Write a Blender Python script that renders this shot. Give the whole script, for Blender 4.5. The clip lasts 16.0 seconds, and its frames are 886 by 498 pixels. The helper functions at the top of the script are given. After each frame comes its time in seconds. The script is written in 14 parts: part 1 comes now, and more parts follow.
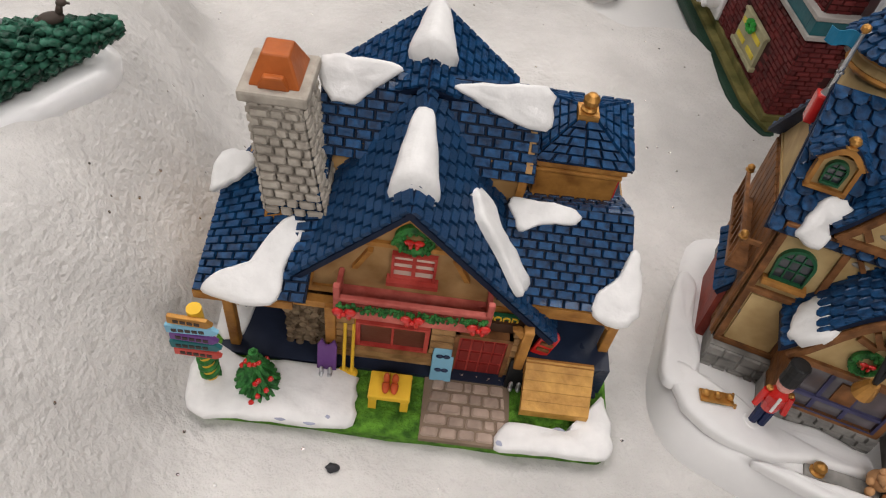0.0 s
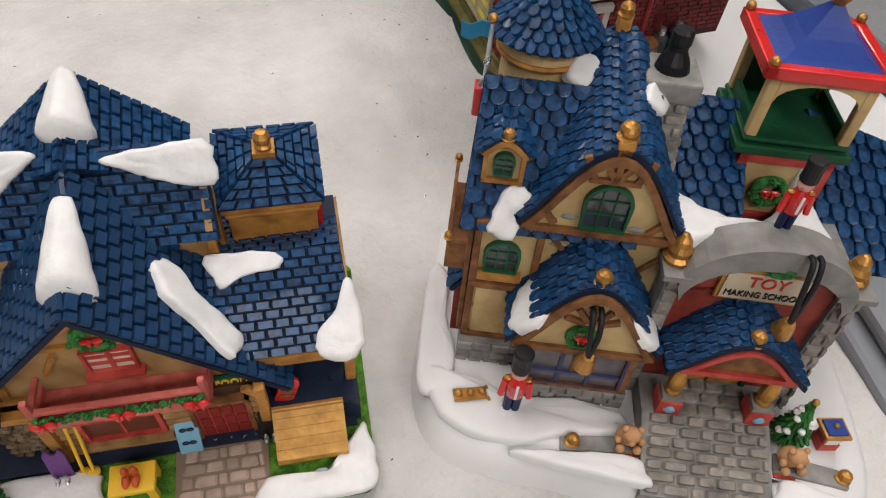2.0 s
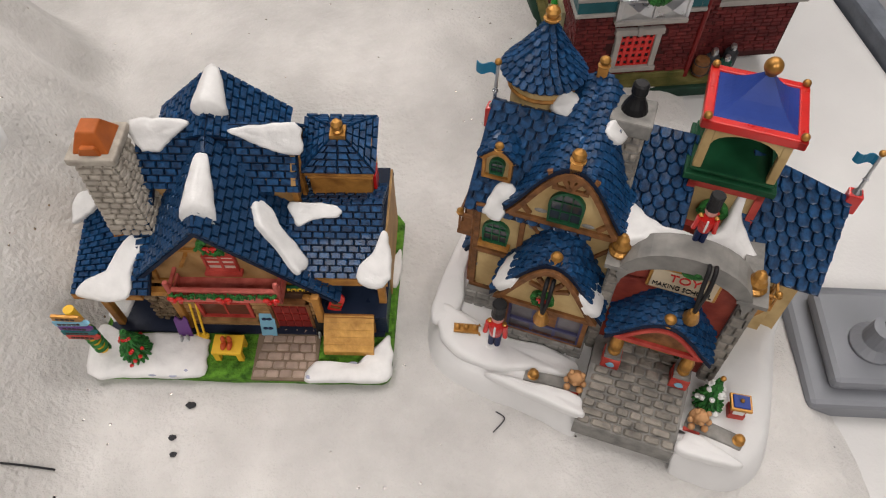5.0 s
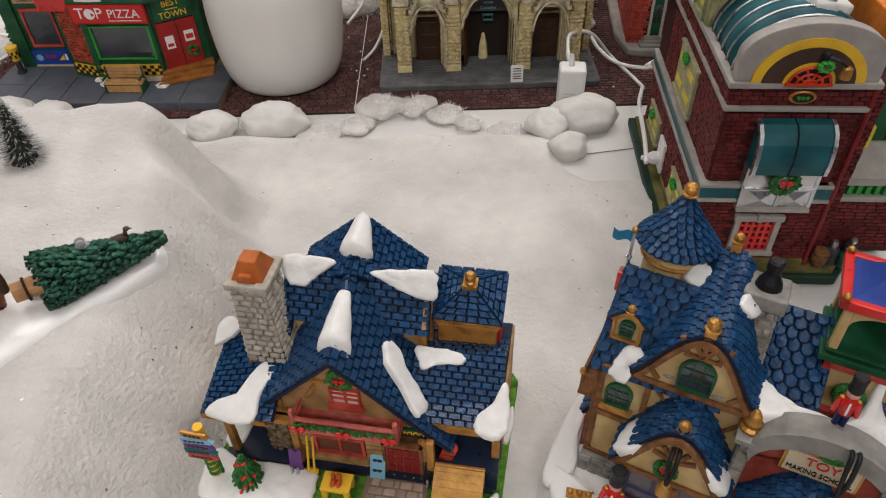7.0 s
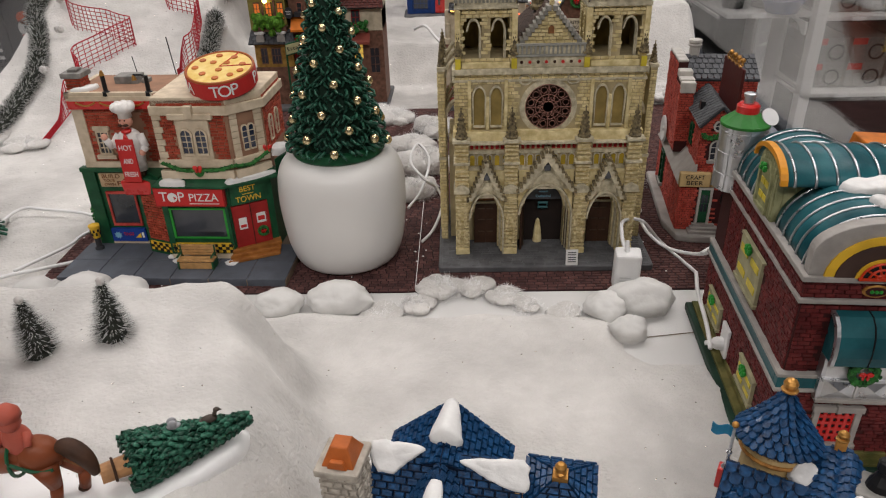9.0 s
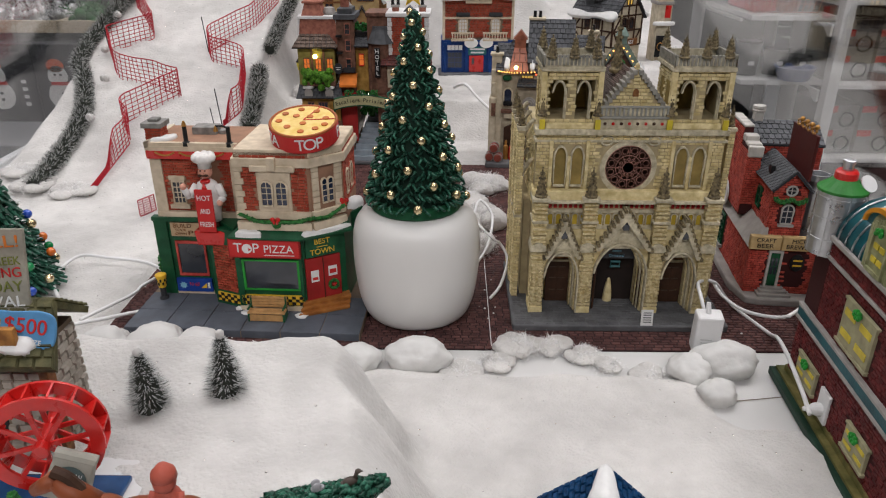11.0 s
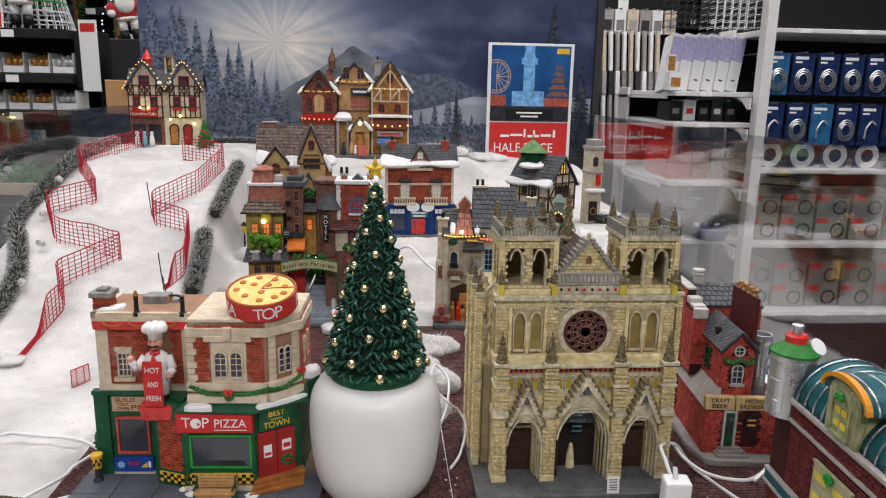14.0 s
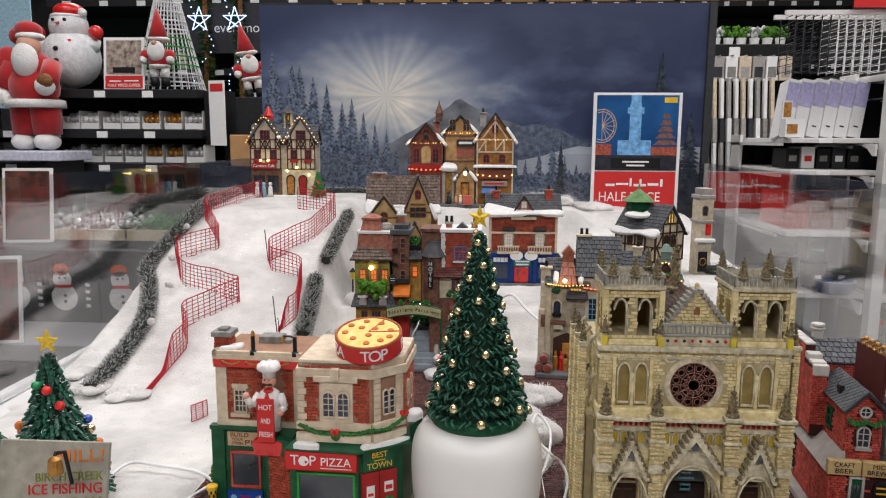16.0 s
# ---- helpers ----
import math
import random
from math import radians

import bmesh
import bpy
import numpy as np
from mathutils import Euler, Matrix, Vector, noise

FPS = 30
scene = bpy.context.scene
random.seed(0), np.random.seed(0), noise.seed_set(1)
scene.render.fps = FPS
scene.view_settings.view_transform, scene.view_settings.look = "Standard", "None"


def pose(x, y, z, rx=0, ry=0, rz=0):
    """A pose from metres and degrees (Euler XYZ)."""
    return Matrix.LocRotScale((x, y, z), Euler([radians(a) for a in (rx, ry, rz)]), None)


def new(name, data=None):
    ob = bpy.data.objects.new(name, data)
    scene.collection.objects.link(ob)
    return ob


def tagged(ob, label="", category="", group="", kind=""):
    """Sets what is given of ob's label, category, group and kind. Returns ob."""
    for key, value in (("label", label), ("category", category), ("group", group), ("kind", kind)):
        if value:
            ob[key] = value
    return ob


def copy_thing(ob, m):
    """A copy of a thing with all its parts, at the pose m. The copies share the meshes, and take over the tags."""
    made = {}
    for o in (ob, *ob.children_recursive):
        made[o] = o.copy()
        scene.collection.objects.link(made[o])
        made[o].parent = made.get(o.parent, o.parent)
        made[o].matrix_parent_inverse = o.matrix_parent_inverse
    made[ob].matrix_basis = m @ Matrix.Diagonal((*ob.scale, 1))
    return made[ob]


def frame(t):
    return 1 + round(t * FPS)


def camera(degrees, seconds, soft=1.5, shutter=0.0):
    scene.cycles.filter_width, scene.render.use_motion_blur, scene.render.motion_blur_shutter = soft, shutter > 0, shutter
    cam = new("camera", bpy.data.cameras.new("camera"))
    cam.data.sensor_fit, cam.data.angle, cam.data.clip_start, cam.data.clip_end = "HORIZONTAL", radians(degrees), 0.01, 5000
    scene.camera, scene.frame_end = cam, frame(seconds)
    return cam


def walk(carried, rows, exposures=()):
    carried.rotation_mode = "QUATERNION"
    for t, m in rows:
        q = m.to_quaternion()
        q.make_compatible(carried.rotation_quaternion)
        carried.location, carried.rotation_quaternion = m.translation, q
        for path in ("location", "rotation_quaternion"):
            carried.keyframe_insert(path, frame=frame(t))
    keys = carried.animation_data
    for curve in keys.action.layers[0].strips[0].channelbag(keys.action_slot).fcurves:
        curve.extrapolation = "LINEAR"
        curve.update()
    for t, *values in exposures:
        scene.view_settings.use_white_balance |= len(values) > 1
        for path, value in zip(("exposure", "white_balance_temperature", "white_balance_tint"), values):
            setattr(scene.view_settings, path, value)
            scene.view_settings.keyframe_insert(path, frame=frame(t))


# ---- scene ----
cam = camera(63.3, 16.0, 1.15)
PATH = [
  (.0, .0155, .0405, .2267, -6.02, -49.89, -6.15),
  (.5, .0396, .0470, .2325, -11.55, -53.65, -4.62),
  (1.0, .0590, .0508, .2388, -15.61, -53.23, -3.17),
  (1.5, .0678, .0518, .2400, -18.69, -52.84, -3.47),
  (2.0, .0780, .0513, .2411, -21.90, -52.10, -3.63),
  (2.5, .0942, .0498, .2434, -23.77, -52.67, -3.19),
  (3.0, .0948, .0428, .2522, -23.47, -52.97, -2.82),
  (3.2, .0924, .0358, .2627, -23.70, -53.12, -2.64),
  (5.3, .1091, -.0070, .3136, -5.44, -56.65, 1.14),
  (5.5, .1090, -.0100, .3129, -3.29, -53.92, 1.65),
  (6.0, .1043, -.0105, .3143, -1.31, -49.38, 2.13),
  (6.5, .0947, -.0112, .3157, -1.29, -45.50, 1.46),
  (7.0, .0850, -.0132, .3155, -.87, -42.60, 1.36),
  (7.5, .0771, -.0130, .3195, .16, -37.16, 2.66),
  (8.0, .0743, -.0149, .3228, .17, -33.32, 2.45),
  (8.3, .0695, -.0147, .3238, .64, -31.46, 2.58),
  (8.5, .0656, -.0152, .3260, .90, -30.43, 2.48),
  (8.7, .0617, -.0153, .3270, 1.13, -29.79, 2.03),
  (10.8, -.0139, -.0135, .3292, .79, -25.70, .02),
  (11.0, -.0205, -.0125, .3295, .87, -24.88, -.09),
  (11.5, -.0366, -.0119, .3349, .25, -22.35, -.32),
  (11.8, -.0332, -.0063, .3333, .93, -20.98, .13),
  (12.0, -.0441, -.0071, .3372, .46, -19.93, .13),
  (12.5, -.0461, -.0041, .3387, -.55, -17.57, -.25),
  (13.0, -.0467, -.0061, .3391, -2.28, -14.61, -1.05),
  (13.5, -.0457, -.0069, .3390, -3.09, -13.11, -1.05),
  (14.0, -.0456, -.0067, .3385, -4.62, -12.58, -1.09),
  (14.5, -.0493, -.0103, .3376, -3.76, -10.37, -1.19),
  (15.0, -.0501, -.0086, .3369, 1.43, -10.63, -.32),
  (15.5, -.0448, -.0126, .3412, 3.15, -6.82, .67),
  (16.0, -.0459, -.0169, .3389, 3.58, -8.78, -.33),
]
walk(cam, [(t, pose(x, y, z, 90 + pitch, roll, yaw)) for t, x, y, z, yaw, pitch, roll in PATH],
  [(.0, -.22, 6450, 10), (1.0, -.18, 6450, 10), (3.0, -.13, 6500, 10), (6.0, -.33, 6550, 10), (8.7, -.36, 6500, 10), (11.0, -.24, 6200, 10), (12.5, .0, 6150, 10), (14.5, .09, 6150, 10), (16.0, .06, 6250, 10)])

# ---- light: a shop hall with linear lamps under a dark ceiling ----
world = bpy.data.worlds.new("hall_air")
world.use_nodes = True
world.node_tree.nodes["Background"].inputs[0].default_value = (.8, .84, .9, 1)
world.node_tree.nodes["Background"].inputs[1].default_value = .22
scene.world = world
scene.view_settings.exposure = .0
FLOOR_Z, CEIL_Z = -.78, 2.35


def lamp(x, y, z, sx, sy, watts, colour=(1.0, .94, .905)):
  data = bpy.data.lights.new("ceiling_lamp_light", "AREA")
  data.shape, data.size, data.size_y, data.energy, data.color = "RECTANGLE", sx, sy, watts, colour
  ob = new("ceiling_lamp_light", data)
  ob.location = (x, y, z)
  return ob


for lx, ly, lw in ((-.9, -1.9, 46), (.9, -1.9, 46), (-.9, .3, 8), (.9, .3, 8), (-.7, 1.0, 17), (.7, 1.0, 17)):
  lamp(lx, ly, CEIL_Z - .1, 1.3, .8, lw)
lamp(-1.5, 1.5, CEIL_Z - .1, 1.2, .5, 17)
lamp(1.5, 1.3, CEIL_Z - .1, 1.2, .5, 24)
lamp(-1.2, 3.6, CEIL_Z - .1, 2.0, .3, 40)
lamp(1.3, 3.4, CEIL_Z - .1, 2.0, .3, 40)

# ---- materials ----
def rgb(c, k=1.0):
  return (min(c[0] * k, 1), min(c[1] * k, 1), min(c[2] * k, 1), 1)


def mat(name, colour, rough=.6, metal=.0, var=.18, scale=90, bump=.25, bscale=500, second=None, spots=.0, random_amount=.0,
    island=.0, coat=.0, sheen=.0, transmission=.0, alpha=1.0, emit=None, emit_strength=.0, bump_dist=.0006):
  m = bpy.data.materials.new(name)
  m.use_nodes = True
  nt = m.node_tree
  bs = nt.nodes["Principled BSDF"]
  L = nt.links.new
  tc = nt.nodes.new("ShaderNodeTexCoord")
  n1 = nt.nodes.new("ShaderNodeTexNoise")
  n1.inputs["Scale"].default_value, n1.inputs["Detail"].default_value = scale, 4
  L(tc.outputs["Object"], n1.inputs["Vector"])
  ramp = nt.nodes.new("ShaderNodeValToRGB")
  ramp.color_ramp.elements[0].position, ramp.color_ramp.elements[1].position = .3, .7
  ramp.color_ramp.elements[0].color = rgb(colour, 1 - var)
  ramp.color_ramp.elements[1].color = rgb(second, 1) if second else rgb(colour, 1 + var)
  L(n1.outputs["Fac"], ramp.inputs["Fac"])
  out = ramp.outputs["Color"]
  if random_amount or island:
    src = nt.nodes.new("ShaderNodeObjectInfo").outputs["Random"] if random_amount else nt.nodes.new("ShaderNodeNewGeometry").outputs["Random Per Island"]
    mp = nt.nodes.new("ShaderNodeMapRange")
    a = random_amount or island
    mp.inputs["To Min"].default_value, mp.inputs["To Max"].default_value = 1 - a, 1 + a
    L(src, mp.inputs["Value"])
    hsv = nt.nodes.new("ShaderNodeHueSaturation")
    L(mp.outputs["Result"], hsv.inputs["Value"])
    L(out, hsv.inputs["Color"])
    out = hsv.outputs["Color"]
  if spots:
    n3 = nt.nodes.new("ShaderNodeTexNoise")
    n3.inputs["Scale"].default_value, n3.inputs["Detail"].default_value = scale * .22, 6
    L(tc.outputs["Object"], n3.inputs["Vector"])
    r3 = nt.nodes.new("ShaderNodeValToRGB")
    r3.color_ramp.elements[0].position, r3.color_ramp.elements[1].position = .35, .65
    r3.color_ramp.elements[0].color, r3.color_ramp.elements[1].color = (1 - spots, 1 - spots, 1 - spots, 1), (1, 1, 1, 1)
    L(n3.outputs["Fac"], r3.inputs["Fac"])
    mx = nt.nodes.new("ShaderNodeMix")
    mx.data_type, mx.blend_type = "RGBA", "MULTIPLY"
    mx.inputs[0].default_value = 1
    L(out, mx.inputs[6])
    L(r3.outputs["Color"], mx.inputs[7])
    out = mx.outputs[2]
  L(out, bs.inputs["Base Color"])
  rr = nt.nodes.new("ShaderNodeMapRange")
  rr.inputs["To Min"].default_value, rr.inputs["To Max"].default_value = max(rough - .12, .02), min(rough + .12, 1)
  L(n1.outputs["Fac"], rr.inputs["Value"])
  L(rr.outputs["Result"], bs.inputs["Roughness"])
  bs.inputs["Metallic"].default_value = metal
  bs.inputs["Specular IOR Level"].default_value = .5 if metal or coat > .2 else .22
  bs.inputs["Coat Weight"].default_value = coat
  bs.inputs["Sheen Weight"].default_value = sheen
  bs.inputs["Transmission Weight"].default_value = transmission
  bs.inputs["Alpha"].default_value = alpha
  if emit:
    bs.inputs["Emission Color"].default_value = rgb(emit)
    bs.inputs["Emission Strength"].default_value = emit_strength
  if bump:
    n2 = nt.nodes.new("ShaderNodeTexNoise")
    n2.inputs["Scale"].default_value, n2.inputs["Detail"].default_value = bscale, 4
    L(tc.outputs["Object"], n2.inputs["Vector"])
    bp = nt.nodes.new("ShaderNodeBump")
    bp.inputs["Strength"].default_value, bp.inputs["Distance"].default_value = bump, bump_dist
    L(n2.outputs["Fac"], bp.inputs["Height"])
    L(bp.outputs["Normal"], bs.inputs["Normal"])
  return m


def cotton_material(name, colour, dark, glitter):
  """Cotton batting: fuzzy, with dirty patches and sparse mica flakes."""
  m = mat(name, colour, .95, var=.07, scale=55, bump=.8, bscale=330, sheen=.3, bump_dist=.002, spots=dark)
  nt = m.node_tree
  bs = nt.nodes["Principled BSDF"]
  vo = nt.nodes.new("ShaderNodeTexVoronoi")
  vo.inputs["Scale"].default_value = 190
  tc = nt.nodes.new("ShaderNodeTexCoord")
  nt.links.new(tc.outputs["Object"], vo.inputs["Vector"])
  lt = nt.nodes.new("ShaderNodeMath")
  lt.operation, lt.inputs[1].default_value = "LESS_THAN", .12
  nt.links.new(vo.outputs["Distance"], lt.inputs[0])
  sep = nt.nodes.new("ShaderNodeSeparateColor")
  nt.links.new(vo.outputs["Color"], sep.inputs[0])
  g = nt.nodes.new("ShaderNodeMath")
  g.operation, g.inputs[1].default_value = "GREATER_THAN", 1 - glitter
  nt.links.new(sep.outputs[0], g.inputs[0])
  mul = nt.nodes.new("ShaderNodeMath")
  mul.operation = "MULTIPLY"
  nt.links.new(lt.outputs[0], mul.inputs[0])
  nt.links.new(g.outputs[0], mul.inputs[1])
  rr = nt.nodes.new("ShaderNodeMapRange")
  rr.inputs["To Min"].default_value, rr.inputs["To Max"].default_value = .95, .12
  nt.links.new(mul.outputs[0], rr.inputs["Value"])
  nt.links.new(rr.outputs["Result"], bs.inputs["Roughness"])
  nt.links.new(mul.outputs[0], bs.inputs["Metallic"])
  return m


COTTON = cotton_material("cotton_snow", (.635, .618, .595), .26, .12)
FIBRE = mat("cotton_fibre", (.85, .845, .84), .9, var=.03, sheen=.5)
SNOW = mat("painted_resin_snow", (.71, .705, .695), .45, var=.07, scale=160, bump=.6, bscale=300, coat=.15)
SNOWBASE = mat("cast_resin_snow", (.68, .675, .67), .5, var=.06, scale=40, bump=.5, bscale=150)
BLUE = mat("blue_shingle_paint", (.003, .026, .085), .45, var=.5, scale=420, bump=.5, bscale=900, second=(.011, .07, .185), island=.14, coat=.15)
BLUEP = mat("blue_shingle_piece", (.003, .026, .085), .45, var=.5, scale=420, bump=.5, bscale=900, second=(.011, .07, .185), random_amount=.14, coat=.15)
BLUEDARK = mat("blue_roof_underlay", (.004, .011, .032), .6)
BLUETOP = mat("ultramarine_canopy", (.02, .05, .25), .4, var=.15, scale=60)
TAN = mat("tan_plaster", (.44, .24, .085), .6, var=.2, scale=90, second=(.60, .38, .17), spots=.3)
CREAM = mat("cream_plaster", (.51, .34, .14), .6, var=.2, scale=90, second=(.64, .47, .23), spots=.25)
ORANGE = mat("orange_brown_wood", (.36, .15, .035), .5, var=.4, scale=140, second=(.52, .25, .06), bump=.5)
WOOD = mat("brown_stained_timber", (.15, .06, .022), .55, var=.4, scale=200, second=(.27, .12, .045), bump=.5)
LOG = mat("log_wall_wood", (.28, .15, .055), .55, var=.4, scale=160, second=(.42, .24, .1), bump=.5)
PLANK = mat("varnished_planks", (.5, .24, .05), .45, var=.3, scale=160, second=(.66, .36, .09), bump=.5)
DARKWOOD = mat("dark_wood", (.05, .024, .014), .6, var=.3, scale=150)
RED = mat("red_paint", (.42, .035, .028), .45, var=.3, scale=120, second=(.55, .09, .07))
SCARLET = mat("scarlet_gloss", (.55, .015, .012), .3, var=.15, coat=.3)
BRICKRED = mat("red_brick_wall_paint", (.30, .02, .018), .6, var=.2, scale=60)
YELLOW = mat("yellow_paint", (.72, .44, .035), .4, var=.12)
GOLD = mat("gold_paint", (.46, .23, .055), .38, metal=.65, var=.25, scale=220)
SILVER = mat("silver_metal", (.55, .56, .58), .3, metal=.9, var=.12, scale=120)
GREY = mat("grey_stone_paint", (.19, .185, .175), .7, var=.25, scale=160, second=(.28, .27, .25), bump=.5, island=.15)
GREYP = mat("grey_flagstone", (.2, .185, .165), .7, var=.25, scale=160, second=(.31, .28, .24), bump=.5, random_amount=.2)
DULLRED = mat("dull_red_wall_paint", (.2, .03, .022), .55, var=.25, scale=120, second=(.28, .055, .035), bump=.5)
LIGHTSTONE = mat("pale_fieldstone", (.36, .32, .27), .7, var=.2, scale=200, second=(.46, .42, .36), bump=.5, random_amount=.1)
MORTAR = mat("brown_mortar", (.19, .14, .10), .8)
BLACK = mat("black_paint", (.012, .012, .013), .4, var=.2)
DKGREY = mat("charcoal_plastic", (.035, .036, .04), .5, var=.2)
GRASS = mat("painted_grass", (.05, .17, .015), .7, var=.5, scale=300, second=(.13, .32, .03), bump=1.0, bscale=700, bump_dist=.0015)
GREEN = mat("dark_green_paint", (.012, .075, .032), .4, var=.3)
BRIGHTGREEN = mat("bright_green_paint", (.03, .28, .04), .4, var=.2)
NEEDLE = mat("green_tinsel_needles", (.005, .036, .021), .3, var=.5, scale=420, second=(.045, .16, .105), island=.4)
GARLAND = mat("garland_green", (.015, .11, .025), .5, var=.5, scale=400, second=(.05, .23, .05), bump=.8, bscale=900)
PURPLE = mat("purple_paint", (.13, .05, .2), .4)
LBLUE = mat("light_blue_paint", (.2, .42, .56), .4)
TEAL = mat("teal_metal_roof", (.01, .075, .095), .35, var=.25, scale=60, second=(.02, .12, .14))
STATIONBRICK = mat("oxblood_brick", (.10, .014, .016), .6, var=.3, scale=140, second=(.15, .025, .024), island=.2)
OXMORTAR = mat("oxblood_mortar", (.045, .012, .012), .8)
PIZZABRICK = mat("orange_red_brick", (.36, .05, .025), .6, var=.3, scale=140, second=(.46, .09, .05), island=.2)
BREWBRICK = mat("brewery_red_brick", (.40, .045, .032), .55, var=.3, scale=140, second=(.52, .10, .07), island=.2)
STONEGREY = mat("grey_trim_stone", (.33, .31, .29), .65, var=.15, scale=100)
BUFF = mat("buff_limestone_trim", (.56, .46, .33), .6, var=.15, scale=110, second=(.68, .58, .44))
SAND = mat("yellow_cathedral_stone", (.68, .54, .24), .65, var=.25, scale=170, second=(.80, .69, .40), bump=.6, island=.14, spots=.1)
SANDMORTAR = mat("cathedral_mortar", (.40, .33, .19), .8, var=.2)
SANDTRIM = mat("weathered_cathedral_trim", (.60, .53, .36), .65, var=.3, scale=220, second=(.78, .71, .52), bump=.9, bscale=380, bump_dist=.0012, spots=.3)
SLATE = mat("slate_grey", (.075, .078, .085), .6, var=.25, scale=150, island=.2)
PAVE = mat("blue_grey_pavement", (.085, .095, .115), .6, var=.2, scale=70, bump=.3)
BASEGREY = mat("grey_flag_base", (.10, .10, .105), .65, var=.25, scale=90, bump=.5, island=.15)
GLASSDARK = mat("dark_glossy_glass", (.03, .035, .045), .1, var=.4, scale=30, bump=0, coat=.6)
GLASSBLUE = mat("blue_glossy_glass", (.012, .02, .05), .12, var=.3, scale=40, bump=0, coat=.6)
WARMGLASS = mat("lit_amber_glass", (.6, .42, .08), .3, emit=(1.0, .62, .12), emit_strength=.5)
YELLOWGLASS = mat("yellow_painted_glass", (.62, .5, .05), .35, var=.2)
CERAMIC = mat("white_glazed_ceramic", (.72, .71, .69), .32, var=.03, scale=8, bump=.0, coat=.15)
PEBBLE = mat("white_pebble", (.62, .615, .6), .75, var=.07, scale=50, bump=.5, bscale=180, spots=.08, bump_dist=.001)
WHITE = mat("white_plastic", (.72, .72, .72), .4, var=.04)
BOARD = mat("white_table_board", (.62, .615, .605), .4, var=.04, scale=20, spots=.07)
BRISTLE = mat("frosted_bristle", (.022, .027, .02), .8, var=.4, scale=200, second=(.07, .078, .066), island=.5)
FROST = mat("frost_tips", (.55, .56, .55), .8, island=.2)
SKIN = mat("doll_skin_paint", (.55, .30, .21), .5, var=.05)
BEAR = mat("bear_brown", (.48, .26, .12), .6, var=.12, scale=200, bump=.5)
HORSE = mat("chestnut_horse", (.20, .055, .022), .4, var=.2, scale=60)
REDMESH = mat("red_plastic_mesh", (.36, .008, .018), .5, var=.1)
FLOORM = mat("polished_shop_floor", (.32, .325, .335), .25, var=.08, scale=4, bump=.05, bscale=60)
SHELFBLACK = mat("black_shelf_steel", (.018, .018, .02), .45, var=.15)
SHELFWHITE = mat("white_shelf_steel", (.62, .61, .59), .45, var=.05)
CARD = mat("brown_cardboard", (.44, .25, .11), .75, var=.1, scale=30)
PAPER = mat("white_paper", (.75, .75, .74), .6, var=.03)
SIGNRED = mat("sign_red_print", (.52, .03, .028), .5, var=.03)
CEILM = mat("dark_hall_ceiling", (.05, .05, .052), .8)
WALLM = mat("hall_wall_paint", (.30, .30, .30), .8)
LAMPGLOW = mat("lamp_diffuser", (.9, .9, .9), .5, emit=(1, .97, .93), emit_strength=6.0)
STARGOLD = mat("star_gold_glitter", (.75, .5, .04), .35, metal=.3, var=.3, scale=400)
PINK = mat("coral_red_wash", (.48, .085, .07), .5, var=.3, scale=160, second=(.6, .16, .13))


def clear_glass(name, tint, rough, reflect):
  m = bpy.data.materials.new(name)
  m.use_nodes = True
  nt = m.node_tree
  nt.nodes.remove(nt.nodes["Principled BSDF"])
  tr, gl, mx, lw, mr = (nt.nodes.new("ShaderNode" + k) for k in ("BsdfTransparent", "BsdfGlossy", "MixShader", "LayerWeight", "MapRange"))
  tr.inputs[0].default_value = (*tint, 1)
  gl.inputs["Roughness"].default_value = rough
  lw.inputs[0].default_value = .35
  mr.inputs["To Min"].default_value, mr.inputs["To Max"].default_value = reflect, .5
  nt.links.new(lw.outputs["Facing"], mr.inputs["Value"])
  nt.links.new(mr.outputs[0], mx.inputs[0])
  nt.links.new(tr.outputs[0], mx.inputs[1])
  nt.links.new(gl.outputs[0], mx.inputs[2])
  nt.links.new(mx.outputs[0], nt.nodes["Material Output"].inputs[0])
  return m


ACRYLIC = clear_glass("clear_acrylic", (.93, .935, .94), .04, .035)

# ---- shape helpers ----
ID = Matrix.Identity(4)


def add(bm, verts, faces, M=ID):
  vs = [bm.verts.new(M @ Vector(v)) for v in verts]
  for f in faces:
    try:
      bm.faces.new([vs[i] for i in f])
    except ValueError:
      pass
  return vs


def box(bm, x0, x1, y0, y1, z0, z1, M=ID):
  return add(bm, [(x0, y0, z0), (x1, y0, z0), (x1, y1, z0), (x0, y1, z0), (x0, y0, z1), (x1, y0, z1), (x1, y1, z1), (x0, y1, z1)],
       [(0, 3, 2, 1), (4, 5, 6, 7), (0, 1, 5, 4), (1, 2, 6, 5), (2, 3, 7, 6), (3, 0, 4, 7)], M)


def prism(bm, pts, y0, y1, M=ID):
  """A polygon in (x, z), extruded from y0 to y1."""
  n = len(pts)
  return add(bm, [(x, y0, z) for x, z in pts] + [(x, y1, z) for x, z in pts],
       [tuple(range(n)), tuple(range(2 * n - 1, n - 1, -1))] + [(i, (i + 1) % n, n + (i + 1) % n, n + i) for i in range(n)], M)


def band(bm, outer, inner, y0, y1, M=ID, closed=False):
  """A strip between two lines of points in (x, z), extruded from y0 to y1."""
  n = len(outer)
  for i in range(n if closed else n - 1):
    j = (i + 1) % n
    prism(bm, [outer[i], outer[j], inner[j], inner[i]], y0, y1, M)


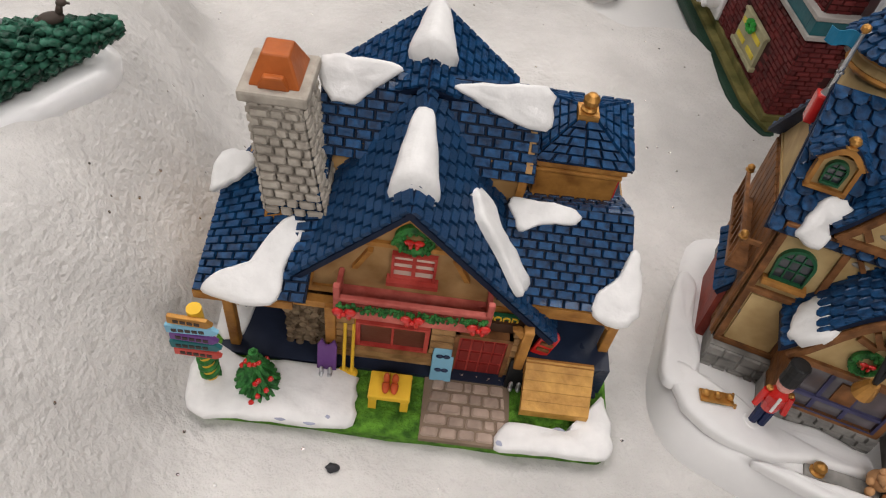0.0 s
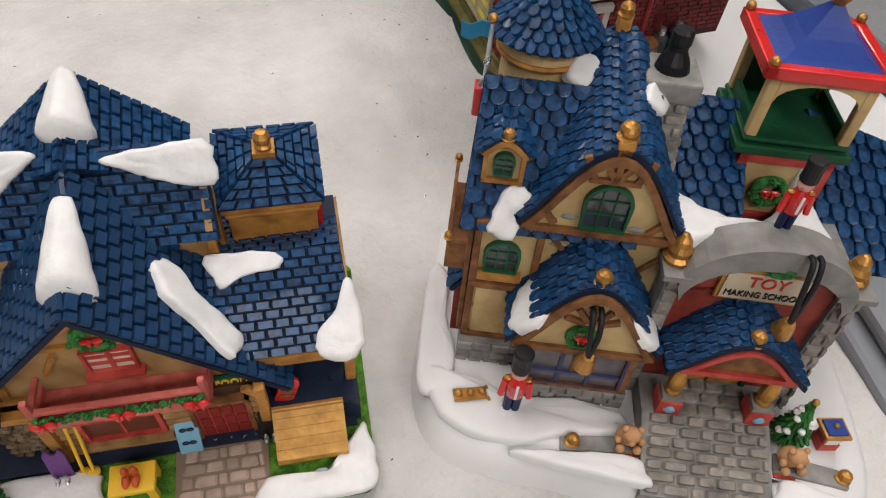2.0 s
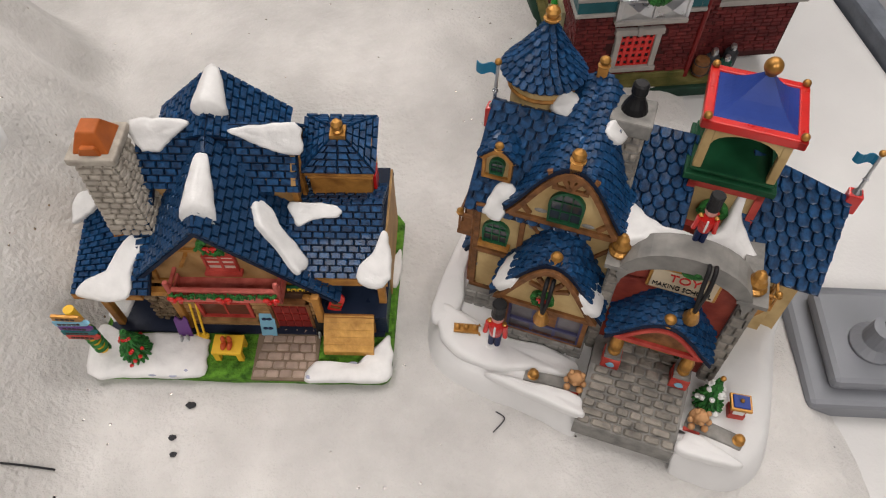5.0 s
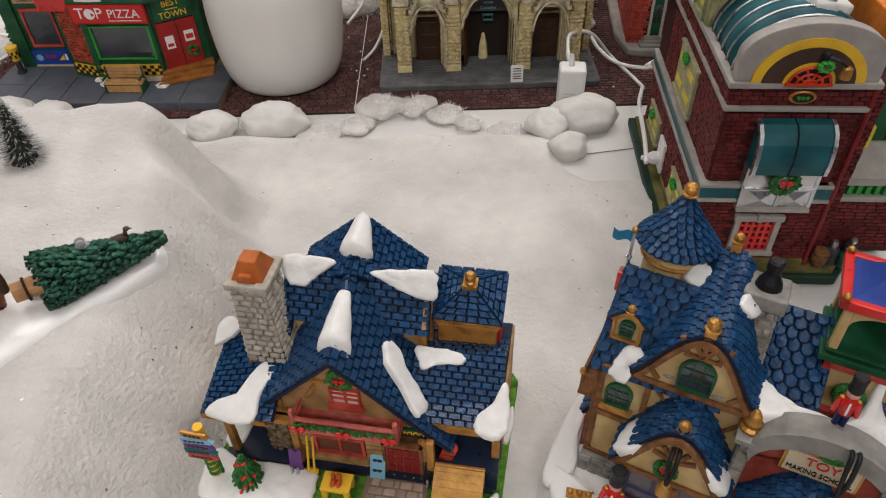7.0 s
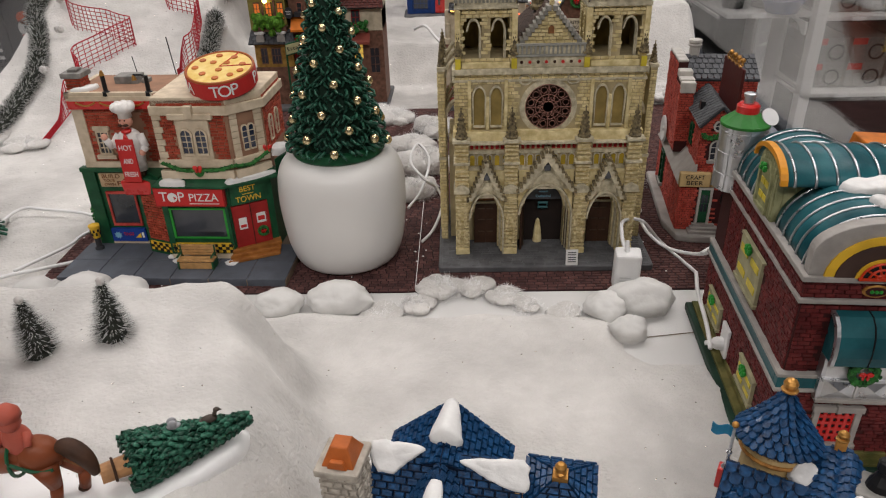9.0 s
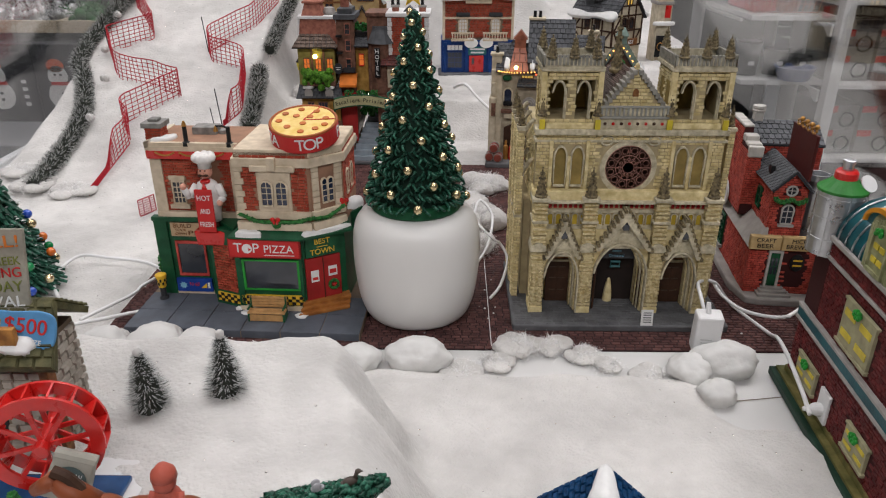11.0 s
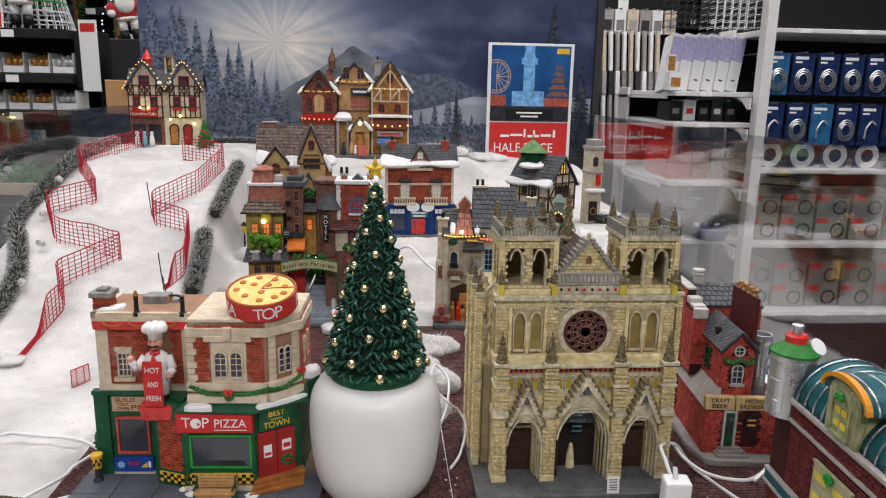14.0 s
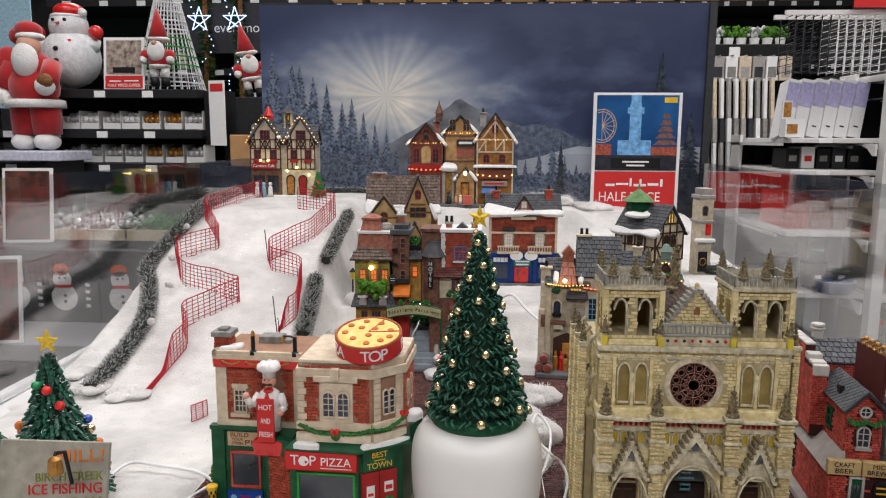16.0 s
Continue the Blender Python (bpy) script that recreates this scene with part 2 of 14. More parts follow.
def lathe(bm, prof, seg=24, M=ID, sx=1, sy=1):
  verts, faces = [], []
  for r, z in prof:
    for k in range(seg):
      a = 2 * math.pi * k / seg
      verts.append((sx * r * math.cos(a), sy * r * math.sin(a), z))
  for i in range(len(prof) - 1):
    for k in range(seg):
      k2 = (k + 1) % seg
      faces.append((i * seg + k, i * seg + k2, (i + 1) * seg + k2, (i + 1) * seg + k))
  faces.append(tuple(reversed(range(seg))))
  faces.append(tuple(range((len(prof) - 1) * seg, len(prof) * seg)))
  return add(bm, verts, faces, M)


def frame_to(p, q):
  p, q = Vector(p), Vector(q)
  return Matrix.Translation(p) @ (q - p).to_track_quat("Z", "Y").to_matrix().to_4x4()


def rod(bm, p, q, r0, r1=None, seg=8, M=ID):
  r1 = r0 if r1 is None else r1
  return lathe(bm, [(r0, 0), (r1, (Vector(q) - Vector(p)).length)], seg, M @ frame_to(p, q))


def ball(bm, c, r, M=ID, seg=12, rings=8, sx=1, sy=1, sz=1):
  prof = [(max(r * math.sin(math.pi * i / rings), 1e-5), -r * math.cos(math.pi * i / rings) * sz) for i in range(rings + 1)]
  return lathe(bm, prof, seg, M @ Matrix.Translation(c), sx, sy)


def smooth_line(pts, n=8, closed=False):
  P = [Vector(p) for p in pts]
  out, m = [], len(P)
  for i in range(m if closed else m - 1):
    a, b, c, d = (P[(i + k) % m] if closed else P[min(max(i + k, 0), m - 1)] for k in (-1, 0, 1, 2))
    for j in range(n):
      t = j / n
      out.append(.5 * (2 * b + (c - a) * t + (2 * a - 5 * b + 4 * c - d) * t * t + (3 * b - a - 3 * c + d) * t ** 3))
  if not closed:
    out.append(P[-1])
  return out


def tube(bm, pts, r, seg=6, M=ID, closed=False):
  P = [Vector(p) for p in pts]
  n = len(P)
  rings = []
  for i in range(n):
    d = (P[(i + 1) % n] - P[i - 1]) if closed else (P[min(i + 1, n - 1)] - P[max(i - 1, 0)])
    q = d.to_track_quat("Z", "Y").to_matrix()
    rr = r(i / max(n - 1, 1)) if callable(r) else r
    rings.append([bm.verts.new(M @ (P[i] + q @ Vector((rr * math.cos(2 * math.pi * k / seg), rr * math.sin(2 * math.pi * k / seg), 0)))) for k in range(seg)])
  for i in range(n if closed else n - 1):
    a, b = rings[i], rings[(i + 1) % n]
    for k in range(seg):
      bm.faces.new((a[k], a[(k + 1) % seg], b[(k + 1) % seg], b[k]))
  if not closed:
    bm.faces.new(list(reversed(rings[0])))
    bm.faces.new(rings[-1])


def blob(bm, c, r, seed=0, amp=.25, freq=1.6, M=ID, sub=3):
  """A lumpy ball with three radii."""
  got = bmesh.ops.create_icosphere(bm, subdivisions=sub, radius=1)
  for v in got["verts"]:
    k = 1 + amp * noise.noise(v.co * freq + Vector((seed * 7.3, seed * 3.1, seed))) + amp * .45 * noise.noise(v.co * freq * 3 + Vector((seed, seed * 5.1, 0)))
    v.co = M @ (Vector(c) + Vector((v.co.x * r[0], v.co.y * r[1], v.co.z * r[2])) * k)


def part(name, bm, material, parent, label="", smooth=False, bev=.0, kind=""):
  bmesh.ops.recalc_face_normals(bm, faces=bm.faces)
  me = bpy.data.meshes.new(name)
  bm.to_mesh(me)
  bm.free()
  me.materials.append(material) if not isinstance(material, (list, tuple)) else [me.materials.append(k) for k in material]
  if smooth:
    for p in me.polygons:
      p.use_smooth = True
  ob = new(name, me)
  if parent is not None:
    ob.parent = parent
  if bev:
    b = ob.modifiers.new("edge", "BEVEL")
    b.width, b.segments, b.limit_method, b.angle_limit = bev, 2, "ANGLE", radians(40)
  if label:
    ob["label"] = label
  if kind:
    ob["kind"] = kind
  return ob


def single(name, bm, material, label, category, kind="", group="", M=ID, smooth=False, bev=.0):
  ob = part(name, bm, material, None, "", smooth, bev)
  ob.matrix_basis = M
  return tagged(ob, label, category, group, kind)


def thing(name, M, label, category, group="", kind=""):
  ob = new(name)
  ob.empty_display_size = .02
  ob.matrix_basis = M
  return tagged(ob, label, category, group, kind)


def solid(name, parent, material, *boxes, label="", bev=.0, M=ID):
  bm = bmesh.new()
  for b in boxes:
    box(bm, *b, M)
  return part(name, bm, material, parent, label, bev=bev)


def face_at(x, y, z=.0, turn=.0):
  """A wall's own frame: x along it, y into it, z up."""
  return pose(x, y, z, 0, 0, turn)


def inside(p, poly):
  x, z = p
  hit = False
  for i in range(len(poly)):
    (x0, z0), (x1, z1) = poly[i - 1], poly[i]
    if (z0 > z) != (z1 > z) and x < (x1 - x0) * (z - z0) / (z1 - z0) + x0:
      hit = not hit
  return hit


def bricks(name, parent, material, M, w, h, bw, bh, holes=(), poly=None, gap=.12, proud=.0008, x0=.0, z0=.0, seed=3, jit=.15):
  """Courses of bricks on a wall's face, laid round its holes."""
  rnd = random.Random(seed)
  verts, faces = [], []
  rows = int(h / bh + .5)
  for r in range(rows):
    x = x0 - (bw / 2 if r % 2 else 0)
    za, zb = z0 + r * h / rows, z0 + (r + 1 - gap) * h / rows
    while x < x0 + w - bw * .05:
      ww = bw * (1 + rnd.uniform(-jit, jit))
      a, b = max(x, x0), min(x + ww - bh * gap, x0 + w)
      x += ww
      mid = ((a + b) / 2, (za + zb) / 2)
      if b - a < bw * .15 or any(h0 - .2 * bw < mid[0] < h2 + .2 * bw and h1 < mid[1] < h3 for h0, h1, h2, h3 in holes):
        continue
      if poly and not inside(mid, poly):
        continue
      d = proud * rnd.uniform(.6, 1.3)
      e = bh * .1
      k = len(verts)
      verts += [(a, .0002, za), (b, .0002, za), (b, .0002, zb), (a, .0002, zb), (a + e, -d, za + e), (b - e, -d, za + e), (b - e, -d, zb - e), (a + e, -d, zb - e)]
      faces += [(k + 4, k + 5, k + 6, k + 7), (k, k + 1, k + 5, k + 4), (k + 1, k + 2, k + 6, k + 5), (k + 2, k + 3, k + 7, k + 6), (k + 3, k, k + 4, k + 7)]
  return raw(name, parent, material, [M @ Vector(v) for v in verts], faces)


def raw(name, parent, material, verts, faces, kind="stuff", smooth=False, label=""):
  me = bpy.data.meshes.new(name)
  me.from_pydata([tuple(v) for v in verts], [], faces)
  me.materials.append(material)
  if smooth:
    me.polygons.foreach_set("use_smooth", [True] * len(me.polygons))
  ob = new(name, me)
  if parent is not None:
    ob.parent = parent
  if kind:
    ob["kind"] = kind
  if label:
    ob["label"] = label
  return ob


def shingle_geometry(S, rows, cols, seed=1, lift=.0011, stagger=True, ragged=.08, over=1.25, style="lap"):
  """Shingles on a surface S(u, v), v up the roof: lapped, rounded scales or raised blocks; cols may be a function of v."""
  rnd = random.Random(seed)
  verts, faces = [], []
  for r in range(rows):
    v0 = r / rows
    v1 = v0 + .87 / rows if style == "block" else min((r + over) / rows, 1.0)
    n = max(int(cols(v0) if callable(cols) else cols), 1)
    off = .5 if stagger and r % 2 else 0
    edges = [.0] + [(i + off + rnd.uniform(-ragged, ragged)) / n for i in range(n) if i + off > .2] + [1.0]
    for a, b in zip(edges, edges[1:]):
      if b - a < .15 / n:
        continue
      g = .05 / n
      a, b = a + g, b - g
      v = max(v0 + (rnd.uniform(-.025, .025) / rows if r else 0), 0)
      hh = lift * rnd.uniform(.9, 1.12)
      if style == "scale":
        c, d = .26 * (b - a), .3 / rows
        uv, up = [(a, v + d), (a + c, v), (b - c, v), (b, v + d), (b, v1), (a, v1)], (1, 1, 1, 1, .15, .15)
      else:
        uv, up = [(a, v), (b, v), (b, v1), (a, v1)], (1, 1, 1, 1) if style == "block" else (1, 1, .18, .18)
      p = [Vector(S(*q)) for q in uv]
      nrm = (p[1] - p[0]).cross(p[-1] - p[0])
      if nrm.length < 1e-12:
        nrm = (p[1] - p[0]).cross(p[2] - p[0])
      if nrm.length < 1e-12:
        continue
      nrm.normalize()
      mid = sum(p, Vector()) / len(p)
      k, m = len(verts), len(p)
      verts += p + [q.lerp(mid, .13) + nrm * hh * h for q, h in zip(p, up)]
      faces += [tuple(range(k + m, k + 2 * m))] + [(k + e, k + (e + 1) % m, k + m + (e + 1) % m, k + m + e) for e in range(m)]
  return verts, faces


def quad_surface(p0, p1, p2, p3):
  p0, p1, p2, p3 = map(Vector, (p0, p1, p2, p3))
  return lambda u, v: p0.lerp(p1, u).lerp(p3.lerp(p2, u), v)


def roof_slab(parent, S, nrm, thick, under, name, n=5):
  """A thin slab that follows the roof surface S."""
  bm = bmesh.new()
  for i in range(n):
    for j in range(n):
      q = [S(i / n, j / n), S((i + 1) / n, j / n), S((i + 1) / n, (j + 1) / n), S(i / n, (j + 1) / n)]
      add(bm, [p - nrm * .0005 for p in q], [(0, 1, 2, 3)])
      add(bm, [p - nrm * thick for p in q], [(3, 2, 1, 0)])
  for k in range(n):
    for f in (lambda t: S(t, 0), lambda t: S(1, t), lambda t: S(1 - t, 1), lambda t: S(0, 1 - t)):
      a, b = f(k / n), f((k + 1) / n)
      add(bm, [a - nrm * .0005, a - nrm * thick, b - nrm * thick, b - nrm * .0005], [(0, 1, 2, 3)])
  bmesh.ops.remove_doubles(bm, verts=bm.verts, dist=1e-6)
  return part(name, bm, under, parent)


def quad_roof(parent, p0, p1, p2, p3, rows, tile, material, under, thick=.002, name="roof_slope", seed=1, lift=.0011, style="lap"):
  """A roof slope: p0, p1 along the eave, p2, p3 along the ridge; a slab with its shingles."""
  P = [Vector(p) for p in (p0, p1, p2, p3)]
  nrm = (P[1] - P[0]).cross((P[2] + P[3]) / 2 - P[0]).normalized()
  S = quad_surface(*P)
  slab = roof_slab(parent, S, nrm, thick, under, name)
  w0, w1 = (P[1] - P[0]).length, (P[2] - P[3]).length
  v, f = shingle_geometry(S, rows, lambda t: round((w0 + (w1 - w0) * t) / tile), seed, lift, style=style)
  raw("shingles", slab, material, v, f)
  return slab


def plane_of(p0, p1, p3):
  """The frame of a roof slope: x along the eave, y up the slope, z out of it."""
  p0, p1, p3 = map(Vector, (p0, p1, p3))
  u = (p1 - p0).normalized()
  n = u.cross(p3 - p0).normalized()
  v = n.cross(u)
  M = Matrix((u, v, n)).transposed().to_4x4()
  M.translation = p0
  return M


def snow_patch(parent, M, outline, h, seed=1, name="snow_patch", material=None, dome=1.0):
  """A soft pad of snow with the given outline, lying on the plane M."""
  M = M @ pose(0, 0, .0013)
  pts = smooth_line([(x, y, 0) for x, y in outline], 5, True)
  c = sum(pts, Vector()) / len(pts)
  am = min(.16, .0018 / max((p - c).length for p in pts))
  bm = bmesh.new()
  rings = []
  for s, k in ((1.0, -.9), (1.01, .3), (.95, .82), (.8, 1.0), (.4, 1.02)):
    ring = []
    for p in pts:
      q = c + (p - c) * s * (1 + am * noise.noise(Vector((p.x * 420, p.y * 420, seed * 1.3))))
      q.z = h * k + (min(h * .5, .0009) * noise.noise(Vector((q.x * 210, q.y * 210, seed * 3.7))) if k > .5 else 0)
      ring.append(bm.verts.new(M @ q))
    rings.append(ring)
  n = len(pts)
  for a, b in zip(rings, rings[1:]):
    for i in range(n):
      bm.faces.new((a[i], a[(i + 1) % n], b[(i + 1) % n], b[i]))
  top = bm.verts.new(M @ Vector((c.x, c.y, h * 1.05)))
  for i in range(n):
    bm.faces.new((rings[-1][i], rings[-1][(i + 1) % n], top))
  return part(name, bm, material or SNOW, parent, smooth=True)


def arch(x, z0, w, h, pointed=False, n=8):
  """The outline of an arched opening: centre x, sill z0, width, full height."""
  r = w / 2
  if pointed:
    s = min(h * .42, w * .87)
    top = [(x + r * (1 - (i / n) ** 1.6), z0 + h - s + s * math.sin(i / n * math.pi / 2)) for i in range(n + 1)]
    top = top + [(2 * x - a, b) for a, b in reversed(top[:-1])]
  else:
    s = min(r, h * .6)
    top = [(x + r * math.cos(math.pi * i / (2 * n)), z0 + h - s + s * math.sin(math.pi * i / (2 * n))) for i in range(2 * n + 1)]
  return [(x - r, z0), (x + r, z0)] + top


def scaled(pts, k):
  cx = sum(p[0] for p in pts) / len(pts)
  cz = sum(p[1] for p in pts) / len(pts)
  out = []
  for x, z in pts:
    d = math.hypot(x - cx, z - cz) or 1
    out.append((x + (x - cx) / d * k, z + (z - cz) / d * k))
  return out


def window(parent, M, outline, fw, frame_mat, glass_mat, nx=2, nz=3, bar=None, proud=.0018, name="window", sill=None, label=""):
  """A framed window on a wall's face: a frame, glazing bars and a pane."""
  bm = bmesh.new()
  band(bm, scaled(outline, fw), outline, -proud, .0006, M, True)
  xs = [p[0] for p in outline]
  zs = [p[1] for p in outline]
  x0, x1, z0, z1 = min(xs), max(xs), min(zs), max(zs)
  b = bar or fw * .4
  for i in range(1, nx):
    x = x0 + (x1 - x0) * i / nx
    box(bm, x - b / 2, x + b / 2, -proud * .55, .0004, z0, z1 - (.1 * (z1 - z0) if len(outline) > 4 and nx != 2 else 0), M)
  for i in range(1, nz):
    z = z0 + (z1 - z0) * i / nz
    box(bm, x0, x1, -proud * .5, .0004, z - b / 2, z + b / 2, M)
  fr = part(name, bm, frame_mat, parent, label)
  bm = bmesh.new()
  prism(bm, outline, -.0004, .0005, M)
  part("pane", bm, glass_mat, fr)
  if sill:
    solid("sill", fr, sill, (x0 - fw * 1.8, x1 + fw * 1.8, -proud * 1.9, .0005, z0 - fw * 2.2, z0 - fw * .6), M=M)
  return fr


def words(text, size, M, material, parent, name="lettering", depth=.0003, align="CENTER", width=None):
  """Raised lettering in the built-in font, on a wall's face (reads along x, up z)."""
  cu = bpy.data.curves.new(name, "FONT")
  cu.body, cu.size, cu.extrude, cu.align_x, cu.align_y = text, size, depth, align, "CENTER"
  tmp = bpy.data.objects.new(name, cu)
  me = bpy.data.meshes.new_from_object(tmp)
  bpy.data.objects.remove(tmp)
  if width:
    xs = [v.co.x for v in me.vertices]
    k = width / (max(xs) - min(xs))
    for v in me.vertices:
      v.co.x *= k
  me.transform(M @ pose(0, 0, 0, 90, 0, 0))
  me.materials.append(material)
  ob = new(name, me)
  if parent is not None:
    ob.parent = parent
  return ob


def ring_wreath(parent, M, x, z, r, t, seed=1, bow=True, name="wreath"):
  """A small green wreath with a red bow, on a wall's face."""
  rnd = random.Random(seed)
  bm = bmesh.new()
  tube(bm, [(x + r * math.cos(a / 18 * math.pi), -t * .7, z + r * math.sin(a / 18 * math.pi)) for a in range(36)], t, 6, M, True)
  for i in range(46):
    a = rnd.uniform(0, 6.283)
    rr = r + rnd.uniform(-t, t) * .9
    p = Vector((x + rr * math.cos(a), -t * rnd.uniform(.9, 1.9), z + rr * math.sin(a)))
    ball(bm, p, t * rnd.uniform(.35, .6), M, 5, 4)
  w = part(name, bm, GARLAND, parent, "green wreath")
  if bow:
    bm = bmesh.new()
    for s in (-1, 1):
      ball(bm, (x + s * t * .9, -t * 2, z + r * .2), t * .85, M, 8, 6, 1.2, .6, .8)
      ball(bm, (x + s * t * .6, -t * 2, z - t * .5), t * .6, M, 8, 6, .7, .5, 1.3)
    part("bow", bm, SCARLET, w, "red bow")
  return w


# ---- the table, its snow and the hall ----
def sstep(a, b, t):
  k = min(max((t - a) / (b - a), 0), 1)
  return k * k * (3 - 2 * k)


def line(t, *pts):
  for (a, p), (b, q) in zip(pts, pts[1:]):
    if t <= b:
      return p + (q - p) * min(max((t - a) / (b - a), 0), 1)
  return pts[-1][1]


def ground(x, y):
  """The height of the cotton snow on the table."""
  wob = .0035 * noise.noise((x * 14, y * 14, .3)) + .0016 * noise.noise((x * 45, y * 45, 2.3)) + .0006 * noise.noise((x * 150, y * 150, 5.3))
  if y < .62:
    edge = line(y, (.0, -.058), (.15, -.058), (.2, -.047), (.26, -.038), (.34, -.062), (.45, -.095)) + .006 * noise.noise((y * 40, 0, 8))
    hill = sstep(edge + .034, edge - .03, x) * sstep(.425, .365, y + .012 * noise.noise((x * 25, 3, 1)))
    flat = .008 * sstep(.475, .44, y + .012 * noise.noise((x * 22, 7, 1)))
    bare = sstep(.155, .19, x + .015 * noise.noise((y * 30, 2, 2))) * sstep(.36, .42, y)
    side = sstep(.28, .31, x)
    z = flat * (1 - bare) * (1 - side) - .004 * max(bare, side, sstep(.455, .475, y))
    z = z + (.07 + .075 * (y - .2)) * hill + .02 * hill * (1 - hill) * noise.noise((x * 40, y * 40, 4.4)) + wob * (1.0 if z > 0 else .3)
    left = sstep(-.315, -.335, x) * sstep(.44, .5, y)
    return z * (1 - left) + left * (.006 + wob)
  if y < .985 and -.325 < x < .35:
    return -.004
  ski = line(y, (.84, .004), (.95, .03), (1.15, .112), (1.36, .196), (1.5, .205), (2, .205))
  mid = line(y, (1.1, .004), (1.16, .055), (1.45, .062), (1.56, .18), (2, .19))
  right = line(y, (.7, .002), (1.06, .01), (1.13, .11), (1.45, .12), (1.6, .17), (2, .175))
  k = sstep(.14, .19, x)
  base = mid * (1 - k) + right * k
  k = sstep(-.29, -.345, x)
  base = base * (1 - k) + ski * k
  fall = sstep(.44, .40, x) * sstep(-.665, -.615, x)
  return base * fall + wob * 1.2 - .004 * (1 - fall)


NX, NY = 250, 500
X0, X1, Y0, Y1 = -.655, .425, -.36, 1.855
gv = [(X0 + (X1 - X0) * i / NX, Y0 + (Y1 - Y0) * j / NY) for j in range(NY + 1) for i in range(NX + 1)]
gv = [(x, y, ground(x, y)) for x, y in gv]
gf = [(j * (NX + 1) + i, j * (NX + 1) + i + 1, (j + 1) * (NX + 1) + i + 1, (j + 1) * (NX + 1) + i) for j in range(NY) for i in range(NX)]
tagged(raw("ground_snow", None, COTTON, gv, gf, kind="structure", smooth=True), "white cotton snow sheet with glitter over the display table", "snow ground", kind="structure")

table = thing("display_table", pose(0, 0, 0), "white display table with a dark metal edge on a dark plinth", "table", kind="structure")
solid("tabletop", table, BOARD, (-.67, .43, -.4, 1.875, -.03, .0), bev=.002)
solid("plinth", table, DKGREY, (-.62, .39, -.36, 1.84, FLOOR_Z, -.03))
solid("edge_strip", table, mat("blue_grey_edge_strip", (.13, .145, .17), .45), (.431, .447, -.4, 1.875, -.035, .012), bev=.003)
solid("edge_strip", table, WHITE, (-.686, -.671, -.4, 1.875, -.035, .006), bev=.003)
bm = bmesh.new()
tube(bm, [(.150, .425, .0006), (.19, .43, .0006), (.235, .437, .0006)], .0004, 4)
part("board_joint", bm, MORTAR, table, "thin dark joint line between two boards")

acr = thing("acrylic_guard", pose(0, 0, 0), "clear acrylic guard panels round the display table", "guard panel")
for name, b in (("side_panel", (-.664, -.66, .55, 1.85, .0, .285)), ("side_panel", (.451, .455, .62, 1.85, -.03, .285)),
        ("back_panel", (-.655, .45, 1.842, 1.846, .16, .30))):
  ob = solid(name, acr, ACRYLIC, b)
  ob.visible_shadow = False

# brick-printed mat with raised bricks
MATM = mat("purple_brown_mat_brick", (.075, .032, .03), .7, var=.3, scale=60, second=(.12, .055, .05), island=.3)
road = thing("pavement_mat", pose(0, 0, 0), "dark red-brown brick-patterned rubber mat lying on the table", "mat", kind="structure")
solid("mat_sheet", road, mat("mat_joint_rubber", (.03, .014, .014), .8), (-.322, .345, .497, .985, -.002, .0016))
bricks("mat_bricks", road, MATM, pose(-.322, .497, .0016, -90), .667, .488, .0078, .0042, proud=.0007, gap=.2)
solid("mat_seam", road, WHITE, (.0125, .0131, .5, .74, .0022, .0026))
rnd = random.Random(5)
bm = bmesh.new()
for i in range(60):
  x, y = rnd.choice((rnd.uniform(-.06, .03), rnd.uniform(.18, .32), rnd.uniform(-.32, .3))), rnd.uniform(.5, .72)
  ball(bm, (x, y, .0026), rnd.uniform(.0004, .0012), seg=6, rings=4, sz=.6)
part("snow_crumbs", bm, SNOW, road, "scattered white crumbs of snow", kind="stuff")

# floor, walls and ceiling of the hall
solidw = lambda name, m, b, label, cat: tagged(solid(name, None, m, b), label, cat, kind="structure")
solidw("floor", FLOORM, (-7, 7, -5, 9.6, FLOOR_Z - .1, FLOOR_Z), "polished grey shop floor", "floor")
solidw("ceiling", CEILM, (-7, 7, -5, 9.6, CEIL_Z + .25, CEIL_Z + .35), "dark open ceiling of the shop hall", "ceiling")
for name, b in (("wall_west", (-7.1, -7, -5, 9.6, FLOOR_Z, CEIL_Z + .25)), ("wall_east", (7, 7.1, -5, 9.6, FLOOR_Z, CEIL_Z + .25)),
        ("wall_south", (-7, 7, -5.1, -5, FLOOR_Z, CEIL_Z + .25)), ("wall_north", (-7, 7, 9.6, 9.7, FLOOR_Z, CEIL_Z + .25))):
  solidw(name, WALLM, b, "dark painted wall of the shop hall", "wall")

fixture = thing("ceiling_lamp", pose(-.6, 6.6, 1.62), "long white linear lamp hung from the ceiling", "lamp", "linear lamps")
solid("housing", fixture, WHITE, (-2.4, 2.4, -.03, .03, .0, .05))
solid("diffuser", fixture, LAMPGLOW, (-2.4, 2.4, -.025, .025, -.012, -.001))
for k in (-1.6, .0, 1.6):
  solid("hanging_rod", fixture, DKGREY, (k - .006, k + .006, -.006, .006, .05, 1.0))
copy_thing(fixture, pose(4.0, 6.9, 1.62))

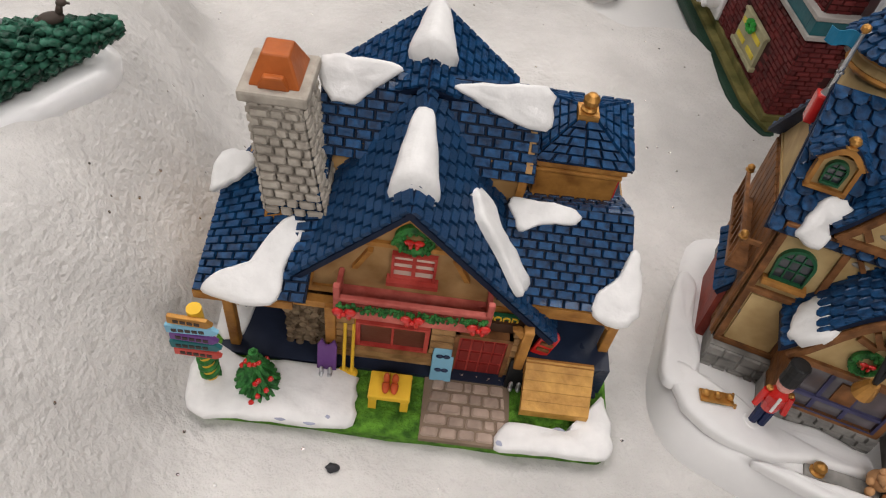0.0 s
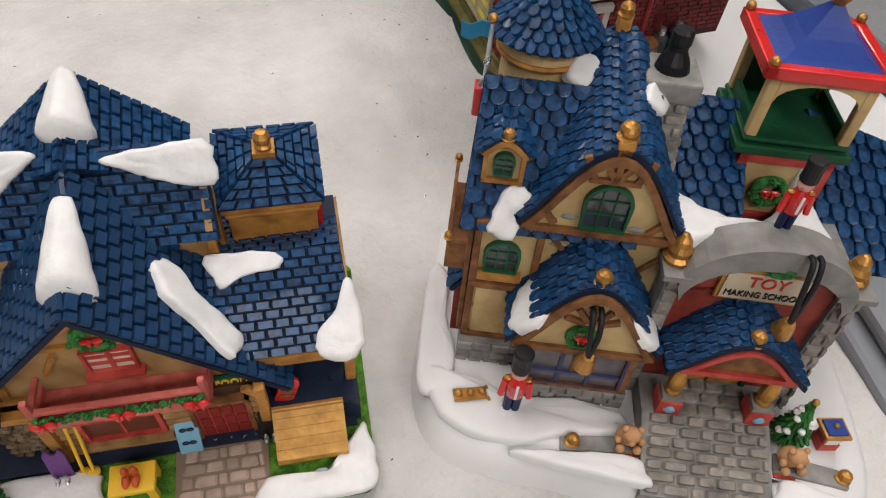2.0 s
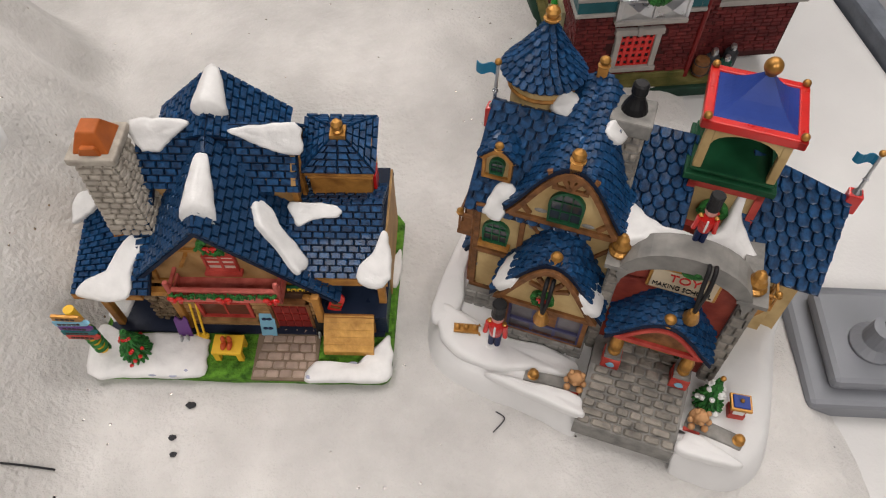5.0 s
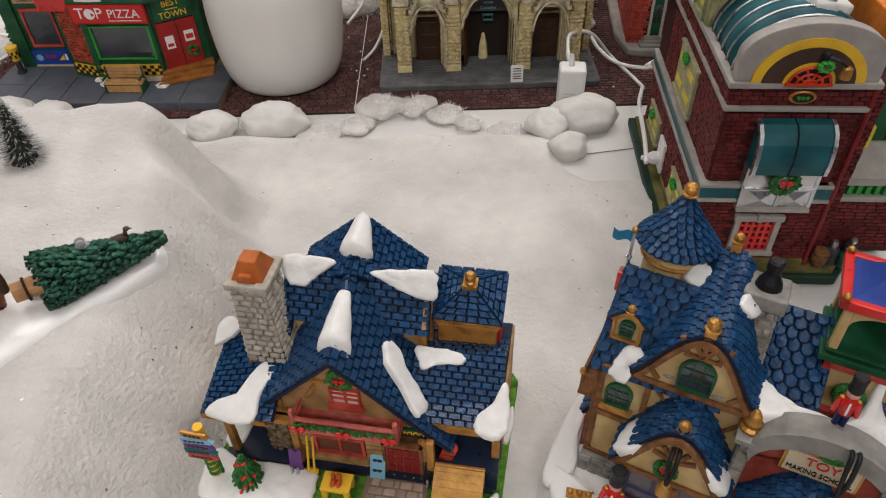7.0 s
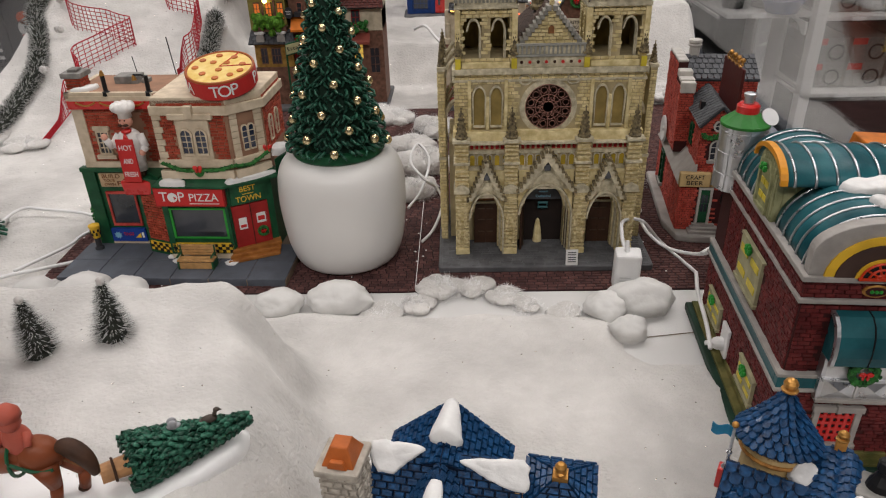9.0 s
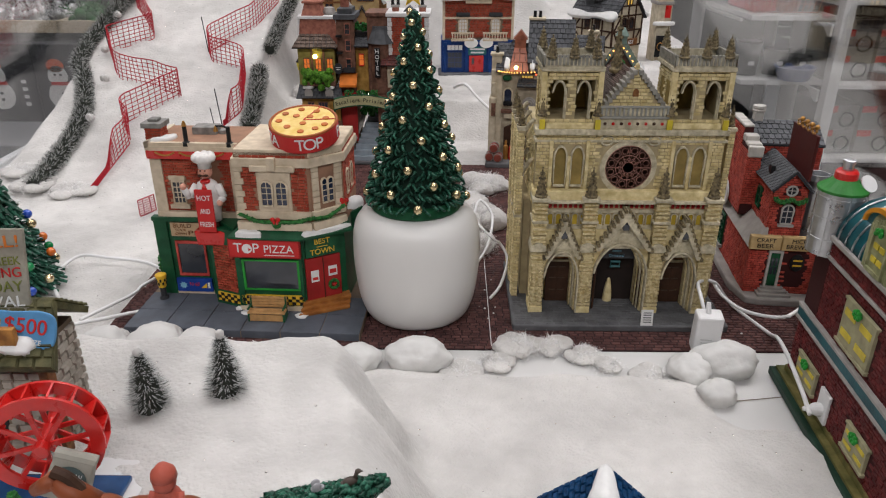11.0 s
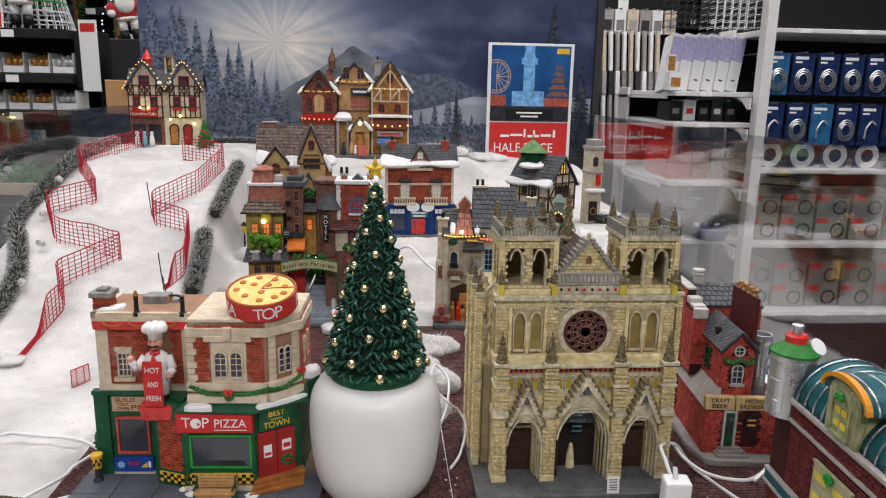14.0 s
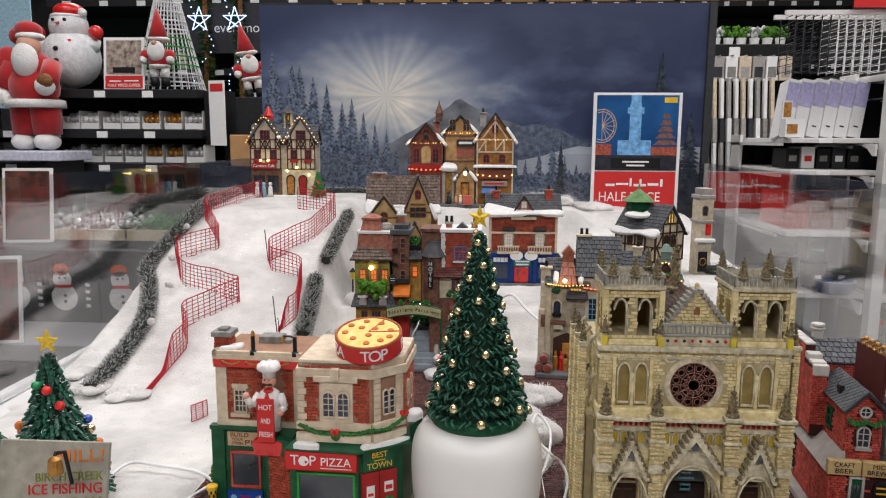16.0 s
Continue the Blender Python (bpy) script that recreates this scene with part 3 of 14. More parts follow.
# printed winter backdrop on a board
def sky_print():
  m = bpy.data.materials.new("printed_winter_sky")
  m.use_nodes = True
  nt = m.node_tree
  bs = nt.nodes["Principled BSDF"]
  N, L = nt.nodes.new, nt.links.new
  tc = N("ShaderNodeTexCoord")
  sep = N("ShaderNodeSeparateXYZ")
  L(tc.outputs["Object"], sep.inputs[0])

  def math_node(op, a, b):
    k = N("ShaderNodeMath")
    k.operation = op
    for i, s in enumerate((a, b)):
      if isinstance(s, (int, float)):
        k.inputs[i].default_value = s
      elif s is not None:
        L(s, k.inputs[i])
    return k.outputs[0]

  dx = math_node("SUBTRACT", sep.outputs["X"], -.31)
  dz = math_node("SUBTRACT", sep.outputs["Z"], .445)
  dist = math_node("SQRT", math_node("ADD", math_node("MULTIPLY", dx, dx), math_node("MULTIPLY", math_node("MULTIPLY", dz, dz), 3.2)), None)
  glow = N("ShaderNodeMapRange")
  glow.interpolation_type = "SMOOTHSTEP"
  glow.inputs["From Min"].default_value, glow.inputs["From Max"].default_value = .44, .0
  L(dist, glow.inputs["Value"])
  ang = math_node("ARCTAN2", dz, dx)
  rays = math_node("MULTIPLY", math_node("ADD", math_node("SINE", math_node("MULTIPLY", ang, 13.0), None), math_node("SINE", math_node("MULTIPLY", ang, 29.0), None)), .5)
  cl = N("ShaderNodeTexNoise")
  cl.inputs["Scale"].default_value, cl.inputs["Detail"].default_value, cl.inputs["Roughness"].default_value = 5.5, 7, .55
  mpn = N("ShaderNodeMapping")
  mpn.inputs["Scale"].default_value = (1, 1, 1.9)
  mpn.inputs["Location"].default_value = (.4, 0, .35)
  L(tc.outputs["Object"], mpn.inputs["Vector"])
  L(mpn.outputs[0], cl.inputs["Vector"])
  up = N("ShaderNodeMapRange")
  up.inputs["From Min"].default_value, up.inputs["From Max"].default_value = .68, .40
  L(sep.outputs["Z"], up.inputs["Value"])
  cloud = N("ShaderNodeMapRange")
  cloud.inputs["From Min"].default_value, cloud.inputs["From Max"].default_value = .47, .72
  L(cl.outputs["Fac"], cloud.inputs["Value"])
  bright = math_node("ADD", math_node("MULTIPLY", glow.outputs[0], math_node("ADD", .78, math_node("MULTIPLY", rays, .09))),
           math_node("MULTIPLY", math_node("MULTIPLY", cloud.outputs[0], up.outputs[0]), .36))
  ramp = N("ShaderNodeValToRGB")
  e = ramp.color_ramp.elements
  e[0].position, e[0].color = .0, (.016, .026, .075, 1)
  e[1].position, e[1].color = 1.0, (.80, .74, .62, 1)
  for p, c in ((.25, (.075, .10, .18, 1)), (.55, (.30, .33, .38, 1)), (.8, (.58, .56, .52, 1))):
    k = e.new(p)
    k.color = c
  L(bright, ramp.inputs[0])
  L(ramp.outputs[0], bs.inputs["Base Color"])
  bs.inputs["Roughness"].default_value = .45
  return m


BD = 1.86
drop = thing("printed_backdrop", pose(0, BD, 0), "large board printed with a snowy mountain forest under clouds", "backdrop board")
solid("board", drop, sky_print(), (-.636, .492, .0, .03, .12, .672))
PR_MOUNT = mat("print_far_mountain", (.085, .095, .115), .45, var=.25, scale=18, second=(.22, .24, .27), bump=0)
PR_RIDGE = mat("print_wooded_ridge", (.05, .065, .105), .45, var=.3, scale=70, second=(.13, .155, .21), bump=0)
PR_FIELD = mat("print_snow_field", (.32, .36, .42), .45, var=.2, scale=14, second=(.44, .47, .52), bump=0)
PR_TREE = mat("print_frosted_fir", (.012, .021, .042), .45, var=.5, scale=170, second=(.19, .23, .32), bump=0)
PR_TREE2 = mat("print_dark_fir", (.01, .014, .024), .45, var=.4, scale=120, second=(.06, .075, .10), bump=0)


def print_shape(name, pts, depth, m):
  bm = bmesh.new()
  prism(bm, pts, -depth, -depth + .0003)
  return part(name, bm, m, drop)


def ridge(x0, x1, f, low, n=60):
  return [(x0, low)] + [(x1 + 0, low)] + [(x1 + (x0 - x1) * i / n, f(x1 + (x0 - x1) * i / n)) for i in range(n + 1)]


nz = lambda x, s, a: a * noise.noise((x * s, .7, s))
print_shape("mountain_print", ridge(-.36, .49, lambda x: .445 - .10 * abs((x + .125) / .16) ** .75 * (.75 if x > -.125 else 1.1) + nz(x, 30, .006) if x > -.34 else .30, .15), .0004, PR_MOUNT)
print_shape("ridge_print", ridge(-.2, .49, lambda x: .30 + .075 * math.exp(-((x - .07) / .14) ** 2) + nz(x, 60, .004), .15), .0008, PR_RIDGE)
print_shape("field_print", ridge(.03, .49, lambda x: .285 + .035 * sstep(.03, .2, x) + nz(x, 40, .003), .15), .0012, PR_FIELD)
print_shape("forest_print", ridge(-.635, .49, lambda x: .24 + .02 * abs(x + .05) + abs(nz(x, 160, .03)), .13, 220), .0016, PR_TREE)


def fir_outline(x, z, h, w, seed):
  rnd = random.Random(seed)
  n = max(int(h / .011), 5)
  left, right = [], []
  for i in range(n):
    t = i / n
    for side, s in ((left, -1), (right, 1)):
      ww = w / 2 * (1 - t) ** .85 * rnd.uniform(.75, 1.15)
      side += [(x + s * ww, z + h * t - .004), (x + s * ww * .45, z + h * (t + .5 / n))]
  return right + [(x, z + h)] + left[::-1]


rnd = random.Random(12)
firs = [(-.605, .37, .15), (-.555, .345, .12), (-.535, .34, .11), (-.5, .31, .105), (-.465, .29, .1), (-.425, .245, .085), (-.4, .255, .085), (-.37, .22, .075), (-.34, .19, .065), (-.31, .175, .06), (-.285, .13, .05),
    (-.25, .12, .045), (-.215, .09, .04), (.05, .10, .04), (.085, .13, .045), (.12, .16, .05), (.15, .11, .04), (-.62, .22, .1), (-.57, .20, .1), (-.51, .19, .09), (-.46, .17, .08), (.03, .07, .04),
    (.18, .09, .04), (.24, .08, .04)]
for i, (x, h, w) in enumerate(firs):
  print_shape("fir_print", fir_outline(x, .185, h, w, i), .002 + .0003 * (i % 7), PR_TREE)
for i, (x, h, w) in enumerate(((.385, .37, .105), (.462, .22, .09), (.14, .155, .04), (.43, .16, .08))):
  print_shape("dark_fir_print", fir_outline(x, .185, h, w, 40 + i), .0044 + .0003 * i, PR_TREE2)
for x0, x1, zz in ((-.636, .492, .178),):
  solid("lower_rail", drop, DKGREY, (x0, x1, -.012, .0, .12, zz))
solid("side_frame", drop, DKGREY, (.4925, .51, -.01, .05, -.7, .672))


# ---- ski lodge ----
def stones_on(S, rows, cols, parent, material, name="stone", seed=2, lift=.0009):
  """Field stones laid in courses on a surface S(u, v), each a piece of its own."""
  rnd = random.Random(seed)
  for r in range(rows):
    cut = sorted([0, 1] + [(i + rnd.uniform(-.22, .22) + (.5 if r % 2 else 0)) / cols for i in range(1, cols)])
    for a, b in zip(cut, cut[1:]):
      if b - a < .06:
        continue
      v0, v1 = (r + .06 + rnd.uniform(0, .08)) / rows, (r + .95 - rnd.uniform(0, .06)) / rows
      g = .05 / cols
      c = [Vector(S(a + g, v0)), Vector(S(b - g, v0)), Vector(S(b - g, v1)), Vector(S(a + g, v1))]
      n = (c[1] - c[0]).cross(c[3] - c[0]).normalized()
      m = sum(c, Vector()) / 4
      outer, top = [], []
      for i in range(4):
        for t in (.13, .87):
          p = c[i].lerp(c[(i + 1) % 4], t)
          outer.append(p)
          top.append(p.lerp(m, .2) + n * lift * rnd.uniform(.8, 1.2))
      k = 8
      verts = outer + top + [m + n * lift * 1.2]
      faces = [(i, (i + 1) % k, k + (i + 1) % k, k + i) for i in range(k)] + [(k + i, k + (i + 1) % k, 2 * k) for i in range(k)]
      raw(name, parent, material, verts, faces, kind="")


FOOT = mat("lilac_footprint_paint", (.34, .36, .46), .5)


def ridge_snow(parent, p, q, run, fall, w, seed, h=.0022, base=.0024, n=14, m=6):
  """Snow lying over a ridge from p to q; the roof falls by fall over run on both sides, w(t) is its reach."""
  p, q = Vector(p), Vector(q)
  k = math.hypot(run, fall)
  bm = bmesh.new()
  rows = []
  for i in range(n + 1):
    t = i / n
    row = []
    for j in range(-m, m + 1):
      e = abs(j) / m
      c = p.lerp(q, t)
      reach = w(t) * e * (1 + .14 * noise.noise((t * 5, seed, 1 if j < 0 else 4)))
      up = h * (1 - e ** 4) * (1 - abs(2 * t - 1) ** 6) * (1 - .8 * t) * (1 + .35 * noise.noise((t * 7, j * .5, seed))) + base - .0042 * max(e ** 8, abs(2 * t - 1) ** 14)
      s = -1 if j < 0 else 1
      row.append(bm.verts.new((c.x + s * (reach * run / k + up * fall / k * min(e * 3, 1)), c.y, c.z - reach * fall / k + up)))
    rows.append(row)
  for a, b in zip(rows, rows[1:]):
    for j in range(2 * m):
      bm.faces.new((a[j], a[j + 1], b[j + 1], b[j]))
  return part("snow_patch", bm, SNOW, parent, smooth=True)


def piece_slope(parent, p0, p1, p2, p3, rows, tile, material, under, thick, seed, lift=.0012, name="roof_slope"):
  """A roof slope whose shingles are pieces of their own, sharing one mesh."""
  P = [Vector(p) for p in (p0, p1, p2, p3)]
  n = (P[1] - P[0]).cross((P[2] + P[3]) / 2 - P[0]).normalized()
  slab = roof_slab(parent, quad_surface(*P), n, thick, under, name)
  bm = bmesh.new()
  add(bm, [(0, 0, 0), (1, 0, 0), (1, .88, 0), (0, .88, 0), (.07, .07, 1), (.93, .07, 1), (.93, .8, 1), (.07, .8, 1)],
    [(4, 5, 6, 7), (0, 1, 5, 4), (1, 2, 6, 5), (2, 3, 7, 6), (3, 0, 4, 7)])
  me = bpy.data.meshes.new("shingle")
  bm.to_mesh(me)
  bm.free()
  me.materials.append(material)
  S = quad_surface(*P)
  rnd = random.Random(seed)
  w0, w1 = (P[1] - P[0]).length, (P[2] - P[3]).length
  for r in range(rows):
    v = r / rows
    cnt = max(round((w0 + (w1 - w0) * v) / tile), 1)
    cut = [0] + [(i + (.5 if r % 2 else 0) + rnd.uniform(-.06, .06)) / cnt for i in range(0 if r % 2 else 1, cnt)] + [1]
    for a, b in zip(cut, cut[1:]):
      q0, q1, q3 = S(a + .05 / cnt, v), S(b - .05 / cnt, v), S(a + .05 / cnt, min(v + 1 / rows, 1))
      u, w = q1 - q0, q3 - q0
      M = Matrix((u, w, u.cross(w).normalized() * lift * rnd.uniform(.85, 1.15))).transposed().to_4x4()
      M.translation = q0
      ob = new("shingle", me)
      ob.parent, ob.matrix_local = slab, M
  return slab


def small_tree(parent, M, h, r, name, seed, berries=True, material=None, tiers=9):
  """A moulded fir: tiers of drooping sprigs round a trunk."""
  rnd = random.Random(seed)
  bm = bmesh.new()
  rod(bm, (0, 0, 0), (0, 0, h), r * .25, r * .05, 6, M)
  for t in range(tiers):
    z = h * (.08 + .86 * t / tiers)
    rr = r * (1 - t / tiers) ** .85
    n = max(int(14 * (1 - t / tiers)) + 4, 5)
    for k in range(n):
      a = 6.283 * (k + rnd.random() * .6) / n
      p = Vector((.35 * rr * math.cos(a), .35 * rr * math.sin(a), z + .1 * h))
      q = Vector((rr * math.cos(a), rr * math.sin(a), z - .02 * h + rnd.uniform(-.02, .02) * h))
      rod(bm, p, q, r * .16, r * .09, 5, M)
  ob = part(name, bm, material or GARLAND, parent)
  if berries:
    bm = bmesh.new()
    for k in range(14):
      t = rnd.random() * .85
      a = rnd.random() * 6.283
      rr = r * (1 - t) ** .85 * 1.02
      ball(bm, (rr * math.cos(a), rr * math.sin(a), h * (.1 + .86 * t)), r * .13, M, 6, 4)
    part("berries", bm, SCARLET, ob, "red berries")
  return ob


def lodge():
  T = thing("ski_lodge", pose(-.031, .154, 0, 0, 0, -10.6), "painted ski lodge model with blue shingle roofs and red balcony", "model house", "village model houses")
  # ground plate
  bm = bmesh.new()
  prism(bm, [(.002, 0), (.133, 0), (.136, .003), (.1375, .088), (.134, .093), (.004, .093), (0, .088), (0, .003)], 0, .009, pose(0, 0, .012, -90) @ Matrix.Diagonal((1, 1, 1, 1)))
  part("base_plate", bm, GRASS, T, bev=.0012)
  solid("floor", T, mat("navy_porch_floor", (.016, .022, .042), .45, var=.3), (.004, .132, .022, .09, .011, .0135))
  flat = pose(0, 0, .012)
  for i, pts in enumerate(([(0, 0), (.02, -.001), (.05, 0), (.0515, .009), (.049, .019), (.03, .021), (.012, .02), (-.001, .024)],
              [(.098, -.001), (.115, -.001), (.134, 0), (.1365, .01), (.134, .022), (.129, .011), (.116, .006), (.102, .008)],
              [(.133, .05), (.137, .052), (.137, .068), (.134, .066)], [(.001, .03), (.01, .03), (.011, .06), (.001, .06)])):
    sn = snow_patch(T, flat, pts, .0016, i)
    if i < 2:
      rnd = random.Random(i)
      bm = bmesh.new()
      for k in range(6):
        px, py = ((.034 + .0065 * (k // 2) + .002 * (k % 2), .003 + .006 * (k % 2)), (.104 + .008 * (k // 2), .0015 + .0045 * (k % 2)))[i]
        ball(bm, (px, py, .0137), .0014, seg=10, rings=4, sx=1.2, sz=.15)
      part("footprints", bm, mat("shaded_footprint_paint", (.5, .52, .56), .5), sn, "pale grey footprints")
  # flagged path
  bm = bmesh.new()
  box(bm, .0735, .1025, -.0005, .026, .011, .0128)
  path = part("path", bm, MORTAR, T, "flagstone path")
  stones_on(quad_surface((.0735, 0, .0128), (.1025, 0, .0128), (.1, .026, .0128), (.077, .026, .0128)), 6, 5, path, mat("pinkish_flagstone", (.33, .25, .20), .65, var=.2, scale=150, random_amount=.15), "flagstone", 5, .0006)
  # walls
  G = [(.0235, .042), (.1075, .042), (.1075, .0405), (.0626, .0845), (.0185, .0405)]
  gable = [(.019, .040), (.109, .040), (.0626, .084)]
  bm = bmesh.new()
  prism(bm, gable, .0335, .07)
  part("gable_wall", bm, TAN, T, "tan plaster gable")
  bm = bmesh.new()
  box(bm, .0405, .103, .028, .088, .012, .0405)
  part("lower_wall", bm, DARKWOOD, T)
  bm = bmesh.new()
  for i in range(7):
    z = .0145 + i * .0039
    for a, b in ((.0405, .0485), (.0735, .0815), (.0995, .103)) if 1 < i < 6 else ((.0405, .0815), (.0995, .103)):
      rod(bm, (a, .0277, z), (b, .0277, z), .0021, seg=8)
  part("log_wall", bm, LOG, T, "stacked log wall", kind="stuff")
  solid("left_back_wall", T, mat("navy_alcove", (.012, .02, .04), .5), (.006, .0405, .045, .088, .012, .05))
  solid("right_back_wall", T, mat("navy_alcove_right", (.012, .02, .04), .35), (.1035, .133, .05, .088, .012, .055))
  solid("right_floor", T, mat("navy_floor", (.014, .022, .045), .3), (.1035, .1335, .0245, .05, .012, .0265))
  solid("left_end_wall", T, TAN, (.0035, .006, .04, .088, .012, .052))
  solid("right_end_wall", T, TAN, (.1315, .134, .045, .088, .012, .054))
  # gable timbers, window, wreath
  bm = bmesh.new()
  for s in (-1, 1):
    prism(bm, [(.0626, .0855), (.0626, .081), (.0626 + s * .043, .0395), (.0626 + s * .0465, .0395)], .029, .0335)
  part("barge_board", bm, ORANGE, T, "orange-brown barge boards", bev=.0004)
  bm = bmesh.new()
  box(bm, .043, .083, .0322, .0335, .0655, .0672)
  for x, d in ((.0465, .0075), (.081, -.0075)):
    prism(bm, [(x, .0545), (x + .0017, .0545), (x + d * .6 + .0017, .0635), (x + d * .6, .0635)], .0315, .0335)
  for x in (.032, .0985):
    prism(bm, [(x, .0425), (x + .002, .0425), (x + .0028, .0495), (x + .0008, .0495)], .032, .0335)
  box(bm, .02, .109, .0325, .034, .0395, .0425)
  part("gable_timber", bm, ORANGE, T)
  F0 = face_at(0, .0335)
  window(T, F0, [(.0592, .0525), (.0712, .0525), (.0712, .0625), (.0592, .0625)], .0011, RED, mat("frosted_window_snow", (.62, .5, .42), .5, var=.2), 2, 3, .0012, sill=RED)
  ring_wreath(T, F0, .0645, .0703, .0046, .0016, 2)
  # balcony
  B = solid("balcony", T, PINK, (.0425, .0905, .0215, .0335, .0425, .044), (.0425, .0905, .0215, .0228, .0435, .047), (.0425, .0905, .0215, .0235, .0505, .0522),
       (.0425, .0442, .0215, .0335, .0505, .0522), (.0888, .0905, .0215, .0335, .0505, .0522), (.0425, .0445, .0215, .0235, .0425, .0575), (.0885, .0905, .0215, .0235, .0425, .0575),
       (.0425, .0438, .0228, .0335, .0435, .047), (.0892, .0905, .0228, .0335, .0435, .047), label="washed red balcony", bev=.0004)
  rnd = random.Random(4)
  bm = bmesh.new()
  for i in range(230):
    x = rnd.uniform(.044, .089)
    ball(bm, (x, .0208 + rnd.uniform(-.0009, .0006), .0495 - .0006 * math.sin((x - .044) / .0225 * math.pi) ** 2 + rnd.uniform(-.0011, .0011)), rnd.uniform(.0004, .0008), seg=5, rings=3)
  g = part("garland", bm, GARLAND, B, "green garland")
  for x in (.0462, .0667, .0868):
    bm = bmesh.new()
    for s in (-1, 1):
      ball(bm, (x + s * .0019, .0194, .0485), .0017, seg=10, rings=6, sx=1.1, sy=.55)
      ball(bm, (x + s * .0014, .0195, .0465), .0014, seg=8, rings=5, sx=.7, sy=.5, sz=1.4)
    ball(bm, (x, .0187, .0483), .0009, seg=8, rings=5)
    part("bow", bm, SCARLET, B, "glossy red bow", smooth=True)
  # front: window, doors, posts
  F1 = face_at(0, .0273)
  window(T, F1, [(.0505, .0225), (.0715, .0225), (.0715, .034), (.0505, .034)], .0017, RED, mat("brown_window_glass", (.12, .04, .025), .3), 2, 1, .0008, sill=LOG)
  d = solid("double_door", T, RED, (.0825, .0985, .026, .028, .0125, .0345), label="red panelled double door")
  solid("door_panels", d, mat("dark_red_door_panel", (.2, .022, .018), .5), *[(.0835 + .0037 * i, .0865 + .0037 * i, .0253, .0261, z, z + .0052) for i in range(4) for z in (.0145, .021, .0275)])
  solid("door_frame", d, WOOD, (.0812, .0826, .025, .028, .0125, .036), (.0984, .0998, .025, .028, .0125, .036), (.0812, .0998, .025, .028, .0344, .036))
  s = solid("food_sign", T, GREEN, (.0905, .1005, .0295, .0307, .0375, .0428), label="dark green sign with yellow letters")
  words("FOOD", .0034, face_at(.0955, .0293, .041), YELLOW, s)
  solid("unreadable_line", s, YELLOW, (.092, .099, .0291, .0295, .0383, .0389))
  for x, y in ((.0085, .0265), (.1315, .0335), (.041, .0255), (.1035, .0255)):
    bm = bmesh.new()
    box(bm, x - .0017, x + .0017, y - .0017, y + .0017, .012, .043)
    sx = 1 if x < .06 else -1
    prism(bm, [(x, .036), (x + sx * .0055, .0425), (x + sx * .003, .0432), (x, .0405)], y - .0012, y + .0012)
    part("porch_post", bm, ORANGE, T, "carved orange-brown porch post", bev=.0005)
  solid("porch_beam", T, ORANGE, (.003, .042, .0255, .0285, .0405, .0435), (.103, .1345, .0325, .0355, .0405, .0435))
  # ramp, woodpile
  ramp = solid("ramp", T, ORANGE, (.1055, .128, .0235, .0255, .0125, .0275), label="varnished plank ramp")
  for i in range(5):
    y0 = .0115 + i * .0026
    z0 = .0175 + i * .0021
    bm = bmesh.new()
    add(bm, [(.1055, y0, z0), (.128, y0, z0), (.128, y0 + .0025, z0 + .002), (.1055, y0 + .0025, z0 + .002), (.1055, y0, z0 - .0035), (.128, y0, z0 - .0035), (.128, y0 + .0025, z0 - .002), (.1055, y0 + .0025, z0 - .002)],
      [(0, 1, 2, 3), (4, 7, 6, 5), (0, 4, 5, 1), (1, 5, 6, 2), (2, 6, 7, 3), (3, 7, 4, 0)])
    part("plank", bm, PLANK, ramp)
  solid("ramp_side", ramp, DARKWOOD, (.1065, .127, .013, .0245, .0125, .0165))
  rnd = random.Random(9)
  bm = bmesh.new()
  for i in range(9):
    for j in range(6):
      rod(bm, (.0265 + i * .0015 + rnd.uniform(-.0004, .0004), .0275 + rnd.uniform(0, .002), .0155 + j * .0036 + rnd.uniform(-.0006, .0006)),
        (.0265 + i * .0015, .044, .0155 + j * .0036), .0013, seg=6)
  part("woodpile", bm, mat("split_firewood", (.13, .085, .05), .8, var=.5, scale=300, second=(.26, .19, .12), island=.3), T, "stacked split firewood")
  # roofs
  RZ, FZ = .0868, .0392
  for s in (-1, 1):
    x1 = .0626 + s * .0505
    a, b, c, e = (x1, .0265, FZ - .0035), (x1, .062, FZ - .0035), (.0626, .068, .0985), (.0626, .0275, RZ)
    q = (a, b, c, e) if s > 0 else (b, a, e, c)
    piece_slope(T, *q, 20, .0051, BLUEP, BLUEDARK, .0022, 5 + s, name="gable_roof")
  quad_roof(T, (.0, .0215, .0475), (.034, .0215, .0475), (.036, .06, .0765), (.002, .0555, .0595), 15, .0052, BLUE, BLUEDARK, name="left_roof", seed=11, style="block")
  quad_roof(T, (.092, .032, .0475), (.1345, .032, .0475), (.1325, .0575, .0665), (.092, .0575, .0665), 11, .0052, BLUE, BLUEDARK, name="right_roof", seed=12, style="block")
  quad_roof(T, (.1335, .094, .045), (.002, .094, .045), (.002, .0565, .0605), (.1325, .058, .0665), 9, .0045, BLUE, BLUEDARK, name="back_roof", seed=13, style="block")
  solid("eave_board", T, ORANGE, (.0, .03, .0215, .0232, .0432, .0466), (.1, .1345, .032, .0337, .0432, .0466))
  solid("upper_storey", T, TAN, (.0345, .0955, .0605, .09, .06, .079))
  solid("corner_timber", T, ORANGE, (.094, .0965, .0595, .062, .06, .078), (.0965, .098, .066, .07, .06, .084))
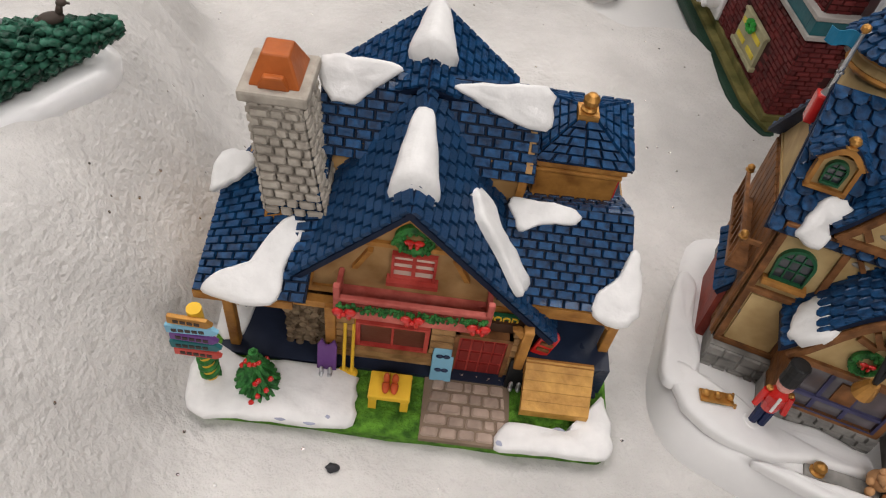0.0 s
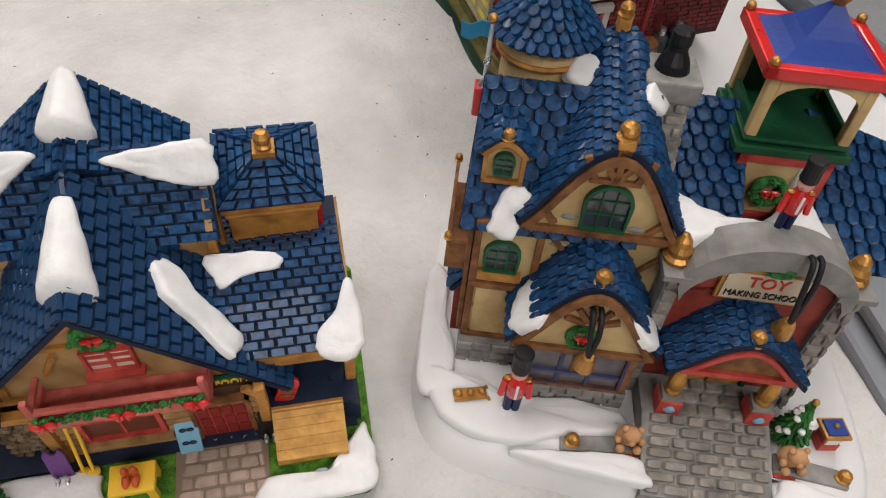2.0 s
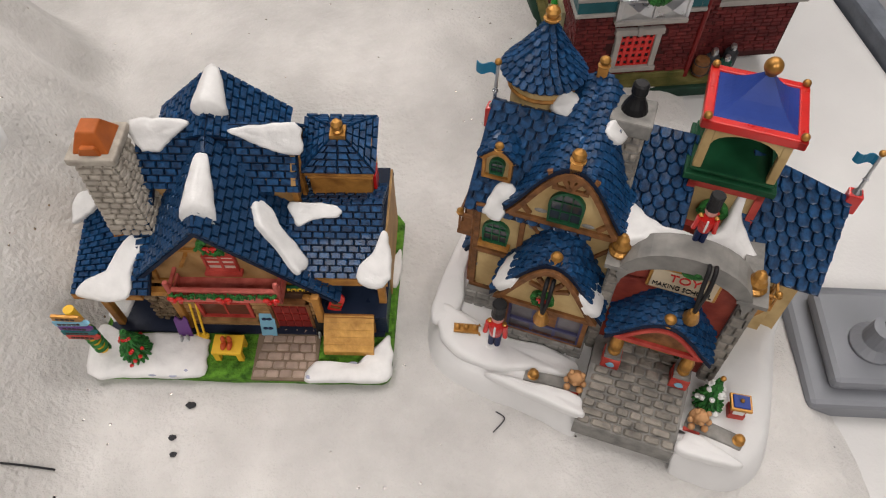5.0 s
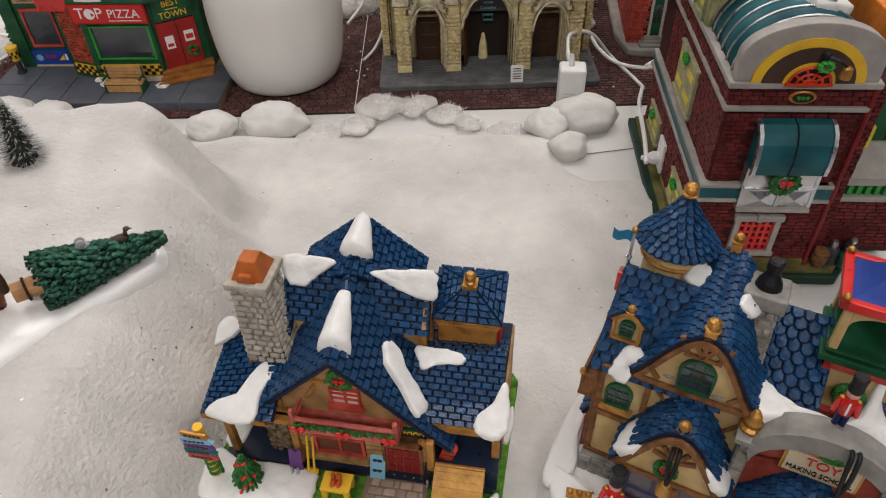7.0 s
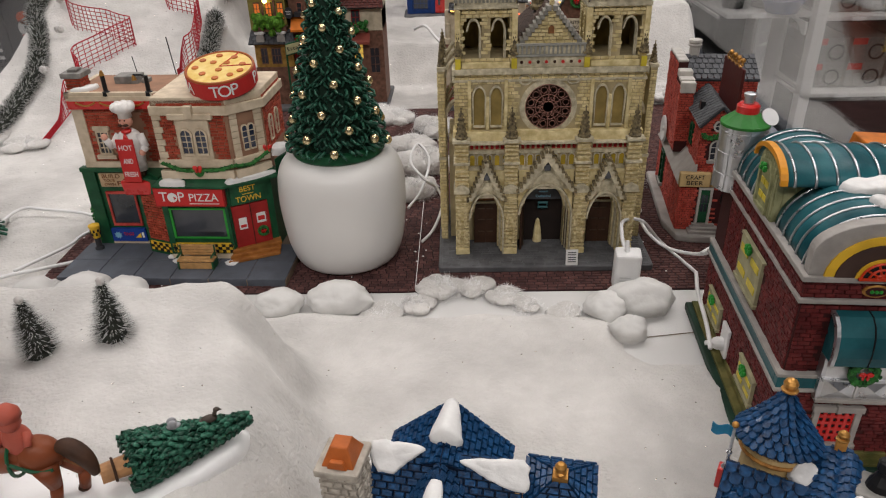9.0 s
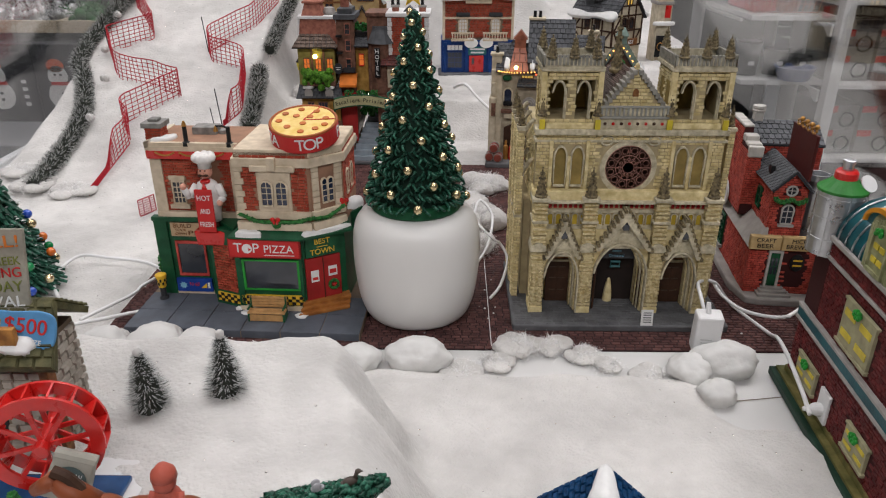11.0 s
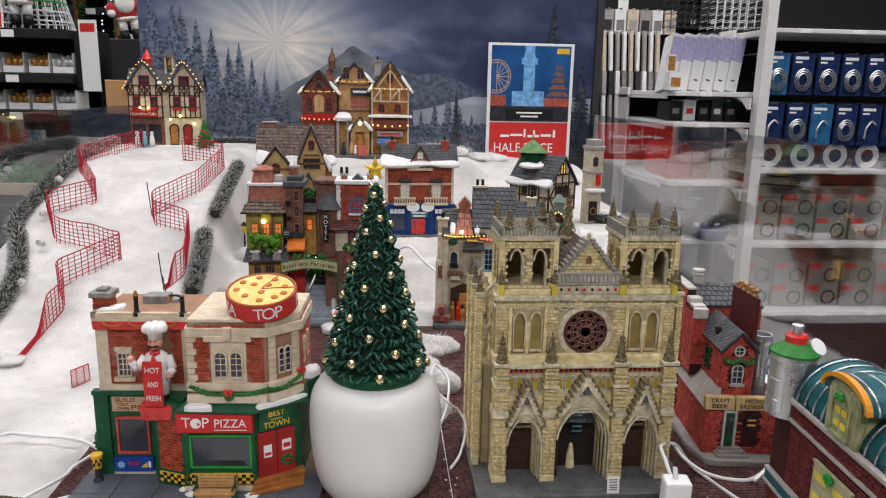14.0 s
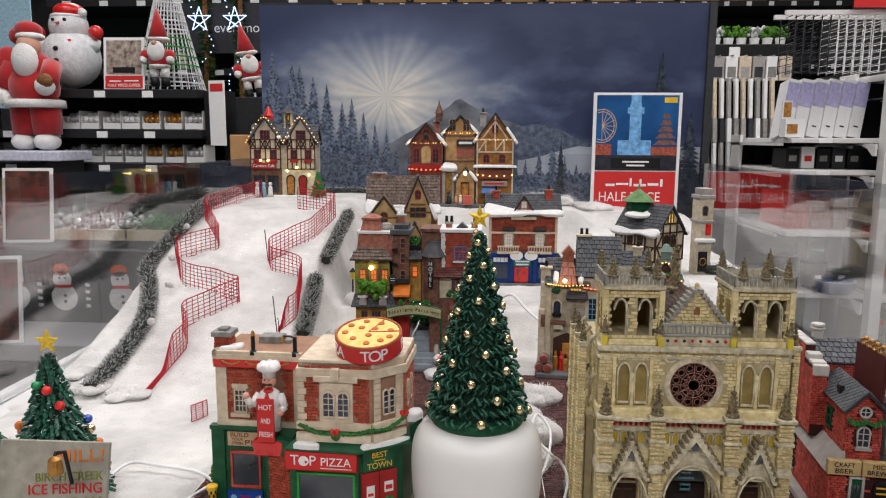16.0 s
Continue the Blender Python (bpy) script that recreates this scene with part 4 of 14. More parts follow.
  quad_roof(T, (.0315, .0572, .0758), (.0985, .0572, .0748), (.0975, .0745, .0972), (.0305, .0745, .0972), 9, .0056, BLUE, BLUEDARK, name="cross_roof", seed=14, style="block")
  quad_roof(T, (.0985, .093, .076), (.0315, .093, .076), (.0305, .0745, .0972), (.0975, .0745, .0972), 7, .0048, BLUE, BLUEDARK, name="cross_roof", seed=15, style="block")
  bm = bmesh.new()
  prism(bm, [(.058, .078), (.0905, .078), (.0745, .096)], .0, .002, pose(.097, 0, 0, 0, 0, 90) @ pose(0, 0, 0))
  part("side_gable", bm, TAN, T)
  # the tall peak behind
  for s in (-1, 1):
    a, b, c, e = (.0626 + s * .0285, .0765, .0815), (.0626 + s * .0285, .097, .084), (.0626, .0965, .1085), (.0626, .0665, .0985)
    q = (a, b, c, e) if s > 0 else (b, a, e, c)
    quad_roof(T, *q, 12, .005, BLUE, BLUEDARK, name="peak_roof", seed=16 + s, style="block")
  bm = bmesh.new()
  prism(bm, [(.037, .075), (.088, .075), (.088, .083), (.0626, .106), (.037, .083)], .0925, .0945)
  part("back_gable", bm, TAN, T)
  # cupola
  cu = solid("cupola", T, ORANGE, (.1, .127, .0685, .0905, .055, .0742), (.0985, .1285, .067, .092, .0735, .0768), (.0995, .1275, .078, .0918, .0765, .0815), (.0993, .1278, .0678, .0912, .0705, .0722), bev=.0006, label="orange-brown cupola tower with a blue pyramid roof")
  solid("shutter", cu, SCARLET, (.1272, .1285, .072, .08, .058, .068))
  c0, c1, c2, c3, top = (.0975, .066, .077), (.1295, .066, .077), (.1295, .093, .0835), (.0975, .093, .0835), (.1133, .081, .0868)
  for i, (a, b) in enumerate(((c0, c1), (c1, c2), (c2, c3), (c3, c0))):
    quad_roof(cu, a, b, Vector(b).lerp(Vector(top), .82), Vector(a).lerp(Vector(top), .82), 5, .0052, BLUE, BLUEDARK, .001, "roof_slope", 20 + i, style="block")
  bm = bmesh.new()
  box(bm, .11, .1166, .0775, .0841, .0845, .0876)
  lathe(bm, [(.0022, .086), (.0026, .0868), (.0018, .0875), (.0026, .089), (.0026, .0905), (.0015, .092), (.0001, .0925)], 14, pose(.1133, .0808, .0014))
  part("finial", bm, GOLD, cu, "gold finial", smooth=False)
  # chimney
  bot = [(.0185, .0425), (.0365, .0425), (.0365, .06), (.0185, .06)]
  top = [(.013, .0535), (.0285, .0535), (.0285, .0705), (.013, .0705)]
  bm = bmesh.new()
  add(bm, [(x, y, .048) for x, y in bot] + [(x, y, .097) for x, y in top], [(0, 3, 2, 1), (4, 5, 6, 7), (0, 1, 5, 4), (1, 2, 6, 5), (2, 3, 7, 6), (3, 0, 4, 7)])
  ch = part("chimney", bm, LIGHTSTONE, T, "pale fieldstone chimney with a copper-orange cap")
  for i in range(4):
    j = (i + 1) % 4
    S = quad_surface((*bot[i], .0625), (*bot[j], .0625), (*top[j], .097), (*top[i], .097))
    if i < 2 or i == 3:
      stones_on(S, 13, 4, ch, LIGHTSTONE, "stone", 30 + i)
  bm = bmesh.new()
  add(bm, [(x + sx * .001, y + sy * .001, .0555) for (x, y), sx, sy in zip(bot, (-1, 1, 1, -1), (-1, -1, 1, 1))] + [(x + sx * .0006, y + sy * .0006 + .0018, .0625) for (x, y), sx, sy in zip(bot, (-1, 1, 1, -1), (-1, -1, 1, 1))],
    [(0, 3, 2, 1), (4, 5, 6, 7), (0, 1, 5, 4), (1, 2, 6, 5), (2, 3, 7, 6), (3, 0, 4, 7)])
  part("chimney_foot", bm, ORANGE, ch)
  solid("chimney_rim", ch, LIGHTSTONE, (.0107, .0307, .0515, .0727, .096, .1), bev=.001)
  bm = bmesh.new()
  add(bm, [(.0135, .0545, .0998), (.028, .0545, .0998), (.028, .0705, .0998), (.0135, .0705, .0998), (.0169, .0585, .1085), (.0246, .0585, .1085), (.0246, .066, .1085), (.0169, .066, .1085)],
    [(0, 3, 2, 1), (4, 5, 6, 7), (0, 1, 5, 4), (1, 2, 6, 5), (2, 3, 7, 6), (3, 0, 4, 7)])
  prism(bm, [(.0162, .0998), (.0253, .0998), (.0236, .104), (.0179, .104)], .0536, .056)
  part("chimney_cap", bm, mat("copper_orange_paint", (.42, .11, .025), .4, var=.25), ch, "copper-orange chimney cap", bev=.0006)
  # snow on the roofs
  R1 = plane_of((.1131, .0265, .0357), (.1131, .062, .0357), (.0626, .0275, .0943))
  L1 = plane_of((.0121, .062, .0357), (.0121, .0265, .0357), (.0626, .066, .0878))
  ridge_snow(T, (.0626, .034, .0889), (.0626, .0605, .0962), .05, .051, lambda t: .0102 * (1 - t) ** .8 + .001, 3, .0012, .0023)
  snow_patch(T, R1, [(.003, .024), (.0095, .0205), (.0145, .028), (.019, .037), (.0265, .0455), (.0235, .0515), (.015, .0485), (.01, .038), (.004, .028)], .0016, 5)
  WL = plane_of((.0, .0215, .0475), (.034, .0215, .0475), (.02, .058, .069))
  WR = plane_of((.088, .032, .0475), (.1345, .032, .0475), (.088, .0575, .0665))
  snow_patch(T, WL, [(.004, -.001), (.024, -.002), (.027, .012), (.031, .023), (.026, .0255), (.021, .02), (.015, .009), (.007, .006)], .0015, 6)
  snow_patch(T, WL, [(.001, .031), (.008, .035), (.013, .041), (.009, .044), (.002, .043)], .0018, 7)
  snow_patch(T, WR, [(.034, -.002), (.0475, -.002), (.0475, .016), (.0445, .021), (.041, .012), (.035, .006)], .0016, 8)
  snow_patch(T, WR, [(.005, .0315), (.0085, .0225), (.0155, .0255), (.0255, .0265), (.025, .031), (.013, .0325)], .0014, 9)
  CR = plane_of((.0315, .0572, .0758), (.0985, .0572, .0748), (.0305, .0745, .0972))
  snow_patch(T, CR, [(-.001, .0285), (.0005, .0185), (.0085, .0155), (.0155, .0215), (.0225, .0285), (.01, .0295)], .0014, 10)
  snow_patch(T, CR, [(.0395, .0255), (.0465, .0215), (.0545, .0185), (.067, .0165), (.0675, .0285), (.054, .0285)], .0014, 11)
  ridge_snow(T, (.0626, .0755, .1062), (.0626, .0975, .109), .0285, .0246, lambda t: .0115 * min(1, .45 + 4 * t) * (1 - t) ** .6 + .0008, 5, .0006, .0015)
  FP = T.matrix_basis.inverted()
  for x, y in ((.008, .152), (.012, .148), (.003, .152), (.007, .147), (.0, .151), (-.002, .149), (.071, .137), (.078, .137), (.087, .139), (.079, .134), (.091, .137), (.068, .136)):
    bm = bmesh.new()
    p = FP @ Vector((x, y, 0))
    ball(bm, (p.x, p.y, .0142), .0019, seg=10, rings=6, sx=1.3, sy=.8, sz=.25)
    part("footprint", bm, FOOT, T)
  # signpost with five planks
  sp = tagged(new("signpost"), "candy-striped signpost with five coloured pointing boards", "signpost")
  sp.matrix_basis = pose(-.031, .154, 0, 0, 0, -10.6) @ pose(.0045, .0115, .0125) @ Matrix.Scale(1.25, 4)
  bm = bmesh.new()
  lathe(bm, [(.0052, 0), (.0048, .0015), (.002, .0022)], 16)
  part("snow_foot", bm, SNOW, sp)
  bm = bmesh.new()
  rod(bm, (0, 0, .001), (0, 0, .032), .0018, seg=12)
  part("pole", bm, YELLOW, sp)
  bm = bmesh.new()
  tube(bm, [(.0021 * math.cos(a * .5), .0021 * math.sin(a * .5), .002 + a * .00026) for a in range(60)], .0007, 5)
  part("green_spiral", bm, GARLAND, sp)
  for i, (c, l, tilt) in enumerate(((RED, .0115, 2), (mat("dark_teal_paint", (.02, .12, .13), .4), .0125, -2), (PURPLE, .0115, 3), (LBLUE, .0125, -3), (GOLD, .0105, 4))):
    z = .0165 + .0033 * i
    Mb = pose(-.0005, -.0022, z, 0, tilt, 0)
    bm = bmesh.new()
    prism(bm, [(-l / 2, -.0014), (l / 2 - .0015, -.0014), (l / 2, 0), (l / 2 - .0015, .0014), (-l / 2, .0014)], -.0006, .0006, Mb)
    b = part("sign_board", bm, c, sp, bev=.0002)
    solid("unreadable_line", b, mat("sign_lettering_dark", (.05, .035, .03), .5), *[(-l / 2 + .0015 + k * .0016, -l / 2 + .0027 + k * .0016, -.0008, -.0006, -.0005, .0005) for k in range(int((l - .0035) / .0016))], M=Mb)
  # loose pieces in front
  base = pose(-.031, .154, 0, 0, 0, -10.6)
  xt = thing("small_fir", base @ pose(.0195, .0115, .0125), "small dark green fir with red berries by the porch", "christmas tree")
  small_tree(xt, ID, .021, .0078, "crown", 3)
  tb = thing("bench_table", base @ pose(.0625, .0125, .0125), "yellow wooden table with ski boots on the grass", "table")
  solid("tabletop", tb, YELLOW, (-.0068, .0068, -.0048, .0048, .0062, .0085), bev=.0005)
  for x in (-.0052, .0052):
    for y in (-.0035, .0035):
      solid("leg", tb, YELLOW, (x - .0013, x + .0013, y - .001, y + .001, 0, .0063))
  bt = thing("ski_boots", base @ pose(.0625, .0125, .021), "pair of orange-red ski boots on a yellow table", "boots")
  for x in (-.0014, .0014):
    bm = bmesh.new()
    blob(bm, (x, -.0012, .001), (.0013, .0026, .0011), 1, .08, sub=2)
    blob(bm, (x, .0007, .003), (.0012, .0013, .0026), 2, .08, sub=2)
    part("boot", bm, mat("orange_boot", (.42, .07, .02), .35), bt, smooth=True)
  sk = thing("purple_skis", base @ pose(.0405, .0185, .0125), "purple skis with silver boots standing by the wall", "skis")
  bm = bmesh.new()
  prism(bm, [(-.0032, 0), (.0032, 0), (.0032, .0135), (.0022, .016), (.0005, .0135), (-.0005, .0135), (-.0018, .016), (-.0032, .0135)], 0, .001, pose(0, 0, 0, -12))
  part("ski", bm, PURPLE, sk, bev=.0003)
  bm = bmesh.new()
  for x in (-.0014, .0014):
    blob(bm, (x, -.0014, .0022), (.0009, .0014, .0009), 1, .1, sub=2)
    blob(bm, (x, -.0008, .004), (.0008, .0009, .0018), 2, .1, sub=2)
  part("silver_boots", bm, SILVER, sk, smooth=True)
  st = thing("ski_poles", base @ pose(.0475, .0195, .0125), "pair of yellow ski poles leaning on the log wall", "ski poles")
  for x in (-.0014, .0014):
    bm = bmesh.new()
    rod(bm, (x, 0, .001), (x - .0006, .008, .0225), .0006, seg=8)
    lathe(bm, [(.0019, 0), (.0021, .001), (.0012, .0016)], 10, pose(x, 0, .0004))
    part("pole", bm, YELLOW, st)
  sb = thing("snowboard", base @ pose(.0785, .021, .0125), "light blue snowboard with dark bindings leaning on the wall", "snowboard")
  bm = bmesh.new()
  prism(bm, arch(0, 0, .0072, .0155, False, 5), 0, .0011, pose(0, 0, 0, -22))
  part("deck", bm, LBLUE, sb, bev=.0003)
  bm = bmesh.new()
  for z in (.005, .0105):
    for s in (-1, 1):
      ball(bm, (s * .0011, -.0003, z), .001, pose(0, 0, 0, -22), 8, 5, 1.3, .6, .7)
  part("bindings", bm, mat("navy_binding", (.01, .02, .06), .4), sb)
  bb = thing("boot_board", base @ pose(.1035, .0215, .0125), "black board with silver ski boots by the door", "board")
  bm = bmesh.new()
  prism(bm, [(-.0032, 0), (.0032, 0), (.0032, .0125), (.0012, .0145), (-.0028, .013)], 0, .0015, pose(0, 0, 0, -14))
  part("panel", bm, BLACK, bb, bev=.0004)
  bm = bmesh.new()
  for x in (-.0012, .0014):
    blob(bm, (x, -.001, .0022), (.0008, .0013, .0008), 1, .1, sub=2)
    blob(bm, (x, -.0006, .004), (.0008, .0008, .0017), 2, .1, sub=2)
  part("silver_boots", bm, SILVER, bb, smooth=True)
  sl = thing("red_sled", base @ pose(.1095, .0275, .0268), "small red and white sled leaning in the porch", "sled")
  bm = bmesh.new()
  prism(bm, arch(0, 0, .006, .011, False, 5), 0, .001, pose(0, 0, 0, -10, 20, 0))
  part("deck", bm, SCARLET, sl)
  solid("slat", sl, WOOD, (-.0022, .0022, -.0006, 0, .0022, .0034), (-.0022, .0022, -.0006, 0, .0048, .006), M=pose(0, 0, 0, -10, 20, 0))


lodge()


# ---- toy making school ----
def toy_soldier(M, h, label):
  """A toy soldier doll: one plain shape."""
  bm = bmesh.new()
  k = h / .03

  def lump(i0, f):
    n = len(bm.faces)
    f()
    bm.faces.ensure_lookup_table()
    for j in range(n, len(bm.faces)):
      bm.faces[j].material_index = i0
  S = Matrix.Scale(k, 4)
  lump(0, lambda: lathe(bm, [(.0042, 0), (.004, .0012), (.0035, .0016)], 12, S))
  for sx in (-1, 1):
    lump(1, lambda: rod(bm, (sx * .0013, 0, .001), (sx * .0013, 0, .0105), .0013, .0015, 8, S))
    lump(2, lambda: rod(bm, (sx * .0034, -.0002, .0165), (sx * .0042, -.001, .0098), .0012, .001, 8, S))
    lump(4, lambda: ball(bm, (sx * .003, 0, .0172), .0012, S, 8, 5, 1, 1, .6))
  lump(2, lambda: lathe(bm, [(.0026, .0095), (.0031, .013), (.0032, .016), (.0018, .0185)], 12, S))
  lump(3, lambda: ball(bm, (0, 0, .0205), .0026, S, 12, 8))
  lump(5, lambda: lathe(bm, [(.0027, .0218), (.0029, .0225), (.0027, .026), (.003, .0295), (.0026, .03)], 14, S))
  lump(0, lambda: box(bm, -.0004, .0004, -.0034, -.003, .011, .0175, S @ pose(0, 0, 0, 0, 28, 0) if False else S))
  return single("toy_soldier", bm, [SNOW, mat("soldier_navy", (.012, .022, .075), .4), SCARLET, mat("soldier_face_pink", (.62, .30, .26), .5), GOLD, BLACK], label, "toy soldier", group="toy soldiers", M=M, smooth=False)


def finial(parent, x, y, z, r, name="finial", material=None):
  bm = bmesh.new()
  lathe(bm, [(r * 1.15, 0), (r * 1.2, r * .3), (r * .75, r * .5), (r, r * .9), (r * 1.05, r * 1.3), (r * .8, r * 1.75), (r * .35, r * 2.05), (.00001, r * 2.15)], 14, pose(x, y, z))
  return part(name, bm, material or GOLD, parent, "gold finial", smooth=False)


def bell_curve(x, w, z0, z1, n=14):
  """A swept gable outline from one foot over the top to the other."""
  pts = []
  for i in range(n + 1):
    t = -1 + 2 * i / n
    pts.append((x + t * w / 2, z0 + (z1 - z0) * (.5 + .5 * math.cos(math.pi * t)) ** .62))
  return pts


def swept_roof(parent, x, w, z0, z1, y0, y1, z1_back, rows, cols, seed, name="swept_roof", thick=.0022, material=None):
  """A roof with a bell-shaped cross section, from y0 back to y1."""
  f, b = bell_curve(x, w, z0, z1, 24), bell_curve(x, w, z0, z1_back, 24)

  def S(u, v):
    t = v * 24
    i = min(int(t), 23)
    k = t - i
    p = Vector((f[i][0], y0, f[i][1])).lerp(Vector((f[i + 1][0], y0, f[i + 1][1])), k)
    q = Vector((b[i][0], y1, b[i][1])).lerp(Vector((b[i + 1][0], y1, b[i + 1][1])), k)
    return p.lerp(q, u)
  bm = bmesh.new()
  for i in range(24):
    add(bm, [S(0, i / 24), S(1, i / 24), S(1, (i + 1) / 24), S(0, (i + 1) / 24)] + [S(c, d) - Vector((0, 0, thick)) for c, d in ((0, i / 24), (1, i / 24), (1, (i + 1) / 24), (0, (i + 1) / 24))],
      [(0, 1, 2, 3), (7, 6, 5, 4), (0, 4, 5, 1), (1, 5, 6, 2), (2, 6, 7, 3), (3, 7, 4, 0)])
  bmesh.ops.remove_doubles(bm, verts=bm.verts, dist=1e-6)
  slab = part(name, bm, BLUEDARK, parent)
  half = rows // 2
  v, fc = shingle_geometry(lambda u, t: S(1 - u, t * .5), half, cols, seed, style="scale")
  v2, f2 = shingle_geometry(lambda u, t: S(u, 1 - t * .5), half, cols, seed + 1, style="scale")
  raw("shingles", slab, material or BLUE, v + v2, fc + [tuple(i + len(v) for i in q) for q in f2])
  return slab


def gable_panel(parent, x, w, z0, z1, y, timber, plaster):
  """A swept gable: plaster with a timber edge."""
  pts = bell_curve(x, w * .94, z0, z1 - .001)
  bm = bmesh.new()
  prism(bm, pts, y, y + .006)
  g = part("gable", bm, plaster, parent)
  bm = bmesh.new()
  inner = [(x + (px - x) * .89, z0 + (pz - z0) * .9) for px, pz in pts]
  band(bm, pts, inner, y - .0022, y)
  box(bm, x - w * .44, x + w * .44, y - .0014, y, z0 - .0016, z0 + .0006)
  part("gable_edge", bm, timber, g)
  return g


def school():
  B = pose(.1262, .1505, .009, 0, 0, -28) @ pose(0, 0, 0, -6.5) @ pose(0, 0, -.009)
  T = thing("toy_school", B, "painted toy school model with blue shingled roofs and red entrance", "model house", "village model houses")
  # snowy plate and stone foundation
  bm = bmesh.new()
  out = smooth_line([(-.003, .003, 0), (.012, -.0165, 0), (.05, -.0215, 0), (.0715, -.0255, 0), (.075, -.02, 0), (.112, -.021, 0), (.1135, -.027, 0), (.138, -.0255, 0), (.15, -.006, 0), (.151, .05, 0), (.15, .09, 0), (.06, .094, 0), (.002, .09, 0), (-.004, .06, 0), (-.005, .03, 0)], 5, True)
  mid, n = Vector((.073, .034, 0)), len(out)
  rings = [[bm.verts.new((mid.x + (p.x - mid.x) * k, mid.y + (p.y - mid.y) * k, z)) for p in out] for k, z in ((1.05, -.004), (1.02, .008), (.985, .0165), (.94, .0198), (.88, .0205))]
  for a, b in zip(rings, rings[1:]):
    for i in range(n):
      bm.faces.new((a[i], a[(i + 1) % n], b[(i + 1) % n], b[i]))
  bm.faces.new(rings[-1])
  part("snow_plate", bm, SNOWBASE, T, "white snow base", smooth=True)
  F = solid("foundation", T, GREY, (.009, .071, .0155, .08, .018, .0305), (.029, .0665, .0035, .02, .018, .0275), label="grey stone footing")
  bricks("stone", F, GREY, face_at(.029, .0034, .0185), .0375, .009, .0055, .0032, jit=.35)
  bricks("stone", F, GREY, face_at(.009, .0154, .0185), .023, .012, .0055, .0035, jit=.35)
  # tudor block
  solid("left_wall", T, CREAM, (.010, .0705, .0195, .08, .0305, .0845), (.009, .012, .04, .08, .0305, .08))
  bm = bmesh.new()
  for x0, x1 in ((.0095, .0118), (.0282, .0305), (.0675, .0705)):
    box(bm, x0, x1, .0182, .0196, .0305, .0845)
  for z in (.0305, .0555, .0825):
    box(bm, .0095, .0705, .0178, .0196, z, z + .0022)
  for x, d in ((.032, .008), (.0665, -.008)):
    prism(bm, [(x, .0575), (x + .002, .0575), (x + d + .002, .069), (x + d, .069)], .0182, .0196)
    prism(bm, [(x, .08), (x + .002, .08), (x + d + .002, .07), (x + d, .07)], .0182, .0196)
  part("timber_frame", bm, WOOD, T, "brown timber framing", bev=.0003)
  F1 = face_at(0, .0195)
  window(T, F1, arch(.0188, .064, .0095, .0115), .0011, GREEN, GLASSDARK, 3, 3, sill=ORANGE)
  solid("plaster_panel", T, CREAM, (.0125, .0277, .0186, .0196, .032, .0545))
  sb = solid("side_cladding", T, WOOD, (.0086, .0092, .02, .0795, .0305, .079), label="brown boarded side wall")
  for k in range(11):
    solid("board", sb, WOOD, (.0078, .0087, .0203 + .0053 * k, .0252 + .0053 * k, .031, .0785), bev=.0003)
  # upper roof
  quad_roof(T, (.0045, .0172, .081), (.057, .0172, .081), (.057, .0415, .1185), (.0065, .0415, .1185), 11, .0052, BLUE, BLUEDARK, name="front_roof", seed=31, lift=.0014, style="scale")
  quad_roof(T, (.057, .083, .079), (.0045, .083, .079), (.0065, .0415, .1185), (.057, .0415, .1185), 9, .0055, BLUE, BLUEDARK, name="back_roof", seed=32, lift=.0014, style="scale")
  bm = bmesh.new()
  prism(bm, [(.019, .081), (.081, .079), (.0415, .117)], 0, .002, pose(.0115, 0, 0, 0, 0, 90))
  part("side_gable", bm, CREAM, T)
  g = gable_panel(T, .045, .0485, .0862, .1155, .0178, WOOD, CREAM)
  bm = bmesh.new()
  for a in (-32, 0, 32):
    box(bm, -.0009, .0009, -.0016, .0002, .0, .007, pose(.045, .0178, .1055, 0, a, 0))
  for a, x in ((-24, .0395), (24, .0505), (40, .0585), (-40, .0315)):
    box(bm, -.001, .001, -.0012, .0002, 0, .0085 if abs(a) < 30 else .006, pose(x, .0178, .088 if abs(a) > 30 else .105, 0, a, 0))
  box(bm, .038, .052, .0165, .018, .1045, .106)
  part("gable_timber", bm, WOOD, g)
  window(g, face_at(0, .0178), arch(.045, .0885, .0118, .0145), .0012, GREEN, GLASSDARK, 3, 3, name="window")
  for x, z in ((.0355, .0905), (.0545, .0885), (.0345, .0775), (.0135, .045)):
    bm = bmesh.new()
    blob(bm, (x, .0176 if z > .08 else .0194, z), (.0026, .0006, .001), 3, .15, sub=2)
    part("bare_stone", bm, GREY, T)
  swept_roof(T, .045, .048, .0882, .1165, .0165, .06, .129, 26, 12, 35, "curved_roof")
  finial(T, .045, .0195, .118, .0026)
  solid("finial_block", T, ORANGE, (.0427, .0473, .0165, .0205, .1135, .1186), bev=.0005)
  finial(T, .0442, .0588, .132, .0021)
  solid("finial_block", T, ORANGE, (.0422, .0462, .0568, .0608, .1265, .1326), bev=.0005)
  # small dormer
  dm = solid("dormer", T, CREAM, (.0098, .0202, .0215, .036, .09, .1005))
  window(dm, face_at(0, .0215), arch(.015, .0925, .0048, .0065), .0008, GREEN, GLASSDARK, 2, 3)
  bm = bmesh.new()
  for b in ((.009, .0103, .02, .023, .0895, .1005), (.0197, .021, .02, .023, .0895, .1005), (.009, .021, .02, .023, .089, .0903)):
    box(bm, *b)
  band(bm, bell_curve(.015, .0145, .0995, .1045), bell_curve(.015, .0115, .0985, .1025), .0195, .0225)
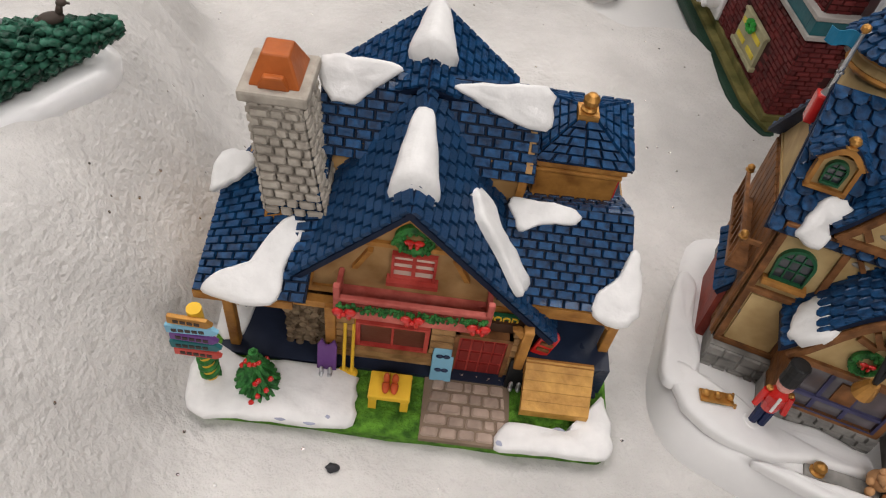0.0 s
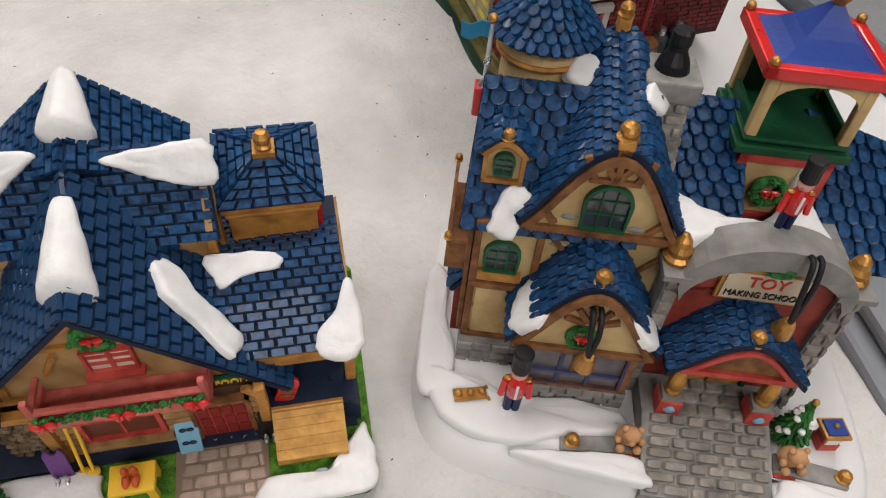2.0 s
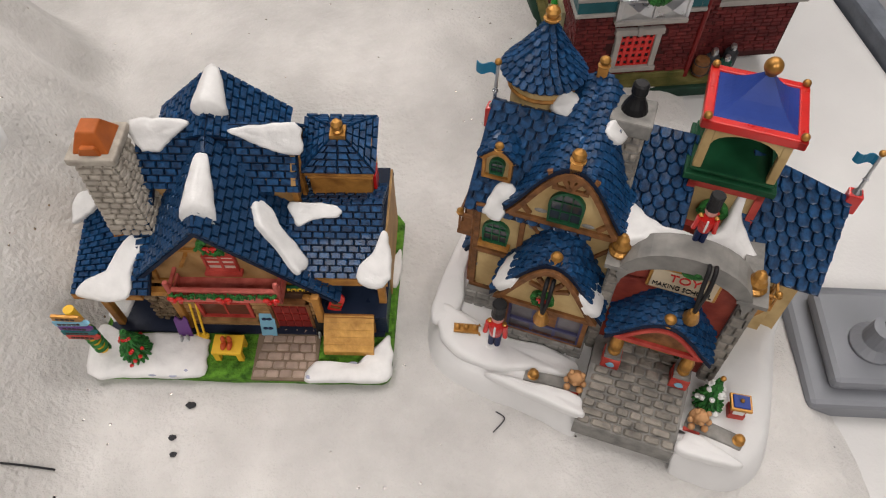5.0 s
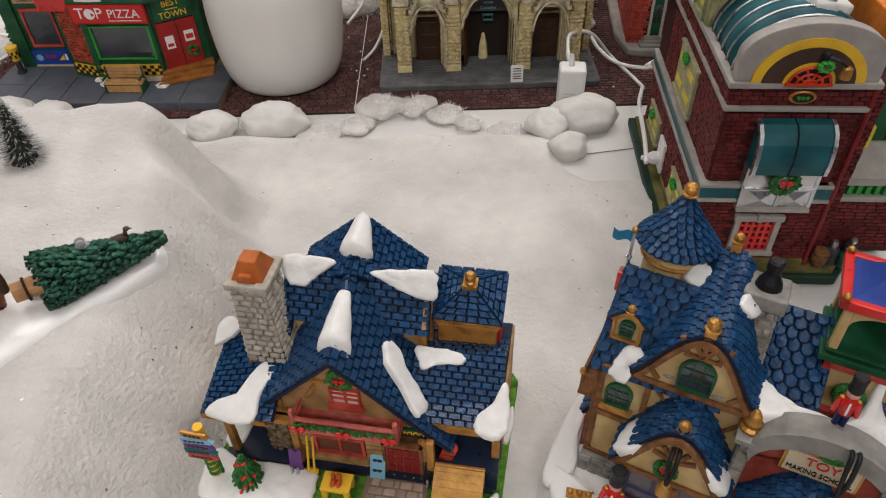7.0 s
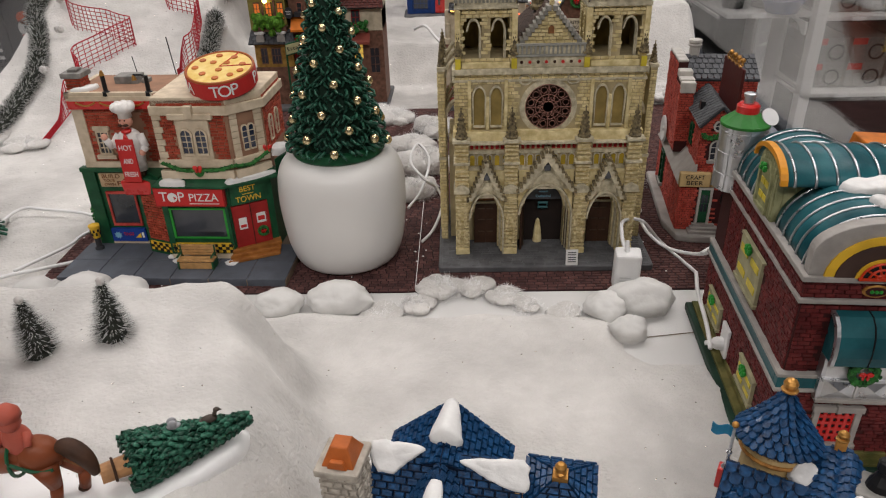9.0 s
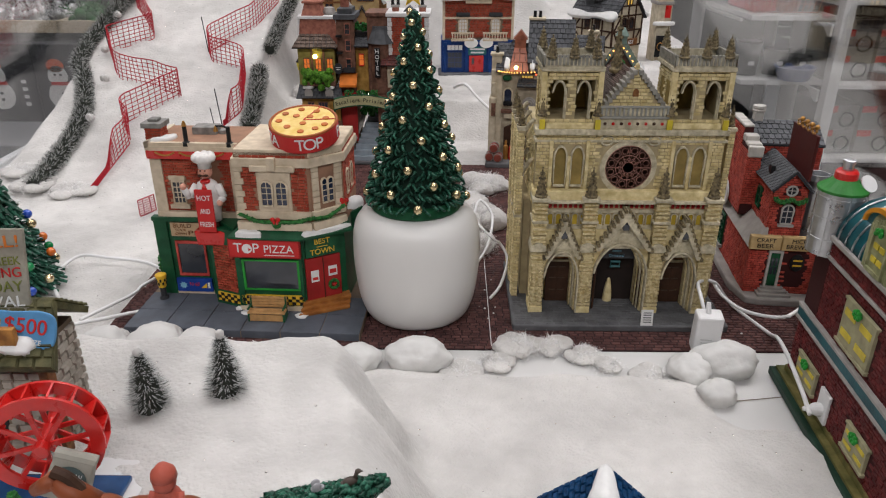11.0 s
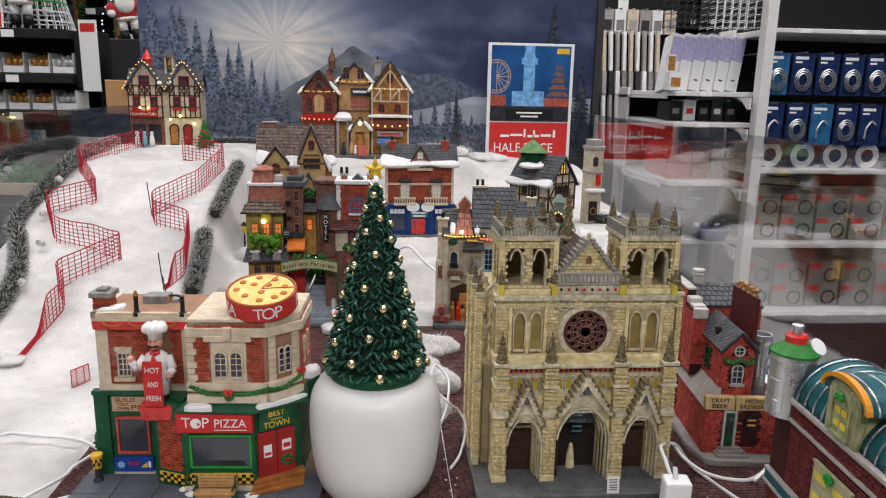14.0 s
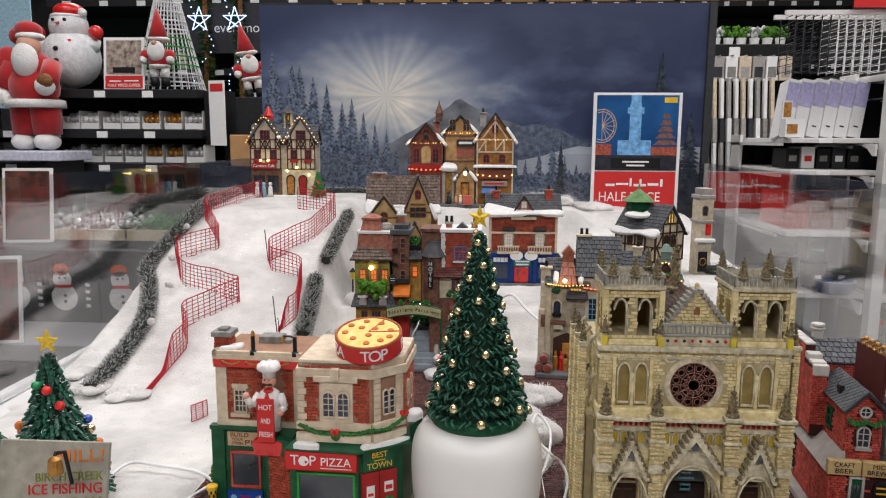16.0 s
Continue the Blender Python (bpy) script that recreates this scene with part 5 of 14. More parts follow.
  part("dormer_frame", bm, ORANGE, dm)
  swept_roof(dm, .015, .0165, .0985, .1055, .0195, .042, .1075, 8, 4, 37, "dormer_roof", .001)
  finial(dm, .015, .0205, .1045, .0017)
  dm.location = (0, .0035, .0055)
  # turret
  TU = pose(.0222, .0556, .0035)
  bm = bmesh.new()
  lathe(bm, [(.0118, .098), (.0115, .112), (.0112, .1165), (.0128, .1185), (.0118, .1205), (.0128, .1235), (.0118, .1255)], 24, TU)
  tu = part("turret", bm, CREAM, T, "round cream turret with a blue cone roof", smooth=False)
  bm = bmesh.new()
  for z, r in ((.1175, .0127), (.1225, .0127)):
    tube(bm, [(r * math.cos(a / 12 * math.pi), r * math.sin(a / 12 * math.pi), z) for a in range(24)], .0009, 6, TU, True)
  part("turret_ring", bm, ORANGE, tu)
  prof = lambda v: .0152 * (1 - v) ** 1.25 + .0012
  Scone = lambda u, v: TU @ Vector((prof(v) * math.cos(6.2832 * u), prof(v) * math.sin(6.2832 * u), .1235 + .0225 * v))
  bm = bmesh.new()
  lathe(bm, [(prof(i / 10) - .0003, .1235 + .0225 * i / 10) for i in range(11)], 28, TU)
  cone = part("cone_roof", bm, BLUEDARK, tu)
  v, f = shingle_geometry(Scone, 9, lambda t: round(6.2832 * prof(t) / .0036), 41, lift=.0012, style="scale")
  raw("shingles", cone, BLUE, v, f)
  finial(tu, .0222, .0556, .1487, .0027)
  # flags
  for fx, fy, fz in ((.0068, .0435, .1105), (.1505, .0645, .0935)):
    fl = solid("flag_base", T, SCARLET, (fx - .0028, fx + .0028, fy - .0028, fy + .0028, fz - .006, fz + .0035), bev=.0006, label="red flag base")
    bm = bmesh.new()
    rod(bm, (fx, fy, fz + .003), (fx, fy, fz + .0225), .0008, .0006, 8)
    lathe(bm, [(.0022, 0), (.001, .002)], 10, pose(fx, fy, fz + .0033))
    lathe(bm, [(.0012, 0), (.0012, .0006)], 10, pose(fx, fy, fz + .0105))
    part("flag_pole", bm, SILVER, fl)
    bm = bmesh.new()
    ball(bm, (fx, fy, fz + .024), .0014)
    part("gold_ball", bm, GOLD, fl)
    bm = bmesh.new()
    n = 8
    top = [Vector((fx - .0006 - .0011 * i, fy + .0009 * math.sin(i * .9), fz + .0222 + .0003 * math.sin(i))) for i in range(n)]
    for i in range(n - 1):
      a, b = top[i], top[i + 1]
      add(bm, [a, b, b - Vector((0, 0, .0045)), a - Vector((0, 0, .0045)), a + Vector((0, .0004, 0)), b + Vector((0, .0004, 0)), b + Vector((0, .0004, -.0045)), a + Vector((0, .0004, -.0045))],
        [(0, 1, 2, 3), (7, 6, 5, 4), (0, 4, 5, 1), (1, 5, 6, 2), (2, 6, 7, 3), (3, 7, 4, 0)])
    part("flag", bm, mat("sky_blue_flag", (.02, .17, .30), .4), fl, "sky-blue flag")
  # grey chimney with a black pot
  bm = bmesh.new()
  add(bm, [(.0585, .0445, .08), (.0695, .0445, .08), (.0695, .066, .08), (.0585, .066, .08), (.0575, .053, .108), (.0685, .053, .108), (.0685, .066, .108), (.0575, .066, .108)],
    [(0, 3, 2, 1), (4, 5, 6, 7), (0, 1, 5, 4), (1, 2, 6, 5), (2, 3, 7, 6), (3, 0, 4, 7)])
  ch = part("chimney", bm, GREY, T, "grey stone chimney with a black pot")
  S = quad_surface((.0585, .0445, .08), (.0695, .0445, .08), (.0685, .053, .108), (.0575, .053, .108))
  stones_on(S, 8, 2, ch, GREYP, "stone", 44)
  stones_on(quad_surface((.0695, .0445, .08), (.0695, .066, .08), (.0685, .066, .108), (.0685, .053, .108)), 8, 3, ch, GREYP, "stone", 45)
  solid("chimney_rim", ch, GREY, (.0548, .0712, .0515, .068, .1075, .1145), bev=.0008)
  bm = bmesh.new()
  lathe(bm, [(.0052, .1142), (.0045, .117), (.0027, .1205), (.0027, .122), (.0031, .1225), (.0031, .126), (.0024, .1268)], 16, pose(.063, .0598, 0))
  part("chimney_pot", bm, BLACK, ch)
  ch.location = (-.0037, -.009, .0075)
  solid("chimney_foot", ch, GREY, (.059, .0692, .046, .066, .06, .0805))
  # outside stair at the side
  st = solid("side_balcony", T, WOOD, (.003, .0105, .022, .062, .0615, .0635), (.003, .0042, .022, .062, .0725, .074), (.003, .0102, .022, .023, .0725, .074), label="brown wooden side balcony")
  for i in range(9):
    y = .0225 + i * .0048
    solid("baluster", st, WOOD, (.0032, .004, y, y + .0009, .063, .073))
  for y in (.0225, .0615):
    finial(st, .0036, y, .074, .0013)
  st.location = (-.0018, 0, -.0025)
  solid("side_porch", T, DULLRED, (.0058, .0102, .028, .06, .009, .044), label="red side porch with a small blue roof")
  quad_roof(T, (.0035, .062, .044), (.0035, .026, .044), (.0105, .026, .0545), (.0105, .062, .0545), 3, .0052, BLUE, BLUEDARK, name="porch_side_roof", seed=33, lift=.0012)
  # bay window
  bay = solid("bay", T, WOOD, (.0325, .0685, .0035, .0195, .0275, .0295), (.0325, .0355, .0035, .0195, .0275, .053), (.0655, .0685, .0035, .0195, .0275, .053), (.0325, .0685, .0035, .0195, .0505, .0545), label="brown bay with a wide display window")
  FB = face_at(0, .0052)
  win = window(bay, FB, [(.0355, .0295), (.0655, .0295), (.0655, .0505), (.0355, .0505)], .0012, mat("slate_blue_frame", (.05, .05, .11), .4), mat("shop_window_glass", (.10, .09, .10), .15, var=.5, scale=70, bump=0, coat=.5), 3, 1, .0014)
  solid("low_rail", win, mat("slate_blue_rail", (.06, .06, .13), .4), (.0355, .0655, .0036, .0048, .0345, .0358))
  solid("toy_inside", win, WOOD, (.049, .0555, .0042, .0049, .036, .0445))
  g = gable_panel(bay, .0495, .0465, .0525, .0795, .001, WOOD, CREAM)
  bm = bmesh.new()
  for a in (-70, -35, 0, 35, 70):
    box(bm, -.0009, .0009, -.0014, .0002, .002, .0085, pose(.0495, .001, .0645, 0, a, 0))
  part("gable_timber", bm, WOOD, g)
  ring_wreath(g, face_at(0, .0005), .0478, .0595, .0038, .0012, 5)
  swept_roof(bay, .0495, .0475, .0535, .0805, .0005, .0255, .0835, 22, 6, 49, "bay_roof")
  finial(bay, .0495, .0035, .0798, .0024)
  bay.location.x = -.003

  def pipe_lamp(x, y, z, drop, reach):
    lp = thing("pipe_lamp", B @ pose(x, y, z), "black gooseneck pipe lamp with a gold bell shade", "lamp", "gooseneck lamps")
    bm = bmesh.new()
    for s in (-1, 1):
      tube(bm, smooth_line([(s * .0012, 0, .0015), (s * .0012, -reach * .45, .001), (s * .0011, -reach * .85, -drop * .35), (0, -reach, -drop)], 6), .0009, 6)
    part("pipe", bm, BLACK, lp, smooth=True)
    bm = bmesh.new()
    lathe(bm, [(.0016, 0), (.0024, -.002), (.0034, -.0065), (.0031, -.0065), (.0018, -.002)], 14, pose(0, -reach, -drop, 14, 0, 0))
    part("bell_shade", bm, GOLD, lp, "gold bell shade")
    return lp
  pipe_lamp(.0465, .0, .0715, .0115, .0075)
  before = set(T.children)
  # red entrance hall
  solid("entrance_wall", T, DULLRED, (.0712, .1245, .0135, .05, .008, .0735))
  solid("stone_pier", T, GREY, (.0695, .0745, .0115, .024, .008, .0785), (.1195, .1265, .0115, .05, .008, .0785), label="grey stone piers")
  stones_on(quad_surface((.0695, .0114, .01), (.0745, .0114, .01), (.0745, .0114, .0785), (.0695, .0114, .0785)), 12, 1, T, GREYP, "stone", 51)
  stones_on(quad_surface((.1195, .0114, .01), (.1265, .0114, .01), (.1265, .0114, .0785), (.1195, .0114, .0785)), 12, 2, T, GREYP, "stone", 52)
  bm = bmesh.new()
  n = 14
  outer = [(.098 + .0255 * math.cos(math.pi * (1 - i / n)), .0765 + .0185 * math.sin(math.pi * i / n)) for i in range(n + 1)]
  inner = [(.098 + .0235 * math.cos(math.pi * (1 - i / n)), .0705 + .0165 * math.sin(math.pi * i / n)) for i in range(n + 1)]
  band(bm, outer, inner, .009, .021)
  prism(bm, [(.0725, .0735), (.1235, .0735)] + [(x, z) for x, z in reversed(inner)], .0142, .021)
  box(bm, .0675, .0765, .0085, .0245, .0785, .0805)
  box(bm, .1175, .1285, .0085, .0245, .0785, .0805)
  bmesh.ops.remove_doubles(bm, verts=bm.verts, dist=1e-6)
  part("stone_arch", bm, mat("smooth_grey_stone", (.2, .195, .185), .65, var=.2, scale=120, second=(.27, .26, .24)), T, "grey stone arch")
  bm = bmesh.new()
  prism(bm, [(.0745, .072), (.1195, .072)] + [(x, z - .0003) for x, z in reversed(inner)], .0132, .0141)
  part("red_tympanum", bm, DULLRED, T)
  for x in (.0718, .1228):
    bm = bmesh.new()
    lathe(bm, [(.0042, .0805), (.0046, .082), (.0035, .0832), (.0037, .085), (.0028, .0865), (.0024, .0885), (.001, .0905), (.0001, .0908)], 16, pose(x, .0165, 0))
    part("pier_finial", bm, GOLD, T, "gold pier finial")
  sg = solid("name_sign", T, GOLD, (.0845, .1115, .0115, .0134, .0712, .0842), bev=.0006, label="gold-framed cream sign")
  solid("sign_face", sg, mat("aged_cream_sign", (.5, .42, .3), .5, var=.15), (.0858, .1102, .0111, .0116, .0724, .083))
  words("TOY", .0058, face_at(.098, .011, .0797), SIGNRED, sg)
  words("MAKING SCHOOL", .0034, face_at(.098, .011, .0748), BLACK, sg, width=.0225)
  bm = bmesh.new()
  blob(bm, (.099, .0108, .0852), (.0042, .0022, .002), 2, .2, sub=2)
  blob(bm, (.101, .0105, .0872), (.0026, .002, .0018), 3, .2, sub=2)
  part("holly_tuft", bm, GARLAND, sg)
  pipe_lamp(.101, .0085, .0935, .0185, .0065)
  toy_soldier(B @ pose(.0945, .0195, .0925), .0265, "painted toy soldier with black hat on the stone arch")
  # porch
  pr = solid("porch", T, RED, (.0778, .0856, -.003, .0045, .0195, .0355), (.1066, .1144, -.003, .0045, .0195, .0355), label="red porch with gold pillars and a blue roof", bev=.0004)
  for x in (.0817, .1105):
    solid("plinth", pr, GREY, (x - .0034, x + .0034, -.0025, .004, .0355, .0375))
    bm = bmesh.new()
    blob(bm, (x, -.0032, .032), (.0019, .0005, .0017), 2, .25, sub=2)
    part("blue_motif", bm, LBLUE, pr)
    bm = bmesh.new()
    lathe(bm, [(.0027, .0375), (.0027, .0385), (.0022, .0395), (.0028, .0415), (.0028, .044), (.0018, .0485), (.0025, .05), (.0021, .0515)], 14, pose(x, .0008, 0))
    part("pillar", bm, GOLD, pr, "gold pillar", smooth=False)
  bm = bmesh.new()
  box(bm, .0775, .1147, -.002, .0135, .0512, .0532)
  part("porch_beam", bm, RED, pr)
  g = gable_panel(pr, .0967, .0375, .053, .0665, -.0015, RED, WOOD)
  swept_roof(pr, .0967, .0425, .0515, .0685, -.003, .0142, .0715, 18, 5, 53, "porch_roof")
  finial(pr, .0967, -.0005, .0672, .0023)
  bm = bmesh.new()
  prism(bm, arch(.0967, .029, .0225, .0215), .0125, .0136)
  dr = part("arched_door", bm, ORANGE, pr, "brown arched double door with two wreaths")
  bm = bmesh.new()
  o = arch(.0967, .029, .0225, .0215)[1:]
  band(bm, [(.0967 + (x - .0967) * 1.14, .029 + (z - .029) * 1.07) for x, z in o], o, .0115, .0136)
  part("green_arch_trim", bm, GREEN, dr)
  ring_wreath(dr, face_at(0, .0122), .0912, .041, .0042, .0016, 6)
  ring_wreath(dr, face_at(0, .0122), .1022, .041, .0042, .0016, 7)
  solid("door_seam", dr, DARKWOOD, (.0964, .097, .0121, .0126, .029, .05))
  for ob in set(T.children) - before:
    ob.location.x = -.003
  # path of setts rising to the door, with side walls
  bm = bmesh.new()
  prism(bm, [(-.0268, .01), (.0125, .01), (.0125, .0292), (-.003, .0292), (-.0268, .019)], -.1122, -.0708, pose(0, 0, 0, 0, 0, 90))
  pt = part("path", bm, GREY, T, "grey stone path")
  stones_on(quad_surface((.0712, -.0265, .0193), (.112, -.0265, .0193), (.111, -.003, .0293), (.073, -.003, .0293)), 7, 6, pt, GREYP, "sett", 55, .0012)
  stones_on(quad_surface((.081, -.003, .0293), (.1065, -.003, .0293), (.1065, .0118, .0293), (.081, .0118, .0293)), 3, 4, pt, GREYP, "sett", 56, .0008)
  for pts in ([(.0455, -.0165), (.069, -.0145), (.0705, -.0085), (.0455, -.0105)], [(.114, -.0145), (.1375, -.0175), (.139, -.0115), (.1155, -.0075)]):
    bm = bmesh.new()
    add(bm, [(x, y, .012) for x, y in pts] + [(x, y, .0218) for x, y in pts], [(0, 3, 2, 1), (4, 5, 6, 7), (0, 1, 5, 4), (1, 2, 6, 5), (2, 3, 7, 6), (3, 0, 4, 7)])
    w = part("side_wall", bm, GREY, T, "low grey stone wall", bev=.0006)
    x, y = Vector(pts[1]).lerp(Vector(pts[0]), .12 if pts[0][0] < .1 else .85)
    solid("red_corner", w, RED, (x - .0035, x + .0035, y - .0012, y + .0006, .0125, .0212), bev=.0003, label="red corner stone with a pale blue motif")
    bm = bmesh.new()
    blob(bm, (x, y - .0014, .0175), (.0022, .0005, .0016), 2, .25, sub=2)
    part("blue_motif", bm, LBLUE, w)
  for x, y in ((.0492, -.0132), (.136, -.0142)):
    finial(T, x, y, .0216, .0021, "wall_ball")

  def bear(x, y, turn):
    bm = bmesh.new()
    blob(bm, (0, .0012, .0032), (.0034, .003, .0032), 1, .06, sub=3)
    blob(bm, (0, -.0008, .0068), (.0027, .0024, .0023), 2, .05, sub=3)
    ball(bm, (0, -.003, .006), .0011)
    for s in (-1, 1):
      ball(bm, (s * .0021, -.0002, .0087), .001)
      ball(bm, (s * .0024, -.0028, .002), .0013, sz=1.2)
      ball(bm, (s * .0033, -.0012, .0042), .0011, sz=1.3)
    return single("bear_statue", bm, BEAR, "small light brown bear figure on a stone wall", "bear figure", M=B @ pose(x, y, .0218, 0, 0, turn) @ Matrix.Scale(1.12, 4), group="bear figures", smooth=True)
  bear(.0668, -.0115, 0)
  bear(.1188, -.0118, 8)
  for i, pts in enumerate(([(.03, -.02), (.0705, -.0255), (.0722, -.0205), (.069, -.0165), (.045, -.0175)], [(.1145, -.0275), (.135, -.0262), (.137, -.0235), (.118, -.0175), (.1135, -.0205)],
              [(.01, -.012), (.03, -.016), (.045, -.0115), (.066, -.008), (.066, -.001), (.05, .0025), (.03, .0015), (.008, .008), (-.002, .007)],
              [(-.003, .001), (.007, .002), (.0085, .016), (.004, .032), (.003, .052), (-.0035, .055), (-.0048, .03)])):
    snow_patch(T, pose(0, 0, .0203), pts, .0022, 60 + i, material=SNOWBASE)
  ft = thing("small_fir", B @ pose(.1222, .0, .0205), "small green fir dusted with white snow by the path", "christmas tree")
  tr = small_tree(ft, ID, .0205, .0066, "crown", 8, False)
  rnd = random.Random(3)
  bm = bmesh.new()
  for k in range(16):
    t, a = rnd.random() * .8, rnd.random() * 6.283
    rr = .0066 * (1 - t) ** .85
    blob(bm, (rr * math.cos(a), rr * math.sin(a), .0205 * (.12 + .86 * t)), (.0013, .0013, .0009), k, .2, sub=2)
  part("snow_dust", bm, SNOW, tr)
  bm = bmesh.new()
  ball(bm, (.0005, 0, .021), .0012)
  part("gold_ball", bm, GOLD, tr)
  ln = thing("lantern_box", B @ pose(.1338, -.0008, .0205, 0, 0, 8), "red and gold lantern box with a blue top", "lantern")
  solid("body", ln, RED, (-.0034, .0034, -.003, .003, 0, .0035), (-.003, .003, -.0026, .0026, .0035, .008), bev=.0003)
  solid("pane", ln, PAPER, (-.0022, .0022, -.0029, -.0026, .0038, .0072))
  solid("top_frame", ln, GOLD, (-.0044, .0044, -.004, .004, .008, .0095), bev=.0003)
  solid("top", ln, BLUETOP, (-.0034, .0034, -.003, .003, .0094, .0102), bev=.0003)
  bm = bmesh.new()
  ball(bm, (0, 0, .0108), .0009)
  part("knob", bm, GOLD, ln)
  toy_soldier(B @ pose(.0288, -.0045, .0222), .032, "painted toy soldier with red coat standing on the snow")
  se = thing("toy_sleigh", B @ pose(.015, -.0018, .0205, 0, 0, 14), "small gold and green toy sleigh on the snow", "sleigh")
  solid("body", se, GREEN, (-.005, .005, -.0018, .0018, .001, .0035), bev=.0006)
  bm = bmesh.new()
  for y in (-.0022, .0022):
    tube(bm, smooth_line([(-.006, y, .0004), (.003, y, .0002), (.0062, y, .0015), (.0058, y, .0048)], 5), .0005, 5)
  for x in (-.004, 0, .004):
    ball(bm, (x, 0, .0055), .0013)
  box(bm, -.0055, .0055, -.0022, .0022, .0036, .0046)
  part("runner", bm, GOLD, se, "gold runners")
  # clock-house tower
  tw = solid("tower", T, CREAM, (.0875, .1145, .0405, .0665, .06, .0895), label="red and green roof tower with a blue canopy")
  solid("tower_trim", tw, RED, (.0865, .0895, .0395, .0675, .06, .09), (.1125, .1155, .0395, .0675, .06, .09), (.0865, .1155, .0395, .0675, .0862, .0895), (.0865, .1155, .0395, .0675, .0635, .0665))
  solid("tower_deck", tw, GREEN, (.0835, .1185, .0385, .0705, .0895, .0925), (.085, .117, .0395, .0695, .0935, .095), bev=.0005)
  ring_wreath(tw, face_at(0, .0395), .0995, .0765, .0045, .0015, 9)
  for x in (.0872, .1148):
    for y in (.0418, .0672):
      solid("corner_post", tw, CREAM, (x - .0017, x + .0017, y - .0017, y + .0017, .095, .1155), bev=.0005)
  solid("green_inside", tw, GREEN, (.0885, .1135, .0665, .069, .095, .115), (.0865, .088, .0435, .0665, .095, .099), (.114, .1155, .0435, .0665, .095, .099))
  bm = bmesh.new()
  o = [(.0889, .1155)] + [(.101 - .0121 * math.cos(math.pi * i / 10), .1075 + .006 * math.sin(math.pi * i / 10)) for i in range(11)] + [(.1131, .1155)]
  prism(bm, o, .0402, .0425)
  part("arch_spandrel", bm, CREAM, tw)
  bm = bmesh.new()
  for b in ((.0825, .1195, .0375, .0412, .1155, .1195), (.0825, .1195, .0698, .0735, .1155, .1195), (.0825, .0862, .0375, .0735, .1155, .1195), (.1158, .1195, .0375, .0735, .1155, .1195)):
    box(bm, *b)
  part("canopy_rim", bm, SCARLET, tw, "bright red canopy rim", bev=.0006)
  bm = bmesh.new()
  n = 6
  ap = Vector((.101, .0555, .1335))
  cs = [Vector(c) for c in ((.0858, .0408, .1185), (.1162, .0408, .1185), (.1162, .0702, .1185), (.0858, .0702, .1185))]
  for i in range(4):
    a, b = cs[i], cs[(i + 1) % 4]
    prev = None
    for k in range(n + 1):
      t = k / n
      sag = Vector((0, 0, -.0022 * math.sin(math.pi * t)))
      row = (a.lerp(ap, t) + sag, b.lerp(ap, t) + sag)
      if prev:
        add(bm, [prev[0], prev[1], row[1], row[0]], [(0, 1, 2, 3)])
      prev = row
  add(bm, cs, [(3, 2, 1, 0)])
  part("canopy", bm, BLUETOP, tw, "deep blue canopy")
  for x, y in ((.0842, .0392), (.1178, .0392), (.0842, .0718), (.1178, .0718)):
    bm = bmesh.new()
    ball(bm, (x, y, .1205), .0016)
    part("corner_ball", bm, GOLD, tw, smooth=True)
  bm = bmesh.new()
  ball(bm, (.101, .0555, .1348), .0034, seg=16, rings=10)
  lathe(bm, [(.002, .1315), (.0022, .133)], 12, pose(.101, .0555, 0))
  part("top_ball", bm, GOLD, tw, "large gold ball", smooth=True)
  tw.location = (.0005, .0075, .0095)
  solid("tower_foot", T, RED, (.0885, .1145, .0495, .0735, .06, .078))
  # roofs round the tower
  quad_roof(T, (.0665, .0235, .0755), (.0905, .0235, .0755), (.0905, .0645, .1065), (.0665, .0645, .1065), 11, .0052, BLUE, BLUEDARK, name="middle_roof", seed=61, lift=.0014, style="scale")
  solid("right_wall", T, CREAM, (.1165, .1405, .046, .085, .009, .0655))
  quad_roof(T, (.1085, .034, .068), (.149, .034, .066), (.151, .0645, .0935), (.1085, .0645, .106), 9, .0054, BLUE, BLUEDARK, name="right_roof", seed=62, lift=.0014, style="scale")
  quad_roof(T, (.1505, .09, .064), (.0665, .09, .064), (.0665, .0645, .106), (.151, .0645, .0935), 7, .0056, BLUE, BLUEDARK, name="rear_roof", seed=63, lift=.0014, style="scale")
  solid("rear_wall", T, CREAM, (.0715, .1475, .05, .086, .009, .066))
  bl = solid("right_balcony", T, ORANGE, (.1265, .1365, .0225, .034, .05, .0525), (.1355, .1365, .0225, .034, .058, .0595), (.1265, .1365, .0225, .0235, .058, .0595), label="small carved balcony", bev=.0003)
  for y in (.0229, .0265, .03, .0332):
    solid("baluster", bl, ORANGE, (.1357, .1364, y, y + .0007, .052, .0585))
  finial(bl, .136, .023, .0595, .0014)
  bm = bmesh.new()
  prism(bm, [(.1285, .035), (.1365, .05), (.1285, .05)], .024, .026)
  part("bracket", bm, ORANGE, bl)
  bl.location = (-.003, .004, .008)
  # snow
  FR = plane_of((.0035, .0172, .0815), (.0715, .0172, .0815), (.0035, .0415, .119))
  MR = plane_of((.0705, .0235, .0735), (.0905, .0235, .0735), (.0705, .0605, .0925))
  snow_patch(T, FR, [(.0095, .0), (.016, -.002), (.0185, .0025), (.0145, .006), (.0215, .0075), (.022, .0125), (.0155, .014), (.0115, .01)], .0018, 70)
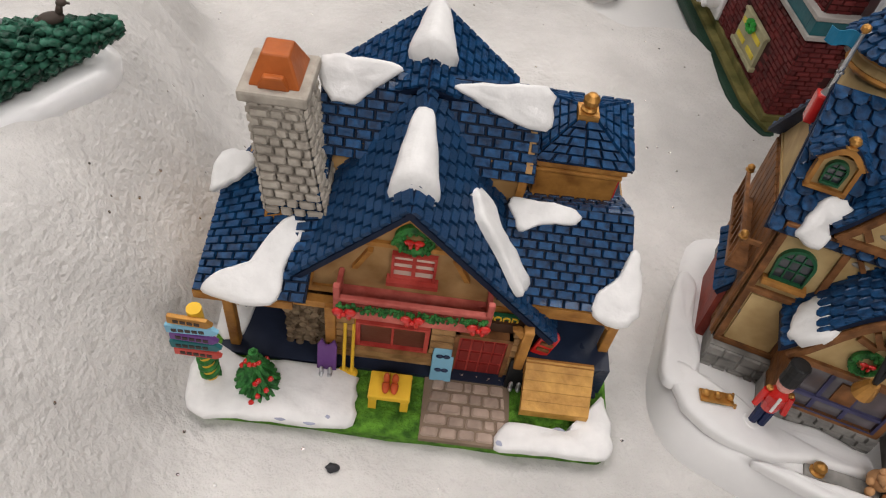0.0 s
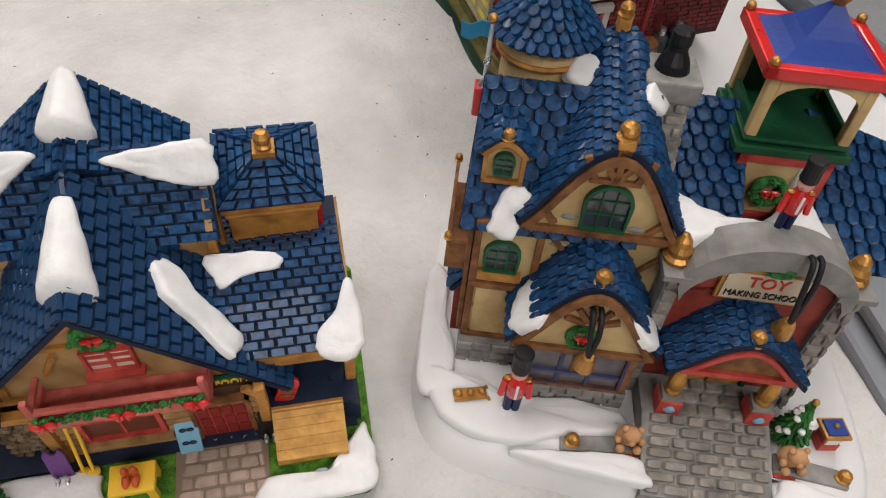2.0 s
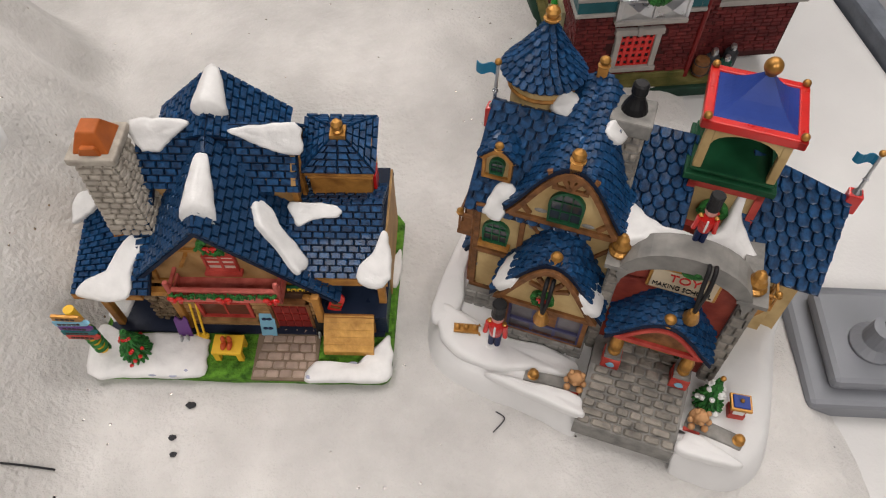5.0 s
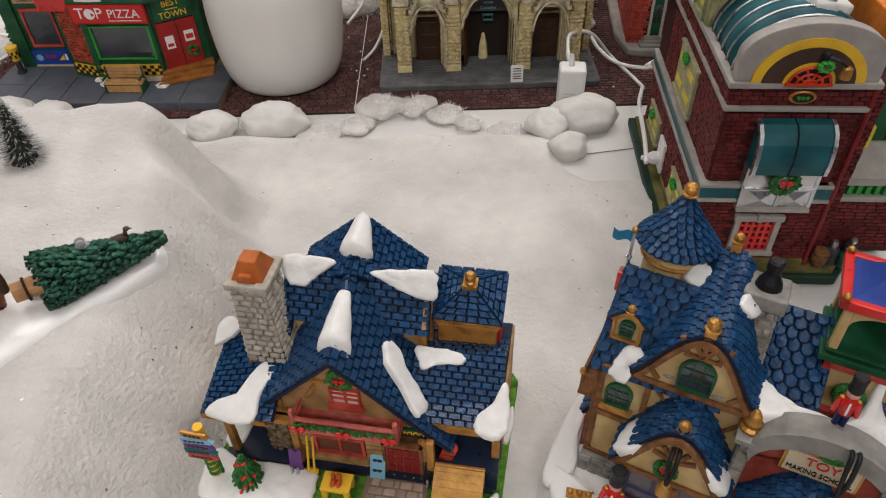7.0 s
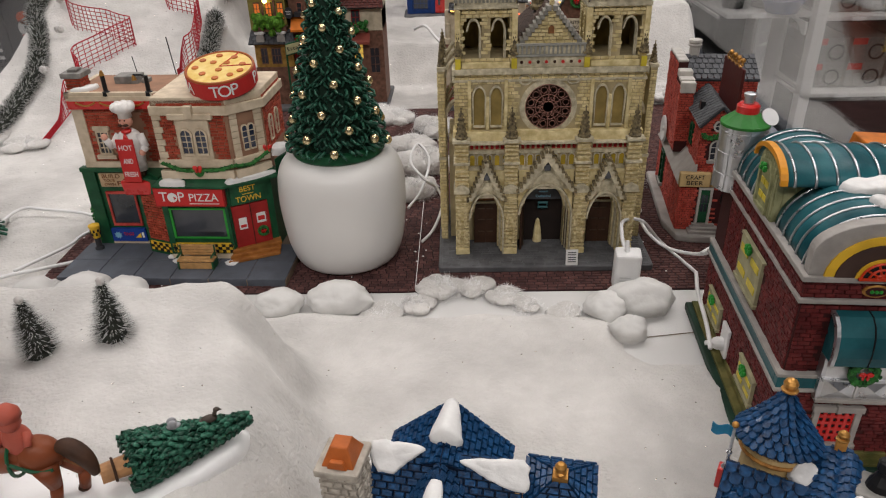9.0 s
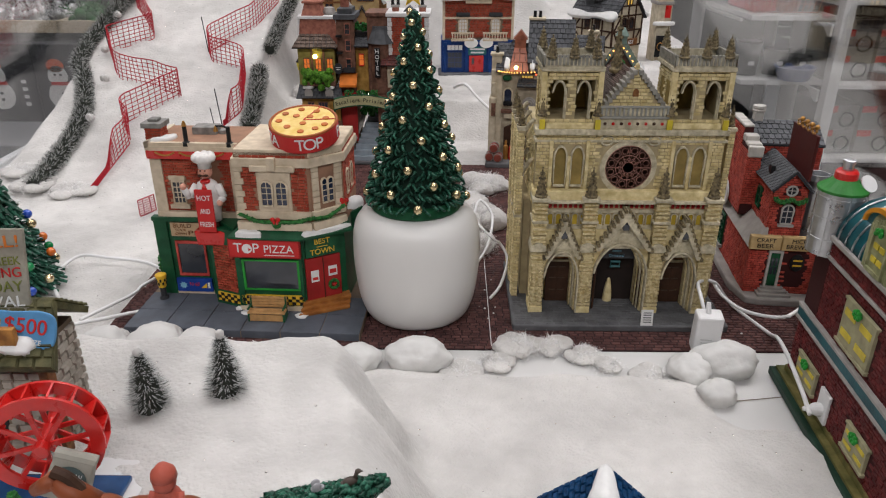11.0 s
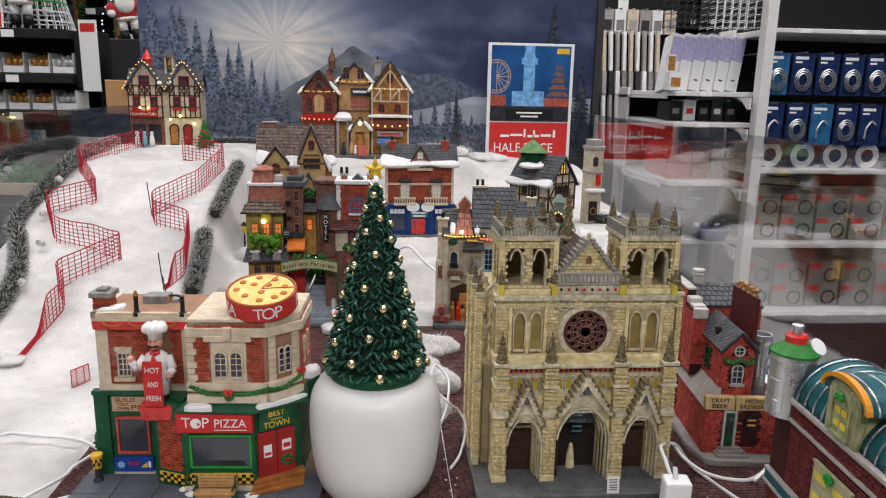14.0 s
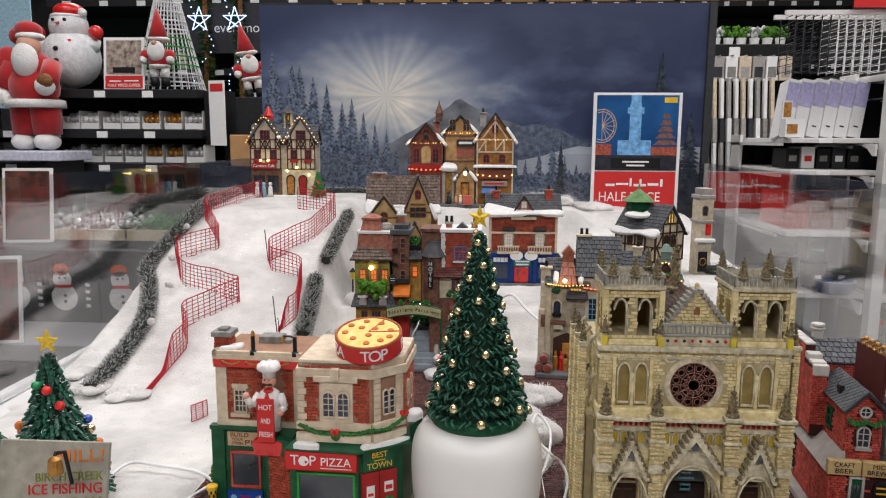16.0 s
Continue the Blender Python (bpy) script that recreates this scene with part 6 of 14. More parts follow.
  snow_patch(T, pose(0, 0, .0855), [(.064, .019), (.071, .0165), (.08, .02), (.0935, .0215), (.0945, .027), (.083, .027), (.075, .031), (.069, .037), (.065, .036), (.067, .027)], .003, 71)
  snow_patch(T, plane_of((.1085, .034, .07), (.149, .034, .067), (.1085, .0645, .1075)), [(-.011, -.004), (.012, -.006), (.0155, .003), (.008, .012), (.0005, .022), (-.001, .034), (-.0035, .03), (-.0045, .014), (-.012, .006)], .004, 72)
  for x, s in ((.0345, -1), (.066, 1)):
    M = pose(x - .001, .0085, .061, 0, s * 48, 0)
    snow_patch(bay, M, [(-.007, -.008), (.006, -.009), (.0075, .001), (.003, .0085), (-.004, .008), (-.007, .001)], .0018, 73 + s)
  snow_patch(T, pose(.0535, .0425, .1165, 20, 50, 0), [(-.004, -.005), (.004, -.004), (.005, .003), (-.003, .005)], .0022, 76)
  snow_patch(T, pose(.0335, .0475, .119, 40, 25, 0), [(-.004, -.004), (.004, -.004), (.004, .004), (-.003, .005)], .0022, 77)


school()


# ---- pizza house ----
def footprint(bm, pts, z0, z1):
  prism(bm, pts, -z1, -z0, pose(0, 0, 0, -90))


def side_face(p, q, z=.0):
  """The frame of a wall that runs from p to q in plan, seen with p on the left."""
  return pose(p[0], p[1], z, 0, 0, math.degrees(math.atan2(q[1] - p[1], q[0] - p[0])))


def pizza_house():
  B = pose(-.304, .523, .0016, 0, 0, -2.5)
  T = thing("pizza_house", B, "two-storey pizza restaurant model in red brick and dark green", "model house", "village model houses")
  bm = bmesh.new()
  footprint(bm, [(.002, -.008), (.206, -.008), (.206, .125), (.002, .125)], 0, .0065)
  pv = part("pavement", bm, MORTAR, T, "blue-grey slab pavement")
  for i in range(6):
    for j in range(2):
      x0 = .002 + i * .034
      solid("paving_slab", pv, PAVE, (x0 + .0003, x0 + .0337, -.0082 + j * .032, .0232 + j * .032, .0002 if j == 0 else .005, .0075), bev=.0005)
  # body
  low = [(.014, .056), (.066, .056), (.068, .040), (.097, .030), (.15, .030), (.186, .052), (.188, .112), (.014, .112)]
  bm = bmesh.new()
  footprint(bm, low, .0075, .082)
  part("ground_storey", bm, GREEN, T, "dark green shop front")
  up = [(.019, .0575), (.095, .0575), (.101, .034), (.163, .034), (.187, .056), (.187, .112), (.019, .112)]
  bm = bmesh.new()
  footprint(bm, up, .082, .152)
  part("upper_storey", bm, mat("pizza_mortar", (.30, .17, .11), .8), T)
  FL, FM, FR = face_at(0, .0575), face_at(0, .034), side_face((.163, .034), (.187, .056))
  FS = side_face((.187, .056), (.187, .112))
  bricks("brickwork", T, PIZZABRICK, FL, .064, .05, .0058, .0026, holes=[(.034, .095, .048, .121), (.066, .08, .079, .14)], x0=.028, z0=.09)
  bricks("brickwork", T, PIZZABRICK, FM, .055, .05, .0058, .0026, holes=[(.119, .09, .1475, .145)], x0=.106, z0=.1)
  bricks("brickwork", T, PIZZABRICK, side_face((.019, .112), (.019, .0575)), .054, .135, .0058, .0026, z0=.012)
  bricks("brickwork", T, PIZZABRICK, FS, .054, .05, .0058, .0026, z0=.1)
  bricks("brickwork", T, PIZZABRICK, side_face((.068, .040), (.097, .030)), .0225, .046, .0058, .0026, x0=.0035, z0=.022)
  # limestone trim
  bm = bmesh.new()
  for b in ((.019, .029, .0555, .0577, .088, .14), (.019, .095, .0545, .0577, .083, .0895), (.0895, .0955, .0545, .0577, .088, .14)):
    box(bm, *b)
  part("pilaster_trim", bm, BUFF, T, "buff stone trim", bev=.0004)
  for i in range(9):
    z = .097 + i * .0055
    for M, x, w in ((FM, .1, .0058 + .002 * (i % 2)), (FR, .002, .0062), (FR, .0235, .007)):
      solid("quoin", T, BUFF, (x, x + w, -.0014, .0004, z, z + .0051), M=M, bev=.0003)
  bm = bmesh.new()
  footprint(bm, [(.017, .0545), (.096, .0545), (.099, .032), (.1645, .032), (.1895, .0545), (.1895, .114), (.017, .114)], .1395, .1475)
  part("cornice", bm, BUFF, T, "buff stone cornice", bev=.0008)
  bm = bmesh.new()
  footprint(bm, [(.101, .034), (.1635, .034), (.1875, .056), (.1875, .112), (.101, .112)], .1475, .1545)
  part("parapet", bm, BUFF, T, bev=.0008)
  bm = bmesh.new()
  for M, x0, x1 in ((FM, .099, .163), (FR, .0, .0326)):
    box(bm, x0, x1, -.003, .0004, .094, .101, M)
    box(bm, x0, x1, -.004, .0004, .084, .0915, M)
  part("string_course", bm, BUFF, T, bev=.0005)
  solid("roof_deck", T, mat("grey_flat_roof", (.42, .43, .43), .7, var=.15), (.021, .099, .0585, .111, .1475, .149), bev=.0004)
  bm = bmesh.new()
  for b in ((.017, .0975, .0545, .0585, .1475, .1525), (.017, .021, .0545, .114, .1475, .1525)):
    box(bm, *b)
  box(bm, .021, .0965, .0535, .056, .1435, .1495)
  part("parapet_left", bm, BUFF, T)
  solid("red_cornice", T, SCARLET, (.0185, .0945, .0532, .0545, .1385, .1455))
  bm = bmesh.new()
  for x in (.035, .056, .078):
    tube(bm, [(x - .0085 + .0017 * k, .0528, .1445 - .0028 * math.sin(math.pi * k / 10)) for k in range(11)], .0008, 5)
  part("gold_swag", bm, GOLD, T)
  # windows
  w = window(T, FL, [(.036, .0975), (.0455, .0975), (.0455, .1165), (.036, .1165)], .0022, BUFF, GLASSDARK, 3, 4, .0008, sill=BUFF)
  solid("lintel", w, BUFF, (.0335, .048, -.0024, .0004, .1185, .1225), M=FL, bev=.0004)
  ww = solid("bay_surround", T, BUFF, (.119, .1475, -.0022, .0004, .1005, .1385), (.1145, .152, -.0042, .0004, .1365, .1415), (.1295, .1365, -.0055, .0004, .138, .1485), M=FM, bev=.0005)
  for x in (.127, .1395):
    window(ww, face_at(0, .0318), arch(x, .107, .0085, .0205), .0016, BUFF, GLASSBLUE, 2, 4, .0006)
  for k, x in enumerate((.0135, .0195)):
    window(T, FR, arch(x, .107, .0045, .0205), .0011, BUFF, GLASSBLUE, 1, 4, .0006)
  for x in (.014, .032):
    window(T, FS, arch(x, .107, .008, .0205), .0014, BUFF, GLASSBLUE, 2, 4, .0006)
  # garland with bow
  rnd = random.Random(3)
  for pts in ([(.102, .031, .0985), (.118, .030, .0925), (.133, .0295, .0925), (.149, .030, .0925), (.1625, .031, .096)], [(.1635, .031, .096), (.176, .0415, .0945), (.189, .054, .102)]):
    bm = bmesh.new()
    L = smooth_line(pts, 8)
    tube(bm, L, .0016, 6)
    for p in L:
      for k in range(5):
        ball(bm, p + Vector((rnd.uniform(-1, 1), rnd.uniform(-1, .3), rnd.uniform(-1, 1))) * .0016, .0008, seg=5, rings=3)
    part("garland", bm, GARLAND, T, "green garland")
  for x, y, z in ((.133, .0282, .0945), (.1875, .053, .104)):
    bm = bmesh.new()
    for s in (-1, 1):
      ball(bm, (x + s * .0022, y - .001, z + .001), .0021, sy=.6)
      ball(bm, (x + s * .0014, y - .0009, z - .0016), .0014, sz=1.5, sy=.6)
    part("bow", bm, SCARLET, T, "red bow", smooth=True)
  bm = bmesh.new()
  ball(bm, (.133, .0295, .0905), .0042, sy=.5)
  part("greenery", bm, GARLAND, T)
  # awning roofs
  bm = bmesh.new()
  add(bm, [(.0905, .0255, .0795), (.153, .0235, .0795), (.194, .0475, .0805), (.162, .035, .0865), (.099, .035, .0865), (.189, .055, .0875), (.0905, .0255, .0775), (.153, .0235, .0775), (.194, .0475, .0785), (.099, .036, .0775), (.162, .036, .0775), (.189, .056, .0785)],
    [(0, 1, 3, 4), (1, 2, 5, 3), (6, 7, 1, 0), (7, 8, 2, 1), (9, 10, 7, 6), (10, 11, 8, 7), (4, 3, 10, 9), (3, 5, 11, 10), (0, 4, 9, 6), (2, 8, 11, 5)])
  part("awning", bm, GREEN, T, "dark green shop awning")
  bm = bmesh.new()
  for s in (.0, 1.0):
    prism(bm, [(0, 0), (.011, .021), (.0, .0165)], 0, .002, pose(.194, .0475, .0785, 0, 0, 30))
  part("awning_horn", bm, GREEN, T)
  for pts, sd in (([(.098, .025), (.119, .0245), (.117, .03), (.11, .0305), (.102, .0335)], 1), ([(.158, .027), (.19, .047), (.188, .052), (.172, .042), (.157, .0325)], 2)):
    snow_patch(T, pose(0, 0, .0805), pts, .0026, sd)
  # shop front
  FG = face_at(0, .030)
  s = solid("shop_sign", T, SIGNRED, (.0905, .151, -.0042, .0005, .0605, .0765), M=FG, bev=.0004, label="red shop sign with white letters")
  solid("sign_edge", s, BRICKRED, (.0895, .152, -.0034, .0003, .0595, .0775), M=FG)
  words("T", .0125, face_at(.0983, .0257, .0688), PAPER, s)
  words("P", .0125, face_at(.1137, .0257, .0688), PAPER, s)
  words("PIZZA", .0102, face_at(.1335, .0257, .0683), PAPER, s, width=.0255)
  bm = bmesh.new()
  lathe(bm, [(.0044, -.0002), (.0044, .0002)], 20, pose(.1062, .0256, .0686, 90))
  part("white_disc", bm, PAPER, s)
  bm = bmesh.new()
  prism(bm, [(.1072, .0696), (.1098, .0682), (.1078, .0665)], .0251, .0255)
  part("slice_mark", bm, SIGNRED, s)
  solid("underline", s, PAPER, (.1205, .147, .0255, .0257, .0625, .0631))
  w = window(T, FG, [(.101, .0285), (.1475, .0285), (.1475, .0555), (.101, .0555)], .0026, BRIGHTGREEN, GLASSDARK, 1, 1, label="bright green framed shop window")
  solid("green_column", T, GREEN, (.0935, .099, -.0022, .0005, .0075, .0605), (.1495, .1525, -.0022, .0005, .0075, .0605), M=FG, bev=.0004)
  solid("plinth_stone", T, BUFF, (.0935, .1525, -.0028, .0005, .0075, .0115), M=FG)
  bm = bmesh.new()
  for i in range(16):
    for j in range(3):
      if (i + j) % 2:
        x = .0965 + i * .0034
        box(bm, x, x + .0034, -.0026, .0002, .0135 + j * .0028, .0163 + j * .0028, FG)
  part("check_tiles", bm, BLACK, T, "black checkered tiles", kind="stuff")
  solid("check_band", T, YELLOW, (.0955, .1515, -.0022, .0003, .0132, .0222), M=FG)
  FA = side_face((.068, .040), (.097, .030))
  bm = bmesh.new()
  for i in range(7):
    for j in range(3):
      if (i + j) % 2:
        box(bm, .003 + i * .0034, .0064 + i * .0034, -.0016, .0002, .011 + j * .0028, .0138 + j * .0028, FA)
  part("check_tiles", bm, BLACK, T, kind="stuff")
  solid("check_band", T, YELLOW, (.003, .027, -.0012, .0003, .011, .0196), M=FA)
  # angled corner with door
  FD = side_face((.15, .030), (.186, .052))
  d = solid("corner_door", T, BRICKRED, (.004, .036, -.0022, .0005, .0165, .057), M=FD, bev=.0003, label="red double door with posters and a wreath")
  solid("door_seam", d, DARKWOOD, (.0198, .0204, -.0027, -.002, .0165, .057), M=FD)
  solid("poster", d, PAPER, (.0085, .0155, -.0027, -.002, .034, .045), (.0245, .0325, -.0027, -.002, .037, .0465), M=FD)
  solid("red_print", d, SIGNRED, (.0095, .0145, -.0031, -.0026, .036, .0385), (.0255, .0315, -.0031, -.0026, .0395, .0435), M=FD)
  ring_wreath(d, FD @ pose(0, -.0022, 0), .0285, .0285, .004, .0013, 4)
  bt = solid("best_sign", T, GREEN, (.005, .035, -.0034, .0005, .0585, .0765), M=FD, label="green sign with yellow letters")
  words("BEST", .0068, FD @ pose(.02, -.0035, .0722), YELLOW, bt)
  words("TOWN", .0075, FD @ pose(.02, -.0035, .0628), YELLOW, bt, width=.022)
  solid("small_words", bt, YELLOW, (.015, .025, -.0037, -.0033, .0672, .0678), M=FD)
  for i in range(3):
    bm = bmesh.new()
    k = .0045 * (3 - i)
    footprint(bm, [(.152 - .001 * (3 - i), .029 - k), (.1905, .049 - k), (.187, .0535), (.152, .0325)], .0075 + .0031 * i, .0075 + .0031 * (i + 1))
    part("step", bm, mat("orange_step_wood", (.30, .10, .02), .5, var=.3, scale=120, second=(.40, .16, .04)) if i == 0 else bpy.data.materials["orange_step_wood"], T, "orange-brown wooden step", bev=.0005)
  # left shop front
  w = window(T, face_at(0, .056), [(.032, .0285), (.056, .0285), (.056, .0585), (.032, .0585)], .003, RED, GLASSDARK, 1, 1, label="red framed shop window")
  b = solid("pie_sign", T, mat("tan_sign_board", (.46, .33, .2), .6, var=.15), (.0285, .0585, -.0022, .0005, .066, .079), M=face_at(0, .056), label="cream sign with brown letters")
  words("BUILD", .0056, face_at(.0395, .0536, .0762), WOOD, b, width=.0165)
  words("YOUR", .0036, face_at(.0375, .0536, .0721), WOOD, b, width=.0105)
  words("OWN", .0036, face_at(.0375, .0536, .0684), WOOD, b, width=.0105)
  words("PIE", .0062, face_at(.0505, .0536, .0693), WOOD, b, width=.0125)
  t2 = solid("to_go_sign", T, mat("royal_blue_sign", (.015, .05, .26), .4), (.0265, .0595, -.003, .0005, .0105, .0235), M=face_at(0, .056), label="blue sign with red letters")
  words("TO GO", .0042, face_at(.043, .0528, .018), SCARLET, t2, width=.0095)
  bm = bmesh.new()
  prism(bm, [(.0325 + (.0038 if k % 2 else .0024) * math.cos(k * math.pi / 8), .017 + (.0038 if k % 2 else .0024) * math.sin(k * math.pi / 8)) for k in range(16)], .0526, .053)
  part("star_burst", bm, LBLUE, t2)
  solid("drink_picture", t2, PAPER, (.0555, .0575, .0526, .053, .0145, .02))
  bm = bmesh.new()
  prism(bm, [(.049, .0145), (.0545, .0145), (.0545, .0195)], .0526, .053)
  part("slice_picture", bm, YELLOW, t2)
  solid("green_pilaster", T, GREEN, (.0135, .0255, -.0025, .0005, .0075, .081), (.0605, .0665, -.0025, .0005, .0075, .081), M=face_at(0, .056), bev=.0005)
  bm = bmesh.new()
  footprint(bm, [(.0125, .0525), (.069, .0525), (.0945, .031), (.0945, .058), (.0125, .06)], .0805, .0845)
  part("ledge", bm, GREEN, T, bev=.0006)
  solid("kick_plate", T, BUFF, (.0255, .0605, -.0015, .0005, .0075, .0105), M=face_at(0, .056))
  # chef figure on a red bracket: one plain shape
  bm = bmesh.new()
  prism(bm, [(.06, .0665), (.083, .0665), (.087, .08), (.058, .08)], .034, .056)
  part("red_bracket", bm, SCARLET, T, "red wall bracket", bev=.0015)
  bm = bmesh.new()
  cp = [mat("chef_white_paint", (.70, .68, .66), .5), mat("chef_pink_paint", (.60, .30, .22), .5), SCARLET, DARKWOOD]
  def put(mi, fn, *a, **k):
    n = len(bm.faces)
    fn(bm, *a, **k)
    bm.faces.ensure_lookup_table()
    for f in bm.faces[n:]:
      f.material_index = mi
  put(3, box, -.006, .006, -.003, .004, 0, .012)
  put(0, lathe, [(.0088, .008), (.0095, .022), (.0105, .034), (.0085, .042), (.004, .0455)], 18, ID, 1, .75)
  for s in (-1, 1):
    put(0, rod, (s * .009, 0, .04), (s * .0145, -.005, .031), .0036, .0034, 10)
    put(0, rod, (s * .0145, -.005, .031), (s * .0125 - .005 * (s < 0), -.0085, .039 if s < 0 else .0285), .0034, .0027, 10)
    put(1, ball, (s * .0125 - .005 * (s < 0), -.009, .0412 if s < 0 else .0275), .0029, seg=10, rings=7)
    put(3, ball, (s * .0022, -.0064, .0505), .0016, seg=8, rings=6, sx=1.7, sz=.7)
    put(3, ball, (s * .002, -.0062, .0545), .0007, seg=6, rings=5)
  put(1, ball, (0, -.001, .052), .0058, seg=16, rings=10)
  put(1, ball, (0, -.0068, .0523), .0013, seg=8, rings=6)
  put(2, ball, (0, -.0035, .0445), .0045, seg=12, rings=8, sz=.45)
  put(2, prism, [(-.0032, .036), (.0032, .036), (0, .0445)], -.0085, -.0068)
  put(0, lathe, [(.0056, .0555), (.0056, .0595), (.0092, .062), (.0098, .0645), (.008, .0672), (.0005, .0685)], 20)
  for k in range(7):
    put(0, ball, (.0062 * math.cos(k * .9), .0062 * math.sin(k * .9), .0645), .0042, seg=10, rings=7)
  single("chef_figure", bm, cp, "white-clad chef statue with tall hat on a red bracket", "chef statue", M=B @ pose(.0725, .043, .0795), smooth=True)
  hs = thing("hot_sign", B @ pose(.072, .0325, .0805), "red standing sign board with white letters before the chef", "sign board")
  solid("board", hs, SIGNRED, (-.0075, .0075, -.0008, .0008, 0, .0385), bev=.0003)
  for wd, z in (("HOT", .031), ("AND", .019), ("FRESH", .007)):
    words(wd, .0066, face_at(0, -.0009, z), PAPER, hs, width=.0115 if wd != "AND" else .0085)
  # roof things
  ch = solid("chimney", T, MORTAR, (.015, .028, .066, .08, .12, .162), label="red brick chimney with grey cap")
  for M, w in ((face_at(.015, .066), .013), (side_face((.028, .066), (.028, .08)), .014), (side_face((.015, .08), (.015, .066)), .014)):
    bricks("brickwork", ch, PIZZABRICK, M, w, .0235, .0056, .0026, z0=.1385)
  solid("chimney_cap", ch, GREY, (.0125, .0305, .0635, .0825, .162, .1665), (.0175, .0255, .068, .078, .1665, .169), bev=.0005)
  solid("air_unit", T, GREY, (.049, .0705, .083, .098, .149, .1585), bev=.0008, label="grey roof air unit")
  solid("air_unit", T, GREY, (.0725, .0785, .085, .094, .149, .1555), bev=.0006)
  bm = bmesh.new()
  rod(bm, (.064, .1, .149), (.0615, .1, .172), .0004)
  part("antenna", bm, BLACK, T)
  for x, bend in ((.0535, 0), (.091, 1)):
    bm = bmesh.new()
    lathe(bm, [(.0038, .149), (.0034, .1525), (.0019, .1535), (.0018, .1665)], 12, pose(x, .0575, 0))
    if bend:
      tube(bm, [(x, .0575, .1655), (x - .004, .0575, .167), (x - .0105, .0575, .167)], .0009, 6)
    part("black_lamp_post", bm, BLACK, T)
    bm = bmesh.new()
    lathe(bm, [(.0008, .0045), (.0014, .003), (.0022, 0), (.0018, 0)], 12, pose(x if not bend else x - .0105, .0575, .1665 if not bend else .1625))
    part("gold_bell", bm, GOLD, T)
  snow_patch(T, pose(0, 0, .151), [(.022, .057), (.036, .06), (.04, .07), (.036, .076), (.028, .066)], .003, 5)
  # round pizza sign
  Mp = B @ pose(.1565, .06, .1555, 13, 0, 0) @ Matrix.Scale(.91, 4)
  ps = thing("pizza_sign", Mp, "round rooftop sign like a pizza with red rim", "sign")
  bm = bmesh.new()
  lathe(bm, [(.026, .0), (.0285, .0015), (.0285, .003)], 40)
  part("foot", bm, SLATE, ps, "grey foot ring")
  bm = bmesh.new()
  lathe(bm, [(.0305, .003), (.0315, .0045), (.0315, .0185), (.0305, .0195)], 48)
  part("drum", bm, SIGNRED, ps, "red drum rim", smooth=False)
  bm = bmesh.new()
  tube(bm, [(.0302 * math.cos(a / 24 * math.pi), .0302 * math.sin(a / 24 * math.pi), .0198) for a in range(48)], .0013, 8, closed=True)
  part("crust", bm, mat("pizza_crust", (.36, .10, .03), .5), ps, smooth=True)
  bm = bmesh.new()
  lathe(bm, [(.0292, .019), (.0285, .0202), (.001, .0206)], 40)
  part("cheese", bm, mat("pizza_cheese", (.78, .52, .10), .45, var=.15, scale=120, second=(.8, .62, .25)), ps, "yellow cheese top")
  for i, (x, y) in enumerate(((.02, .005), (.009, .018), (-.006, .021), (-.019, .012), (-.022, -.002), (-.008, .008), (.005, .007), (-.012, -.013), (.001, -.006), (.002, -.021), (.014, -.015), (.021, -.007))):
    bm = bmesh.new()
    lathe(bm, [(.0031, .0203), (.0031, .0211), (.0026, .0213)], 14, pose(x, y, 0), 1, 1)
    part("pepperoni", bm, mat("pepperoni_orange", (.45, .12, .02), .45) if i == 0 else bpy.data.materials["pepperoni_orange"], ps)
  bm = bmesh.new()
  for a in (8, 68):
    rod(bm, (0, 0, .0208), (.0285 * math.cos(radians(a)), .0285 * math.sin(radians(a)), .0207), .0005, seg=6)
  part("slice_cut", bm, SIGNRED, ps)
  for k, chx in enumerate("ZA  TOP  P"):
    a = radians(-90 + (k - 3.7) * 16)
    if chx != " ":
      words(chx, .0155, pose(.0317 * math.cos(a), .0317 * math.sin(a), .0115, 0, 0, math.degrees(a) + 90), PAPER, ps, depth=.0002)
  # bench, bin, snow
  bn = thing("street_bench", B @ pose(.1225, .0135, .0075), "light brown slatted bench on the pavement", "bench")
  bw = mat("light_bench_wood", (.44, .25, .10), .55, var=.2, scale=160)
  for i in range(4):
    solid("slat", bn, bw, (-.0165, .0165, -.0062 + i * .0024, -.0042 + i * .0024, .0075, .0086), bev=.0002)
  for i in range(4):
    solid("slat", bn, bw, (-.0165, .0165, .0036, .0046, .0092 + i * .0027, .0115 + i * .0027), bev=.0002)
  for x in (-.016, .0145):
    solid("bench_end", bn, GREEN, (x, x + .0015, -.0065, .005, 0, .0075), (x, x + .0015, .0035, .0055, 0, .0195), (x, x + .0015, -.0065, .0045, .0115, .0127))
  solid("front_panel", bn, bw, (-.0145, .0145, -.0058, -.005, .0005, .0065))
  hy = thing("street_bin", B @ pose(.0165, .044, .0075), "yellow checkered cup standing on a dark post", "street bin")
  bm = bmesh.new()
  lathe(bm, [(.0042, 0), (.004, .002), (.0026, .003), (.0026, .012)], 12)
  part("post", bm, DKGREY, hy)
  bm = bmesh.new()
  lathe(bm, [(.0034, .012), (.0046, .0225), (.005, .0225), (.005, .0245), (.0035, .025)], 14)
  part("cup", bm, YELLOW, hy)
  bm = bmesh.new()
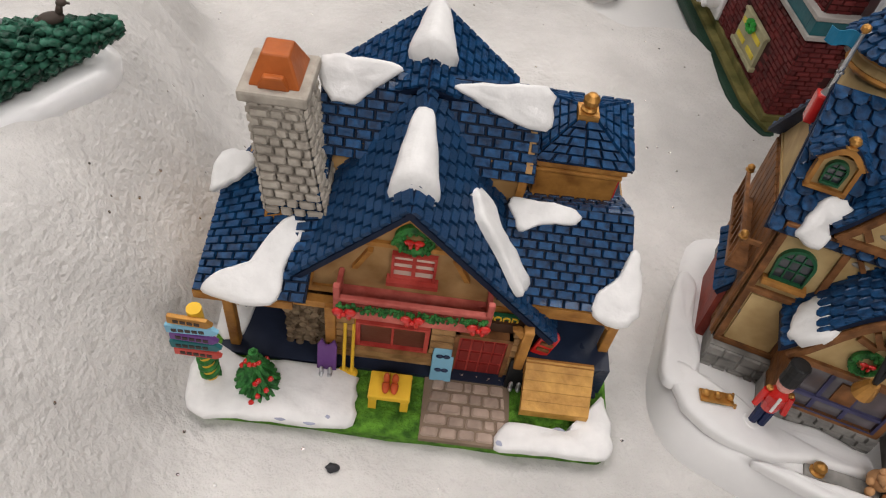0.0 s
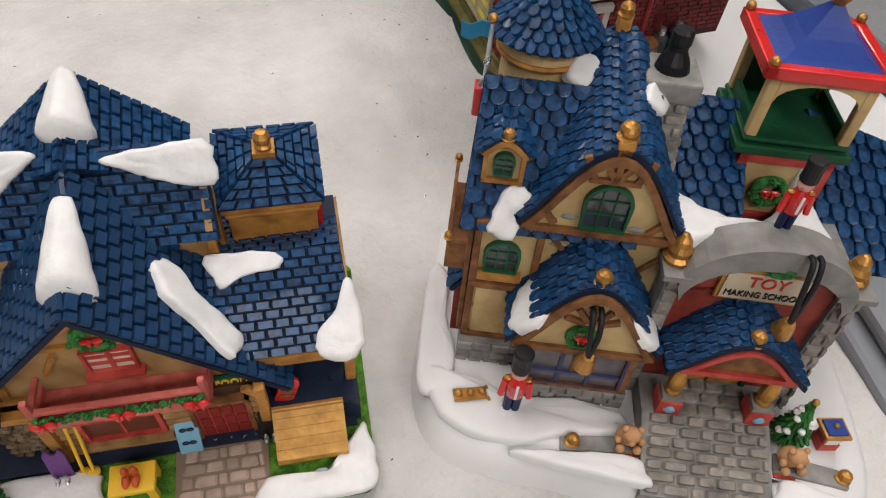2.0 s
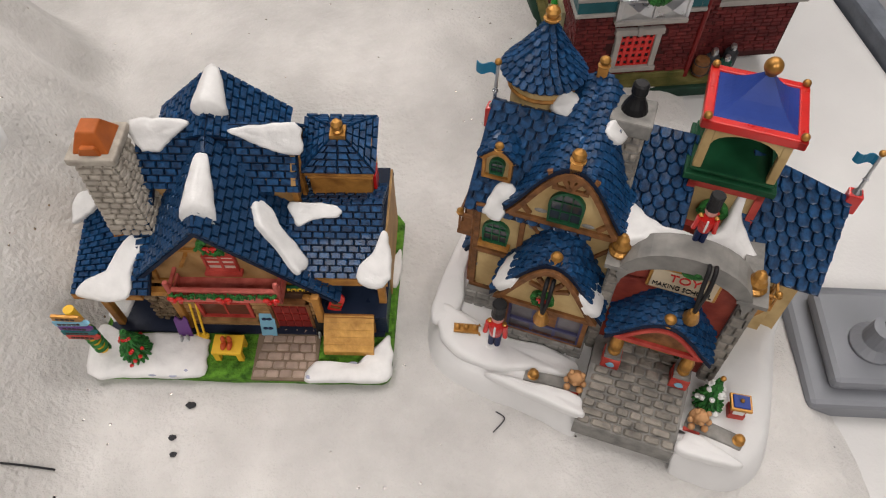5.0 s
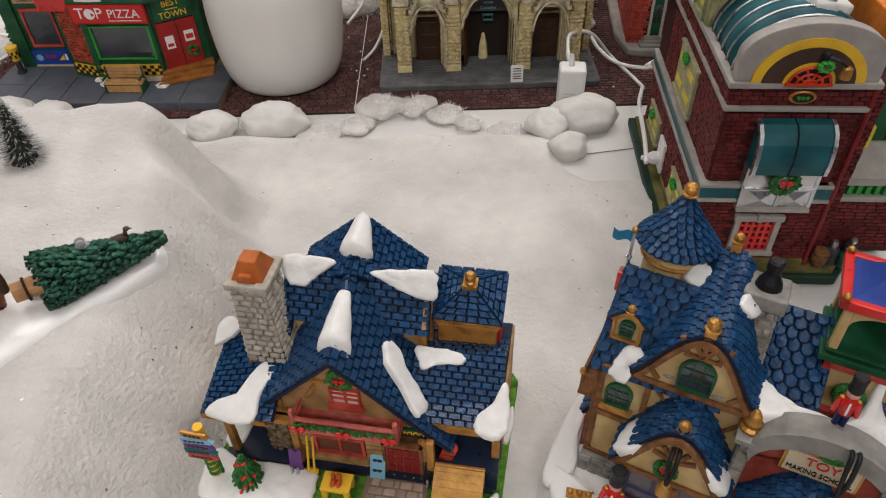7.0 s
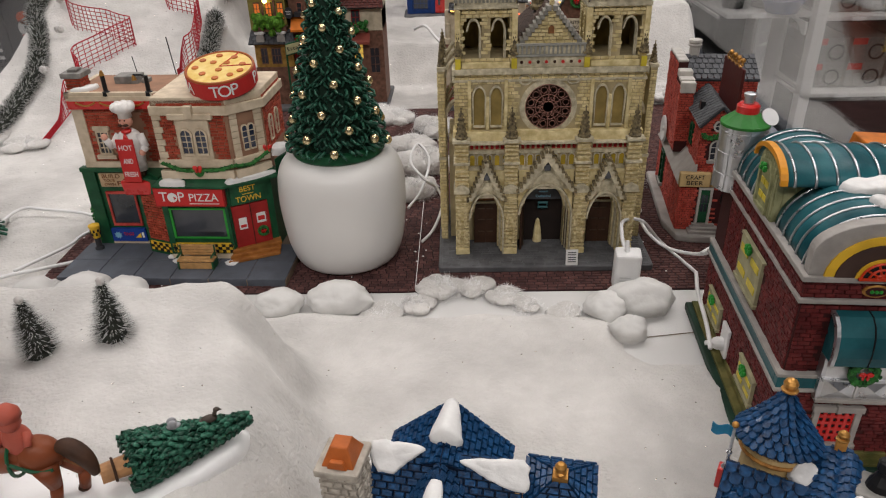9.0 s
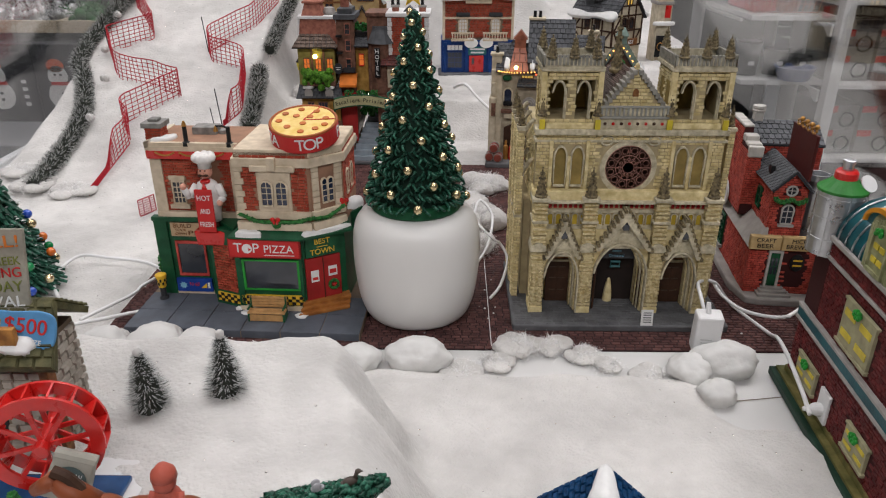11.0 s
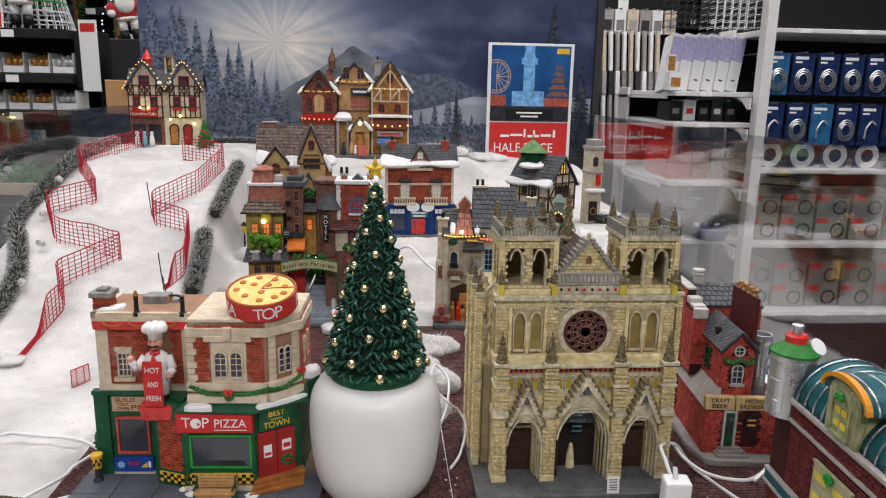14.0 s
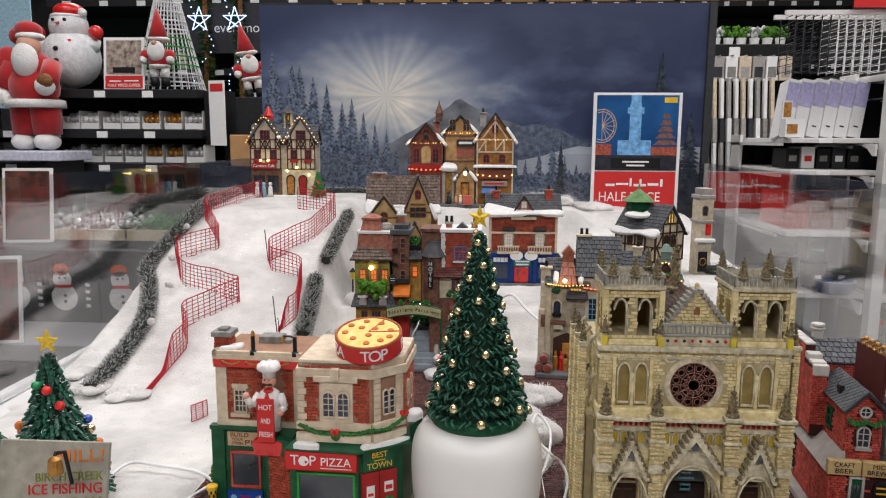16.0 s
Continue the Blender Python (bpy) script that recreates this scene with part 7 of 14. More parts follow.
  for k in range(7):
    for j in range(2):
      a = 6.283 * (k + .5 * j) / 7
      box(bm, -.0008, .0008, -.0002, .0002, .015 + .0032 * j, .0178 + .0032 * j, pose(.0043 * math.cos(a), .0043 * math.sin(a), 0, 0, 0, math.degrees(a) + 90))
  part("check_marks", bm, BLACK, hy, kind="stuff")
  for i, (x, y, r) in enumerate(((.101, .021, .005), (.1505, .0185, .0055), (.0915, .0275, .003))):
    bm = bmesh.new()
    blob(bm, (x, y, .008), (r, r * .7, .0025), i, .3, sub=3)
    part("snow_heap", bm, SNOW, T, smooth=True)
  snow_patch(T, pose(.192, .06, .0985, 8, 0, 30), [(-.004, -.004), (.008, -.006), (.011, .004), (.001, .006)], .004, 8)
  bm = bmesh.new()
  for i in range(60):
    z = .03 + .04 * (i / 60)
    ball(bm, (.0135 + .0012 * math.sin(i), .0555 + rnd.uniform(-.002, .002), .012 + .05 * i / 60 * .7), .0014, seg=5, rings=4)
  part("ivy", bm, GARLAND, T, kind="stuff")


pizza_house()


# ---- cathedral ----
def spire(parent, x, y, z, h, r, material=None, name="pinnacle"):
  """A crocketed pinnacle."""
  bm = bmesh.new()
  M = pose(x, y, z)
  lathe(bm, [(r * 1.25, 0), (r * 1.35, h * .06), (r, h * .1), (r * .1, h * .93), (r * .25, h * .96), (.00005, h)], 8, M)
  for t in range(5):
    zz = h * (.16 + .15 * t)
    rr = r * (1 - .95 * (zz / h)) + r * .1
    for k in range(6):
      a = k * math.pi / 3
      ball(bm, (rr * math.cos(a), rr * math.sin(a), zz), r * .22, M, 5, 4, sz=1.5)
  return part(name, bm, material or PINN, parent)


PINN = mat("bronzed_dark_stone", (.085, .07, .05), .55, var=.5, scale=400, second=(.30, .24, .13), bump=.8, bscale=600)
AMBERSTONE = mat("ochre_carving", (.60, .46, .20), .6, var=.35, scale=350, second=(.76, .66, .40), bump=1.0, bscale=500, bump_dist=.0016)
# base colour carries the dim yellow light seen inside the openings
INNER = mat("painted_lit_interior", (.26, .19, .06), .7, var=.3, scale=80)


def cathedral():
  B = pose(.032, .529, .0016)
  T = thing("cathedral", B, "yellow stone gothic cathedral model with twin towers and rose window", "model cathedral", "village model houses")
  bm = bmesh.new()
  footprint(bm, [(.001, -.003), (.186, -.003), (.187, .0), (.187, .125), (.0, .125), (.0, .0)], 0, .006)
  pl = part("base_plate", bm, BASEGREY, T, "grey paved base", bev=.0012)
  bricks("paving", pl, BASEGREY, pose(.003, -.001, .006, -90), .181, .05, .009, .0042, proud=.0004, gap=.1)
  cx = .0935
  # core
  solid("nave", T, SANDMORTAR, (.0165, .1705, .046, .118, .006, .168), (.071, .116, .046, .118, .168, .186))
  W1 = face_at(0, .034)
  wall = solid("west_wall", T, SANDMORTAR, (.0165, .1705, .034, .0465, .1, .1685))
  wins = [(x, .1225) for x in (.0365, .0505, .1365, .1505)]
  bricks("masonry", wall, SAND, W1, .154, .0475, .0058, .0029, holes=[(x - .0056, .119, x + .0056, .157) for x, z in wins] + [(cx - .0245, .115, cx + .0245, .161)], x0=.0165, z0=.1185)
  for x, z in wins:
    o = arch(x, z, .0092, .0325, True)
    # lancet panes take the painted interior light; the wall behind is solid
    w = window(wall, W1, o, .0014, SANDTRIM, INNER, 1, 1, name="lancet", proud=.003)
  bm = bmesh.new()
  for a, b in ((.0285, .0585), (.1285, .1585)):
    m = (a + b) / 2
    rod(bm, (m, .0318, .119), (m, .0318, .1475), .0016, seg=8)
    for x in (a, b):
      box(bm, x - .0014, x + .0014, .0312, .0345, .1185, .1605)
  part("wall_shaft", bm, SAND, wall)
  # rose window
  bm = bmesh.new()
  lathe(bm, [(.019, .001), (.0194, -.0012), (.0215, -.0022), (.0232, -.001), (.0236, .001)], 48, pose(cx, .034, .1375, -90) @ pose(0, 0, 0, 180) @ pose(0, 0, 0))
  rose = part("rose_rim", bm, SANDTRIM, T, "carved stone rim of the rose window", smooth=False)
  bm = bmesh.new()
  lathe(bm, [(.0192, -.0005), (.0192, .0004)], 40, pose(cx, .0335, .1375, 90))
  part("rose_glass", bm, mat("garnet_glass", (.055, .012, .016), .3, var=.5, scale=300, second=(.13, .03, .03)), rose, "dark garnet glass")
  bm = bmesh.new()
  RM = pose(cx, .0328, .1375)
  for k in range(12):
    a = k * math.pi / 6
    box(bm, -.00035, .00035, -.0003, .0006, .005, .019, RM @ pose(0, 0, 0, 0, math.degrees(a), 0))
    p = [(.0148 * math.sin(a + .26) + .0026 * math.sin(t * math.pi / 6), 0, .0148 * math.cos(a + .26) + .0026 * math.cos(t * math.pi / 6)) for t in range(12)]
    tube(bm, p, .00035, 4, RM, True)
    p = [(.0072 * math.sin(a) + .0014 * math.sin(t * math.pi / 4), 0, .0072 * math.cos(a) + .0014 * math.cos(t * math.pi / 4)) for t in range(8)]
    tube(bm, p, .0003, 4, RM, True)
  for r in (.0048, .0106, .0188):
    tube(bm, [(r * math.sin(t * math.pi / 16), 0, r * math.cos(t * math.pi / 16)) for t in range(32)], .0004, 4, RM, True)
  part("tracery", bm, mat("rose_tracery", (.27, .13, .10), .6), rose, kind="stuff")
  for s in (-1, 1):
    bm = bmesh.new()
    tube(bm, [(cx + s * .0195 + .0048 * math.cos(t * math.pi / 8), .0335, .1605 + .004 * math.sin(t * math.pi / 8)) for t in range(16)], .0009, 6, closed=True)
    part("carved_roundel", bm, SANDTRIM, T)
  # ledges
  def ledge(name, z0, z1, y, x0=.0145, x1=.1725, m=SANDTRIM):
    return solid(name, T, m, (x0, x1, y, .047, z0, z1), bev=.0006)
  ledge("string_course", .1655, .1705, .0305)
  ledge("string_course", .159, .1612, .0325)
  ledge("sloped_sill", .1105, .1185, .0265, m=SAND)
  ledge("string_course", .1085, .111, .0225)
  # gallery of kings with red recesses
  gk = solid("king_gallery", T, SANDMORTAR, (.0185, .1685, .028, .047, .084, .109))
  bm = bmesh.new()
  for i in range(34):
    x = .0215 + i * .0043
    prism(bm, arch(x, .1035, .0026, .0045), .0272, .0282)
  part("red_recess", bm, BRICKRED, gk, kind="stuff")
  bm = bmesh.new()
  for i in range(21):
    x = .0235 + i * .007
    band(bm, scaled(arch(x, .0885, .0042, .0098), .0009), arch(x, .0885, .0042, .0098), .0262, .0285, ID, True)
  part("small_arch_band", bm, SANDTRIM, gk, kind="stuff")
  bm = bmesh.new()
  for i in range(21):
    x = .0235 + i * .007
    prism(bm, arch(x, .0885, .0042, .0098), .0276, .0284)
  part("arch_recess", bm, mat("mustard_recess", (.42, .30, .03), .6), gk, kind="stuff")
  solid("moulding", gk, SANDTRIM, (.0185, .1685, .0262, .0285, .0995, .1025), (.0185, .1685, .0262, .0285, .0845, .0875))
  # portals
  for px, pw, ph, gh in ((.0425, .031, .0665, .0985), (cx, .047, .0745, .1065), (.1445, .031, .0665, .0985)):
    po = solid("portal", T, SANDMORTAR, (px - pw / 2 - .004, px - pw / 2, .02, .046, .006, .05), (px + pw / 2, px + pw / 2 + .004, .02, .046, .006, .05))
    o = arch(px, .0065, pw, ph - .0065, True)
    bm = bmesh.new()
    band(bm, [(px + (pw / 2 if x >= px else -pw / 2), z) for x, z in o[1:]], o[1:], .0235, .046)
    box(bm, px - pw / 2, px + pw / 2, .0235, .046, ph - .0003, .0846)
    part("spandrel", bm, SAND, po)
    for k in range(4):
      o = arch(px, .0065, pw - .0013 * k * 2, ph - .0065 - .0016 * k, True)
      i2 = arch(px, .0065, pw - .0013 * (k + 1) * 2, ph - .0065 - .0016 * (k + 1), True)
      bm = bmesh.new()
      band(bm, o[1:], i2[1:], .0185 + .005 * k, .046)
      part("archivolt", bm, AMBERSTONE if k % 2 else SANDTRIM, po)
    # steep gable over the arch, with crockets
    gw = pw * .52
    bm = bmesh.new()
    zt = ph - .006
    out = [(px - gw, zt), (px, gh), (px + gw, zt)]
    inn = [(px - gw + .004, zt), (px, gh - .011), (px + gw - .004, zt)]
    band(bm, out, inn, .0155, .026)
    part("portal_gable", bm, SANDTRIM, po)
    bm = bmesh.new()
    arch_in = arch(px, .0065, pw, ph - .0065, True)
    prism(bm, [(px - gw + .004, zt), (px + gw - .004, zt), (px, gh - .011)], .0215, .0285)
    part("gable_field", bm, SANDTRIM, po)
    bm = bmesh.new()
    for k in range(9):
      for s in (-1, 1):
        t = k / 8.5
        x, z = px + s * gw * (1 - t), zt + (gh - zt) * t
        box(bm, x - .0012, x + .0012, .0145, .027, z - .0006, z + .0017)
    part("crocket_trim", bm, PINN, po, kind="stuff")
    solid("gable_boss", po, SLATE, (px - .0026, px + .0026, .0155, .022, gh - .019, gh - .0135), bev=.0008)
    # doors
    dh = .051 if pw > .04 else .048
    if pw < .04:
      for s in (-1, 1):
        d = solid("door_leaf", po, DARKWOOD, (px + (0 if s > 0 else -pw / 2 + .0052), px + (pw / 2 - .0052 if s > 0 else 0), .0405, .0425, .0065, dh), bev=.0003)
        solid("iron_hinge", d, mat("iron_scroll", (.10, .07, .05), .4, .6), *[(px + s * .0008 - (0 if s > 0 else .006), px + s * .0008 + (.006 if s > 0 else 0), .0399, .0406, z, z + .0009) for z in (.018, .03, .041)])
      bm = bmesh.new()
      prism(bm, arch(px, dh, pw - .0105, ph - .0065 - dh, True), .0405, .0425)
      part("tympanum", bm, WOOD, po, "dark carved tympanum")
      solid("lintel", po, SANDTRIM, (px - pw / 2 + .006, px + pw / 2 - .006, .039, .0425, dh - .0008, dh + .0012))
    else:
      bm = bmesh.new()
      prism(bm, arch(px, dh, pw - .0105, ph - .0065 - dh, True), .0385, .0405)
      ty = part("tympanum", bm, SLATE, po, "slate blue tympanum with lettering")
      for wd, z, sz in (("St.", dh + .0125, .0036), ("Patrick's", dh + .0075, .0036), ("Cathedral", dh + .003, .0034)):
        if wd == "Cathedral":
          words(wd, sz, face_at(px, .0383, z), LBLUE, ty)
        else:
          solid("unreadable_line", ty, LBLUE, (px - .004, px + .004, .0381, .0386, z - .0006, z + .0006))
      for s in (-1, 1):
        bm = bmesh.new()
        box(bm, 0, .0115, 0, .0016, .0065, dh, pose(px + s * (pw / 2 - .0055), .0375, 0, 0, 0, -105 if s < 0 else -75))
        part("door_leaf", bm, DARKWOOD, po, "open dark wooden door", bev=.0003)
      # near-black sheet over the nave front, painting the shade of a deep doorway
      solid("dark_inside", po, mat("painted_portal_gloom", (.02, .014, .012), .8), (px - .019, px + .019, .0452, .0458, .0065, dh))
      bm = bmesh.new()
      lathe(bm, [(.0042, .0065), (.0034, .018), (.0016, .028), (.0005, .0295)], 12, pose(px - .0035, .0435, 0))
      part("inner_shape", bm, SAND, po, "pale robe-like shape inside")
      bm = bmesh.new()
      tube(bm, [(px - .004, .04, dh - .004), (px + .004, .04, dh - .004), (px + .004, .04, dh - .0085), (px - .004, .04, dh - .0085)], .0013, 6, closed=True)
      part("hanging_lamp", bm, mat("verdigris", (.03, .12, .13), .5), po)
  # buttress piers between the portals
  for x in (.0215, .0635, .1235, .1655):
    pr = solid("pier", T, SAND, (x - .0062, x + .0062, .019, .04, .006, .012), (x - .0052, x + .0052, .0205, .04, .012, .0655), (x - .0052, x + .0052, .021, .04, .0655, .113), bev=.0006)
    rnd = random.Random(int(x * 1e4))
    bm = bmesh.new()
    for k in range(26):
      z = .014 + .098 * k / 26
      box(bm, x - .0055 - rnd.uniform(0, .0006), x + .0055 + rnd.uniform(0, .0006), .0196 - rnd.uniform(0, .0008), .03, z, z + .0012 + rnd.uniform(0, .0012))
    part("carved_band", bm, AMBERSTONE, pr, kind="stuff")
    bm = bmesh.new()
    for j in range(2):
      for k in range(2):
        px = x - .003 + .006 * k
        z = .018 + .0155 * j
        lathe(bm, [(.0021, 0), (.0018, .0055), (.0023, .0085), (.0013, .0105), (.0014, .0125), (.0002, .0138)], 10, pose(px, .0197, z))
    part("niche_carving", bm, AMBERSTONE, pr, "worn niche carvings")
    bm = bmesh.new()
    prism(bm, [(x - .0075, .0655), (x + .0075, .0655), (x + .006, .0715), (x, .0745), (x - .006, .0715)], .0185, .04)
    box(bm, x - .007, x + .007, .0185, .04, .092, .0945)
    box(bm, x - .0075, x + .0075, .018, .04, .1115, .1145)
    part("pier_cap", bm, SANDTRIM, pr, bev=.0005)
    spire(pr, x, .0245, .1145, .0265, .0042)
  # belfry towers
  for tx in (.042, .145):
    tw = solid("belfry_tower", T, SANDMORTAR, (tx - .0225, tx - .0185, .0345, .078, .17, .2185), (tx + .0185, tx + .0225, .0345, .078, .17, .2185), (tx - .0225, tx + .0225, .074, .078, .17, .2185),
         (tx - .0225, tx + .0225, .0345, .078, .17, .178), (tx - .0225, tx + .0225, .0345, .078, .2095, .2185), (tx - .0035, tx + .0035, .0345, .039, .178, .2095), label="belfry tower with open lancets")
    holes = [(tx - .0165, .177, tx - .0035, .2085), (tx + .0035, .177, tx + .0165, .2085)]
    bricks("masonry", tw, SAND, face_at(0, .0345), .045, .0485, .0058, .0029, holes=holes, x0=tx - .0225, z0=.17)
    bricks("masonry", tw, SAND, side_face((tx - .0225, .078), (tx - .0225, .0345)), .0435, .0485, .0058, .0029, holes=[(.008, .177, .018, .208), (.0255, .177, .0355, .208)], z0=.17)
    bricks("masonry", tw, SAND, side_face((tx + .0225, .0345), (tx + .0225, .078)), .0435, .0485, .0058, .0029, holes=[(.008, .177, .018, .208), (.0255, .177, .0355, .208)], z0=.17)
    for s in (-1, 1):
      x = tx + s * .0098
      o = arch(x, .1785, .0108, .0305, True)
      for k in range(2):
        bm = bmesh.new()
        a = arch(x, .1785, .0118 - .0018 * k, .031 - .001 * k, True)
        b = arch(x, .1785, .01 - .0018 * k, .03 - .001 * k, True)
        band(bm, a[1:], b[1:], .0328 + .0016 * k, .0375)
        part("lancet_frame", bm, SANDTRIM, tw)
    # back wall coloured as if dimly lit from within
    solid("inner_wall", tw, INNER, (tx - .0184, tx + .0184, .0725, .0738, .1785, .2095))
    # flat sheets on the side walls, openings with their dim inside painted on
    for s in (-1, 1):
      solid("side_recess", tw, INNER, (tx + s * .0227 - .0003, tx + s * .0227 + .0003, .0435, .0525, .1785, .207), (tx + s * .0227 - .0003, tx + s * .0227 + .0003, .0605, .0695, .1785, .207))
    for x in (tx - .0225, tx + .0225):
      solid("corner_shaft", tw, SAND, (x - .0022, x + .0022, .032, .037, .17, .2165), bev=.0004)
      spire(tw, x, .0335, .181, .0225, .0031)
      solid("yellow_light", tw, YELLOWGLASS, (x - .0022, x + .0022, .0302, .0318, .1705, .1785))
    solid("foot_slope", tw, SAND, (tx - .0195, tx + .0195, .0315, .0347, .1705, .1755), bev=.0008)
    bm = bmesh.new()
    box(bm, tx - .025, tx + .025, .0315, .081, .217, .22)
    box(bm, tx - .0242, tx + .0242, .0325, .0335, .22, .2272)
    box(bm, tx - .0242, tx - .0232, .0325, .08, .22, .2272)
    box(bm, tx + .0232, tx + .0242, .0325, .08, .22, .2272)
    box(bm, tx - .0242, tx + .0242, .079, .08, .22, .2272)
    cr = part("parapet", bm, SANDTRIM, tw)
    bm = bmesh.new()
    for k in range(16):
      x = tx - .024 + k * .003
      box(bm, x, x + .0018, .0318, .0342, .2215, .2295)
    for k in range(15):
      y = .034 + k * .003
      for x in (tx - .0237, tx + .0237):
        box(bm, x - .0012, x + .0012, y, y + .0018, .2215, .2295)
    part("battlement", bm, mat("grey_parapet_stone", (.27, .26, .22), .7, var=.3, scale=200) if tx < .1 else bpy.data.materials["grey_parapet_stone"], cr, kind="stuff")
    for x in (tx - .0175, tx, tx + .0175):
      spire(tw, x, .0335, .2272, .018, .0036, name="crown_pinnacle")
    for x in (tx - .02, tx + .02):
      spire(tw, x, .0785, .2272, .018, .0036, name="crown_pinnacle")
    solid("tower_floor", tw, SLATE, (tx - .0225, tx + .0225, .0345, .078, .2185, .2212))
  # centre gallery, gable and nave roof
  ga = solid("gallery", T, SANDTRIM, (.0655, .1215, .0325, .0465, .1705, .1885), bev=.0005)
  bm = bmesh.new()
  for i in range(16):
    x = .0672 + i * .00352
    box(bm, x - .0007, x + .0007, .0312, .0328, .1815, .188)
  box(bm, .0655, .1215, .031, .0328, .1795, .1812)
  box(bm, .0655, .1215, .031, .0328, .188, .1897)
  part("balustrade", bm, mat("grey_balustrade", (.30, .30, .27), .7), ga, kind="stuff")
  for i in range(8):
    x = .0705 + i * .0066
    bm = bmesh.new()
    lathe(bm, [(.0013, -.0006), (.0013, .0004)], 12, pose(x, .0323, .175, 90))
    part("coloured_boss", bm, SCARLET if i % 2 else DARKWOOD, ga)
  bm = bmesh.new()
  prism(bm, [(cx - .0215, .1885), (cx + .0215, .1885), (cx, .2165)], .0365, .0465)
  gb = part("gable", bm, SANDMORTAR, T)
  bricks("masonry", gb, SAND, face_at(0, .0365), .043, .026, .0056, .0029, poly=[(cx - .0205, .1885), (cx + .0205, .1885), (cx, .2145)], x0=cx - .0215, z0=.1885)
  bm = bmesh.new()
  for k in range(9):
    for s in (-1, 1):
      t = k / 9
      x, z = cx + s * .0225 * (1 - t), .1885 + .0285 * t
      box(bm, x - .0018, x + .0018, .0345, .0475, z, z + .0036)
  part("stepped_coping", bm, mat("grey_coping", (.26, .25, .22), .7, var=.25, scale=200), gb, kind="stuff")
  bm = bmesh.new()
  ball(bm, (cx, .04, .219), .0021, sz=1.7)
  part("gable_finial", bm, AMBERSTONE, gb)
  bm = bmesh.new()
  prism(bm, arch(cx, .1965, .0046, .0062, True), .0352, .037)
  part("gable_niche", bm, WOOD, gb)
  for s in (-1, 1):
    a, b, c, e = (cx + s * .0265, .047, .186), (cx + s * .0265, .118, .186), (cx, .118, .2125), (cx, .047, .2125)
    q = (a, b, c, e) if s > 0 else (b, a, e, c)
    quad_roof(T, *q, 10, .005, mat("brown_lead_roof", (.075, .05, .04), .6, var=.25, island=.2) if s < 0 else bpy.data.materials["brown_lead_roof"], SLATE, name="nave_roof", seed=80 + s)
  spire(T, cx - .0065, .085, .206, .048, .0048, name="central_spire")
  # side aisle and flying buttresses
  for s in (-1, 1):
    x0 = .0165 if s < 0 else .1705
    for y in (.05, .08, .11):
      xo = x0 + s * .0085
      bu = solid("side_buttress", T, SANDMORTAR, (min(xo, xo + s * .0055), max(xo, xo + s * .0055), y, y + .012, .006, .165), label="tall side buttress")
      bricks("masonry", bu, SAND, face_at(min(xo, xo + s * .0055), y), .0055, .155, .0055, .0029, z0=.007)
      if s < 0:
        bricks("masonry", bu, SAND, side_face((xo - .0055, y + .012), (xo - .0055, y)), .012, .155, .0055, .0029, z0=.007)
      solid("buttress_cap", bu, SANDTRIM, (min(xo, xo + s * .0055) - .0008, max(xo, xo + s * .0055) + .0008, y - .0008, y + .0128, .085, .088), (min(xo, xo + s * .0055) - .0008, max(xo, xo + s * .0055) + .0008, y - .0008, y + .0128, .164, .167))
      bm = bmesh.new()
      for z in (.125, .16):
        L = [(x0 + s * (.0095 * k / 8), y + .006, z + .012 - .014 * (k / 8) ** 1.6) for k in range(9)]
        tube(bm, L, .002, 6)
      part("flying_arch", bm, SANDTRIM, bu)
      spire(bu, xo + s * .0027, y + .006, .167, .018, .0028)
    solid("aisle_wall", T, SANDMORTAR, (min(x0, x0 + s * .006), max(x0, x0 + s * .006), .055, .118, .006, .1))
    bricks("masonry", T, SAND, side_face((x0, .118), (x0, .046)) if s < 0 else side_face((x0, .046), (x0, .118)), .072, .065, .0058, .0029, z0=.1)
  # small white tag
  tag = thing("label_tag", pose(.148, .527, .0076), "small white printed label standing on the grey base", "label")
  bm = bmesh.new()
  box(bm, -.0052, .0052, 0, .0006, 0, .0145, pose(0, 0, 0, -8))
  part("card", bm, PAPER, tag)
  solid("unreadable_line", tag, DKGREY, *[(-.0035, .0035, -.0004, -.0001, z, z + .0007) for z in (.003, .005, .007, .0095, .0115)], M=pose(0, 0, 0, -8))


cathedral()


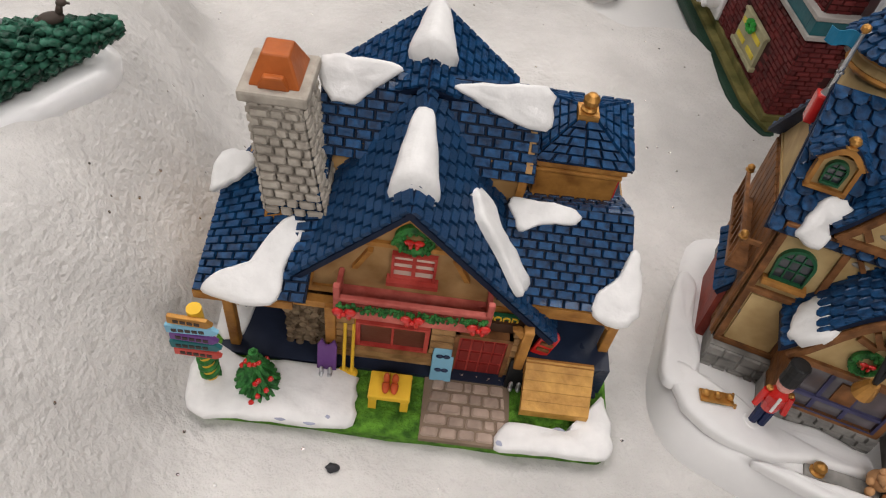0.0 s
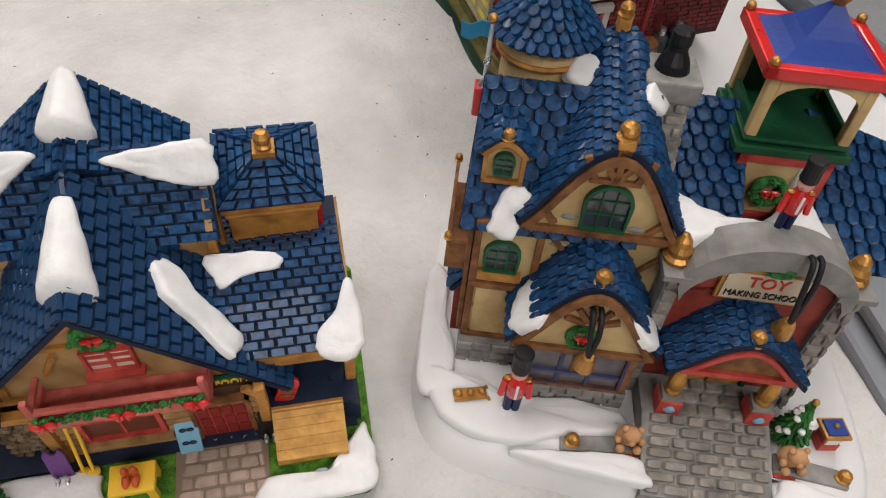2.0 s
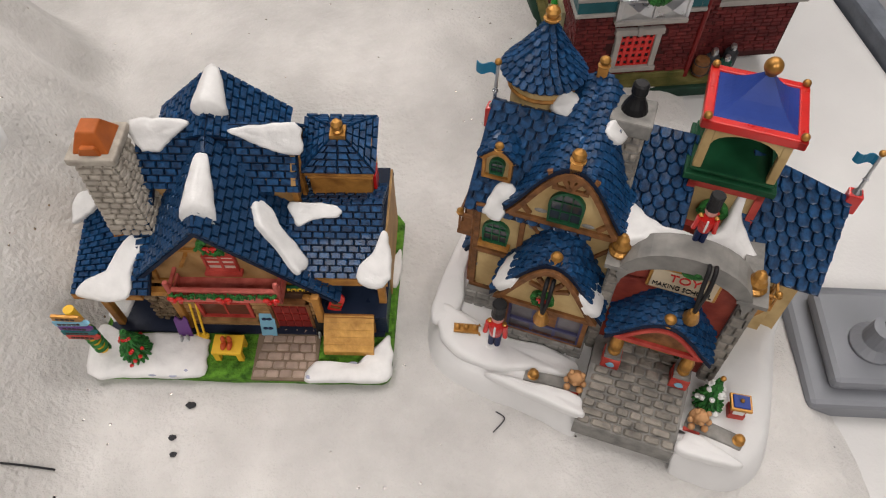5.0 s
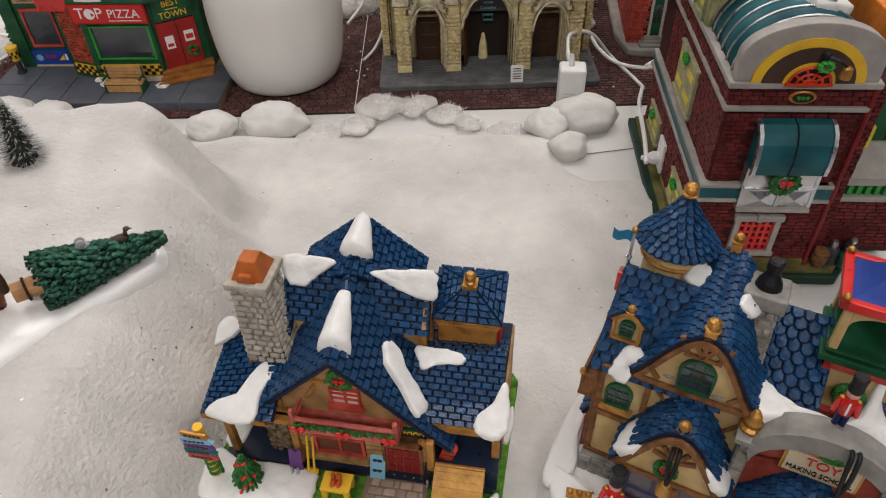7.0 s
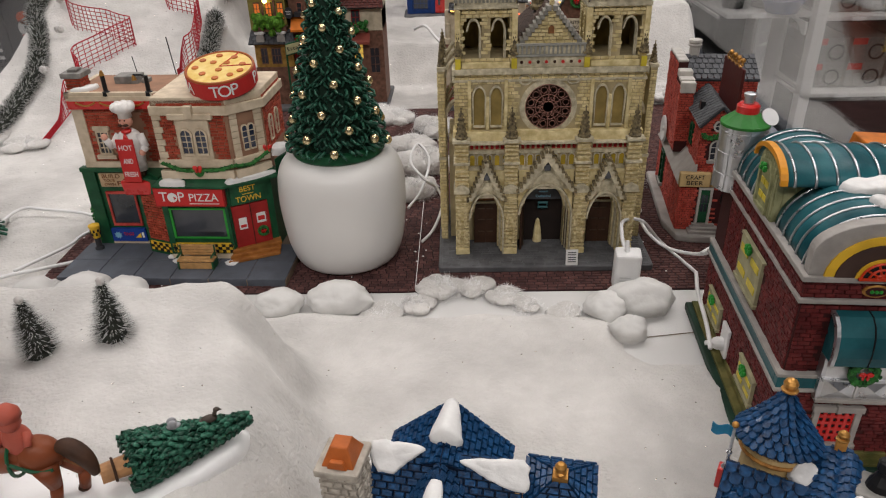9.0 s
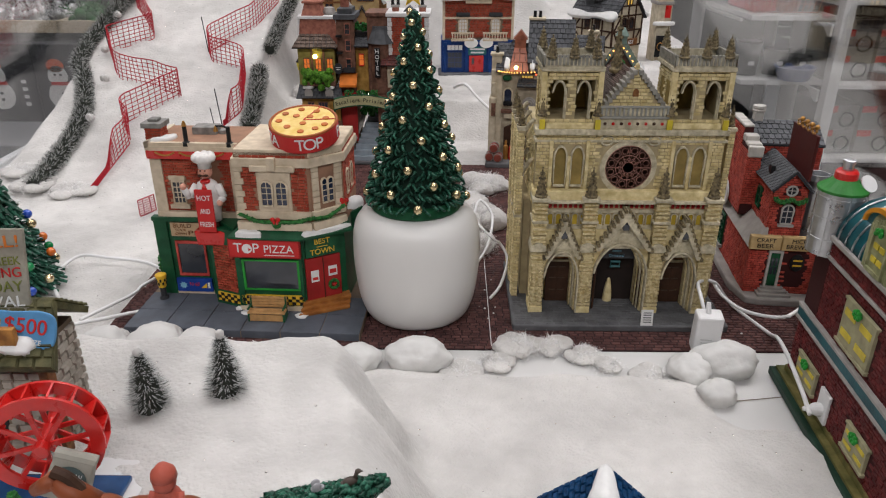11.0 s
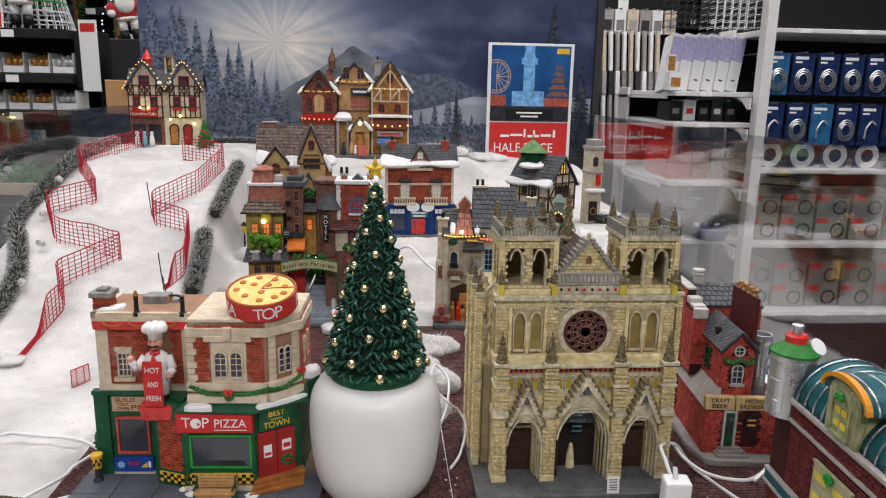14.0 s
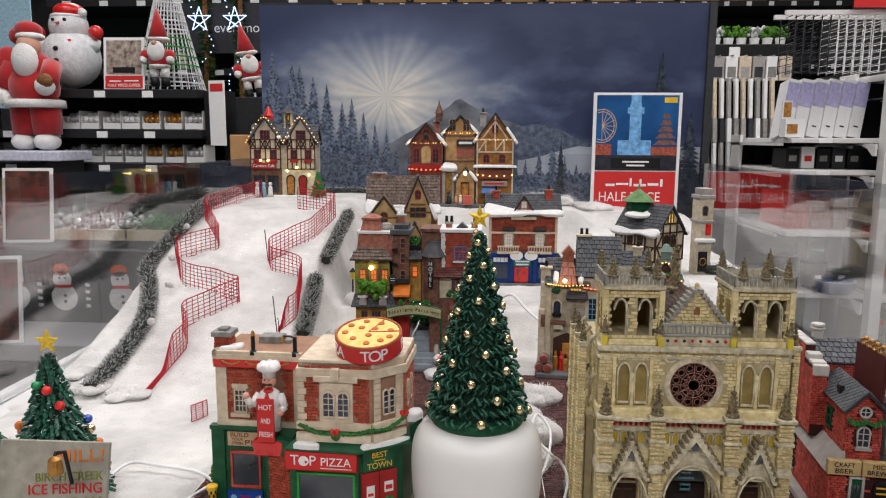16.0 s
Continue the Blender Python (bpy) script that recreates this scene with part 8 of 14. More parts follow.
# ---- white pot with the large tinsel tree ----
def pot_and_tree():
  C = (-.052, .5635)
  bm = bmesh.new()
  prof = [(.038, .0), (.044, .0012), (.0495, .006), (.0545, .02), (.0575, .04), (.0588, .058), (.0585, .074), (.0568, .085), (.053, .0935), (.047, .099), (.04, .1015), (.034, .102)]
  P = [Vector((r, 0, z)) for r, z in prof]
  fine = smooth_line(P, 4)
  lathe(bm, [(p.x * .945, p.z) for p in fine], 64)
  pot = single("ceramic_pot", bm, CERAMIC, "large glossy white ceramic pot turned upside down on the mat", "pot", M=pose(*C, .0024), smooth=True)
  M = pose(*C, .1044)
  T = thing("tinsel_tree", M @ Matrix.Diagonal((.93, .93, 1, 1)), "dark green moulded christmas tree with gold balls and star", "christmas tree")
  bm = bmesh.new()
  lathe(bm, [(.041, 0), (.042, .0015), (.0405, .0075), (.036, .0085)], 48)
  part("base_ring", bm, GREEN, T, "green base ring")
  bm = bmesh.new()
  lathe(bm, [(.036, .006), (.004, .157), (.0005, .16)], 24)
  core = part("core", bm, mat("tree_core_green", (.004, .022, .012), .6), T)
  rnd = random.Random(21)
  bm = bmesh.new()
  H, tiers = .16, 32
  for t in range(tiers):
    f = t / tiers
    R = (.0432 * (1 - f) ** .93 + .0022) * (1 if t % 2 == 0 else .84)
    n = max(int(36 * (1 - f)) + 8, 8)
    for k in range(n):
      a = 6.283 * (k + rnd.uniform(-.3, .3)) / n + t * .7
      z = .009 + H * .95 * f + rnd.uniform(-.0012, .0012)
      dirv = Vector((math.cos(a), math.sin(a), 0))
      tang = Vector((-dirv.y, dirv.x, 0)) * rnd.choice((-1, 1))
      s = .0015 * (.6 + .4 * (1 - f))
      p = dirv * R * rnd.uniform(.9, .98) + Vector((0, 0, z + .0022)) - tang * s * 1.3
      q = dirv * R * rnd.uniform(1.0, 1.08) + tang * s * 1.1 + Vector((0, 0, z - .0006))
      tube(bm, [p - dirv * .003, p, (p + q) / 2 + dirv * .0012, q, q - dirv * .002 - Vector((0, 0, .0012))], lambda u: s * (1.05 - .5 * u), 5)
  part("sprig_mass", bm, NEEDLE, T, "drooping dark green sprigs", kind="stuff", smooth=True)
  N = 52
  goldball = mat("gold_ornament", (.74, .61, .36), .22, metal=.9, var=.1)
  bm0 = bmesh.new()
  ball(bm0, (0, 0, 0), .0041, seg=14, rings=10)
  me = bpy.data.meshes.new("gold_ball")
  bm0.to_mesh(me)
  bm0.free()
  for p in me.polygons:
    p.use_smooth = True
  me.materials.append(goldball)
  for i in range(N):
    f = ((i + .5) / N) ** 1.25
    a = i * 2.39996
    R = (.0425 * (1 - f) ** .93 + .0022) * 1.03
    ob = new("gold_ball", me)
    ob.parent = T
    ob.location = (R * math.cos(a), R * math.sin(a), .008 + H * .95 * f)
    k = 1 - .25 * f
    ob.scale = (k, k, k)
  bm = bmesh.new()
  S = [(.0105 * (1 if k % 2 == 0 else .42) * math.sin(k * math.pi / 5), .0105 * (1 if k % 2 == 0 else .42) * math.cos(k * math.pi / 5)) for k in range(10)]
  top = .0105 * 0 + .171
  c = bm.verts.new((0, -.0022, top)), bm.verts.new((0, .0022, top))
  vs = [bm.verts.new((x, 0, z + top)) for x, z in S]
  for k in range(10):
    bm.faces.new((vs[k], vs[(k + 1) % 10], c[0]))
    bm.faces.new((vs[(k + 1) % 10], vs[k], c[1]))
  part("star", bm, STARGOLD, T, "gold glitter star")


pot_and_tree()


# ---- teal-roofed station ----
def barrel(parent, x0, x1, y0, y1, z, rise, ribs, name="barrel_roof", across=False, thick=.0025, rib_mat=None):
  """A barrel roof over x0..x1, running from y0 to y1, with metal ribs; across turns its ridge along x."""
  cx, w = (x0 + x1) / 2, (x1 - x0) / 2
  if across:
    cx, w = (y0 + y1) / 2, (y1 - y0) / 2
  arc = lambda k, e=.0: [((w + e) * math.cos(math.pi * i / 20) * k, (rise + e) * math.sin(math.pi * i / 20) * k) for i in range(21)]
  M = pose(cx, 0, z) if not across else pose(0, cx, z, 0, 0, 90) @ Matrix.Scale(-1, 4, (0, 1, 0))
  a, b = (y0, y1) if not across else (x0, x1)
  bm = bmesh.new()
  prism(bm, arc(1), a, b, M)
  ob = part(name, bm, TEAL, parent, "dark teal barrel roof", smooth=False)
  for p in ob.data.polygons:
    p.use_smooth = len(p.vertices) == 4
  for i in range(ribs):
    y = a + (b - a) * (i + .5) / ribs
    bm = bmesh.new()
    tube(bm, [(p[0], y, p[1]) for p in arc(1, .0004)], .0008, 5, M)
    part("rib", bm, rib_mat or SILVER, ob, smooth=True)
  return ob


def bottle(x, y, z, r, h, body, cap, label, name="bottle"):
  b = thing(name, pose(x, y, z), label, "bottle", "miniature bottles")
  bm = bmesh.new()
  lathe(bm, [(r * .9, 0), (r, h * .05), (r, h * .62), (r * .85, h * .7), (r * .45, h * .76)], 14)
  part("body", bm, body, b, smooth=False)
  bm = bmesh.new()
  lathe(bm, [(r * .5, h * .76), (r * .5, h * .9), (r * .35, h)], 12)
  part("cap", bm, cap, b)
  return b


def station():
  B = pose(.2295, .303, .0016, 0, 0, -4)
  T = thing("station_building", B, "dark red brick workshop model with teal barrel roofs", "model house", "village model houses")
  olive = mat("olive_green_base", (.10, .11, .03), .6, var=.4, scale=90, second=(.20, .17, .06))
  dg = mat("deep_green_edge", (.012, .035, .022), .5, var=.3)
  palegreen = mat("pale_sage_planks", (.24, .25, .12), .6, var=.25, scale=140, second=(.36, .36, .2))
  bm = bmesh.new()
  footprint(bm, [(-.011, .012), (-.002, -.0105), (.088, -.0105), (.105, .012), (.105, .164), (-.011, .164)], 0, .0065)
  part("base_plate", bm, dg, T, "dark green base plate", bev=.001)
  bm = bmesh.new()
  footprint(bm, [(-.0065, .012), (.0, -.007), (.086, -.007), (.1, .012), (.1, .162), (-.0065, .162)], .0063, .0085)
  part("base_top", bm, olive, T)
  solid("plinth", T, olive, (-.0018, .071, -.0018, .158, .008, .0125), bev=.0006)
  # walls
  solid("lower_wall", T, OXMORTAR, (0, .069, 0, .156, .0085, .0675))
  solid("upper_wall", T, OXMORTAR, (.0012, .068, .0012, .134, .067, .131), (.0004, .068, .134, .156, .067, .114))
  F, S = face_at(0, 0), side_face((0, .165), (0, 0))
  FU, SU = face_at(0, .0012), side_face((.0012, .165), (.0012, .0))
  bw, bh = .0062, .0026
  bricks("brickwork", T, STATIONBRICK, F, .069, .0445, bw, bh, holes=[(.0215, .019, .049, .045)], z0=.0125, seed=5)
  bricks("brickwork", T, STATIONBRICK, S, .156, .0445, bw, bh, x0=.009, holes=[(.022, .017, .06, .038), (.068, .012, .082, .035), (.105, .017, .14, .038)], z0=.0125, seed=6)
  bricks("brickwork", T, STATIONBRICK, FU, .0658, .0475, bw, bh, holes=[(.018, .06, .056, .109)], x0=.0018, z0=.0675, seed=7)
  bricks("brickwork", T, STATIONBRICK, SU, .132, .0475, bw, bh, x0=.031, holes=[(.065, .0715, .111, .107)], z0=.0675, seed=8)
  # belt between storeys
  for nm, m, z0, z1, d in (("belt_course", TEAL, .0585, .0665, .0022), ("belt_trim", STONEGREY, .0565, .0588, .0034), ("belt_trim", STONEGREY, .0662, .0685, .003)):
    solid(nm, T, m, (-d, .021, -d, .003, z0, z1), (-d, .003, .0028, .157, z0, z1), (.055, .069, -d, .003, z0, z1), bev=.0004)
  # cornices
  solid("lower_cornice", T, STONEGREY, (-.0016, .0705, -.0022, .135, .1145, .1172), bev=.0005)
  solid("frieze", T, OXMORTAR, (.0, .069, .0, .134, .1172, .1285))
  bricks("brickwork", T, STATIONBRICK, F, .069, .0105, bw, bh, z0=.1176, seed=9)
  bricks("brickwork", T, STATIONBRICK, S, .134, .0105, bw, bh, x0=.031, z0=.1176, seed=10)
  solid("upper_cornice", T, STONEGREY, (-.0026, .0715, -.0034, .136, .1282, .1315), bev=.0006)
  # lattice window
  w = solid("lattice_window", T, STONEGREY, (.0222, .0255, -.0028, .0004, .0185, .0455), (.0448, .0482, -.0028, .0004, .0185, .0455), (.0212, .0492, -.0034, .0004, .0425, .0465), (.0212, .0492, -.0038, .0004, .0165, .0195), (.0335, .0365, -.0042, .0004, .0425, .048), label="grey stone window surround", bev=.0005)
  solid("pane", w, BLACK, (.0255, .0448, -.0002, .0003, .0195, .0425))
  bm = bmesh.new()
  for i in range(6):
    x = .0255 + .0193 * i / 5
    box(bm, x - .0009, x + .0009, -.0013, -.0003, .0195, .0425)
  for i in range(6):
    z = .0195 + .023 * i / 5
    box(bm, .0255, .0448, -.0012, -.0003, z - .0009, z + .0009)
  part("red_lattice", bm, SCARLET, w, "red lattice")
  # silver doors and awning
  dr = solid("loading_door", T, mat("brushed_aluminium", (.62, .62, .63), .34, metal=.7, var=.15, scale=70), (.0205, .0385, -.0048, .0012, .0545, .0815), (.0388, .0568, -.0048, .0012, .0545, .0815), label="silver double loading door", bev=.0004)
  bm = bmesh.new()
  for x in (.0205, .0388):
    add(bm, [(x + .001, -.0049, .0555), (x + .017, -.0049, .0555), (x + .009, -.0072, .0615), (x + .001, -.0049, .0675), (x + .017, -.0049, .0675)], [(0, 1, 2), (1, 4, 2), (4, 3, 2), (3, 0, 2)])
  part("pressed_panel", bm, SILVER, dr)
  solid("door_bar", dr, SILVER, (.0195, .0577, -.0066, -.0042, .0672, .0688), bev=.0003)
  solid("door_jamb", dr, SILVER, (.0185, .0207, -.0052, .0012, .054, .082), (.0566, .0585, -.0052, .0012, .054, .082))
  solid("door_rail", dr, STONEGREY, (.0185, .0585, -.0068, .0008, .0525, .0548), bev=.0003)
  ring_wreath(dr, face_at(0, -.0062), .0388, .0745, .0063, .0021, 5)
  prof = [(.0012, .109), (-.004, .1085), (-.0085, .1055), (-.0115, .1005), (-.0128, .0945), (-.0132, .0885), (-.0125, .0825), (.0012, .0825)]
  bm = bmesh.new()
  prism(bm, prof, -.0545, -.0185, pose(0, 0, 0, 0, 0, -90) @ pose(0, 0, 0, 0, 0, 180))
  a = part("awning", bm, TEAL, T, "curved teal awning with silver ends")
  for s0, s1 in ((.0172, .0192), (.0542, .0562)):
    bm = bmesh.new()
    band(bm, [(y - .001, z + .0006) for y, z in prof[:-1]], [(y + .0016, z - .0014) for y, z in prof[:-1]], -s1, -s0, pose(0, 0, 0, 0, 0, 90))
    part("awning_rim", bm, SILVER, a)
  bm = bmesh.new()
  tube(bm, [(.0367, y - .0001, z) for y, z in prof[:-1]], .0005, 4)
  part("awning_seam", bm, BLACK, a)
  solid("side_panel", T, STONEGREY, (.0575, .0665, -.0022, .0014, .0575, .0685), label="small teal panel in grey frame", bev=.0003)
  solid("teal_inset", T, TEAL, (.0592, .0648, -.0028, -.002, .0598, .0662))
  # oval plaque
  bm = bmesh.new()
  lathe(bm, [(.0068, 0), (.0068, .0012), (.0056, .0016)], 24, pose(.0355, 0, .1225, 90), 1, .55)
  pq = part("plaque", bm, GOLD, T, "gold oval plaque")
  bm = bmesh.new()
  lathe(bm, [(.0053, .0012), (.0053, .0018)], 24, pose(.0355, 0, .1225, 90), 1, .5)
  part("plaque_field", bm, OXMORTAR, pq)
  bm = bmesh.new()
  for dx in (-.0022, 0, .0022):
    ball(bm, (.0355 + dx, -.0019, .1225), .0011, seg=6, rings=4)
  part("plaque_leaf", bm, BRIGHTGREEN, pq)
  # front arch of the barrel
  cx, z0 = .0345, .1315
  bm = bmesh.new()
  prism(bm, arch(cx, z0 - .0001, .069, .0305, n=14), -.0015, .006)
  gb = part("gable_arch", bm, STONEGREY, T, "grey arched gable end", bev=.0006)
  def half(r, k, n=16):
    return [(cx + r * math.cos(math.pi * i / n), z0 + k * math.sin(math.pi * i / n)) for i in range(n + 1)]
  for nm, m, r, k, y in (("yellow_band", YELLOW, .0272, .0232, -.0026), ("brown_field", mat("umber_field", (.06, .035, .028), .6), .0222, .0188, -.0032), ("yellow_band", YELLOW, .0125, .0112, -.0038), ("fan_window", BLACK, .0102, .0092, -.0043)):
    bm = bmesh.new()
    prism(bm, half(r, k), y, -.0008)
    part(nm, bm, m, gb)
  bm = bmesh.new()
  fan = mat("orange_red_paint", (.6, .045, .012), .4)
  for i in range(6):
    a_ = math.pi * i / 5
    rod(bm, (cx, -.0046, z0 + .0004), (cx + .0102 * math.cos(a_), -.0046, z0 + .0092 * math.sin(a_)), .0006, seg=5)
  for k in (1.0, .62, .3):
    tube(bm, [(cx + .0102 * k * math.cos(math.pi * i / 12), -.0046, z0 + .0092 * k * math.sin(math.pi * i / 12)) for i in range(13)], .0007, 5)
  box(bm, cx - .0112, cx + .0112, -.0052, -.004, z0 - .0006, z0 + .0008)
  part("fan_bars", bm, fan, gb, "orange-red fan window bars")
  lamp = thing("wall_lamp", B @ pose(cx + .004, -.004, z0 + .0145), "gold bell lamp on black bracket with holly", "wall lamp")
  bm = bmesh.new()
  tube(bm, [(0, 0, 0), (0, -.004, .002), (.004, -.006, .001), (.0085, -.006, -.002)], .0008, 6)
  ball(bm, (-.0005, -.0015, .0015), .0022, seg=8, rings=6)
  part("bracket", bm, BLACK, lamp)
  bm = bmesh.new()
  lathe(bm, [(.0009, 0), (.0022, -.001), (.0028, -.0062), (.0024, -.0062)], 14, pose(.0088, -.006, -.0015))
  part("bell_shade", bm, GOLD, lamp, smooth=False)
  bm = bmesh.new()
  for k in range(9):
    a_ = k * .7
    ball(bm, (.0028 * math.cos(a_), -.003, -.0035 + .0022 * math.sin(a_)), .0017, seg=6, rings=4, sz=.6)
  part("holly", bm, BRIGHTGREEN, lamp)
  # barrels
  barrel(T, .0015, .0675, .005, .0575, .1315, .0285, 5)
  barrel(T, .0, .0675, .0925, .134, .1315, .0305, 4)
  dm = solid("dormer", T, palegreen, (.0008, .06, .0585, .0912, .131, .158), label="sage green plank dormer")
  barrel(T, -.001, .066, .0495, .1, .1575, .0135, 6, across=True)
  DM = side_face((.0, .0915), (.0, .058))

  def bow(w, k):
    return [(.01675 + w * math.cos(math.pi * i / 14), .158 + k * math.sin(math.pi * i / 14)) for i in range(15)]
  bm = bmesh.new()
  prism(bm, [(0, .131), (.0335, .131)] + bow(.0167, .0118), -.0012, .0006, DM)
  dg2 = part("dormer_front", bm, palegreen, T, "sage green plank dormer front")
  bm = bmesh.new()
  band(bm, bow(.0256, .0144), bow(.0236, .0112), -.0032, .0008, DM)
  part("arched_edge", bm, mat("amber_edge_paint", (.62, .26, .02), .45), dg2, "amber arched edge")
  for i in range(9):
    solid("plank", dg2, palegreen, (.0004 + i * .0036, .0037 + i * .0036, -.0018, -.001, .1315, .158 + .009 * math.sin(math.pi * (i + .5) / 9)), M=DM, bev=.0003)
  for i in range(9):
    solid("plank", dm, palegreen, (.003 + i * .0062, .0087 + i * .0062, .0577, .0589, .1345, .157), bev=.0003)
  dw = window(dg2, DM @ pose(0, -.0016, 0), arch(.0168, .1345, .0175, .0265), .0024, palegreen, palegreen, 1, 1)
  for x in (.0102, .0175):
    for z in (.139, .1475):
      solid("pane", dw, YELLOWGLASS, (x, x + .0058, -.0026, -.0018, z, z + .0035), M=DM)
  bm = bmesh.new()
  for k in range(8):
    ball(bm, (.0168 + .003 * math.cos(k), -.005, .1595 + .0018 * math.sin(k * 1.7)), .0015, DM, 6, 4)
  part("holly", bm, BRIGHTGREEN, dg2)
  # roof pipe and snow
  bm = bmesh.new()
  lathe(bm, [(.0032, -.004), (.003, .0115)], 14, pose(.0445, .024, .1575))
  pp = part("roof_pipe", bm, SILVER, T, "silver roof pipe with wooden cap", smooth=False)
  bm = bmesh.new()
  lathe(bm, [(.0038, .0112), (.0038, .0175), (.0032, .0178)], 14, pose(.0445, .024, .1575))
  part("pipe_cap", bm, ORANGE, pp)
  snow_patch(T, pose(.044, .026, .158, 0, 10, 0), [(-.009, -.002), (-.005, -.007), (.004, -.006), (.011, -.004), (.01, .005), (.001, .006), (-.008, .005)], .0028, 4)
  snow_patch(T, pose(.046, .045, .158, 4, 0, 0), [(-.02, -.002), (-.012, -.008), (.006, -.006), (.014, -.002), (.013, .009), (-.004, .006), (-.014, .005)], .0045, 6)
  # side windows: sage stone with yellow panes
  ws = mat("sage_stone", (.34, .32, .2), .6, var=.2, scale=120)
  for M, x0, x1, za, zb in ((SU, .067, .109, .0745, .1035), (S, .025, .057, .0195, .0355), (S, .108, .137, .0195, .0355)):
    fr = solid("side_window", T, ws, (x0, x1, -.0022, .0006, za, zb), (x0 - .0015, x1 + .0015, -.0032, .0006, za - .0022, za), (x0 - .0012, x1 + .0012, -.0026, .0006, zb, zb + .0018), M=M, label="sage window with yellow panes", bev=.0004)
    n = 2
    for i in range(n):
      for j in range(2):
        wx, wz = (x1 - x0) / n, (zb - za) / 2
        solid("pane", fr, YELLOWGLASS, (x0 + wx * (i + .15), x0 + wx * (i + .85), -.0027, -.002, za + wz * (j + .35), za + wz * (j + .68)), M=M)
    bm = bmesh.new()
    for k in range(7):
      ball(bm, ((x0 + x1) / 2 + .0032 * math.cos(k * .9), -.0042, zb - .001 + .0022 * math.sin(k * .9)), .0017, M, 6, 4)
    part("holly", bm, BRIGHTGREEN, fr)
  solid("amber_lamp", T, YELLOW, (.0005, .0055, .1555, .162, .054, .0605), label="amber corner lamp", bev=.0008)
  # socket plate with plug
  ol = thing("socket_plate", B @ S @ pose(.0755, -.001, .0125), "white socket plate on the brick wall with a plug", "socket")
  solid("plate", ol, WHITE, (-.0075, .0075, -.0018, .0006, 0, .023), bev=.0008)
  bm = bmesh.new()
  lathe(bm, [(.0046, 0), (.0046, .004), (.0038, .0062), (.002, .0085), (.0016, .012)], 14, pose(0, -.0015, .0085, 90))
  part("plug", bm, WHITE, ol, smooth=False)
  # silo
  sl = thing("silo", B @ pose(.005, .15, .114), "silver ribbed silo with green cone top and red collar", "silo")
  bm = bmesh.new()
  lathe(bm, [(.0152, 0), (.0152, .046)], 32)
  sb = part("drum", bm, SILVER, sl, smooth=False)
  for i in range(3):
    bm = bmesh.new()
    tube(bm, [(.0153 * math.cos(k * math.pi / 16), .0153 * math.sin(k * math.pi / 16), .012 + i * .0148) for k in range(32)], .0005, 5, closed=True)
    part("rib", bm, SILVER, sb)
  for k in range(8):
    a_ = k * math.pi / 4
    solid("seam", sb, SILVER, (-.0004, .0004, -.0006, .0004, .0, .046), M=pose(.0153 * math.cos(a_), .0153 * math.sin(a_), 0, 0, 0, math.degrees(a_) + 90))
  for nm, m, lab, prof in (("cone_top", mat("leaf_green_gloss", (.03, .17, .03), .35), "green cone top", [(.0163, .045), (.0163, .0468), (.0075, .0535)]), ("collar", SCARLET, "red collar", [(.0074, .0528), (.0074, .058), (.006, .0595)]), ("neck", SILVER, "", [(.0034, .059), (.0034, .064), (.0041, .064), (.0041, .066), (.003, .0665)])):
    bm = bmesh.new()
    lathe(bm, prof, 24)
    part(nm, bm, m, sl, lab, smooth=False)
  bm = bmesh.new()
  lathe(bm, [(.0062, -.0005), (.0062, .0005)], 20, pose(.0135, -.005, .0515, 50, 0, 25))
  part("white_disc", bm, WHITE, sl)
  # right wing, set back
  solid("side_pier", T, OXMORTAR, (.069, .079, .004, .165, .0085, .1285))
  bricks("brickwork", T, STATIONBRICK, face_at(.069, .004), .01, .115, bw, bh, z0=.0125, seed=12)
  bm = bmesh.new()
  tube(bm, [(.0702, -.001, .0085), (.0702, -.001, .112), (.0702, .0, .126)], .0016, 8)
  part("down_pipe", bm, mat("maroon_pipe", (.16, .015, .015), .45), T)
  solid("wing", T, OXMORTAR, (.079, .13, .012, .16, .0085, .062))
  bricks("brickwork", T, STATIONBRICK, face_at(.079, .012), .05, .048, bw, bh, z0=.0125, seed=13)
  solid("wing_cill", T, STONEGREY, (.0765, .132, .007, .162, .05, .0535), (.0765, .132, .007, .012, .0615, .067), bev=.0005)
  bm = bmesh.new()
  add(bm, [(.0765, .006, .067), (.132, .006, .067), (.132, .026, .078), (.079, .026, .078), (.0765, .162, .067), (.079, .162, .078), (.132, .162, .078), (.132, .162, .067)], [(0, 1, 2, 3), (0, 3, 5, 4), (3, 2, 6, 5), (1, 0, 4, 7)])
  part("wing_ledge", bm, STONEGREY, T, "grey stone ledge", bev=.0004)
  g = solid("green_grille", T, GREEN, (.082, .128, .0105, .0122, .0535, .0615))
  for i in range(9):
    solid("bar", g, BRIGHTGREEN, (.0835 + i * .005, .0862 + i * .005, .0085, .0105, .0542, .0608), bev=.0004)
  solid("green_bay", T, mat("moss_green_paint", (.03, .075, .02), .5, var=.3), (.079, .128, .028, .155, .077, .138), label="moss green bay wall")
  for i in range(5):
    solid("bay_plank", T, GREEN, (.0835 + i * .0094, .0905 + i * .0094, .027, .0285, .0795, .1365), bev=.0003)
  bm = bmesh.new()
  prism(bm, [(.076, .136), (.132, .136), (.12, .15), (.079, .152)], .024, .157)
  part("bay_roof", bm, mat("orange_tile_roof", (.5, .15, .02), .5, var=.3), T, "orange bay roof", bev=.001)
  solid("bay_post", T, YELLOWGLASS, (.0895, .0925, .0225, .0262, .0765, .0905), bev=.0004)
  ba = B @ pose(0, 0, .0085)
